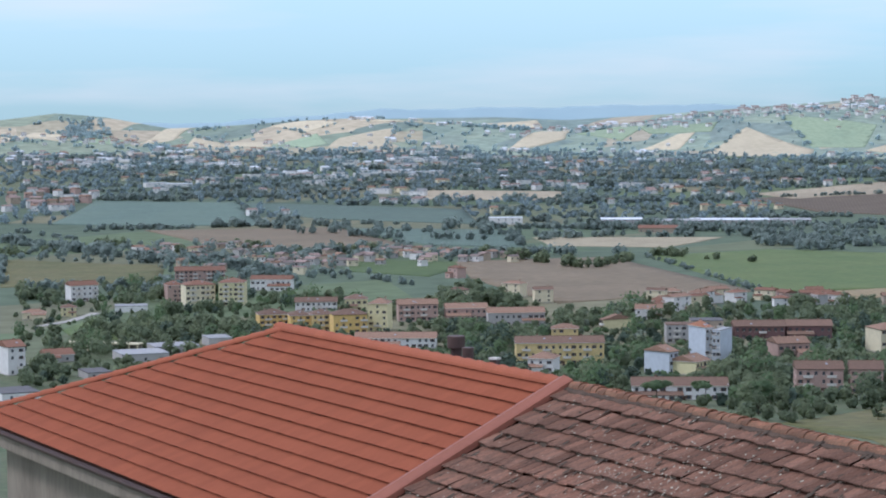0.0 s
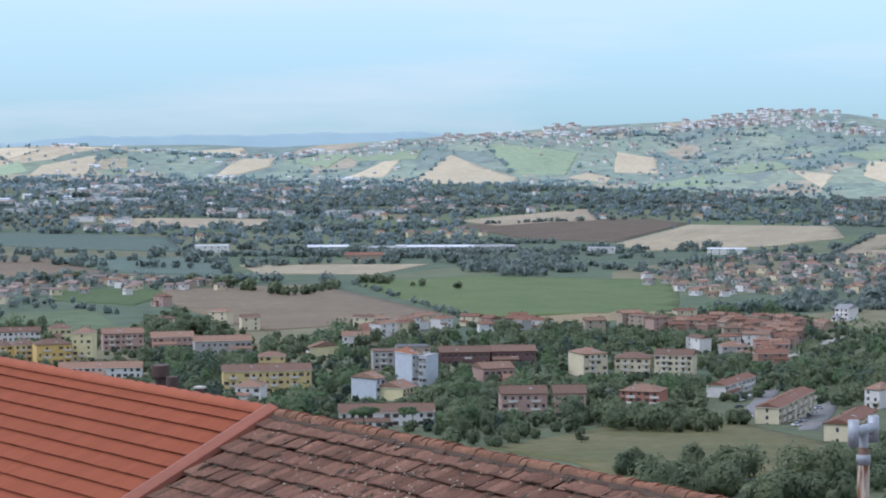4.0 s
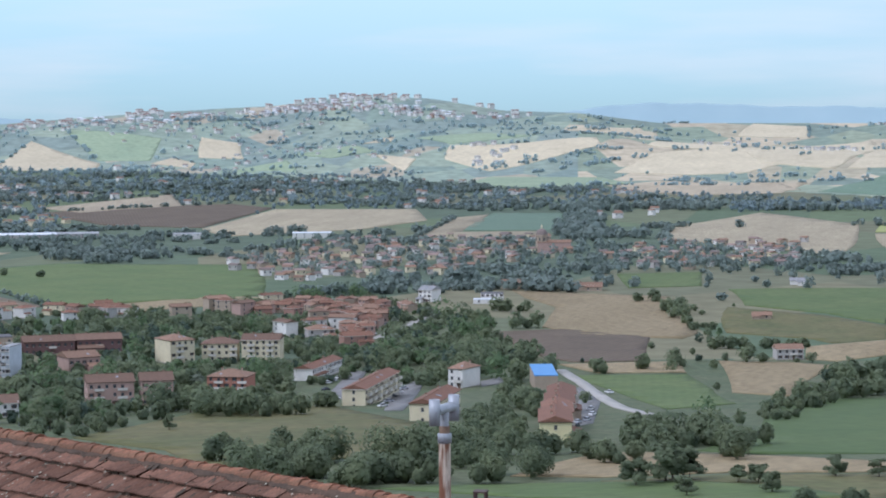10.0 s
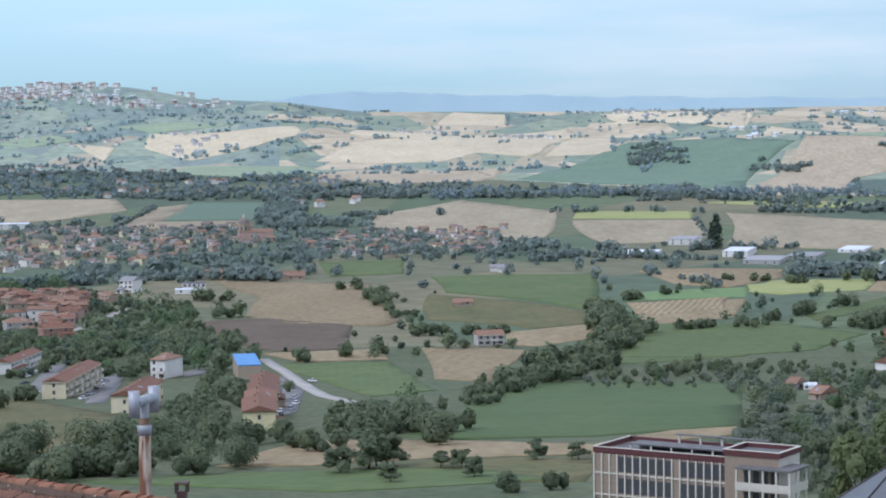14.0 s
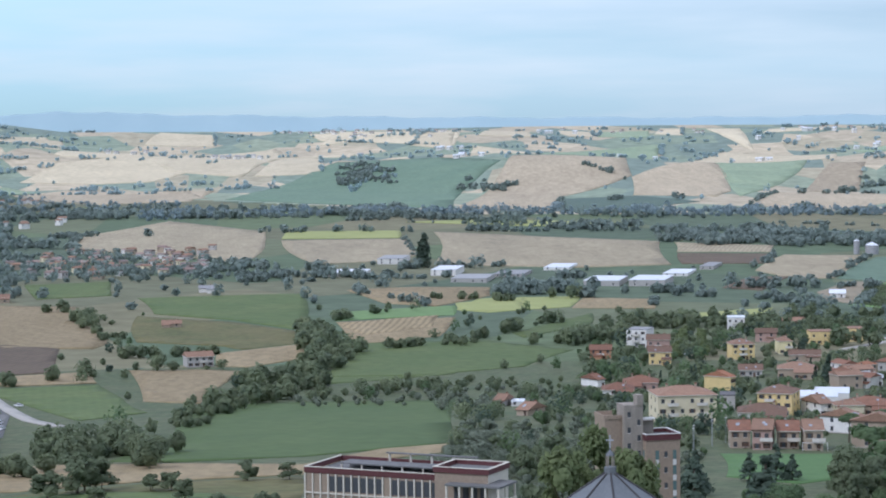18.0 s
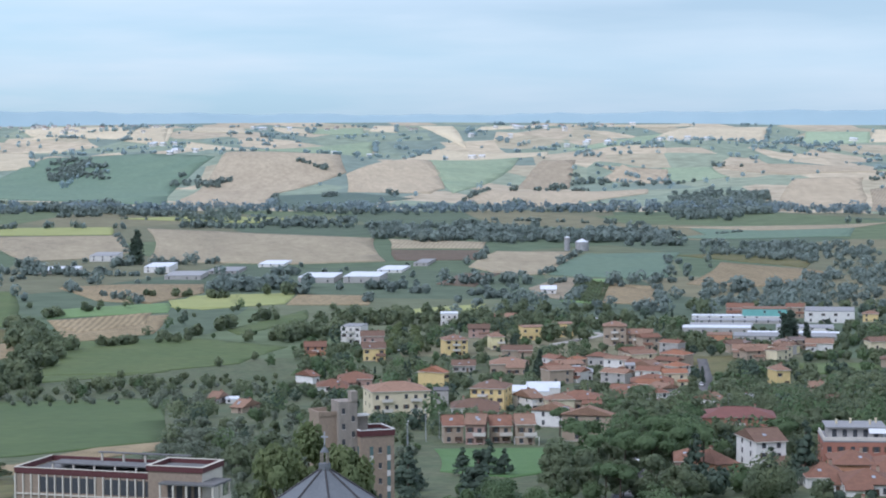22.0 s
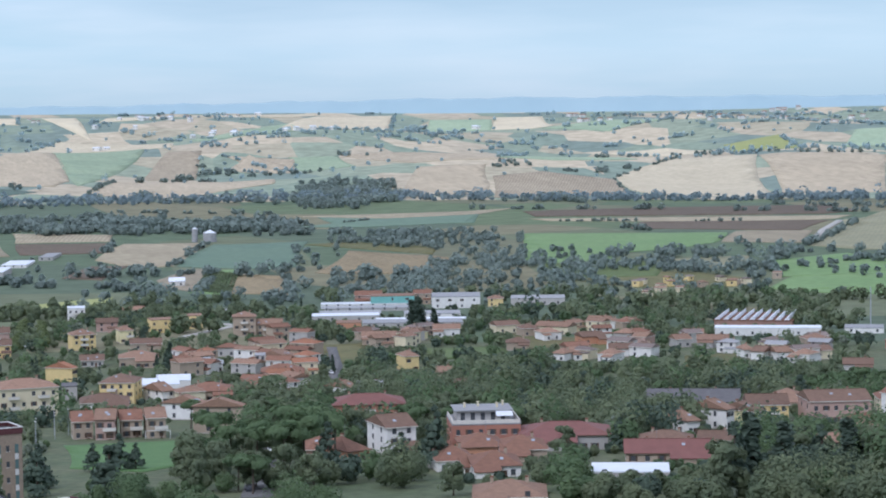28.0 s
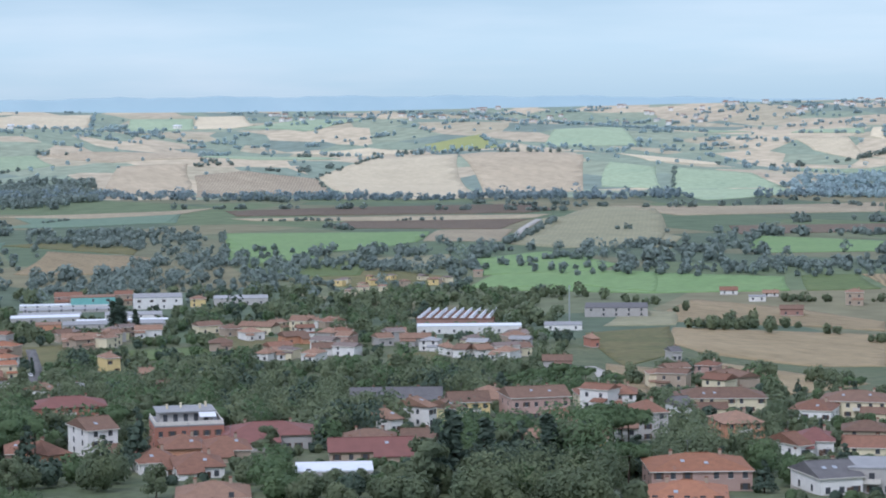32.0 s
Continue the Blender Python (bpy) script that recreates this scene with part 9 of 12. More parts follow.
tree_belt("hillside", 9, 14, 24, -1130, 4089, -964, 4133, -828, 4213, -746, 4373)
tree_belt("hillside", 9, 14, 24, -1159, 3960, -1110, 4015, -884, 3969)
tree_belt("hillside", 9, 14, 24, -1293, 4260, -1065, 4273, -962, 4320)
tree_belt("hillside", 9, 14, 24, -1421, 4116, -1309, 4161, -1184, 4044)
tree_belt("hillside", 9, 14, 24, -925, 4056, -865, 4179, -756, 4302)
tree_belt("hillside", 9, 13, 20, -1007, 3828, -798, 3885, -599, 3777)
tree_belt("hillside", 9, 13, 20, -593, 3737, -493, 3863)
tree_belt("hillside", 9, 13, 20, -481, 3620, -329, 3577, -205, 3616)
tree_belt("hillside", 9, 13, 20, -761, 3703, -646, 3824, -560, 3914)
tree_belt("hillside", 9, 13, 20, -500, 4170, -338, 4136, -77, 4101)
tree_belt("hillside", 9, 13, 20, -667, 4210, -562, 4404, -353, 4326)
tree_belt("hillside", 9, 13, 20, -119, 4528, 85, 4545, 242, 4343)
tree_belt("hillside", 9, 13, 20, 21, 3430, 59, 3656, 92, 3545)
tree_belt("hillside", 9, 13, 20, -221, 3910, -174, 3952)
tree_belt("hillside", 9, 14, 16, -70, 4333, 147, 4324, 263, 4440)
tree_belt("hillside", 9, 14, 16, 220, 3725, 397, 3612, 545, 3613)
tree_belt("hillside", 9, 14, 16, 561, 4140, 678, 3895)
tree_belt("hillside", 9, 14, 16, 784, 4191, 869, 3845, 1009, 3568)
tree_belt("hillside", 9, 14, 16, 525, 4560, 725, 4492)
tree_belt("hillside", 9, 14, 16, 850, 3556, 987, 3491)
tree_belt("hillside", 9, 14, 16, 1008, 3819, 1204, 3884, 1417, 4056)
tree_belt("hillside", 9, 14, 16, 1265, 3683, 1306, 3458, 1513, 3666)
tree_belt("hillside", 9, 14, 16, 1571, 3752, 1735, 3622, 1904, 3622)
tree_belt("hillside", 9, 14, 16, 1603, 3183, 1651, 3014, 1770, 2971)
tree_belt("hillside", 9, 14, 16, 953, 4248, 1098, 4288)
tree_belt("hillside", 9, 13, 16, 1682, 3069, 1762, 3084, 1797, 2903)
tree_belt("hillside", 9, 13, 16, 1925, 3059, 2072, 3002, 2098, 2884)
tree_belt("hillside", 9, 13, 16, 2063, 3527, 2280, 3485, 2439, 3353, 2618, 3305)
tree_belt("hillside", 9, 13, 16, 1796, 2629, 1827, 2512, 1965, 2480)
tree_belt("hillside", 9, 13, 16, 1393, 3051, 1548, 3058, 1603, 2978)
tree_belt("broad", 9, 7, 14, -197, 1513, -176, 1470, -152, 1386, -128, 1292)
tree_belt("broad", 9, 6, 10, -96, 1104, -86, 1105, -78, 1111)
tree_belt("broad", 11, 4, 22, -50, 873, -45, 917, -36, 939, -26, 990, -11, 1028)
tree_belt("broad", 11, 5, 20, -39, 1013, -33, 1047, -15, 1072)
tree_belt("broad", 7, 6, 14, -62, 776, -55, 798, -52, 874)
tree_belt("broad", 13, 5, 20, -16, 1344, -11, 1194, -7, 1088)
tree_belt("broad", 11, 6, 18, -5, 1108, 4, 1160, 9, 1202)
tree_belt("broad", 7, 6, 8, -1, 1400, 31, 1460, 53, 1473)
tree_belt("broad", 7, 6, 8, 26, 1212, 44, 1227, 66, 1262)
tree_belt("broad", 7, 6, 12, -11, 940, 11, 974, 31, 990, 53, 1011)
tree_belt("broad", 12, 4.5, 22, -90, 618, -79, 613, -66, 616, -56, 627, -49, 634)
tree_belt("broad", 11, 5, 16, -85, 675, -74, 692, -63, 707)
tree_belt("broad", 8, 5, 12, -32, 501, -22, 496, -10, 504)
tree_belt("broad", 8, 9, 14, -187, 1017, -160, 876, -136, 725)
tree_belt("broad", 9, 6, 14, -109, 533, -105, 556, -103, 585)
tree_belt("broad", 8, 5, 14, -98, 622, -88, 616, -76, 609)
tree_belt("broad", 8, 6, 14, -156, 723, -149, 739, -163, 818)
tree_belt("broad", 12, 5, 16, -142, 527, -133, 536, -126, 546, -121, 559)
tree_belt("broad", 12, 3.5, 12, -199, 604, -180, 602, -159, 595, -136, 595)
tree_belt("hedge", 10, 8, 24, 753, 1620, 750, 1541, 784, 1551, 804, 1498)
tree_belt("hedge", 9, 8, 14, 781, 1419, 854, 1465, 857, 1391, 865, 1353)
tree_belt("hedge", 9, 8, 10, 688, 1676, 721, 1693)
tree_belt("hedge", 9, 9, 12, 338, 1656, 388, 1651, 420, 1639, 467, 1620)
tree_belt("broad", 9, 6, 16, 380, 814, 372, 755, 395, 764, 423, 769)
tree_belt("broad", 9, 6, 14, 343, 696, 371, 718, 392, 713)
tree_belt("broad", 8, 6, 14, 501, 1204, 493, 1112, 507, 1057)
tree_belt("broad", 10, 6, 20, 568, 1247, 588, 1186, 612, 1147, 628, 1090)


# ---- gardens, street trees and scrub between the houses ----
def greenery(leaf, h, gap, *c, share=1.0, clumps=None):
    """Trees and shrubs strewn over an outline, off houses, fields and roads, and kept low where they would hide a house
    or road from the camera.
    """
    poly = list(zip(c[0::2], c[1::2]))
    rng = np.random.default_rng(int(abs(c[0] * 5 + c[1] * 3 + h)))
    xs, ys = [p[0] for p in poly], [p[1] for p in poly]
    qx, qy = np.meshgrid(np.arange(min(xs), max(xs), gap), np.arange(min(ys), max(ys), gap))
    p = np.stack([qx.ravel(), qy.ravel()], 1) + rng.uniform(-0.5, 0.5, (qx.size, 2)) * gap
    p = p[inside(p[:, 0], p[:, 1], poly) & (rng.random(len(p)) < share)]
    for f in OPEN_LAND:
        p = p[~inside(p[:, 0], p[:, 1], f)]
    p = off_houses(p)
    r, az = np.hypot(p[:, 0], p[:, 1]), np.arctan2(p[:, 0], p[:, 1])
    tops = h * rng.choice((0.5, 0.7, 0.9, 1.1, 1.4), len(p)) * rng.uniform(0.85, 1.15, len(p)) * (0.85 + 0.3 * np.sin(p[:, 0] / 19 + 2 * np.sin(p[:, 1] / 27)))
    # tops are capped along the camera's sight line to each of these places
    for x, y, half, high in KEPT_IN_VIEW:
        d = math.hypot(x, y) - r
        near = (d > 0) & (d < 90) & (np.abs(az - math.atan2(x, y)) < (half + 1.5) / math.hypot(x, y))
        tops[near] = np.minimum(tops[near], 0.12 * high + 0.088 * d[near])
    pick = rng.random(len(p))
    for kind, lo, hi, tall in ((leaf, 0, 2, 1.0),) if leaf != "broad" else (("broad", 0, 0.66, 1.0), ("pine", 0.66, 0.84, 1.15), ("dark", 0.84, 0.95, 1.2), ("olive", 0.95, 1.01, 0.7)):
        keep = (tops > 1.3) & (pick >= lo) & (pick < hi)
        if keep.any():
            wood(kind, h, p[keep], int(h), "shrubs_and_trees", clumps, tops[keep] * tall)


def sector(az0, az1, r0, r1):
    """The outline of a stretch of land between two bearings and two distances."""
    bearings = [radians(az0 + (az1 - az0) * k / 6) for k in range(7)]
    return [u for a in bearings for u in (r0 * math.sin(a), r0 * math.cos(a))] + [u for a in bearings[::-1] for u in (r1 * math.sin(a), r1 * math.cos(a))]


def far_town(wall, roof, n, w0, w1, h, az0, az1, r0, r1):
    """Far houses in loose groups over a stretch of land."""
    rng = random.Random(n * 7 + int(az0 * 10 + r0))
    items = []
    while len(items) < n:
        a, r = radians(rng.uniform(az0, az1)), rng.uniform(r0, r1)
        for _ in range(rng.randint(1, 5)):
            q, b = r + rng.gauss(0, 22), a + rng.gauss(0, 26) / r
            if r < 3700 and any(inside(np.array([q * math.sin(b)]), np.array([q * math.cos(b)]), f)[0] for f in OPEN_LAND):
                continue
            items.append((q * math.sin(b), q * math.cos(b), rng.uniform(-40, 40) - math.degrees(b), rng.uniform(w0, w1), h * rng.uniform(0.8, 1.3)))
    far_houses(wall, roof, *items[:n])


KEPT_IN_VIEW.append((568.4, 1088.5, 24, 6.0))     # keeps the saw-tooth hall in the camera's sight
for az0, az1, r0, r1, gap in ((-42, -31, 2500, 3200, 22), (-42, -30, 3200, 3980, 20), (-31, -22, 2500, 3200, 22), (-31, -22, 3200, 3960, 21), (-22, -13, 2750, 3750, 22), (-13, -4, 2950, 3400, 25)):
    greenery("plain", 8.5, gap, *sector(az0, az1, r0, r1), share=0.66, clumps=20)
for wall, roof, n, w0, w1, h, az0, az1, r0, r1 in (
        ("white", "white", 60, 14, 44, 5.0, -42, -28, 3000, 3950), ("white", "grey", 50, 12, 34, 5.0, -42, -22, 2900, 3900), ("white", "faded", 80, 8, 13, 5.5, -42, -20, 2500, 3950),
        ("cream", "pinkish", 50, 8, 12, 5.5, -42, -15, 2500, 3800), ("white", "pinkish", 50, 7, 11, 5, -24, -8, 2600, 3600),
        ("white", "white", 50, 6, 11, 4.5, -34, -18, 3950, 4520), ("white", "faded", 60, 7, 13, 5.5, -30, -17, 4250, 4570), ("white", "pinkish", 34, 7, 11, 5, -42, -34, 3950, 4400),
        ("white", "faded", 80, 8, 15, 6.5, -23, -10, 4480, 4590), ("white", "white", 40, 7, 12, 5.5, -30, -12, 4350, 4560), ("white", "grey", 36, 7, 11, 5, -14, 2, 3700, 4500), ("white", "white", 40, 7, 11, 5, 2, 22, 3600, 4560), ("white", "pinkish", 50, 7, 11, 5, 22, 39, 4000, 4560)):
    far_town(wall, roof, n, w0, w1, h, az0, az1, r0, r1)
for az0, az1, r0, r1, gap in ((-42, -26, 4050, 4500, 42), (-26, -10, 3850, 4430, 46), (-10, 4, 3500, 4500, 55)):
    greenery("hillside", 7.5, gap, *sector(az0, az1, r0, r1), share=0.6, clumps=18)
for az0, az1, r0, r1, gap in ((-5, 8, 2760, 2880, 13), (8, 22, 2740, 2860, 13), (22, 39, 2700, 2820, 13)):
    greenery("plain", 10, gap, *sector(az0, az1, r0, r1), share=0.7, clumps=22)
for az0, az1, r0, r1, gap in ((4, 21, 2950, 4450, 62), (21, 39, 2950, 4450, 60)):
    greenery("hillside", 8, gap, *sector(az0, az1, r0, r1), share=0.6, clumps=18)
KEPT_IN_VIEW += [(147, 556, 7, 0), (152, 575, 7, 0), (158, 598, 7, 0), (165, 622, 7, 0), (127, 580, 22, 0)]     # the street and the pitch kept open to the camera's view
greenery("hedge", 9, 24, *sector(10, 24, 1380, 1900), share=0.45)
greenery("hedge", 9, 26, *sector(-6, 10, 1500, 1950), share=0.35)
greenery("hedge", 9, 24, *sector(24, 38, 1450, 2050), share=0.4)
greenery("broad", 6, 20, *sector(-9, 8, 760, 1480), share=0.3)
greenery("pine", 8.5, 9, *sector(9.8, 14.2, 420, 480), clumps=1500)
greenery("pine", 8, 9, *sector(14.2, 16.5, 420, 470), clumps=1500)
greenery("broad", 10, 10, *sector(23, 39, 455, 545), clumps=1000)
greenery("hillside", 6, 34, *sector(-23, -9, 4050, 4440), share=0.4, clumps=18)
tree_belt("broad", 13, 3.2, 12, -187, 566, -158, 554, -138, 548, -122, 540)
tree_belt("broad", 10, 3.2, 16, -150, 640, -123, 605, -112, 634, -97, 642, -75, 659, -53, 683)
tree_belt("broad", 12, 4, 14, -90, 655, -70, 668, -56, 684)
tree_belt("broad", 8, 4, 20, -150, 780, -140, 720, -131, 677)
greenery("hedge", 8, 21, -1427, 1605, -1051, 1198, -852, 1158, -842, 1160, -895, 1591, -999, 1683, -1335, 1659)
greenery("hedge", 8, 20, -600, 1900, -476, 1713, -362, 1673, -241, 1709, -104, 1796, -187, 2131, -334, 2113, -640, 2170)
greenery("broad", 9, 13, 343, 1197, 588, 1125, 692, 1181, 708, 1218, 688, 1278, 491, 1366, 409, 1393)
greenery("hedge", 9, 15, 418, 1404, 674, 1290, 731, 1366, 716, 1432, 475, 1588)
greenery("broad", 9, 11, -662, 1137, -613, 1024, -510, 866, -298, 720, -253, 1031, -300, 1380, -401, 1521, -533, 1227)
greenery("broad", 8, 14, -1028, 1170, -640, 725, -496, 883, -544, 1046, -657, 1156, -1002, 1269)
greenery("broad", 7.5, 13, 104, 956, 115, 690, 291, 759, 363, 856, 461, 1187, 365, 1345, 238, 1332, 128, 1195)
greenery("broad", 8, 12, 228, 766, 432, 729, 573, 978, 596, 1093, 528, 1161, 366, 1146, 325, 1134)
greenery("broad", 8.5, 11, 268, 474, 350, 430, 489, 620, 524, 794, 461, 830, 325, 743, 239, 539)
greenery("broad", 6, 12, 30, 640, 112, 640, 123, 707, 116, 932, 35, 963, share=0.8)
greenery("olive", 4.5, 7.5, 21, 605, 27, 500, 72, 490, 110, 640, 40, 720)
greenery("pine", 12, 10, 180, 431, 255, 408, 323, 533, 268, 581, 201, 481)
greenery("broad", 9.5, 10, 134, 495, 221, 434, 325, 535, 273, 779, 190, 696)
greenery("broad", 10, 13, -305, 1329, -277, 1043, -232, 923, -182, 989, -193, 1074, -279, 1400)

hedgerows("broad", 8, 8, 9, -766, 864, -675, 885, -1008, 1153, -920, 1107, -727, 917, -644, 868, -825, 1063, -804, 1129, -683, 1011, -626, 971, -755, 1120, -673, 1175, -619, 1013, -580, 1049)
hedgerows("broad", 8, 8, 9, -576, 1092, -538, 1164, -607, 1285, -539, 1281, -507, 1294, -434, 1323, -291, 1413, -249, 1422, -138, 1175, -66, 1199, 183, 1382, 193, 1339, 290, 1398, 426, 1397)
hedgerows("broad", 8, 8, 9, 331, 1168, 338, 1095, 382, 1302, 515, 1291, 446, 1179, 447, 1112, 503, 1294, 546, 1270, 575, 1061, 615, 1039, 770, 997, 812, 964, 983, 1103, 1017, 1063)
hedgerows("broad", 6, 8, 9, -928, 1123, -889, 1258, -708, 911, -693, 957, -691, 1172, -643, 1216, -607, 1044, -570, 1120, -582, 1022, -518, 970, -610, 1074, -559, 1033, -593, 1213, -526, 1331)
hedgerows("broad", 6, 8, 9, -518, 1332, -398, 1359, -459, 1412, -333, 1388, -381, 1335, -287, 1347, 173, 1210, 193, 1124, 366, 1237, 408, 1217, 499, 1223, 546, 1195, 794, 1097, 909, 1014)
hedgerows("broad", 6, 8, 9, 780, 993, 899, 934)
hedgerows("broad", 10, 8, 9, -885, 1197, -862, 1265, -822, 1166, -786, 1204, -326, 1153, -284, 1204, 247, 1195, 344, 1175)
hedgerows("hedge", 6, 8, 9, -2225, 2475, -2128, 2562, -2175, 2458, -2084, 2539, -1932, 2187, -1814, 2291, -2343, 2658, -2242, 3058, -1565, 1787, -1407, 1705, -1057, 1223, -967, 1242, -2274, 2647, -2179, 3002)
hedgerows("hedge", 6, 8, 9, -1544, 1836, -1339, 2009, -1511, 1818, -1360, 2006, -1522, 1864, -1397, 1965, -2057, 2581, -1756, 2821, -1804, 2421, -1654, 2442, -1431, 1928, -1297, 2028, -1818, 2512, -1651, 2632)
hedgerows("hedge", 6, 8, 9, -1532, 2164, -1415, 2087, -1832, 2625, -1714, 2749, -1736, 2527, -1576, 2941, -1957, 2983, -1598, 2727, -1911, 2930, -1602, 3131, -1663, 2564, -1503, 2721, -1296, 2020, -1218, 2026)
hedgerows("hedge", 6, 8, 9, -1775, 2768, -1664, 2818, -1808, 2819, -1668, 3149, -853, 1352, -785, 1303, -1618, 2637, -1533, 2690, -1400, 2336, -1121, 2348, -1549, 2610, -1257, 2783, -1758, 3023, -1699, 3046)
hedgerows("hedge", 6, 8, 9, -1661, 2894, -1500, 3035, -1569, 2788, -1192, 3000, -1121, 2024, -980, 2102, -1124, 2109, -1001, 2174, -1253, 2412, -1086, 2469, -1192, 2301, -1086, 2387, -1089, 2130, -1019, 2153)
hedgerows("hedge", 6, 8, 9, -1212, 2374, -1157, 2475, -1525, 3074, -1409, 3281, -1506, 3124, -1270, 3237, -1130, 2354, -891, 2427, -1187, 2512, -1062, 2393, -1428, 3044, -1068, 3213, -1075, 2293, -909, 2415)
hedgerows("hedge", 6, 8, 9, -977, 2140, -633, 2297, -1101, 2456, -989, 2448, -1205, 2855, -1049, 3097, -1199, 2884, -1115, 2919, -1329, 3236, -1127, 3371, -831, 2067, -661, 2179, -845, 2181, -553, 1861)
hedgerows("hedge", 6, 8, 9, -1177, 3045, -1091, 3171, -830, 2274, -730, 2160, -1029, 3035, -837, 3100, -1002, 3249, -713, 3338, -1004, 3363, -823, 3417, -830, 2923, -554, 2860, -816, 2944, -655, 2989)
hedgerows("hedge", 6, 8, 9, -555, 2123, -347, 2145, -855, 3272, -818, 3221, -843, 3272, -662, 3291, -439, 1773, -348, 1795, -683, 3035, -565, 3162, -452, 2153, -299, 2219, -607, 2959, -427, 2996)
hedgerows("hedge", 6, 8, 9, -407, 1988, -322, 2005, -616, 3058, -488, 3019, -327, 1750, -192, 1805, -539, 3008, -379, 3036, -273, 1779, -204, 1844, -396, 2771, -294, 2865, -364, 2853, -175, 2877)
hedgerows("hedge", 6, 8, 9, -164, 1826, -128, 1856, -15, 1787, 152, 1788, 369, 2342, 471, 2390, 493, 2559, 656, 2424, 494, 2337, 540, 2327, 693, 3157, 773, 3126, 805, 2706, 915, 2742)
hedgerows("hedge", 6, 8, 9, 1143, 3000, 1214, 3017, 1015, 2593, 1174, 2630, 897, 2006, 893, 1917, 941, 1290, 1001, 1161, 949, 1286, 1125, 1156, 1442, 1768, 1376, 1563, 1085, 1321, 1184, 1240)
hedgerows("hedge", 6, 8, 9, 1239, 1437, 1366, 1328, 1165, 1331, 1121, 1210)
hedgerows("hedge", 8, 8, 9, -2065, 2301, -1737, 2596, -2226, 2607, -1942, 2849, -2067, 2469, -1976, 2524, -1873, 2277, -1752, 2349, -2177, 2673, -1938, 2868, -1850, 2286, -1624, 2559, -2094, 2592, -1959, 2702)
hedgerows("hedge", 8, 8, 9, -2195, 2729, -2148, 2883, -1197, 1505, -1009, 1613, -1860, 2345, -1754, 2690, -1201, 1539, -1124, 1493, -1821, 2372, -1636, 2401, -1778, 2347, -1608, 2476, -961, 1289, -931, 1375)
hedgerows("hedge", 8, 8, 9, -1038, 1400, -982, 1562, -2116, 2864, -1882, 2896, -1926, 2681, -1837, 2692, -1923, 2688, -1667, 2521, -958, 1347, -935, 1407, -1732, 2437, -1614, 2360, -1687, 2436, -1436, 2697)
hedgerows("hedge", 8, 8, 9, -1415, 2047, -1253, 1938, -1845, 2696, -1756, 2756, -1493, 2308, -1379, 2381, -979, 1568, -932, 1612, -1707, 2825, -1623, 2761, -1449, 2429, -1241, 2514, -947, 1591, -865, 1594)
hedgerows("hedge", 8, 8, 9, -943, 1590, -793, 1679, -1592, 2707, -1492, 2920, -1157, 1992, -845, 2116, -1158, 1996, -831, 2125, -1273, 2231, -1122, 2289, -1191, 2100, -978, 2286, -1683, 2969, -1396, 3132)
hedgerows("hedge", 8, 8, 9, -1332, 2359, -1239, 2283, -1682, 3011, -1331, 3015, -1554, 2880, -1233, 3147, -1336, 2487, -1132, 2657, -1506, 2828, -1340, 2826, -1092, 2132, -745, 2249, -1399, 2834, -1025, 3019)
hedgerows("hedge", 8, 8, 9, -1041, 2160, -652, 2348, -1485, 3106, -1358, 3326, -1140, 2432, -889, 2417, -1494, 3211, -1350, 3278, -1087, 2350, -1049, 2414, -1189, 2576, -896, 2294, -1352, 2956, -1195, 3071)
hedgerows("hedge", 8, 8, 9, -1398, 3094, -1173, 2873, -1271, 2895, -1144, 2984, -1019, 2357, -876, 2419, -932, 2220, -807, 2272, -1358, 3373, -995, 3519, -845, 2167, -723, 2246, -1194, 3168, -1065, 3352)
hedgerows("hedge", 8, 8, 9, -1179, 3280, -899, 3335, -1082, 3063, -911, 3165, -1088, 3141, -834, 3485, -1061, 3088, -924, 3113, -1016, 3068, -931, 3180, -971, 2979, -570, 2904, -656, 2087, -475, 2144)
hedgerows("hedge", 8, 8, 9, -1043, 3319, -664, 3378, -999, 3283, -731, 2943, -944, 3177, -867, 3272, -844, 2914, -679, 3115, -447, 1549, -283, 1597, -449, 1636, -243, 1587, -796, 3239, -608, 3256)
hedgerows("hedge", 8, 8, 9, -784, 3194, -654, 3009, -748, 3068, -556, 3017, -750, 3186, -618, 3330, -817, 3483, -711, 3329, -744, 3319, -439, 3232, -351, 1598, -226, 1562, -375, 1720, -284, 1740)
hedgerows("hedge", 8, 8, 9, -604, 2828, -273, 2898, -607, 2883, -213, 3053, -634, 3020, -388, 3034, -622, 3243, -462, 3274, -320, 1674, -252, 1742, -364, 2048, -273, 2065, -534, 3263, -438, 3100)
hedgerows("hedge", 8, 8, 9, -286, 1861, -242, 1878, -420, 2857, -249, 2883, -428, 3070, -354, 3097, -237, 1999, -193, 2005, -218, 1836, -67, 1886, -181, 1890, -9, 1816, -174, 1845, -123, 1887)
hedgerows("hedge", 8, 8, 9, -164, 1819, 46, 1806, -143, 2074, -50, 1878, -106, 1789, -20, 1794, -77, 1752, 3, 1755, -66, 1799, 47, 1804, -12, 2644, 203, 2645, 21, 1898, 142, 1921)
hedgerows("hedge", 8, 8, 9, 63, 1807, 205, 1780, 154, 2699, 277, 2692, 167, 2368, 357, 2355, 181, 1705, 250, 1698, 240, 1599, 279, 1569, 376, 2317, 486, 2300, 393, 2164, 502, 2144)
hedgerows("hedge", 8, 8, 9, 584, 2694, 722, 2692, 688, 2768, 712, 2582, 505, 2017, 678, 2009, 618, 2361, 627, 2279, 803, 2717, 884, 2693, 967, 2540, 1051, 2493, 711, 1604, 805, 1621)
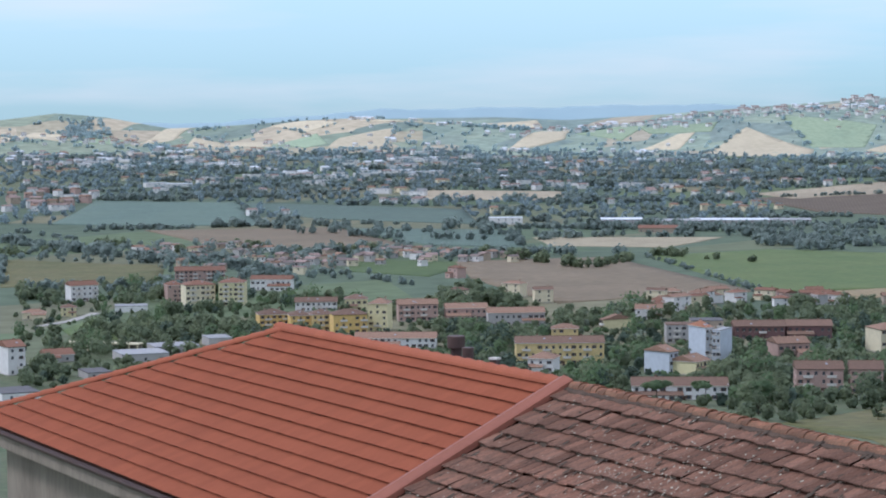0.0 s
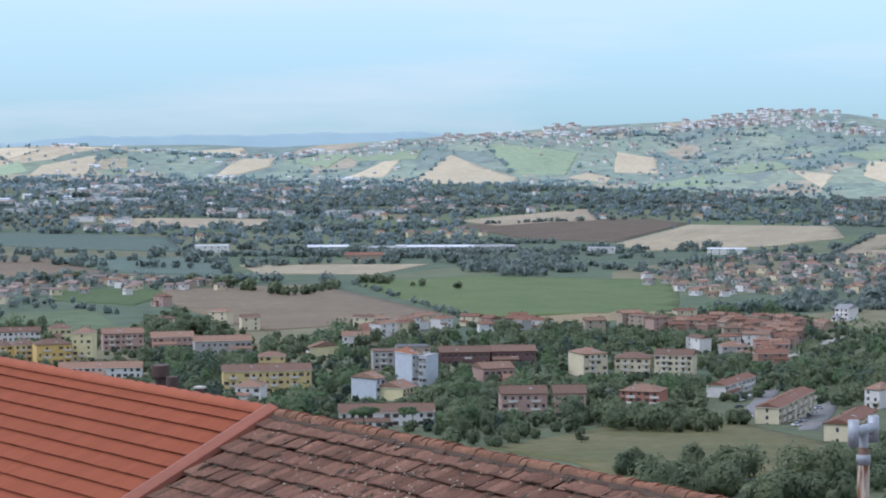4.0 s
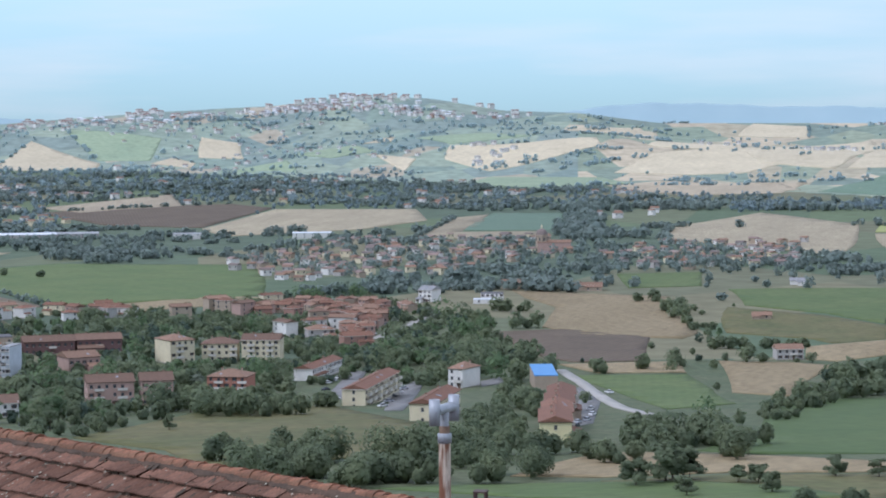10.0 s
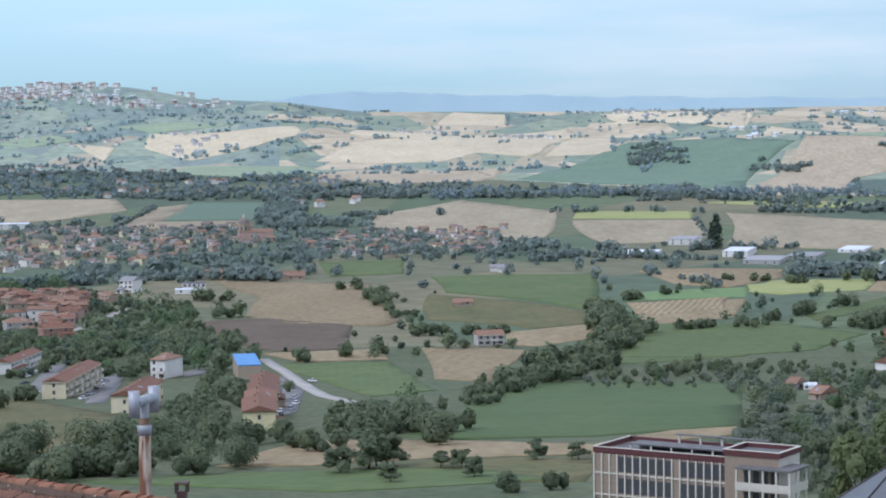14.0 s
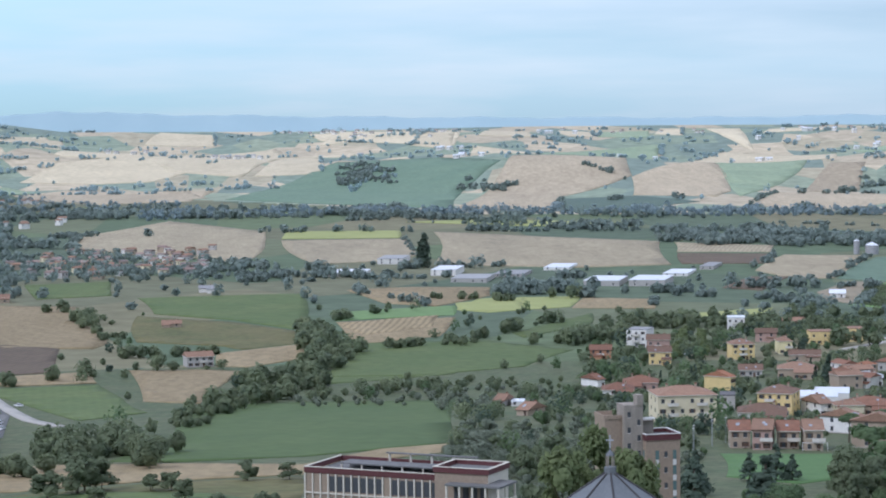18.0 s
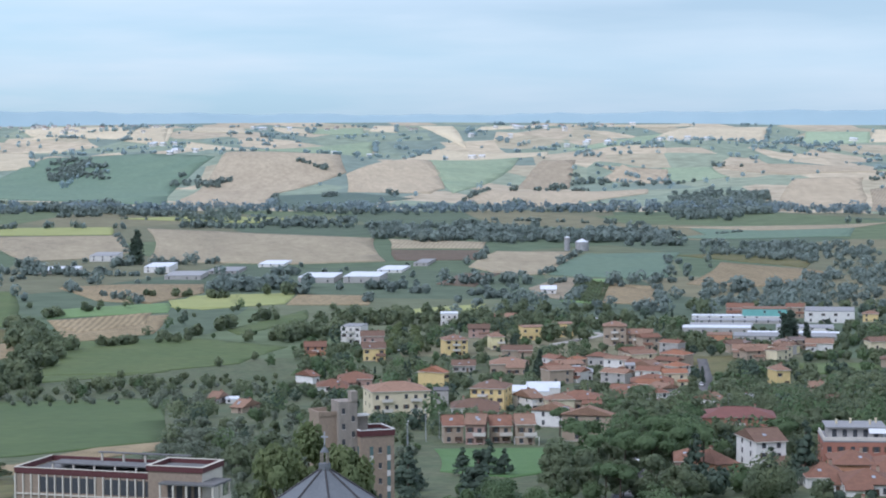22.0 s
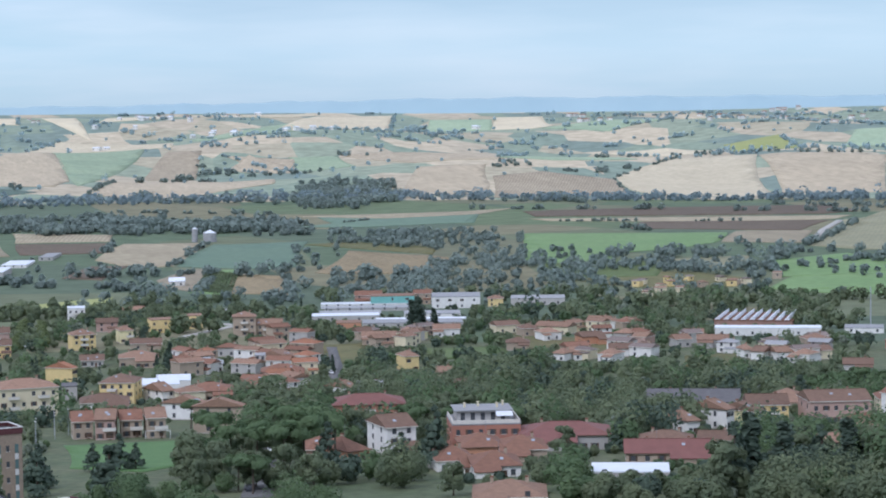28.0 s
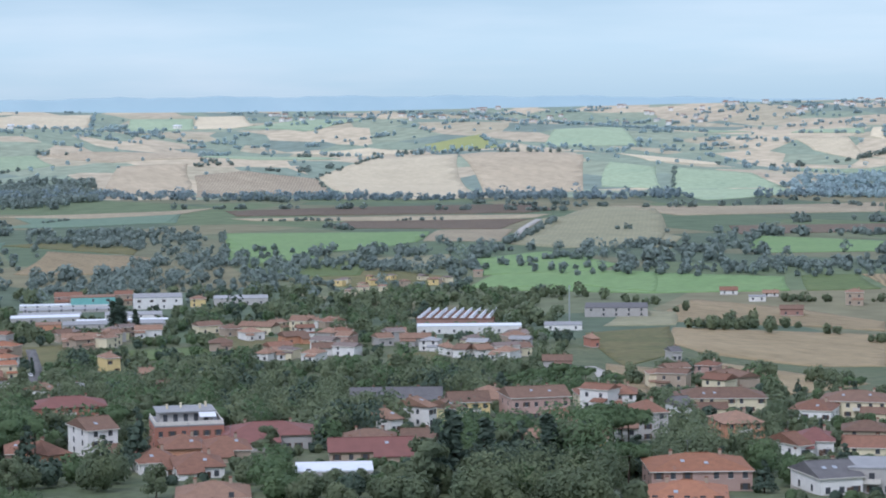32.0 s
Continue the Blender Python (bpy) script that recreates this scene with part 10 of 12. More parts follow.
hedgerows("hedge", 8, 8, 9, 825, 1568, 1000, 1517, 1289, 2226, 1281, 2176, 1889, 2656, 2102, 2652, 1549, 2164, 1573, 2114, 1271, 1752, 1431, 1635, 1199, 1597, 1257, 1553, 1046, 1378, 1174, 1280)
hedgerows("hedge", 8, 8, 9, 1219, 1597, 1327, 1485, 1643, 1963, 1734, 1861, 1596, 1839, 1684, 1736, 1572, 1792, 1707, 1673, 1214, 1374, 1345, 1217)
hedgerows("hedge", 10, 8, 9, -1468, 1652, -1316, 1574, -2107, 2411, -1961, 2334, -1314, 1571, -1215, 1516, -1178, 1459, -1064, 1480, -1013, 1341, -964, 1368, -1100, 1589, -1020, 1629, -1718, 2603, -1589, 2663)
hedgerows("hedge", 10, 8, 9, -1859, 2894, -1681, 3009, -1149, 1963, -985, 2059, -1617, 2772, -1435, 2934, -1576, 2733, -1242, 2926, -1286, 2436, -1143, 2708, -1296, 2492, -1213, 2646, -1161, 3180, -961, 3220)
hedgerows("hedge", 10, 8, 9, -1066, 3327, -693, 3387, -425, 1533, -253, 1581, -433, 1620, -324, 1674, -422, 1661, -354, 1566, -385, 1819, -329, 1734, -498, 2791, -113, 2943, -180, 1826, -145, 1856)
hedgerows("hedge", 10, 8, 9, -105, 2892, 107, 2900, -16, 2824, 47, 2663, -5, 2851, 57, 2864, 121, 1770, 179, 1583, 207, 2400, 374, 2494, 287, 2232, 497, 2205, 226, 1629, 273, 1622)
hedgerows("hedge", 10, 8, 9, 345, 2375, 510, 2325, 507, 2789, 603, 2771, 468, 1545, 520, 1493, 632, 1910, 726, 1879, 1051, 2598, 1049, 2431, 863, 1405, 924, 1354, 1146, 1645, 1193, 1551)
hedgerows("hedge", 10, 8, 9, 1650, 2248, 1781, 2151, 972, 1286, 1036, 1221, 1052, 1272, 1221, 1181, 1541, 1745, 1613, 1704, 1463, 1637, 1490, 1605)
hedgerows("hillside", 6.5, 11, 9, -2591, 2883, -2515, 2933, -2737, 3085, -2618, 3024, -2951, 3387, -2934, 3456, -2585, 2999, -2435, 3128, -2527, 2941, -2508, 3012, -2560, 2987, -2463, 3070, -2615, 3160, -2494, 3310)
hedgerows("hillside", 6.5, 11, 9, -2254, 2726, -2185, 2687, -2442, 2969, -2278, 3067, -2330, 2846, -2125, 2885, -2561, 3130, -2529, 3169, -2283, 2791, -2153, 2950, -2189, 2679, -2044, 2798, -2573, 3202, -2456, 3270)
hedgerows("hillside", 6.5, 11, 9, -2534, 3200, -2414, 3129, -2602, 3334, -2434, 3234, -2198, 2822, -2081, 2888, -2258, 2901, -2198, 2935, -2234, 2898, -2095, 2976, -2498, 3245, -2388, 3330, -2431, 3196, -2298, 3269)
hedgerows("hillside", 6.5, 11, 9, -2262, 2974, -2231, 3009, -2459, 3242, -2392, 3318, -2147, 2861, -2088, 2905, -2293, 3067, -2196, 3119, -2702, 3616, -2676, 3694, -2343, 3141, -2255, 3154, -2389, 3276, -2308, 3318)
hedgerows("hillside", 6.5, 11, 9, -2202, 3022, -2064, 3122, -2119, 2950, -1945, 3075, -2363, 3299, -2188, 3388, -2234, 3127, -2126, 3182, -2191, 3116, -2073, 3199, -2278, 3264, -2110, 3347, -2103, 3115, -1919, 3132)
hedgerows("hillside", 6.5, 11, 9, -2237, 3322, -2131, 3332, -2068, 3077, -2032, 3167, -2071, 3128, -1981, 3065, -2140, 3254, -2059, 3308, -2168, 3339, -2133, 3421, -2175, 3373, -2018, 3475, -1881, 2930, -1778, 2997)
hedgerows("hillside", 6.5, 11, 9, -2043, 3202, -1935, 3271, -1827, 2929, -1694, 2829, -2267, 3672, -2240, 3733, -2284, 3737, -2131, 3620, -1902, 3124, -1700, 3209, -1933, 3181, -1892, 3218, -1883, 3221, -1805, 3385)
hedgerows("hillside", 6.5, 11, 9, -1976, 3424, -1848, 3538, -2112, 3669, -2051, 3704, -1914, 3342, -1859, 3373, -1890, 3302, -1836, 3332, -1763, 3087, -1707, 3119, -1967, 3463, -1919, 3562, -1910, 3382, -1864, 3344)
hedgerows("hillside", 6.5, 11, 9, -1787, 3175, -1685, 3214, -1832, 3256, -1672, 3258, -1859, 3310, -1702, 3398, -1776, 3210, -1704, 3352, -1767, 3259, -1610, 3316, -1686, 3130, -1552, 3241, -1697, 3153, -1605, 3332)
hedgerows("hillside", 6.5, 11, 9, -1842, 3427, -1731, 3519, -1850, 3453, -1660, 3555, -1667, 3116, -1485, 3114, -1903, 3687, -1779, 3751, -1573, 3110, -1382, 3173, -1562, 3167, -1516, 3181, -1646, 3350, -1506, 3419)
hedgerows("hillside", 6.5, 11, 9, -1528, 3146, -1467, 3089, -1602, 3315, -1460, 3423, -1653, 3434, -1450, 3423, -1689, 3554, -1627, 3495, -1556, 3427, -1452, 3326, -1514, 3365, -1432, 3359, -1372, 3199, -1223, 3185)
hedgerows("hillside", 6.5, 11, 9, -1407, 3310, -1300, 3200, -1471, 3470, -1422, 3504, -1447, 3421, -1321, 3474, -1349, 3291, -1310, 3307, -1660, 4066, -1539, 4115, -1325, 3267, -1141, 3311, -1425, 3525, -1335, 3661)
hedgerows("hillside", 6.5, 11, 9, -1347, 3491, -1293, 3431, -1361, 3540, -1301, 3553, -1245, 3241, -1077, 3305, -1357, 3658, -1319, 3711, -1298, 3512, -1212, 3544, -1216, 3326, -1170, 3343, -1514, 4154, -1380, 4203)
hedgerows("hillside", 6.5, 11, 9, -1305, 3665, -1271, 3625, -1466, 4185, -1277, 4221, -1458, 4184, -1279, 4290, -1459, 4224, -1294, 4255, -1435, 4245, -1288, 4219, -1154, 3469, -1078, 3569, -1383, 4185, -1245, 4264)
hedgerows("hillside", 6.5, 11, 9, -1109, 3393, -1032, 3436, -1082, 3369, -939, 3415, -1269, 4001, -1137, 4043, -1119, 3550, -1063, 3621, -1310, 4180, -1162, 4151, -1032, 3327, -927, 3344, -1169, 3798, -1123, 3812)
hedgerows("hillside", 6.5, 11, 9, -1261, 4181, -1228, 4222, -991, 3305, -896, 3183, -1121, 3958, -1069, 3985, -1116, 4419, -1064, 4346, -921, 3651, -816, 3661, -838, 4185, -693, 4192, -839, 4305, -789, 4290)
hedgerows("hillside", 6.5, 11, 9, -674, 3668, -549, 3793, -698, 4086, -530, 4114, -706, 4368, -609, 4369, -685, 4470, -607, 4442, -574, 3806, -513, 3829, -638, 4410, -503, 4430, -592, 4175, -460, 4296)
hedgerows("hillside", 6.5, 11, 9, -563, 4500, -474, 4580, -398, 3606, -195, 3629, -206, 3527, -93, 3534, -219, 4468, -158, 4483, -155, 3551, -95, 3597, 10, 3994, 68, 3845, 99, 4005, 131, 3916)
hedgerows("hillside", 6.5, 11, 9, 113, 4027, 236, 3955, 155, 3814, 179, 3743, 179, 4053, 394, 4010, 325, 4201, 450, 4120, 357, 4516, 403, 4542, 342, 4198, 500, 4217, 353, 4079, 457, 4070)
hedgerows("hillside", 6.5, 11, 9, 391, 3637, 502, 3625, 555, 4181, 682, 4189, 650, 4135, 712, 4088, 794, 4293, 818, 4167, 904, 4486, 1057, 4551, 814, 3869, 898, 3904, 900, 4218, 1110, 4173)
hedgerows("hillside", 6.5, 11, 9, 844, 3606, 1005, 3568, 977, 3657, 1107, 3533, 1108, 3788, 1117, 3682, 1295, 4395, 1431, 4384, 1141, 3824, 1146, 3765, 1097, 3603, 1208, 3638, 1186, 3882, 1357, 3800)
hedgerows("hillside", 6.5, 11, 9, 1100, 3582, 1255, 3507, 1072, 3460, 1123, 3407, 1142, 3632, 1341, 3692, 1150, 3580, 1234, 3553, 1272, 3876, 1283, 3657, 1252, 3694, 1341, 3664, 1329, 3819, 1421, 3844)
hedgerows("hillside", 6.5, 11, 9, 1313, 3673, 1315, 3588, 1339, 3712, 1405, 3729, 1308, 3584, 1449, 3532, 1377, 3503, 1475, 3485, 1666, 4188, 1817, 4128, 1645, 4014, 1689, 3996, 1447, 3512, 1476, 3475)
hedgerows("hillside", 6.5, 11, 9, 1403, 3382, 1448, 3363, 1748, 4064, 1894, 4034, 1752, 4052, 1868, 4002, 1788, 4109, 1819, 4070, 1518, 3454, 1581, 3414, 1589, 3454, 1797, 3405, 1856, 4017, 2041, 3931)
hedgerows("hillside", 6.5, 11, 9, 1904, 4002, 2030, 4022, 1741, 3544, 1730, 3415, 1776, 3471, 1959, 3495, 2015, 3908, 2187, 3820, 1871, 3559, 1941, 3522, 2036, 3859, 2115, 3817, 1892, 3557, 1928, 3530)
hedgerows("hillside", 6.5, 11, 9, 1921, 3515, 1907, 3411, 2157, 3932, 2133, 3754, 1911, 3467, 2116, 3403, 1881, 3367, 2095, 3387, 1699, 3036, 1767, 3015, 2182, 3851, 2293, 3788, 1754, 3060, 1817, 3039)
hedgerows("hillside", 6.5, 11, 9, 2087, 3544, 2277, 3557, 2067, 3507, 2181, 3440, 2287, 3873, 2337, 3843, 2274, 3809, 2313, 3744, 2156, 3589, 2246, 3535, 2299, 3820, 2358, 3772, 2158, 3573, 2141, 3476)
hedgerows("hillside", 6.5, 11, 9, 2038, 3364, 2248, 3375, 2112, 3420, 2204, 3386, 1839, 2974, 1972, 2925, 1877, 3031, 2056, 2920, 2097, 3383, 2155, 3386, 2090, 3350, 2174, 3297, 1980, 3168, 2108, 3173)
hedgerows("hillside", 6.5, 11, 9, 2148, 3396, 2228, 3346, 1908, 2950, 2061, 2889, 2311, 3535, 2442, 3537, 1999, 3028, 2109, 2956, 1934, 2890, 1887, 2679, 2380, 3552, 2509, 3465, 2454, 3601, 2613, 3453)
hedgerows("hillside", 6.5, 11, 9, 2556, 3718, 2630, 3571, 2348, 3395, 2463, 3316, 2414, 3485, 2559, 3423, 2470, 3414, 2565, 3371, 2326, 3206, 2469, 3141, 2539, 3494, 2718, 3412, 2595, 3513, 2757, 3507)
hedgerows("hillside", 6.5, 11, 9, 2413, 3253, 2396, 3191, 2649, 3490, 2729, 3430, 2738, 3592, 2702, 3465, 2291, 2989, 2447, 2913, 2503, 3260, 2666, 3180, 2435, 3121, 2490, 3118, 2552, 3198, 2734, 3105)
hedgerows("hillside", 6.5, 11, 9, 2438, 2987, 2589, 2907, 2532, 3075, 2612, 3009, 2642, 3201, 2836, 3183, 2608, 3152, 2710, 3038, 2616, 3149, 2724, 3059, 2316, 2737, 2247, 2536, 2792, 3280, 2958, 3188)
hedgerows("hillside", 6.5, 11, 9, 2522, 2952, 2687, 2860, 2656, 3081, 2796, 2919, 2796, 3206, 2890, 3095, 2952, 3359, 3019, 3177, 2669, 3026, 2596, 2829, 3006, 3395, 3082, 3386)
hedgerows("hedge", 6, 9, 9, -1075, 1206, -1296, 1456, -1661, 2310, -1379, 1970, -1063, 1951, -944, 1742, -1130, 2701, -920, 2895, -515, 2225, -571, 2679, -265, 2206, -281, 2494, 64, 1500, 8, 1663)
hedgerows("hedge", 6, 9, 9, 287, 2811, 306, 3064, 391, 1985, 366, 1884, 464, 1930, 388, 1726, 413, 1679, 355, 1494, 442, 1591, 406, 1454, 433, 1552, 402, 1438, 602, 1653, 542, 1551)
hedgerows("hedge", 6, 9, 9, 619, 1359, 595, 1482, 693, 1455, 731, 1550, 729, 1367, 784, 1487, 902, 1640, 1142, 1966, 1023, 1475, 1142, 1619, 1264, 1595, 1143, 1648)
hedgerows("hedge", 4, 9, 9, -1277, 1958, -1038, 1711, -569, 1378, -792, 1674, 70, 2290, 73, 2060, 220, 2468, 80, 2592, 223, 1566, 210, 1475, 606, 2158, 735, 2282, 529, 1870, 475, 1680)
hedgerows("hedge", 4, 9, 9, 642, 1621, 770, 1951, 1042, 2012, 880, 2142, 1546, 2377, 1690, 2591)
hedgerows("hedge", 4, 12, 9, -1068, 3062, -975, 2841, 317, 3105, 273, 2814, 1270, 2858, 1193, 2630, 1851, 2724, 1786, 2630)
hedgerows("hillside", 6.5, 12, 9, -2858, 3217, -2774, 3168, -2823, 3371, -2718, 3229, -2667, 3200, -2747, 3346, -2651, 3549, -2507, 3453, -2406, 3573, -2544, 3657, -2261, 3668, -2151, 3450, -2264, 3888, -2227, 3803)
hedgerows("hillside", 6.5, 12, 9, -1962, 3846, -1970, 4034, -1602, 3619, -1632, 3893, -1444, 3749, -1609, 4000, -1324, 3803, -1263, 3748, -1026, 3985, -981, 4065, -906, 3554, -1015, 3634, -843, 3924, -706, 3961)
hedgerows("hillside", 6.5, 12, 9, -490, 3419, -234, 3518, -564, 4111, -505, 4223, -461, 3483, -570, 3337, -430, 3594, -186, 3499, -343, 4201, -327, 4004, -240, 4509, -231, 4351, -25, 4031, -23, 3693)
hedgerows("hillside", 6.5, 12, 9, 131, 3871, 127, 3759, 141, 4149, 200, 4545, 218, 4102, -27, 4329, 517, 4488, 496, 4261, 501, 4262, 534, 4486, 598, 4102, 547, 3687, 590, 3782, 692, 3976)
hedgerows("hillside", 6.5, 12, 9, 706, 4525, 668, 4282, 907, 3210, 858, 3444, 903, 3184, 828, 3311, 1434, 4315, 1301, 3949, 1284, 3737, 1106, 3698, 1202, 3137, 1331, 3346, 1474, 3140, 1482, 3372)
hedgerows("hillside", 6.5, 12, 9, 1782, 3721, 1595, 3604, 1769, 3308, 1694, 3094, 2107, 3118, 2135, 3299, 2210, 2843, 2181, 2998, 2324, 2934, 2178, 2749)
hedgerows("hedge", 6, 12, 9, 538, 2882, 621, 3108, 1279, 2873, 1468, 3066)


for k in range(11):
    tree("lime", 6.5 + 0.5 * (k % 3), 171 + 2.5 * k, 1122 + 13 * k, 1.25)
    tree("lime", 6.2 + 0.6 * (k % 2), 185 + 1.9 * k, 1116 + 13 * k, 1.25)
for kind, h, x, y, wide in (("lime", 20, 41, 402, 0.72), ("lime", 23.5, 48, 408, 0.70), ("lime", 19, 54, 404, 0.72), ("broad", 15, 55, 412, 0.9), ("broad", 13, 36, 410, 0.9), ("pine", 15, 154, 540, 1.0), ("pine", 14, 166, 553, 1.0), ("pine", 13, 146, 530, 1.0),
                            ("fir", 16, 222, 436, 1.0), ("cypress", 17, 228, 440, 1.9), ("cypress", 15, 234, 436, 1.9), ("fir", 15, 242, 434, 1.1), ("cypress", 16, 247, 430, 2.0), ("broad", 15, 252, 426, 1.1), ("cypress", 14, 258, 432, 1.8), ("broad", 13, 216, 430, 1.1),
                            ("pine", 13, 306, 506, 1.3), ("pine", 12, 314, 504, 1.3), ("fir", 13, 92, 478, 1.3), ("fir", 14, 150, 506, 1.0), ("fir", 16, 182, 520, 0.9)):
    tree(kind, h, x, y, wide)
vines = []
for k in range(10):
    for j in range(60):
        vines.append((352 + 1.6 * k + (50 - 0.3 * k) * j / 60, 1503 - 4.5 * k + 165 * j / 60))
wood("broad", 2.6, vines, 5, "vine_rows", 14)


# ---- the near roof: a new half and an old half under one ridge ----
ROOF_AT, RIDGE_TURN = (-14.44, 27.91, 136.1), 149.06
PITCH, COURSE, TILE_W = radians(25.4), 0.318, 0.205
NEW_TILE = material("new_clay_tiles", (0.345, 0.104, 0.049), (0.295, 0.088, 0.043), 0.7, fine=0.06, each=0.06, rough=0.8, bump=0.002)
OLD_TILE = material("weathered_clay_tiles", (0.305, 0.150, 0.095), (0.140, 0.090, 0.064), 0.20, fine=0.32, each=0.26, rough=0.9, bump=0.006, stretch=(2.4, 0.5, 0.5))
MOSS = material("dark_moss", (0.058, 0.045, 0.032), (0.100, 0.070, 0.048), 0.08, rough=1.0, bump=0.01)
LICHEN = material("pale_lichen", (0.46, 0.42, 0.32), (0.38, 0.34, 0.25), 0.05, rough=1.0)
RIDGE_OLD = material("mossy_ridge_clay", (0.34, 0.142, 0.078), (0.120, 0.078, 0.048), 0.16, fine=0.25, each=0.25, rough=0.9, mid=0.55, width=0.15)
MORTAR = material("mossy_mortar", (0.120, 0.078, 0.052), (0.060, 0.046, 0.034), 0.22, fine=0.3, rough=1.0, bump=0.02)
VERGE = material("terracotta_verge", (0.315, 0.112, 0.068), (0.25, 0.092, 0.056), 0.5, fine=0.06, rough=0.6)
STUCCO = material("stained_cement_wall", (0.30, 0.255, 0.19), (0.19, 0.155, 0.115), 0.7, fine=0.12, rough=0.95, bump=0.01, stretch=(1, 1, 0.35))
GUTTER = material("dark_copper_gutter", (0.075, 0.050, 0.045), (0.11, 0.07, 0.055), 0.4, rough=0.6)
UNDERLAY = material("roof_underlay", (0.105, 0.050, 0.036), (0.13, 0.065, 0.045), 0.5, rough=1.0)
building = thing("roofed_building", pose(*ROOF_AT, 0, 0, RIDGE_TURN), "cement-walled building under a half-new, half-weathered clay tile roof", "building")
CP, SP = math.cos(PITCH), math.sin(PITCH)


SAG = 0.007                        # the old half sinks along the ridge


def on_roof(a, s, up=0.0):
    """A point of the near slope: a along the ridge, s down the slope, up off its plane."""
    return (a, s * CP + up * SP, -s * SP + up * CP + SAG * min(a, 0.0))


HIP_A, HIP_SLOPE, EAVE = 9.35, 1.30, 4.46


def hip_at(s):
    return HIP_A + HIP_SLOPE * s


# underlay planes, both slopes and the hipped end
v = [(-20, 0, -0.07 - 20 * SAG), (HIP_A, 0, -0.07), *[tuple(Vector(on_roof(a, EAVE)) - Vector((0, 0, 0.07))) for a in (hip_at(EAVE), -20)]]
back = [(x, -y, z) for x, y, z in v[2:]]
end = (hip_at(EAVE) + 0.0, 0, v[2][2])
part("roof_deck", mesh_of("roof_deck", v + back, [(0, 3, 2, 1), (0, 1, 4, 5), (1, 2, 4)], UNDERLAY), None, building)
# walls, cornice and gutter
ey, ez = EAVE * CP, -EAVE * SP
v, f = join_boxes((-20, hip_at(EAVE) - 0.55, -ey + 0.5, ey - 0.55, -12, ez - 0.10))
part("wall", mesh_of("wall", v, f, STUCCO), None, building, "rain-stained grey-beige cement wall")
v, f = join_boxes((-20, hip_at(EAVE) - 0.02, -ey, ey - 0.02, ez - 0.36, ez - 0.10))
part("cornice", mesh_of("cornice", v, f, STUCCO), None, building, "stained cement cornice under the eaves")
v, f = [], []
for i in range(2):
    for j in range(7):
        t = math.pi + j * math.pi / 6
        v.append(((-20, hip_at(EAVE))[i], ey + 0.05 + 0.07 * math.cos(t), ez - 0.035 + 0.07 * math.sin(t)))
f = [(j, j + 1, j + 8, j + 7) for j in range(6)]
part("gutter", mesh_of("gutter", v, f, GUTTER), None, building, "dark half-round metal gutter")


def tile_data(wave, lip, ribs):
    """An interlocking clay tile: a waved sheet with a thick lower edge, the slope along y."""
    w, n = TILE_W, 6 * ribs + 1
    prof = [wave * (0.5 - 0.5 * math.cos(2 * ribs * math.pi * i / (n - 1))) for i in range(n)]
    v = []
    for y, lift_ in ((-0.02, 0.006), (COURSE, lip)):
        v += [(w * (i / (n - 1) - 0.5) * 0.985, y, prof[i] + lift_) for i in range(n)]
    v += [(w * (i / (n - 1) - 0.5) * 0.985, COURSE, prof[i] + lip - 0.015) for i in range(n)]
    f = [(i, i + n, i + n + 1, i + 1) for i in range(n - 1)] + [(i + n, i + 2 * n, i + 2 * n + 1, i + n + 1) for i in range(n - 1)]
    return v, [q[::-1] for q in f]


tile_turn = Matrix.Rotation(-PITCH, 4, "X")
v, f = tile_data(0.018, 0.052, 3)
new_mesh = mesh_of("roof_tile", v, f, NEW_TILE)
old_meshes = [mesh_of("roof_tile", *tile_data(w_, l_, 4), OLD_TILE) for w_, l_ in ((0.016, 0.058), (0.013, 0.054), (0.019, 0.062))]
rng = random.Random(11)
new_rest, old_rest = [[], []], [[], []]
counts = [0, 0]


def lay(a, s, old):
    wob = Matrix.Identity(4)
    if old:
        wob = Matrix.Translation((rng.uniform(-0.012, 0.012), rng.uniform(-0.018, 0.018), rng.uniform(0, 0.014))) @ Euler((rng.uniform(-0.03, 0.03), rng.uniform(-0.05, 0.05), rng.uniform(-0.03, 0.03))).to_matrix().to_4x4()
    else:
        wob = Matrix.Translation((0, rng.uniform(-0.004, 0.004), rng.uniform(0, 0.004)))
    m = Matrix.Translation(on_roof(a, s)) @ tile_turn @ wob
    me_ = rng.choice(old_meshes) if old else new_mesh
    near = (a > -13.0 and s < 1.9) if old else (a < 6.3 and s < 3.2)
    if near and counts[old] < 300 and not (old and a > -0.1):
        counts[old] += 1
        o = part("roof_tile", me_, None, building)
        o.matrix_basis = m
    else:
        bucket = old_rest if old else new_rest
        k = len(bucket[0])
        bucket[0].extend([tuple(m @ w_.co) for w_ in me_.vertices])
        bucket[1].extend([tuple(i + k for i in p.vertices) for p in me_.polygons])


rows_of_tiles = int(EAVE / COURSE)
for k in range(rows_of_tiles):
    s = 0.02 + k * COURSE
    a = 0.28
    while a < hip_at(s) - 0.05:
        lay(a, s, 0)
        a += TILE_W
    a = -0.28
    while a > -17.5:
        lay(a - (0.1 if k % 2 else 0), s + 0.05, 1)
        a -= TILE_W
for bucket, mat in ((new_rest, NEW_TILE), (old_rest, OLD_TILE)):
    tagged(part("roof_tiles", mesh_of("roof_tiles", bucket[0], bucket[1], mat), None, building), "rows of overlapping clay roof tiles", kind="stuff")
# moss in the joints and lichen on the old half
mv, mf = [], []
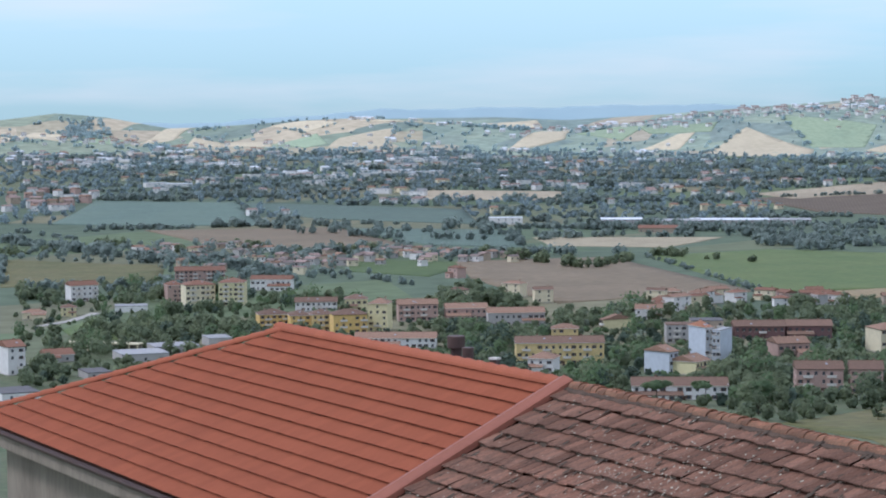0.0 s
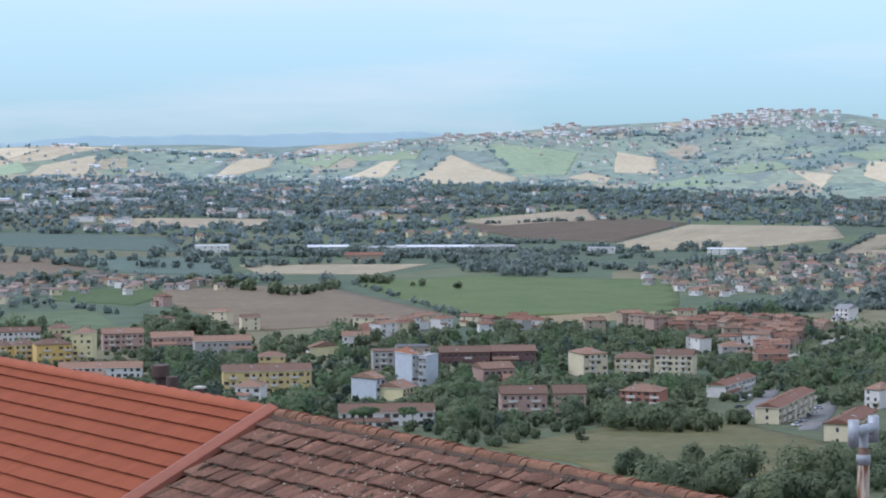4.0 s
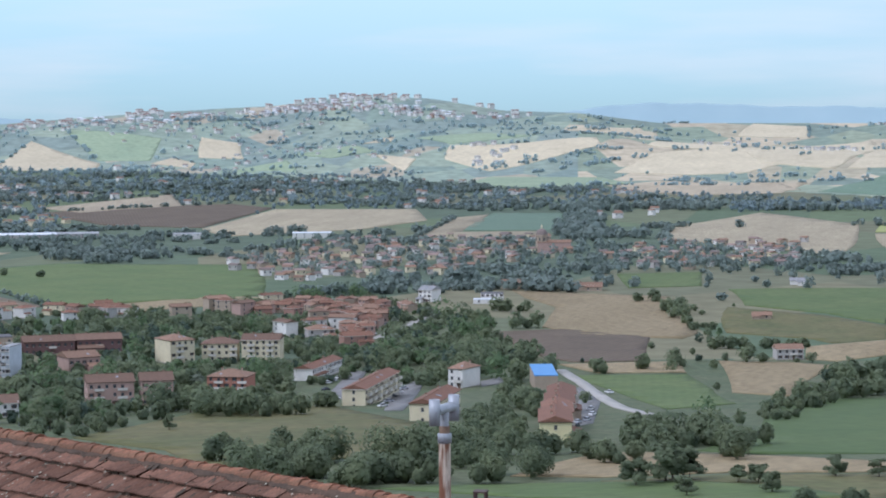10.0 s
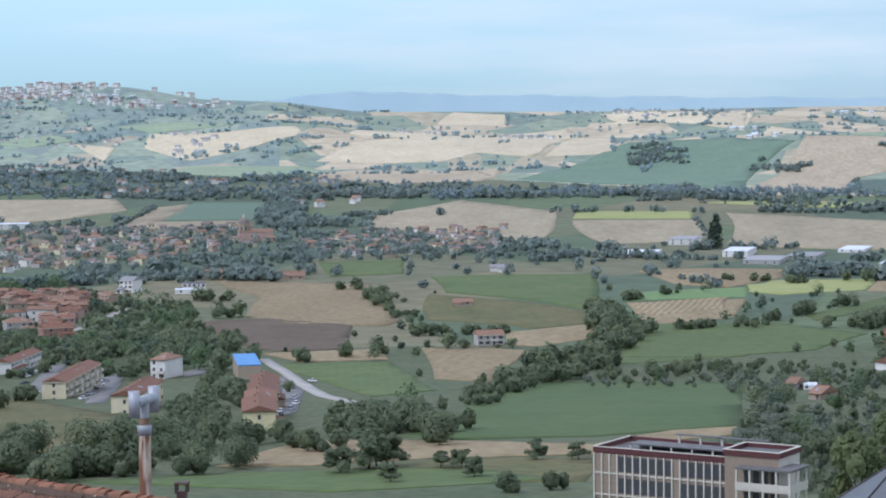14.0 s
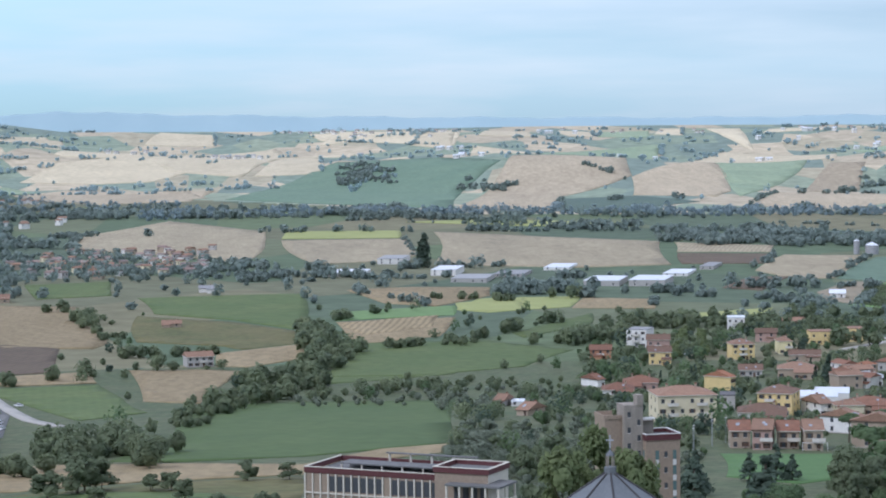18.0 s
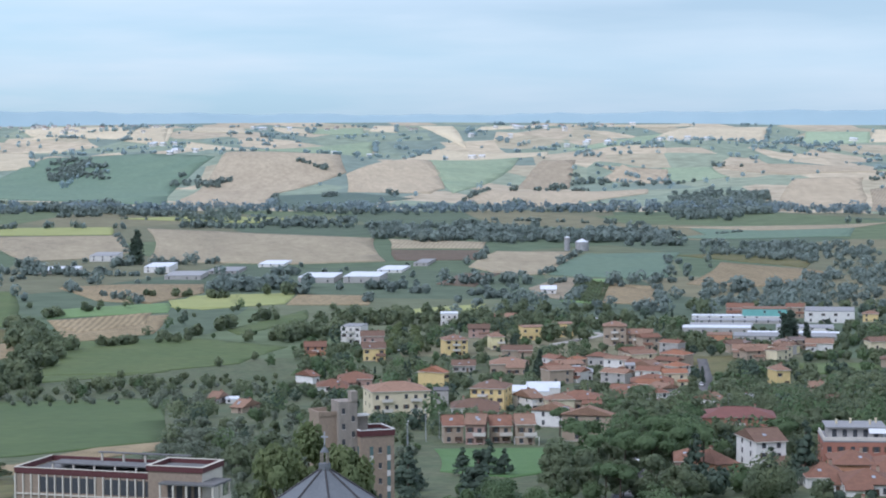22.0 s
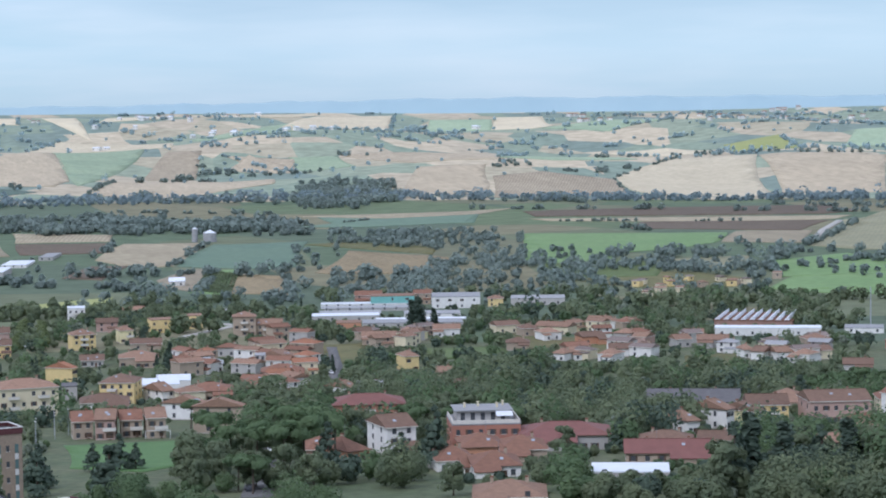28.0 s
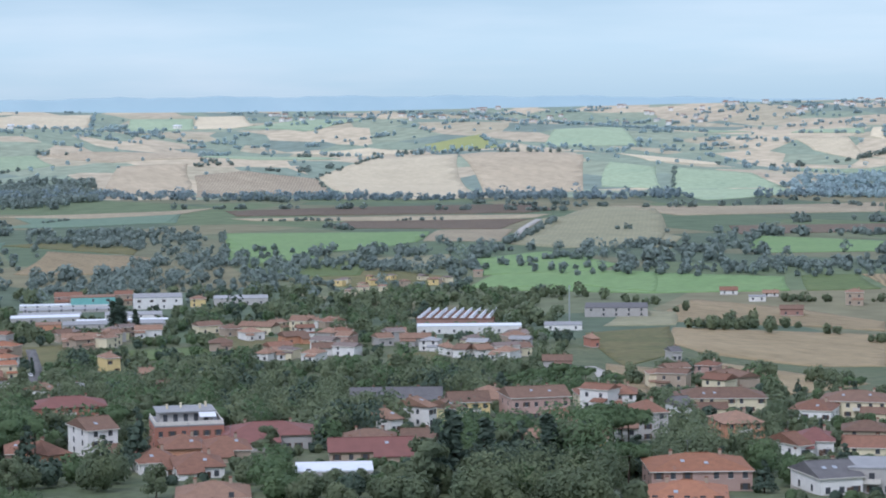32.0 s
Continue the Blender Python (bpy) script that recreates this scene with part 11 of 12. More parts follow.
for k in range(rows_of_tiles):
    a = -0.3
    while a > -17:
        d = rng.uniform(0.08, 0.34)
        if rng.random() < 0.93:
            s = 0.05 + (k + 1) * COURSE + rng.uniform(-0.015, 0.02)
            c = Vector(on_roof(a, s, 0.03))
            h = rng.uniform(0.012, 0.032)
            pts = [on_roof(a - d / 2, s - h, 0.055), on_roof(a, s - h * 1.3, 0.068), on_roof(a + d / 2, s - h, 0.055), on_roof(a + d / 2, s + h, 0.02), on_roof(a, s + h * 1.5, 0.014), on_roof(a - d / 2, s + h, 0.02)]
            n = len(mv)
            mv += pts
            mf.append(tuple(range(n, n + 6))[::-1])
        a -= d * rng.uniform(0.9, 1.6)
for _ in range(520):
    a, s, d = -rng.uniform(0.4, 16.5), rng.uniform(0.1, 4.2), rng.uniform(0.012, 0.045)
    n = len(mv)
    mv += [on_roof(a + d * rng.uniform(0.6, 1.2) * math.cos(t), s + d * 2.2 * math.sin(t), 0.066) for t in (0, 1.05, 2.1, 3.14, 4.2, 5.24)]
    mf.append(tuple(range(n, n + 6))[::-1])
tagged(part("moss", mesh_of("moss", mv, mf, MOSS), None, building), "dark moss cushions along the tile edges", kind="stuff")
lv, lf = [], []
for _ in range(1100):
    a, s, d = -rng.uniform(0.4, 16.5), rng.uniform(0.1, 4.2), rng.uniform(0.006, 0.016)
    if rng.random() < 0.4:
        a, s = rng.gauss(-4.2, 1.0), abs(rng.gauss(1.5, 0.7)) + 0.2
    n = len(lv)
    lv += [on_roof(a + d * math.cos(t), s + d * 1.3 * math.sin(t), 0.072) for t in (0, 1.26, 2.5, 3.77, 5.0)]
    lf.append(tuple(range(n, n + 5))[::-1])
tagged(part("lichen", mesh_of("lichen", lv, lf, LICHEN), None, building), "scattered pale lichen spots", kind="stuff")


def cap_mesh(length, r0, r1, mat, n=8):
    """A half-round ridge cap along x, wider at one end, with thickness at its open edge."""
    v, f = [], []
    for x, r in ((0, r0), (length, r1), (length, r1 - 0.025)):
        for i in range(n + 1):
            t = math.pi * i / n
            v.append((x, r * math.cos(t), r * 0.8 * math.sin(t)))
    m = n + 1
    for k in range(2):
        f += [(k * m + i, k * m + i + 1, (k + 1) * m + i + 1, (k + 1) * m + i) for i in range(n)]
    return mesh_of("ridge_cap", v, f, mat, smooth=False)


cap_new = cap_mesh(0.40, 0.115, 0.145, NEW_TILE)
a = 0.05
while a < HIP_A:
    o = part("ridge_cap", cap_new, None, building)
    o.matrix_basis = Matrix.Translation((a, 0, 0.0)) @ pose(0, 0, 0, 0, -2, 0)
    a += 0.34
hip_dir = Vector(on_roof(hip_at(EAVE), EAVE)) - Vector((HIP_A, 0, 0))
hip_len = hip_dir.length
hip_rot = hip_dir.to_track_quat("X", "Z").to_matrix().to_4x4()
cap_hip = cap_mesh(0.40, 0.10, 0.125, NEW_TILE)
t = 0.0
while t < hip_len:
    o = part("hip_cap", cap_hip, None, building)
    o.matrix_basis = Matrix.Translation(Vector((HIP_A, 0, 0.01)) + hip_dir.normalized() * t) @ hip_rot
    t += 0.34
cap_old = [cap_mesh(0.15, 0.112, 0.132, RIDGE_OLD), cap_mesh(0.15, 0.108, 0.135, RIDGE_OLD), cap_mesh(0.15, 0.115, 0.130, RIDGE_OLD)]
a = -0.2
while a > -17:
    o = part("ridge_cap", rng.choice(cap_old), None, building, "")
    o.matrix_basis = Matrix.Translation((a, rng.uniform(-0.012, 0.012), -0.004 + (0.003 + SAG) * a + rng.uniform(-0.012, 0.012))) @ pose(0, 0, 0, rng.uniform(-3, 3), 180 + rng.uniform(-3, 2), 0) @ pose(0, 0, 0, 180, 0, rng.uniform(-12, -7))
    a -= 0.112
# mortar bed and moss under the old ridge
v, f = [], []
n = 150
for i in range(n + 1):
    a = -0.15 - i * 17.0 / n
    g = rng.uniform(0.12, 0.19)
    v += [on_roof(a, 0.02, 0.055), on_roof(a, g, 0.056), on_roof(a, g + 0.03, 0.02)]
for i in range(n):
    k = 3 * i
    f += [(k, k + 1, k + 4, k + 3), (k + 1, k + 2, k + 5, k + 4)]
part("ridge_mortar", mesh_of("ridge_mortar", v, f, MORTAR), None, building, "mossy mortar bed under the ridge")
# raised verge between the two halves
v, f = [], []
for s in (-0.05, EAVE + 0.02):
    v += [on_roof(x, s, z) for x, z in ((-0.20, 0.02), (-0.19, 0.10), (-0.15, 0.115), (-0.01, 0.15), (0.13, 0.115), (0.17, 0.10), (0.18, 0.02))]
f = [(i, i + 1, i + 8, i + 7) for i in range(6)] + [(0, 6, 5, 4, 3, 2, 1)]
part("verge_cap", mesh_of("verge_cap", v, f, VERGE), None, building, "smooth terracotta verge cap with a crease")


def lathe(profile, n=20):
    """A round body about z from (radius, height) pairs."""
    v, f = [], []
    for r, z in profile:
        v += [(r * math.cos(2 * math.pi * i / n), r * math.sin(2 * math.pi * i / n), z) for i in range(n)]
    for k in range(len(profile) - 1):
        f += [(k * n + i, k * n + (i + 1) % n, (k + 1) * n + (i + 1) % n, (k + 1) * n + i) for i in range(n)]
    return v, f


def tube(p, q, r, n=18, inner=0.0):
    """An open tube from p to q."""
    p, q = Vector(p), Vector(q)
    prof = [(r, 0), (r, (q - p).length)]
    if inner:
        prof = [(inner, 0.02), (inner, 0.0), (r, 0), (r, (q - p).length), (inner, (q - p).length), (inner, 0.02)]
    v, f = lathe(prof, n)
    m = Matrix.Translation(p) @ (q - p).to_track_quat("Z", "Y").to_matrix().to_4x4()
    return [tuple(m @ Vector(c)) for c in v], f


# ---- flue pipe with a forked cowl, behind the old ridge ----
ZINC = material("dull_zinc", (0.44, 0.46, 0.48), (0.34, 0.355, 0.37), 0.12, fine=0.1, rough=0.5, metal=0.25)
RUST = material("rust_stained_steel", (0.56, 0.47, 0.36), (0.22, 0.105, 0.060), 0.07, fine=0.25, rough=0.8, stretch=(1, 1, 0.12), mid=0.535, width=0.06)
RUST_RING = material("rusty_band", (0.30, 0.21, 0.145), (0.19, 0.115, 0.075), 0.05, rough=0.9)
pipe = thing("flue_pipe", pose(-5.345, 24.4, 0), "rust-streaked metal flue pipe with a forked zinc cowl", "flue pipe")
PZ = 136.745                       # height of the cowl's cross pipe
part("riser", mesh_of("riser", *tube((0, 0, PZ - 3.4), (0, 0, PZ - 0.36), 0.067), RUST, smooth=True), None, pipe)
part("collar", mesh_of("collar", *lathe([(0.07, PZ - 0.38), (0.078, PZ - 0.38), (0.079, PZ - 0.28), (0.070, PZ - 0.27)]), ZINC, smooth=True), None, pipe)
part("rust_band", mesh_of("rust_band", *tube((0, 0, PZ - 0.28), (0, 0, PZ - 0.19), 0.058), RUST_RING, smooth=True), None, pipe)
part("neck", mesh_of("neck", *tube((0, 0, PZ - 0.25), (0, 0, PZ), 0.052), ZINC, smooth=True), None, pipe)
arm_dir = Vector((0.257, 0.967, 0)).normalized()
part("cross_pipe", mesh_of("cross_pipe", *tube(arm_dir * -0.20, arm_dir * 0.20, 0.058), ZINC, smooth=True), None, pipe).location = (0.0, 0.0, PZ)
for side in (-1, 1):
    c = arm_dir * 0.235 * side
    part("outlet", mesh_of("outlet", *tube((c.x, c.y, PZ - 0.16), (c.x, c.y, PZ + 0.13), 0.062, inner=0.056), ZINC, smooth=True), None, pipe)
# small lantern-like vent beside it
vent = thing("roof_vent", pose(-4.96, 24.5, 0), "small dark metal roof vent with a square cap", "vent")
v, f = join_boxes((-0.05, 0.05, -0.05, 0.05, 133.2, 135.72), (-0.075, 0.075, -0.075, 0.075, 135.80, 135.82), *[(sx * 0.06 - 0.01, sx * 0.06 + 0.01, sy * 0.06 - 0.01, sy * 0.06 + 0.01, 135.7, 135.8) for sx in (-1, 1) for sy in (-1, 1)])
part("vent_body", mesh_of("vent_body", v, f, GUTTER), None, vent)
# brown flues behind the new ridge
flue = thing("brown_flue", pose(-19.33, 33.29, 136.09), "dark brown round metal flue with a wide cowl", "flue")
part("cowl", mesh_of("cowl", *lathe([(0.0, 0.0), (0.15, 0.0), (0.155, -0.02), (0.155, -0.2), (0.145, -0.21), (0.09, -0.21)]), GUTTER, smooth=False), None, flue)
part("shaft", mesh_of("shaft", *tube((0, 0, -1.6), (0, 0, -0.2), 0.095), GUTTER, smooth=True), None, flue)
flue = thing("brown_flue", pose(-18.91, 32.96, 135.94), "short dark brown metal flue pipe", "flue")
part("shaft", mesh_of("shaft", *lathe([(0.0, 0.0), (0.10, 0.0), (0.10, -1.5)]), GUTTER, smooth=False), None, flue)
flue = thing("chimney_pot", pose(-17.54, 31.44, 135.98), "small square black chimney pot with a pale rim", "flue")
v, f = join_boxes((-0.06, 0.06, -0.06, 0.06, -1.2, -0.02), (-0.075, 0.075, -0.075, 0.075, -0.02, 0.01))
part("pot", mesh_of("pot", v, f, [GUTTER, PALE_TRIM], [0] * 6 + [1] * 6), None, flue)

# ---- long modern building with a roof terrace ----
MODERN = material("beige_brick_panels", (0.32, 0.255, 0.190), (0.26, 0.205, 0.150), 0.5, fine=0.14, rough=0.9)
BAND = material("dark_red_fascia", (0.120, 0.046, 0.046), (0.098, 0.038, 0.038), 0.8, fine=0.08, rough=0.6)
OFFWHITE = material("offwhite_concrete", (0.62, 0.58, 0.48), (0.52, 0.48, 0.40), 0.8, fine=0.06, rough=0.9)
GREYROOF = material("grey_roof_felt", (0.185, 0.185, 0.175), (0.130, 0.130, 0.125), 1.2, fine=0.14, rough=0.9)


def modern_building(m, length, deep):
    """Facade along x from 0 to length at y 0; z 0 is the roof's edge."""
    ob = thing("modern_building", m, "long modern building with dark red fascia, window bays and roof terrace", "building")
    v, f = join_boxes((0, length, 0, deep, -24, -1.1))
    part("wall", mesh_of("wall", v, f, MODERN), None, ob)
    v, f = join_boxes((-0.15, length, -0.15, 0.1, -0.95, -0.16), (-0.15, 0.1, 0.1, deep, -0.95, -0.16), (-0.15, length, deep - 0.1, deep + 0.15, -0.95, -0.16), (0.0, length, -0.02, 0.1, -1.1, -0.95))
    part("fascia", mesh_of("fascia", v, f, BAND), None, ob, "dark red fascia band")
    v, f = join_boxes((-0.2, length, -0.2, 0.15, -0.16, -0.06), (-0.2, 0.15, 0.15, deep, -0.16, -0.06))
    part("coping", mesh_of("coping", v, f, OFFWHITE), None, ob)
    v, f = join_boxes((0.1, length, 0.1, deep - 0.1, -1.2, -1.0))
    part("terrace_floor", mesh_of("terrace_floor", v, f, GREYROOF), None, ob)
    n = int(length / 1.28)
    pier = mesh_of("pier", *join_boxes((-0.11, 0.11, -0.22, 0.0, -24, -1.1)), OFFWHITE)
    glass = mesh_of("window", *join_boxes((-0.46, 0.46, -0.06, 0.02, 0, 2.3)), GLASS)
    belt = mesh_of("window_belt", *join_boxes((0, length, -0.2, 0.0, -0.22, 0)), OFFWHITE)
    for i in range(n + 1):
        o = part("pier", pier, None, ob)
        o.location.x = i * length / n
    for k in range(3):
        part("window_belt", belt, None, ob).location = (0, -0.01, -3.95 - 3.3 * k)
        for i in range(n):
            if i in (0, 1, 2, 10) and k < 2:
                continue
            part("window", glass, None, ob).location = ((i + 0.5) * length / n, 0, -3.7 - 3.3 * k)
    # setback roof slab on slender posts
    v, f = join_boxes((4.2, length - 0.3, 3.2, 7.0, 0.05, 0.22))
    part("canopy", mesh_of("canopy", v, f, GREYROOF), None, ob, "grey canopy slab over the terrace")
    v, f = join_boxes((4.2, length - 0.3, 6.7, 7.0, -1.0, 0.05))
    part("terrace_wall", mesh_of("terrace_wall", v, f, GREYROOF), None, ob)
    post = mesh_of("post", *join_boxes((-0.12, 0.12, -0.12, 0.12, -1.0, 0.05)), OFFWHITE)
    for i in range(6):
        part("post", post, None, ob).location = (4.5 + i * (length - 5.2) / 5, 3.4, 0)
    v, f = join_boxes((9.0, length + 2, 9.6, 10.4, 0.95, 1.12))
    part("pergola_beam", mesh_of("pergola_beam", v, f, GREYROOF), None, ob)
    post2 = mesh_of("post", *join_boxes((-0.14, 0.14, -0.14, 0.14, -1.0, 0.95)), OFFWHITE)
    for i in range(4):
        part("post", post2, None, ob).location = (9.5 + i * 3.6, 10.0, 0)
    # stair block at the near corner, with its balcony
    v, f = join_boxes((length, length + 8.6, -1.4, 6.2, -24, 0.5))
    part("block", mesh_of("block", v, f, [MODERN, OFFWHITE], [0, 0, 0, 1, 0, 0]), None, ob)
    v, f = join_boxes((length - 0.2, length + 8.8, -1.6, -1.2, 0.45, 1.25), (length - 0.2, length + 0.15, -1.2, 6.0, 0.45, 1.25), (length + 8.4, length + 8.8, -1.2, 6.0, 0.45, 1.25), (length - 0.2, length + 8.8, 6.0, 6.4, 0.45, 1.25))
    part("fascia", mesh_of("fascia", v, f, BAND), None, ob, "dark red fascia band")
    v, f = join_boxes((length - 0.25, length + 8.85, -1.65, -1.15, 1.25, 1.32), (length - 0.25, length + 0.2, -1.15, 5.95, 1.25, 1.32), (length + 8.35, length + 8.85, -1.15, 5.95, 1.25, 1.32), (length - 0.25, length + 8.85, 5.95, 6.45, 1.25, 1.32))
    part("coping", mesh_of("coping", v, f, OFFWHITE), None, ob)
    v, f = join_boxes((length + 0.2, length + 8.4, -1.2, 6.0, 0.5, 0.6))
    part("flat_roof", mesh_of("flat_roof", v, f, GREYROOF), None, ob)
    v, f = join_boxes((length + 2.6, length + 11.4, -3.6, -1.6, -1.15, -0.85), (length + 8.6, length + 11.4, -1.6, 3.0, -1.15, -0.85))
    part("canopy", mesh_of("canopy", v, f, GREYROOF), None, ob, "grey canopy over the balcony")
    for k in range(4):
        z = -4.0 - 3.3 * k
        v, f = join_boxes((length + 2.6, length + 11.3, -3.5, -1.4, z - 0.25, z), (length + 2.6, length + 11.3, -3.55, -3.4, z, z + 0.95), (length + 8.6, length + 11.3, -1.4, 3.0, z - 0.25, z), (length + 11.15, length + 11.3, -3.4, 3.0, z, z + 0.95))
        part("balcony", mesh_of("balcony", v, f, OFFWHITE), None, ob)
        for j in range(4):
            part("window", glass, None, ob).location = (length + 3.6 + j * 1.4, -1.42, z + 0.2)
    col = mesh_of("column", *join_boxes((-0.13, 0.13, -0.13, 0.13, -24, -1.1)), OFFWHITE)
    for j in range(5):
        part("column", col, None, ob).location = (length + 2.8 + j * 2.08, -3.4, 0)
    for j in range(2):
        part("column", col, None, ob).location = (length + 11.15, -1.0 + j * 3.6, 0)
    return ob


modern_building(pose(-5.21, 339.96, 87.40, 0, 0, -27.3), 22.4, 12.0)

# ---- brick tower block ----
BRICKWORK = material("brown_brickwork", (0.341, 0.266, 0.194), (0.269, 0.211, 0.155), 0.6, fine=0.16, rough=0.9)
SHAFT = material("weathered_concrete", (0.342, 0.300, 0.247), (0.240, 0.216, 0.179), 1.2, fine=0.16, rough=0.95, stretch=(1, 1, 0.4))
GREENGLASS = material("green_tinted_glass", (0.10, 0.16, 0.15), (0.14, 0.20, 0.19), 1.0, rough=0.2)
WHITEPANEL = material("white_spandrel", (0.66, 0.65, 0.60), (0.58, 0.57, 0.53), 1.0)


def tower_block(m):
    """z 0 is the ground; x along the front."""
    ob = thing("tower_block", m, "brown brick tower block with a bare concrete stair shaft", "building")
    part("wing", mesh_of("wing", *join_boxes((-6.0, -1.0, 2.5, 11, -2, 24.8)), BRICKWORK), None, ob)
    v, f = join_boxes((-6.2, -1.0, 2.3, 2.7, 24.8, 25.6), (-6.2, -5.8, 2.7, 11, 24.8, 25.6), (-6.2, -1.0, 10.8, 11.2, 24.8, 25.6))
    part("parapet", mesh_of("parapet", v, f, BRICKWORK), None, ob)
    part("stair_shaft", mesh_of("stair_shaft", *join_boxes((-1.0, 4.4, 0.8, 7, -2, 27.6), (2.6, 4.4, 0.6, 3.4, 27.6, 29.6)), SHAFT), None, ob, "bare weathered concrete stair shaft")
    part("slab", mesh_of("slab", *join_boxes((4.4, 8.0, 1.0, 3.2, 24.6, 24.9)), WHITEPANEL), None, ob, "thin white projecting slab")
    part("block", mesh_of("block", *join_boxes((4.4, 14.2, -1.5, 9, -2, 21.0)), BRICKWORK), None, ob)
    v, f = join_boxes((4.2, 14.4, -1.7, -1.3, 20.7, 21.85), (4.2, 4.6, -1.3, 9, 20.7, 21.85), (14.0, 14.4, -1.3, 9, 20.7, 21.85), (4.2, 14.4, 8.8, 9.2, 20.7, 21.85))
    part("parapet", mesh_of("parapet", v, f, BAND), None, ob, "dark red parapet")
    v, f = join_boxes((4.15, 14.45, -1.75, -1.25, 21.85, 22.0), (4.15, 4.65, -1.25, 8.75, 21.85, 22.0), (13.95, 14.45, -1.25, 8.75, 21.85, 22.0), (4.15, 14.45, 8.75, 9.25, 21.85, 22.0))
    part("coping", mesh_of("coping", v, f, WHITEPANEL), None, ob)
    part("flat_roof", mesh_of("flat_roof", *join_boxes((4.6, 14.0, -1.3, 8.8, 20.9, 21.1)), GREYROOF), None, ob)
    part("roof_box", mesh_of("roof_box", *join_boxes((4.6, 8.2, 3.0, 7.0, 21.1, 24.2)), SHAFT), None, ob)
    strip = mesh_of("window", *join_boxes((-0.5, 0.5, -0.08, 0.02, 0, 1.75)), GREENGLASS)
    panel = mesh_of("spandrel", *join_boxes((-0.5, 0.5, -0.1, 0.02, 0, 1.1)), WHITEPANEL)
    small = mesh_of("window", *join_boxes((-0.45, 0.45, -0.06, 0.02, 0, 1.1), (-0.55, 0.55, -0.1, 0.0, -0.1, 0)), [GLASS, PALE_TRIM], [0] * 6 + [1] * 6)
    for k in range(6):
        z = 16.9 - 3.1 * k
        for px in (7.6, 12.6):
            part("window", strip, None, ob).location = (px, -1.5, z)
            part("spandrel", panel, None, ob).location = (px, -1.5, z - 1.2)
        part("window", small, None, ob).location = (10.1, -1.5, z + 0.4)
        o = part("window", strip, None, ob)
        o.location, o.rotation_euler = (4.4, 0.2, z), (0, 0, -math.pi / 2)
        part("window", small, None, ob).location = (0.4, 0.8, 25.2 - 3.1 * k)
        part("window", small, None, ob).location = (3.2, 0.8, 23.6 - 3.1 * k)
        part("window", small, None, ob).location = (-3.8, 2.5, 16.5 - 3.1 * k)
    return ob


tower_block(pose(57.09, 436.46, 55.48, 0, 0, 10.1) @ Matrix.Diagonal((0.72, 0.8, 1, 1)))

# ---- church roof with a lantern and cross ----
LEAD = material("grey_lead_sheet", (0.128, 0.141, 0.146), (0.164, 0.177, 0.182), 1.5, fine=0.12, rough=0.55, metal=0.1)
RIB = material("brown_ridge_cover", (0.074, 0.070, 0.070), (0.057, 0.054, 0.054), 0.6, fine=0.1, rough=0.7)


def church(m):
    """z 0 is the apex of the roof."""
    ob = thing("church", m, "octagonal church with a grey lead roof, lantern and cross", "church")
    n, rad, fall = 8, 11.5, 7.6
    ring = [(rad * math.cos(2 * math.pi * (i + 0.12) / n), rad * math.sin(2 * math.pi * (i + 0.12) / n)) for i in range(n)]
    for i in range(n):
        (x0, y0), (x1, y1) = ring[i], ring[(i + 1) % n]
        k = 0.035
        v = [(x0 * k, y0 * k, -fall * k), (x0, y0, -fall), (x1, y1, -fall), (x1 * k, y1 * k, -fall * k), (x0 * k, y0 * k, -fall * k - 0.2), (x0, y0, -fall - 0.2), (x1, y1, -fall - 0.2), (x1 * k, y1 * k, -fall * k - 0.2)]
        part("roof_panel", mesh_of("roof_panel", v, [(0, 1, 2, 3), (1, 5, 6, 2), (4, 7, 6, 5)], LEAD), None, ob)
        v2, f2 = tube((x0 * k, y0 * k, -fall * k + 0.05), (x0, y0, -fall + 0.05), 0.11, 8)
        part("roof_rib", mesh_of("roof_rib", v2, f2, RIB, smooth=True), None, ob)
        wv = [(x0 * 0.94, y0 * 0.94, -fall - 0.2), (x1 * 0.94, y1 * 0.94, -fall - 0.2), (x1 * 0.94, y1 * 0.94, -26), (x0 * 0.94, y0 * 0.94, -26), (x0 * 0.90, y0 * 0.90, -fall - 0.2), (x1 * 0.90, y1 * 0.90, -fall - 0.2), (x1 * 0.90, y1 * 0.90, -26), (x0 * 0.90, y0 * 0.90, -26)]
        part("wall", mesh_of("wall", wv, [(0, 3, 2, 1), (4, 5, 6, 7), (0, 1, 5, 4)], OFFWHITE), None, ob)
    part("lantern_base", mesh_of("lantern_base", *lathe([(0.0, 0.35), (0.62, 0.35), (0.66, 0.28), (0.66, -0.5)], 8), LEAD), None, ob)
    post = mesh_of("lantern_post", *join_boxes((-0.07, 0.07, -0.07, 0.07, 0.35, 1.55)), SHAFT)
    for i in range(6):
        part("lantern_post", post, None, ob).location = (0.42 * math.cos(i * math.pi / 3), 0.42 * math.sin(i * math.pi / 3), 0)
    part("lantern_cap", mesh_of("lantern_cap", *lathe([(0.46, 1.5), (0.47, 1.58), (0.3, 1.85), (0.1, 2.1), (0.05, 2.4)], 10), LEAD), None, ob)
    cross_v, cross_f = join_boxes((-0.07, 0.07, -0.06, 0.06, 2.3, 3.75), (-0.38, -0.07, -0.05, 0.05, 3.1, 3.26), (0.07, 0.38, -0.05, 0.05, 3.1, 3.26))
    part("cross", mesh_of("cross", cross_v, cross_f, ZINC), None, ob)
    return ob


church(pose(29.12, 238.23, 102.08, 0, 0, -7.0))

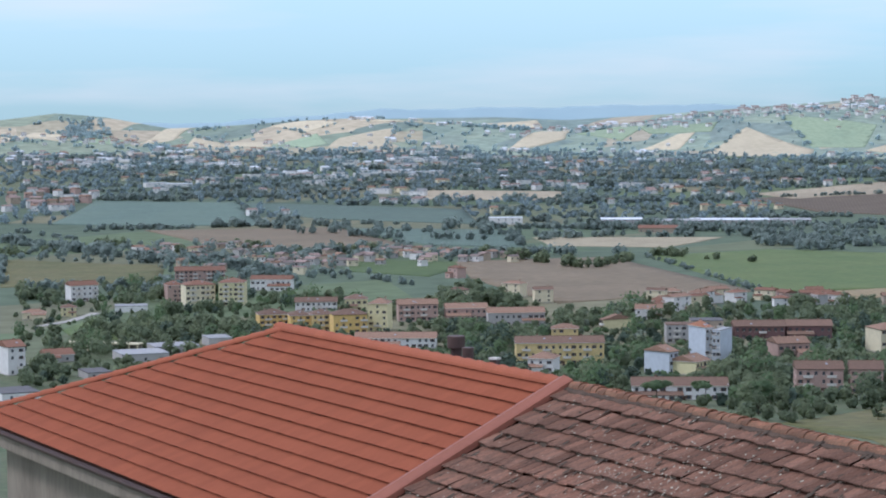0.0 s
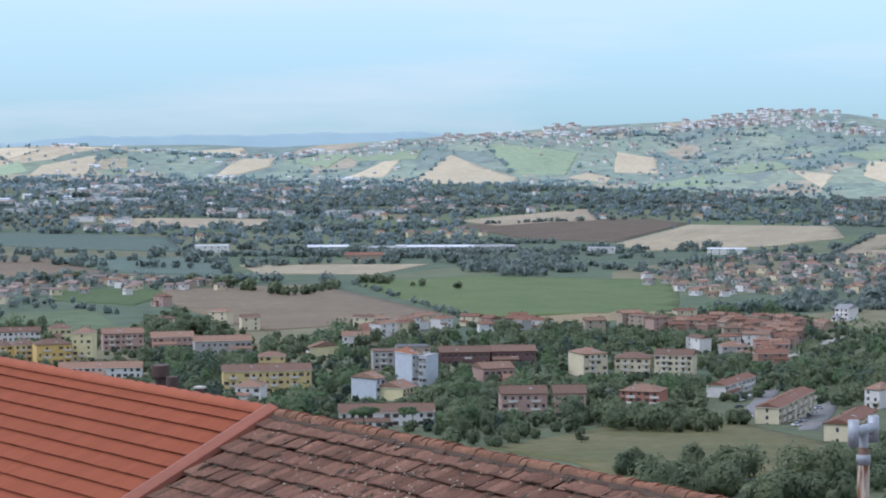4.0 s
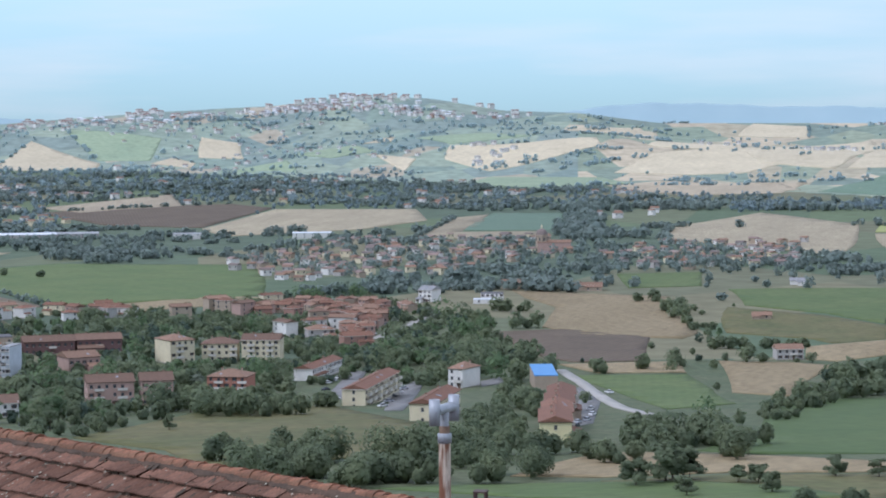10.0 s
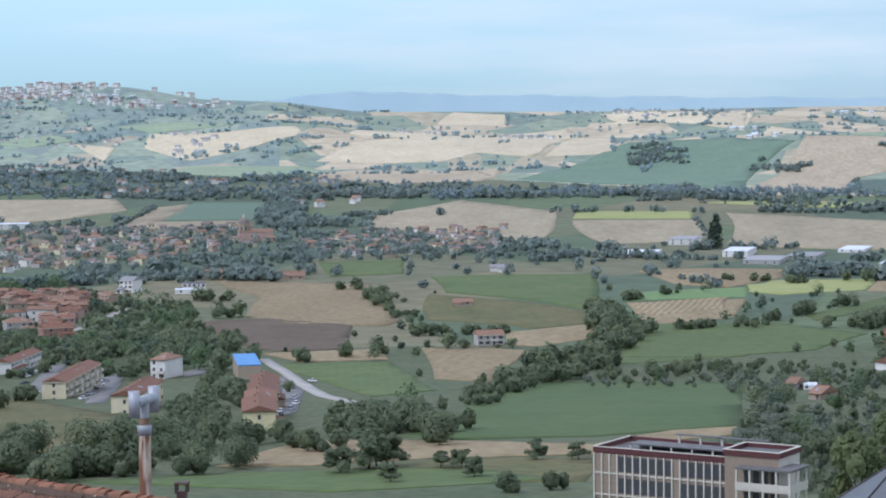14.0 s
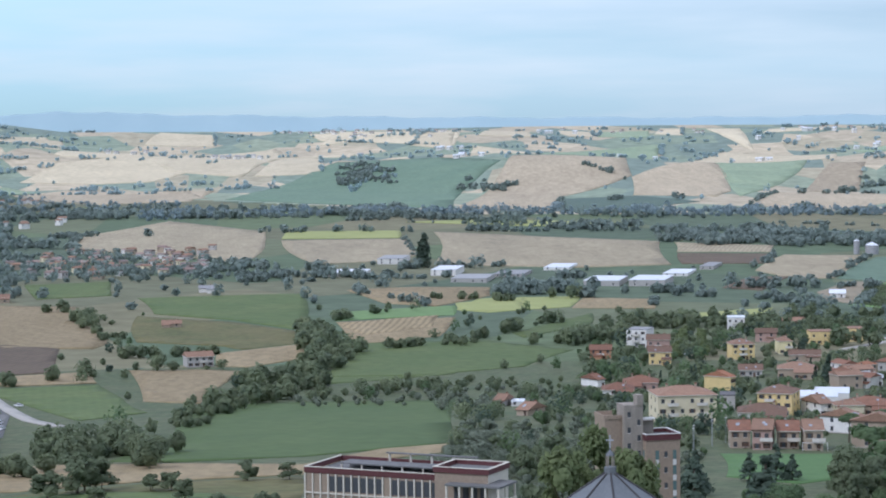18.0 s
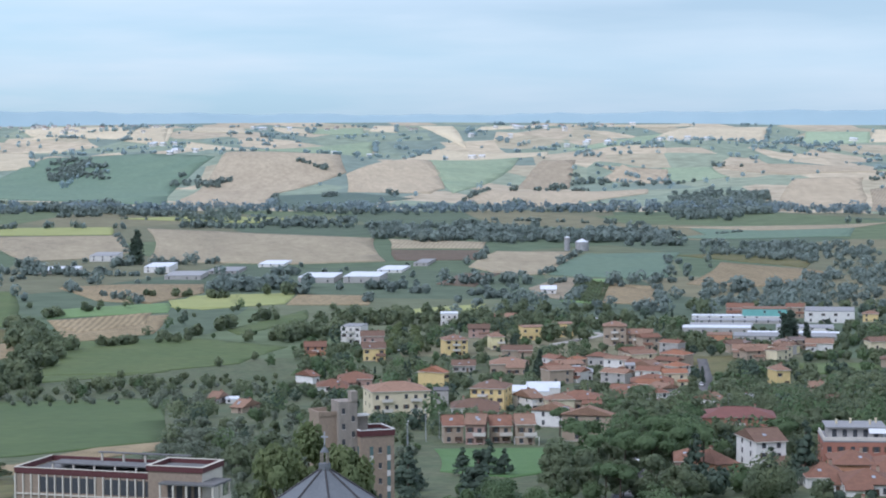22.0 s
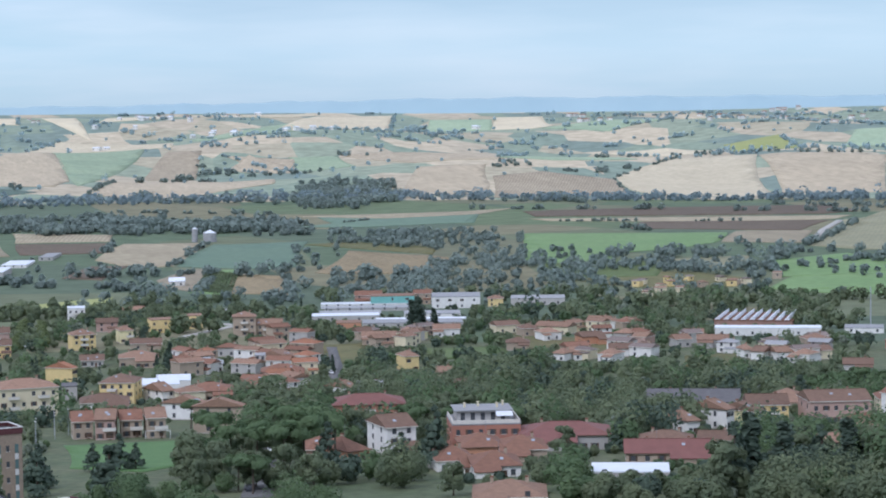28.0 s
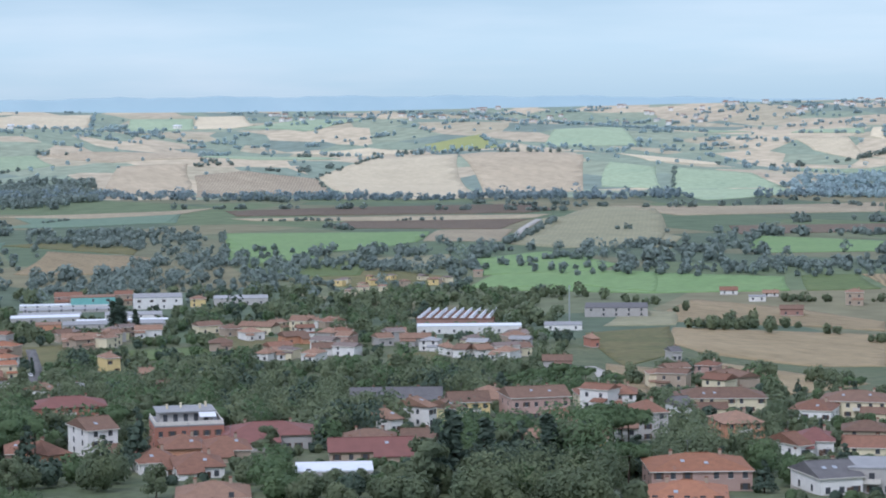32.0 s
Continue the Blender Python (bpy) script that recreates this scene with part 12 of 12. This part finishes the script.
# ---- small things: cars, goal, masts, silos ----
CAR_PAINT = {k: material(k + "_car_paint", c, [u * 0.92 for u in c], 2.0, rough=0.3) for k, c in (("white", (0.75, 0.75, 0.74)), ("silver", (0.45, 0.46, 0.48)), ("dark", (0.045, 0.05, 0.06)), ("red", (0.35, 0.04, 0.035)))}
RUBBER = material("tyre_rubber", (0.02, 0.02, 0.02), (0.035, 0.035, 0.035), 0.2)
CAR_PARTS = {}


def car(x, y, turn, paint):
    if "glass" not in CAR_PARTS:
        v = [(-1.3, -0.78, 0.85), (1.25, -0.78, 0.85), (1.25, 0.78, 0.85), (-1.3, 0.78, 0.85), (-0.95, -0.62, 1.42), (0.55, -0.62, 1.42), (0.55, 0.62, 1.42), (-0.95, 0.62, 1.42)]
        CAR_PARTS["glass"] = mesh_of("cabin", v, [(4, 5, 6, 7), (0, 1, 5, 4), (1, 2, 6, 5), (2, 3, 7, 6), (3, 0, 4, 7)], GLASS)
        CAR_PARTS["wheel"] = mesh_of("wheel", *tube((0, -0.1, 0), (0, 0.1, 0), 0.31, 12, inner=0.02), RUBBER)
    if paint not in CAR_PARTS:
        prof = [(-2.05, 0.3), (-2.1, 0.62), (-1.95, 0.86), (-1.25, 0.9), (1.2, 0.9), (2.0, 0.78), (2.1, 0.5), (2.05, 0.3)]
        v = [(px, s * 0.84, pz) for s in (-1, 1) for px, pz in prof]
        n = len(prof)
        f = [tuple(range(n)), tuple(range(2 * n - 1, n - 1, -1))] + [(i, i + n, (i + 1) % n + n, (i + 1) % n) for i in range(n)]
        rv, rf = join_boxes((-0.98, 0.58, -0.63, 0.63, 1.40, 1.46))
        CAR_PARTS[paint] = mesh_of("body", v + rv, f + [tuple(i + 2 * n for i in q) for q in rf], CAR_PAINT[paint])
    ob = thing("car", pose(x, y, float(ground_z(x, y)) + lift(x, y) + 0.1, 0, 0, turn), "small %s car parked by the roadside" % {"white": "white", "silver": "silver-grey", "dark": "dark blue", "red": "dark red"}[paint], "car", "parked cars")
    part("body", CAR_PARTS[paint], None, ob)
    part("cabin", CAR_PARTS["glass"], None, ob)
    for px in (-1.3, 1.3):
        for py in (-0.75, 0.75):
            part("wheel", CAR_PARTS["wheel"], None, ob).location = (px, py, 0.31)


car(-264.7, 964.3, 60, "white")
car(-265.3, 976.6, 60, "silver")
car(-265.9, 988.9, 60, "white")
car(-267.3, 1003.0, 60, "silver")
car(-256.5, 931.3, 60, "dark")
car(-238.9, 882.2, 30, "white")
car(-209.0, 842.5, 50, "white")
car(-213.5, 870.2, 50, "silver")
car(-219.1, 899.7, 50, "dark")
car(-221.9, 921.7, 50, "white")
car(-224.2, 941.7, 50, "silver")
car(-125.8, 832.5, 80, "white")
car(-120.1, 799.0, 80, "white")
car(-117.5, 769.1, 80, "silver")
car(-116.7, 738.8, 80, "dark")
car(-118.9, 756.7, 80, "silver")
car(-133.5, 936.5, 140, "white")
car(-239.9, 970.8, 0, "white")
car(-313.3, 1241.1, 30, "white")
car(-321.6, 1307.0, 30, "silver")
car(-321.5, 1335.9, 30, "white")
car(146.1, 555.1, 80, "white")
car(153.4, 571.8, 80, "dark")
car(158.5, 589.0, 80, "white")
car(126.1, 488.0, 80, "dark")
car(164.6, 620.6, 80, "red")
car(294.8, 989.0, 80, "dark")
car(279.5, 935.1, 80, "white")
car(185.4, 1191.7, 60, "silver")
car(179.8, 1144.0, 60, "white")
car(-310.2, 774.1, 20, "white")
car(-301.2, 762.7, 20, "silver")
car(-367.4, 902.0, 20, "white")
car(-381.1, 905.0, 60, "silver")


def mast(x, y, h, r):
    z = float(ground_z(x, y))
    ob = thing("mast", pose(x, y, z), "tall thin grey lattice mast beside sheds", "mast")
    part("pole", mesh_of("pole", *lathe([(r, -0.5), (r * 0.6, h), (0.0, h)], 8), ZINC), None, ob)
    part("antenna", mesh_of("antenna", *join_boxes((-0.5, 0.5, -0.08, 0.08, h - 1.6, h - 1.2), (-0.4, 0.4, -0.08, 0.08, h - 0.8, h - 0.5)), ZINC), None, ob)


def silo(x, y, h, r):
    ob = thing("silo", pose(x, y, float(ground_z(x, y))), "round grey metal grain silo with a conical top", "silo")
    part("drum", mesh_of("drum", *lathe([(r, -0.5), (r, h)], 20), TILE["grey"], smooth=True), None, ob)
    part("cone", mesh_of("cone", *lathe([(r * 1.03, h), (0.2, h + r * 0.5), (0, h + r * 0.5)], 20), TILE["white"]), None, ob)


def goal(x, y, turn):
    ob = thing("football_goal", pose(x, y, float(ground_z(x, y)) + 0.3, 0, 0, turn), "white football goal frame on the grass pitch", "goal")
    for px in (-3.66, 3.66):
        part("post", mesh_of("post", *join_boxes((px - 0.08, px + 0.08, -0.08, 0.08, 0, 2.44)), WHITEPANEL), None, ob)
    part("crossbar", mesh_of("crossbar", *join_boxes((-3.58, 3.58, -0.08, 0.08, 2.3, 2.44)), WHITEPANEL), None, ob)


def lamp_post(x, y, h):
    ob = thing("street_lamp", pose(x, y, float(ground_z(x, y))), "slim grey street lamp by the road", "street lamp")
    part("pole", mesh_of("pole", *lathe([(0.09, -0.3), (0.05, h), (0, h)], 8), ZINC), None, ob)
    part("lamp_head", mesh_of("lamp_head", *join_boxes((-0.25, 0.35, -0.15, 0.15, h, h + 0.18)), WHITEPANEL), None, ob)


mast(619, 1055, 21.0, 0.35)
silo(474, 1959, 8, 6)
silo(461, 1962, 12, 2.6)
goal(140.1, 649.1, -12)
lamp_post(99.6, 622.1, 9)
lamp_post(113.2, 670.5, 8)
lamp_post(119.3, 681.6, 8)
lamp_post(101.7, 633.9, 9)
lamp_post(115.1, 682.4, 9)
lamp_post(-315.8, 737.2, 9)


def saw_tooth_hall(m, w, d, h, n):
    """A brick hall whose roof is a row of white north lights."""
    ob = thing("factory_hall", m, "long brick factory hall with a saw-tooth roof of white north lights", "industrial building")
    part("wall", mesh_of("wall", *box_data(-w / 2, w / 2, -d / 2, d / 2, -1, h), PAINT["brick"]), None, ob)
    part("roof", mesh_of("roof", *join_boxes((-w / 2 - 0.4, w / 2 + 0.4, -d / 2 - 0.4, d / 2 + 0.4, h, h + 0.5)), TILE["red"]), None, ob)
    for i in range(n):
        x0, x1 = -w / 2 + i * w / n, -w / 2 + (i + 0.62) * w / n
        v = [(x0, -d / 2, h + 0.5), (x1, -d / 2, h + 0.5), (x1, -d / 2, h + 2.6), (x0, d / 2, h + 0.5), (x1, d / 2, h + 0.5), (x1, d / 2, h + 2.6)]
        part("roof_light", mesh_of("roof_light", v, [(0, 1, 2), (5, 4, 3), (0, 2, 5, 3), (1, 4, 5, 2), (0, 3, 4, 1)], TILE["white"]), None, ob)


saw_tooth_hall(pose(568.4, 1088.5, 15.72, 0, 0, -33.6), 42.0, 44, 4.0, 9)


# ---- landmarks: domed church, arcade, low wing, blue sheds' ribs ----
def domed_church(x, y, turn):
    ob = thing("domed_church", pose(x, y, float(ground_z(x, y)), 0, 0, turn), "brick village church with an octagonal drum, dome and lantern", "church")
    part("nave", mesh_of("nave", *join_boxes((-4, 26, -6, 6, -1, 9)), PAINT["pink"]), None, ob)
    v, f = roof_data("gable", 30, 12, 9, 0.4)
    part("roof", mesh_of("roof", [(p + 11, q, r) for p, q, r in v], f, TILE["pinkish"]), None, ob)
    part("drum", mesh_of("drum", *lathe([(5.6, -1), (5.6, 15), (6.0, 15.2), (6.0, 15.8), (5.4, 16)], 8), PAINT["tan"]), None, ob)
    part("dome", mesh_of("dome", *lathe([(5.4, 16), (5.0, 18), (3.9, 19.8), (2.2, 21), (0.9, 21.4)], 16), TILE["dun"], smooth=True), None, ob)
    part("lantern", mesh_of("lantern", *lathe([(0.9, 21.2), (0.9, 23.2), (1.1, 23.3), (0.2, 25), (0, 25)], 8), PAINT["cream"]), None, ob)
    slot = mesh_of("window", *join_boxes((-0.6, 0.6, -0.1, 0.05, 10.5, 13.5)), GLASS)
    for i in range(8):
        a = (i + 0.5) * math.pi / 4
        o = part("window", slot, None, ob)
        o.location, o.rotation_euler = (5.2 * math.cos(a), 5.2 * math.sin(a), 0), (0, 0, a + math.pi / 2)


def arcade(x, y, turn, bays):
    ob = thing("arcade", pose(x, y, float(ground_z(x, y)), 0, 0, turn), "long low cream arcade of square pillars under a flat roof", "arcade")
    part("roof", mesh_of("roof", *join_boxes((-0.4, bays * 4.6 + 0.4, -3.6, 3.6, 3.9, 4.5)), PAINT["cream"]), None, ob)
    part("back_wall", mesh_of("back_wall", *join_boxes((0, bays * 4.6, 2.9, 3.2, -1, 3.9)), PAINT["concrete"]), None, ob)
    pillar = mesh_of("pillar", *join_boxes((-0.35, 0.35, -3.3, -2.6, -1, 3.9)), PAINT["cream"])
    for i in range(bays + 1):
        part("pillar", pillar, None, ob).location.x = i * 4.6


def low_wing(m, length, deep, high):
    ob = thing("low_wing", m, "low flat-roofed wing with a dark red fascia band", "building")
    part("wall", mesh_of("wall", *join_boxes((0, length, 0, deep, -high, -0.9)), MODERN), None, ob)
    part("fascia", mesh_of("fascia", *join_boxes((-0.2, length + 0.2, -0.2, 0.1, -0.9, 0.2), (-0.2, 0.1, 0.1, deep, -0.9, 0.2), (length - 0.1, length + 0.2, 0.1, deep, -0.9, 0.2)), BAND), None, ob, "dark red fascia band")
    part("flat_roof", mesh_of("flat_roof", *join_boxes((0.1, length - 0.1, 0.1, deep, -0.9, -0.15)), GREYROOF), None, ob)
    part("clerestory", mesh_of("clerestory", *join_boxes((3, length - 3, deep * 0.45, deep * 0.6, -0.15, 0.9)), OFFWHITE), None, ob, "off-white raised roof strip")


domed_church(-344.7, 1992.4, 10)
arcade(-746, 886, 14, 9)
low_wing(pose(64, 392, 68.6, 0, 0, 22), 11, 9, 12)


def roof_terrace(x, y, turn, z):
    ob = thing("roof_terrace", pose(x, y, z, 0, 0, turn), "set-back grey attic with white parapet, awning and roof flues", "attic")
    part("attic", mesh_of("attic", *join_boxes((-7.6, 7.2, -3.5, 8, 0, 2.7)), PAINT["grey"]), None, ob)
    part("attic_roof", mesh_of("attic_roof", *join_boxes((-8.4, 8.0, -4.6, 8.6, 2.7, 3.0)), TILE["grey"]), None, ob)
    part("awning", mesh_of("awning", [(3.0, -7.6, 1.7), (7.6, -7.6, 1.7), (7.6, -4.7, 2.6), (3.0, -4.7, 2.6), (3.0, -7.6, 1.8), (7.6, -7.6, 1.8), (7.6, -4.7, 2.7), (3.0, -4.7, 2.7)], box_data(0, 1, 0, 1, 0, 1)[1], TILE["white"]), None, ob, "white sloping awning")
    part("parapet", mesh_of("parapet", *join_boxes((-9.3, 9.3, -9.7, -9.4, 0, 1.0), (-9.3, -9.0, -9.4, 9, 0, 1.0), (9.0, 9.3, -9.4, 9, 0, 1.0)), PALE_TRIM), None, ob)
    door = mesh_of("terrace_door", *join_boxes((-0.6, 0.6, -3.56, -3.4, 0.1, 2.2)), GLASS)
    for px in (-6, -3.2, -0.4, 2.4, 5.2):
        part("terrace_door", door, None, ob).location.x = px
    for px, py in ((-5, 2), (-1, 4), (4, 1), (6, 5)):
        part("flue", mesh_of("flue", *lathe([(0.3, 2.9), (0.3, 4.0), (0.42, 4.05), (0.42, 4.3), (0, 4.4)], 10), PAINT["cream"]), None, ob).location = (px, py, 0)


roof_terrace(217.0, 579.4, -15, min(float(ground_z(217.0 + a, 579.4 + b)) for a, b in ((0, 0), (-9.75, -9.75), (9.75, -9.75))) + 7.56)
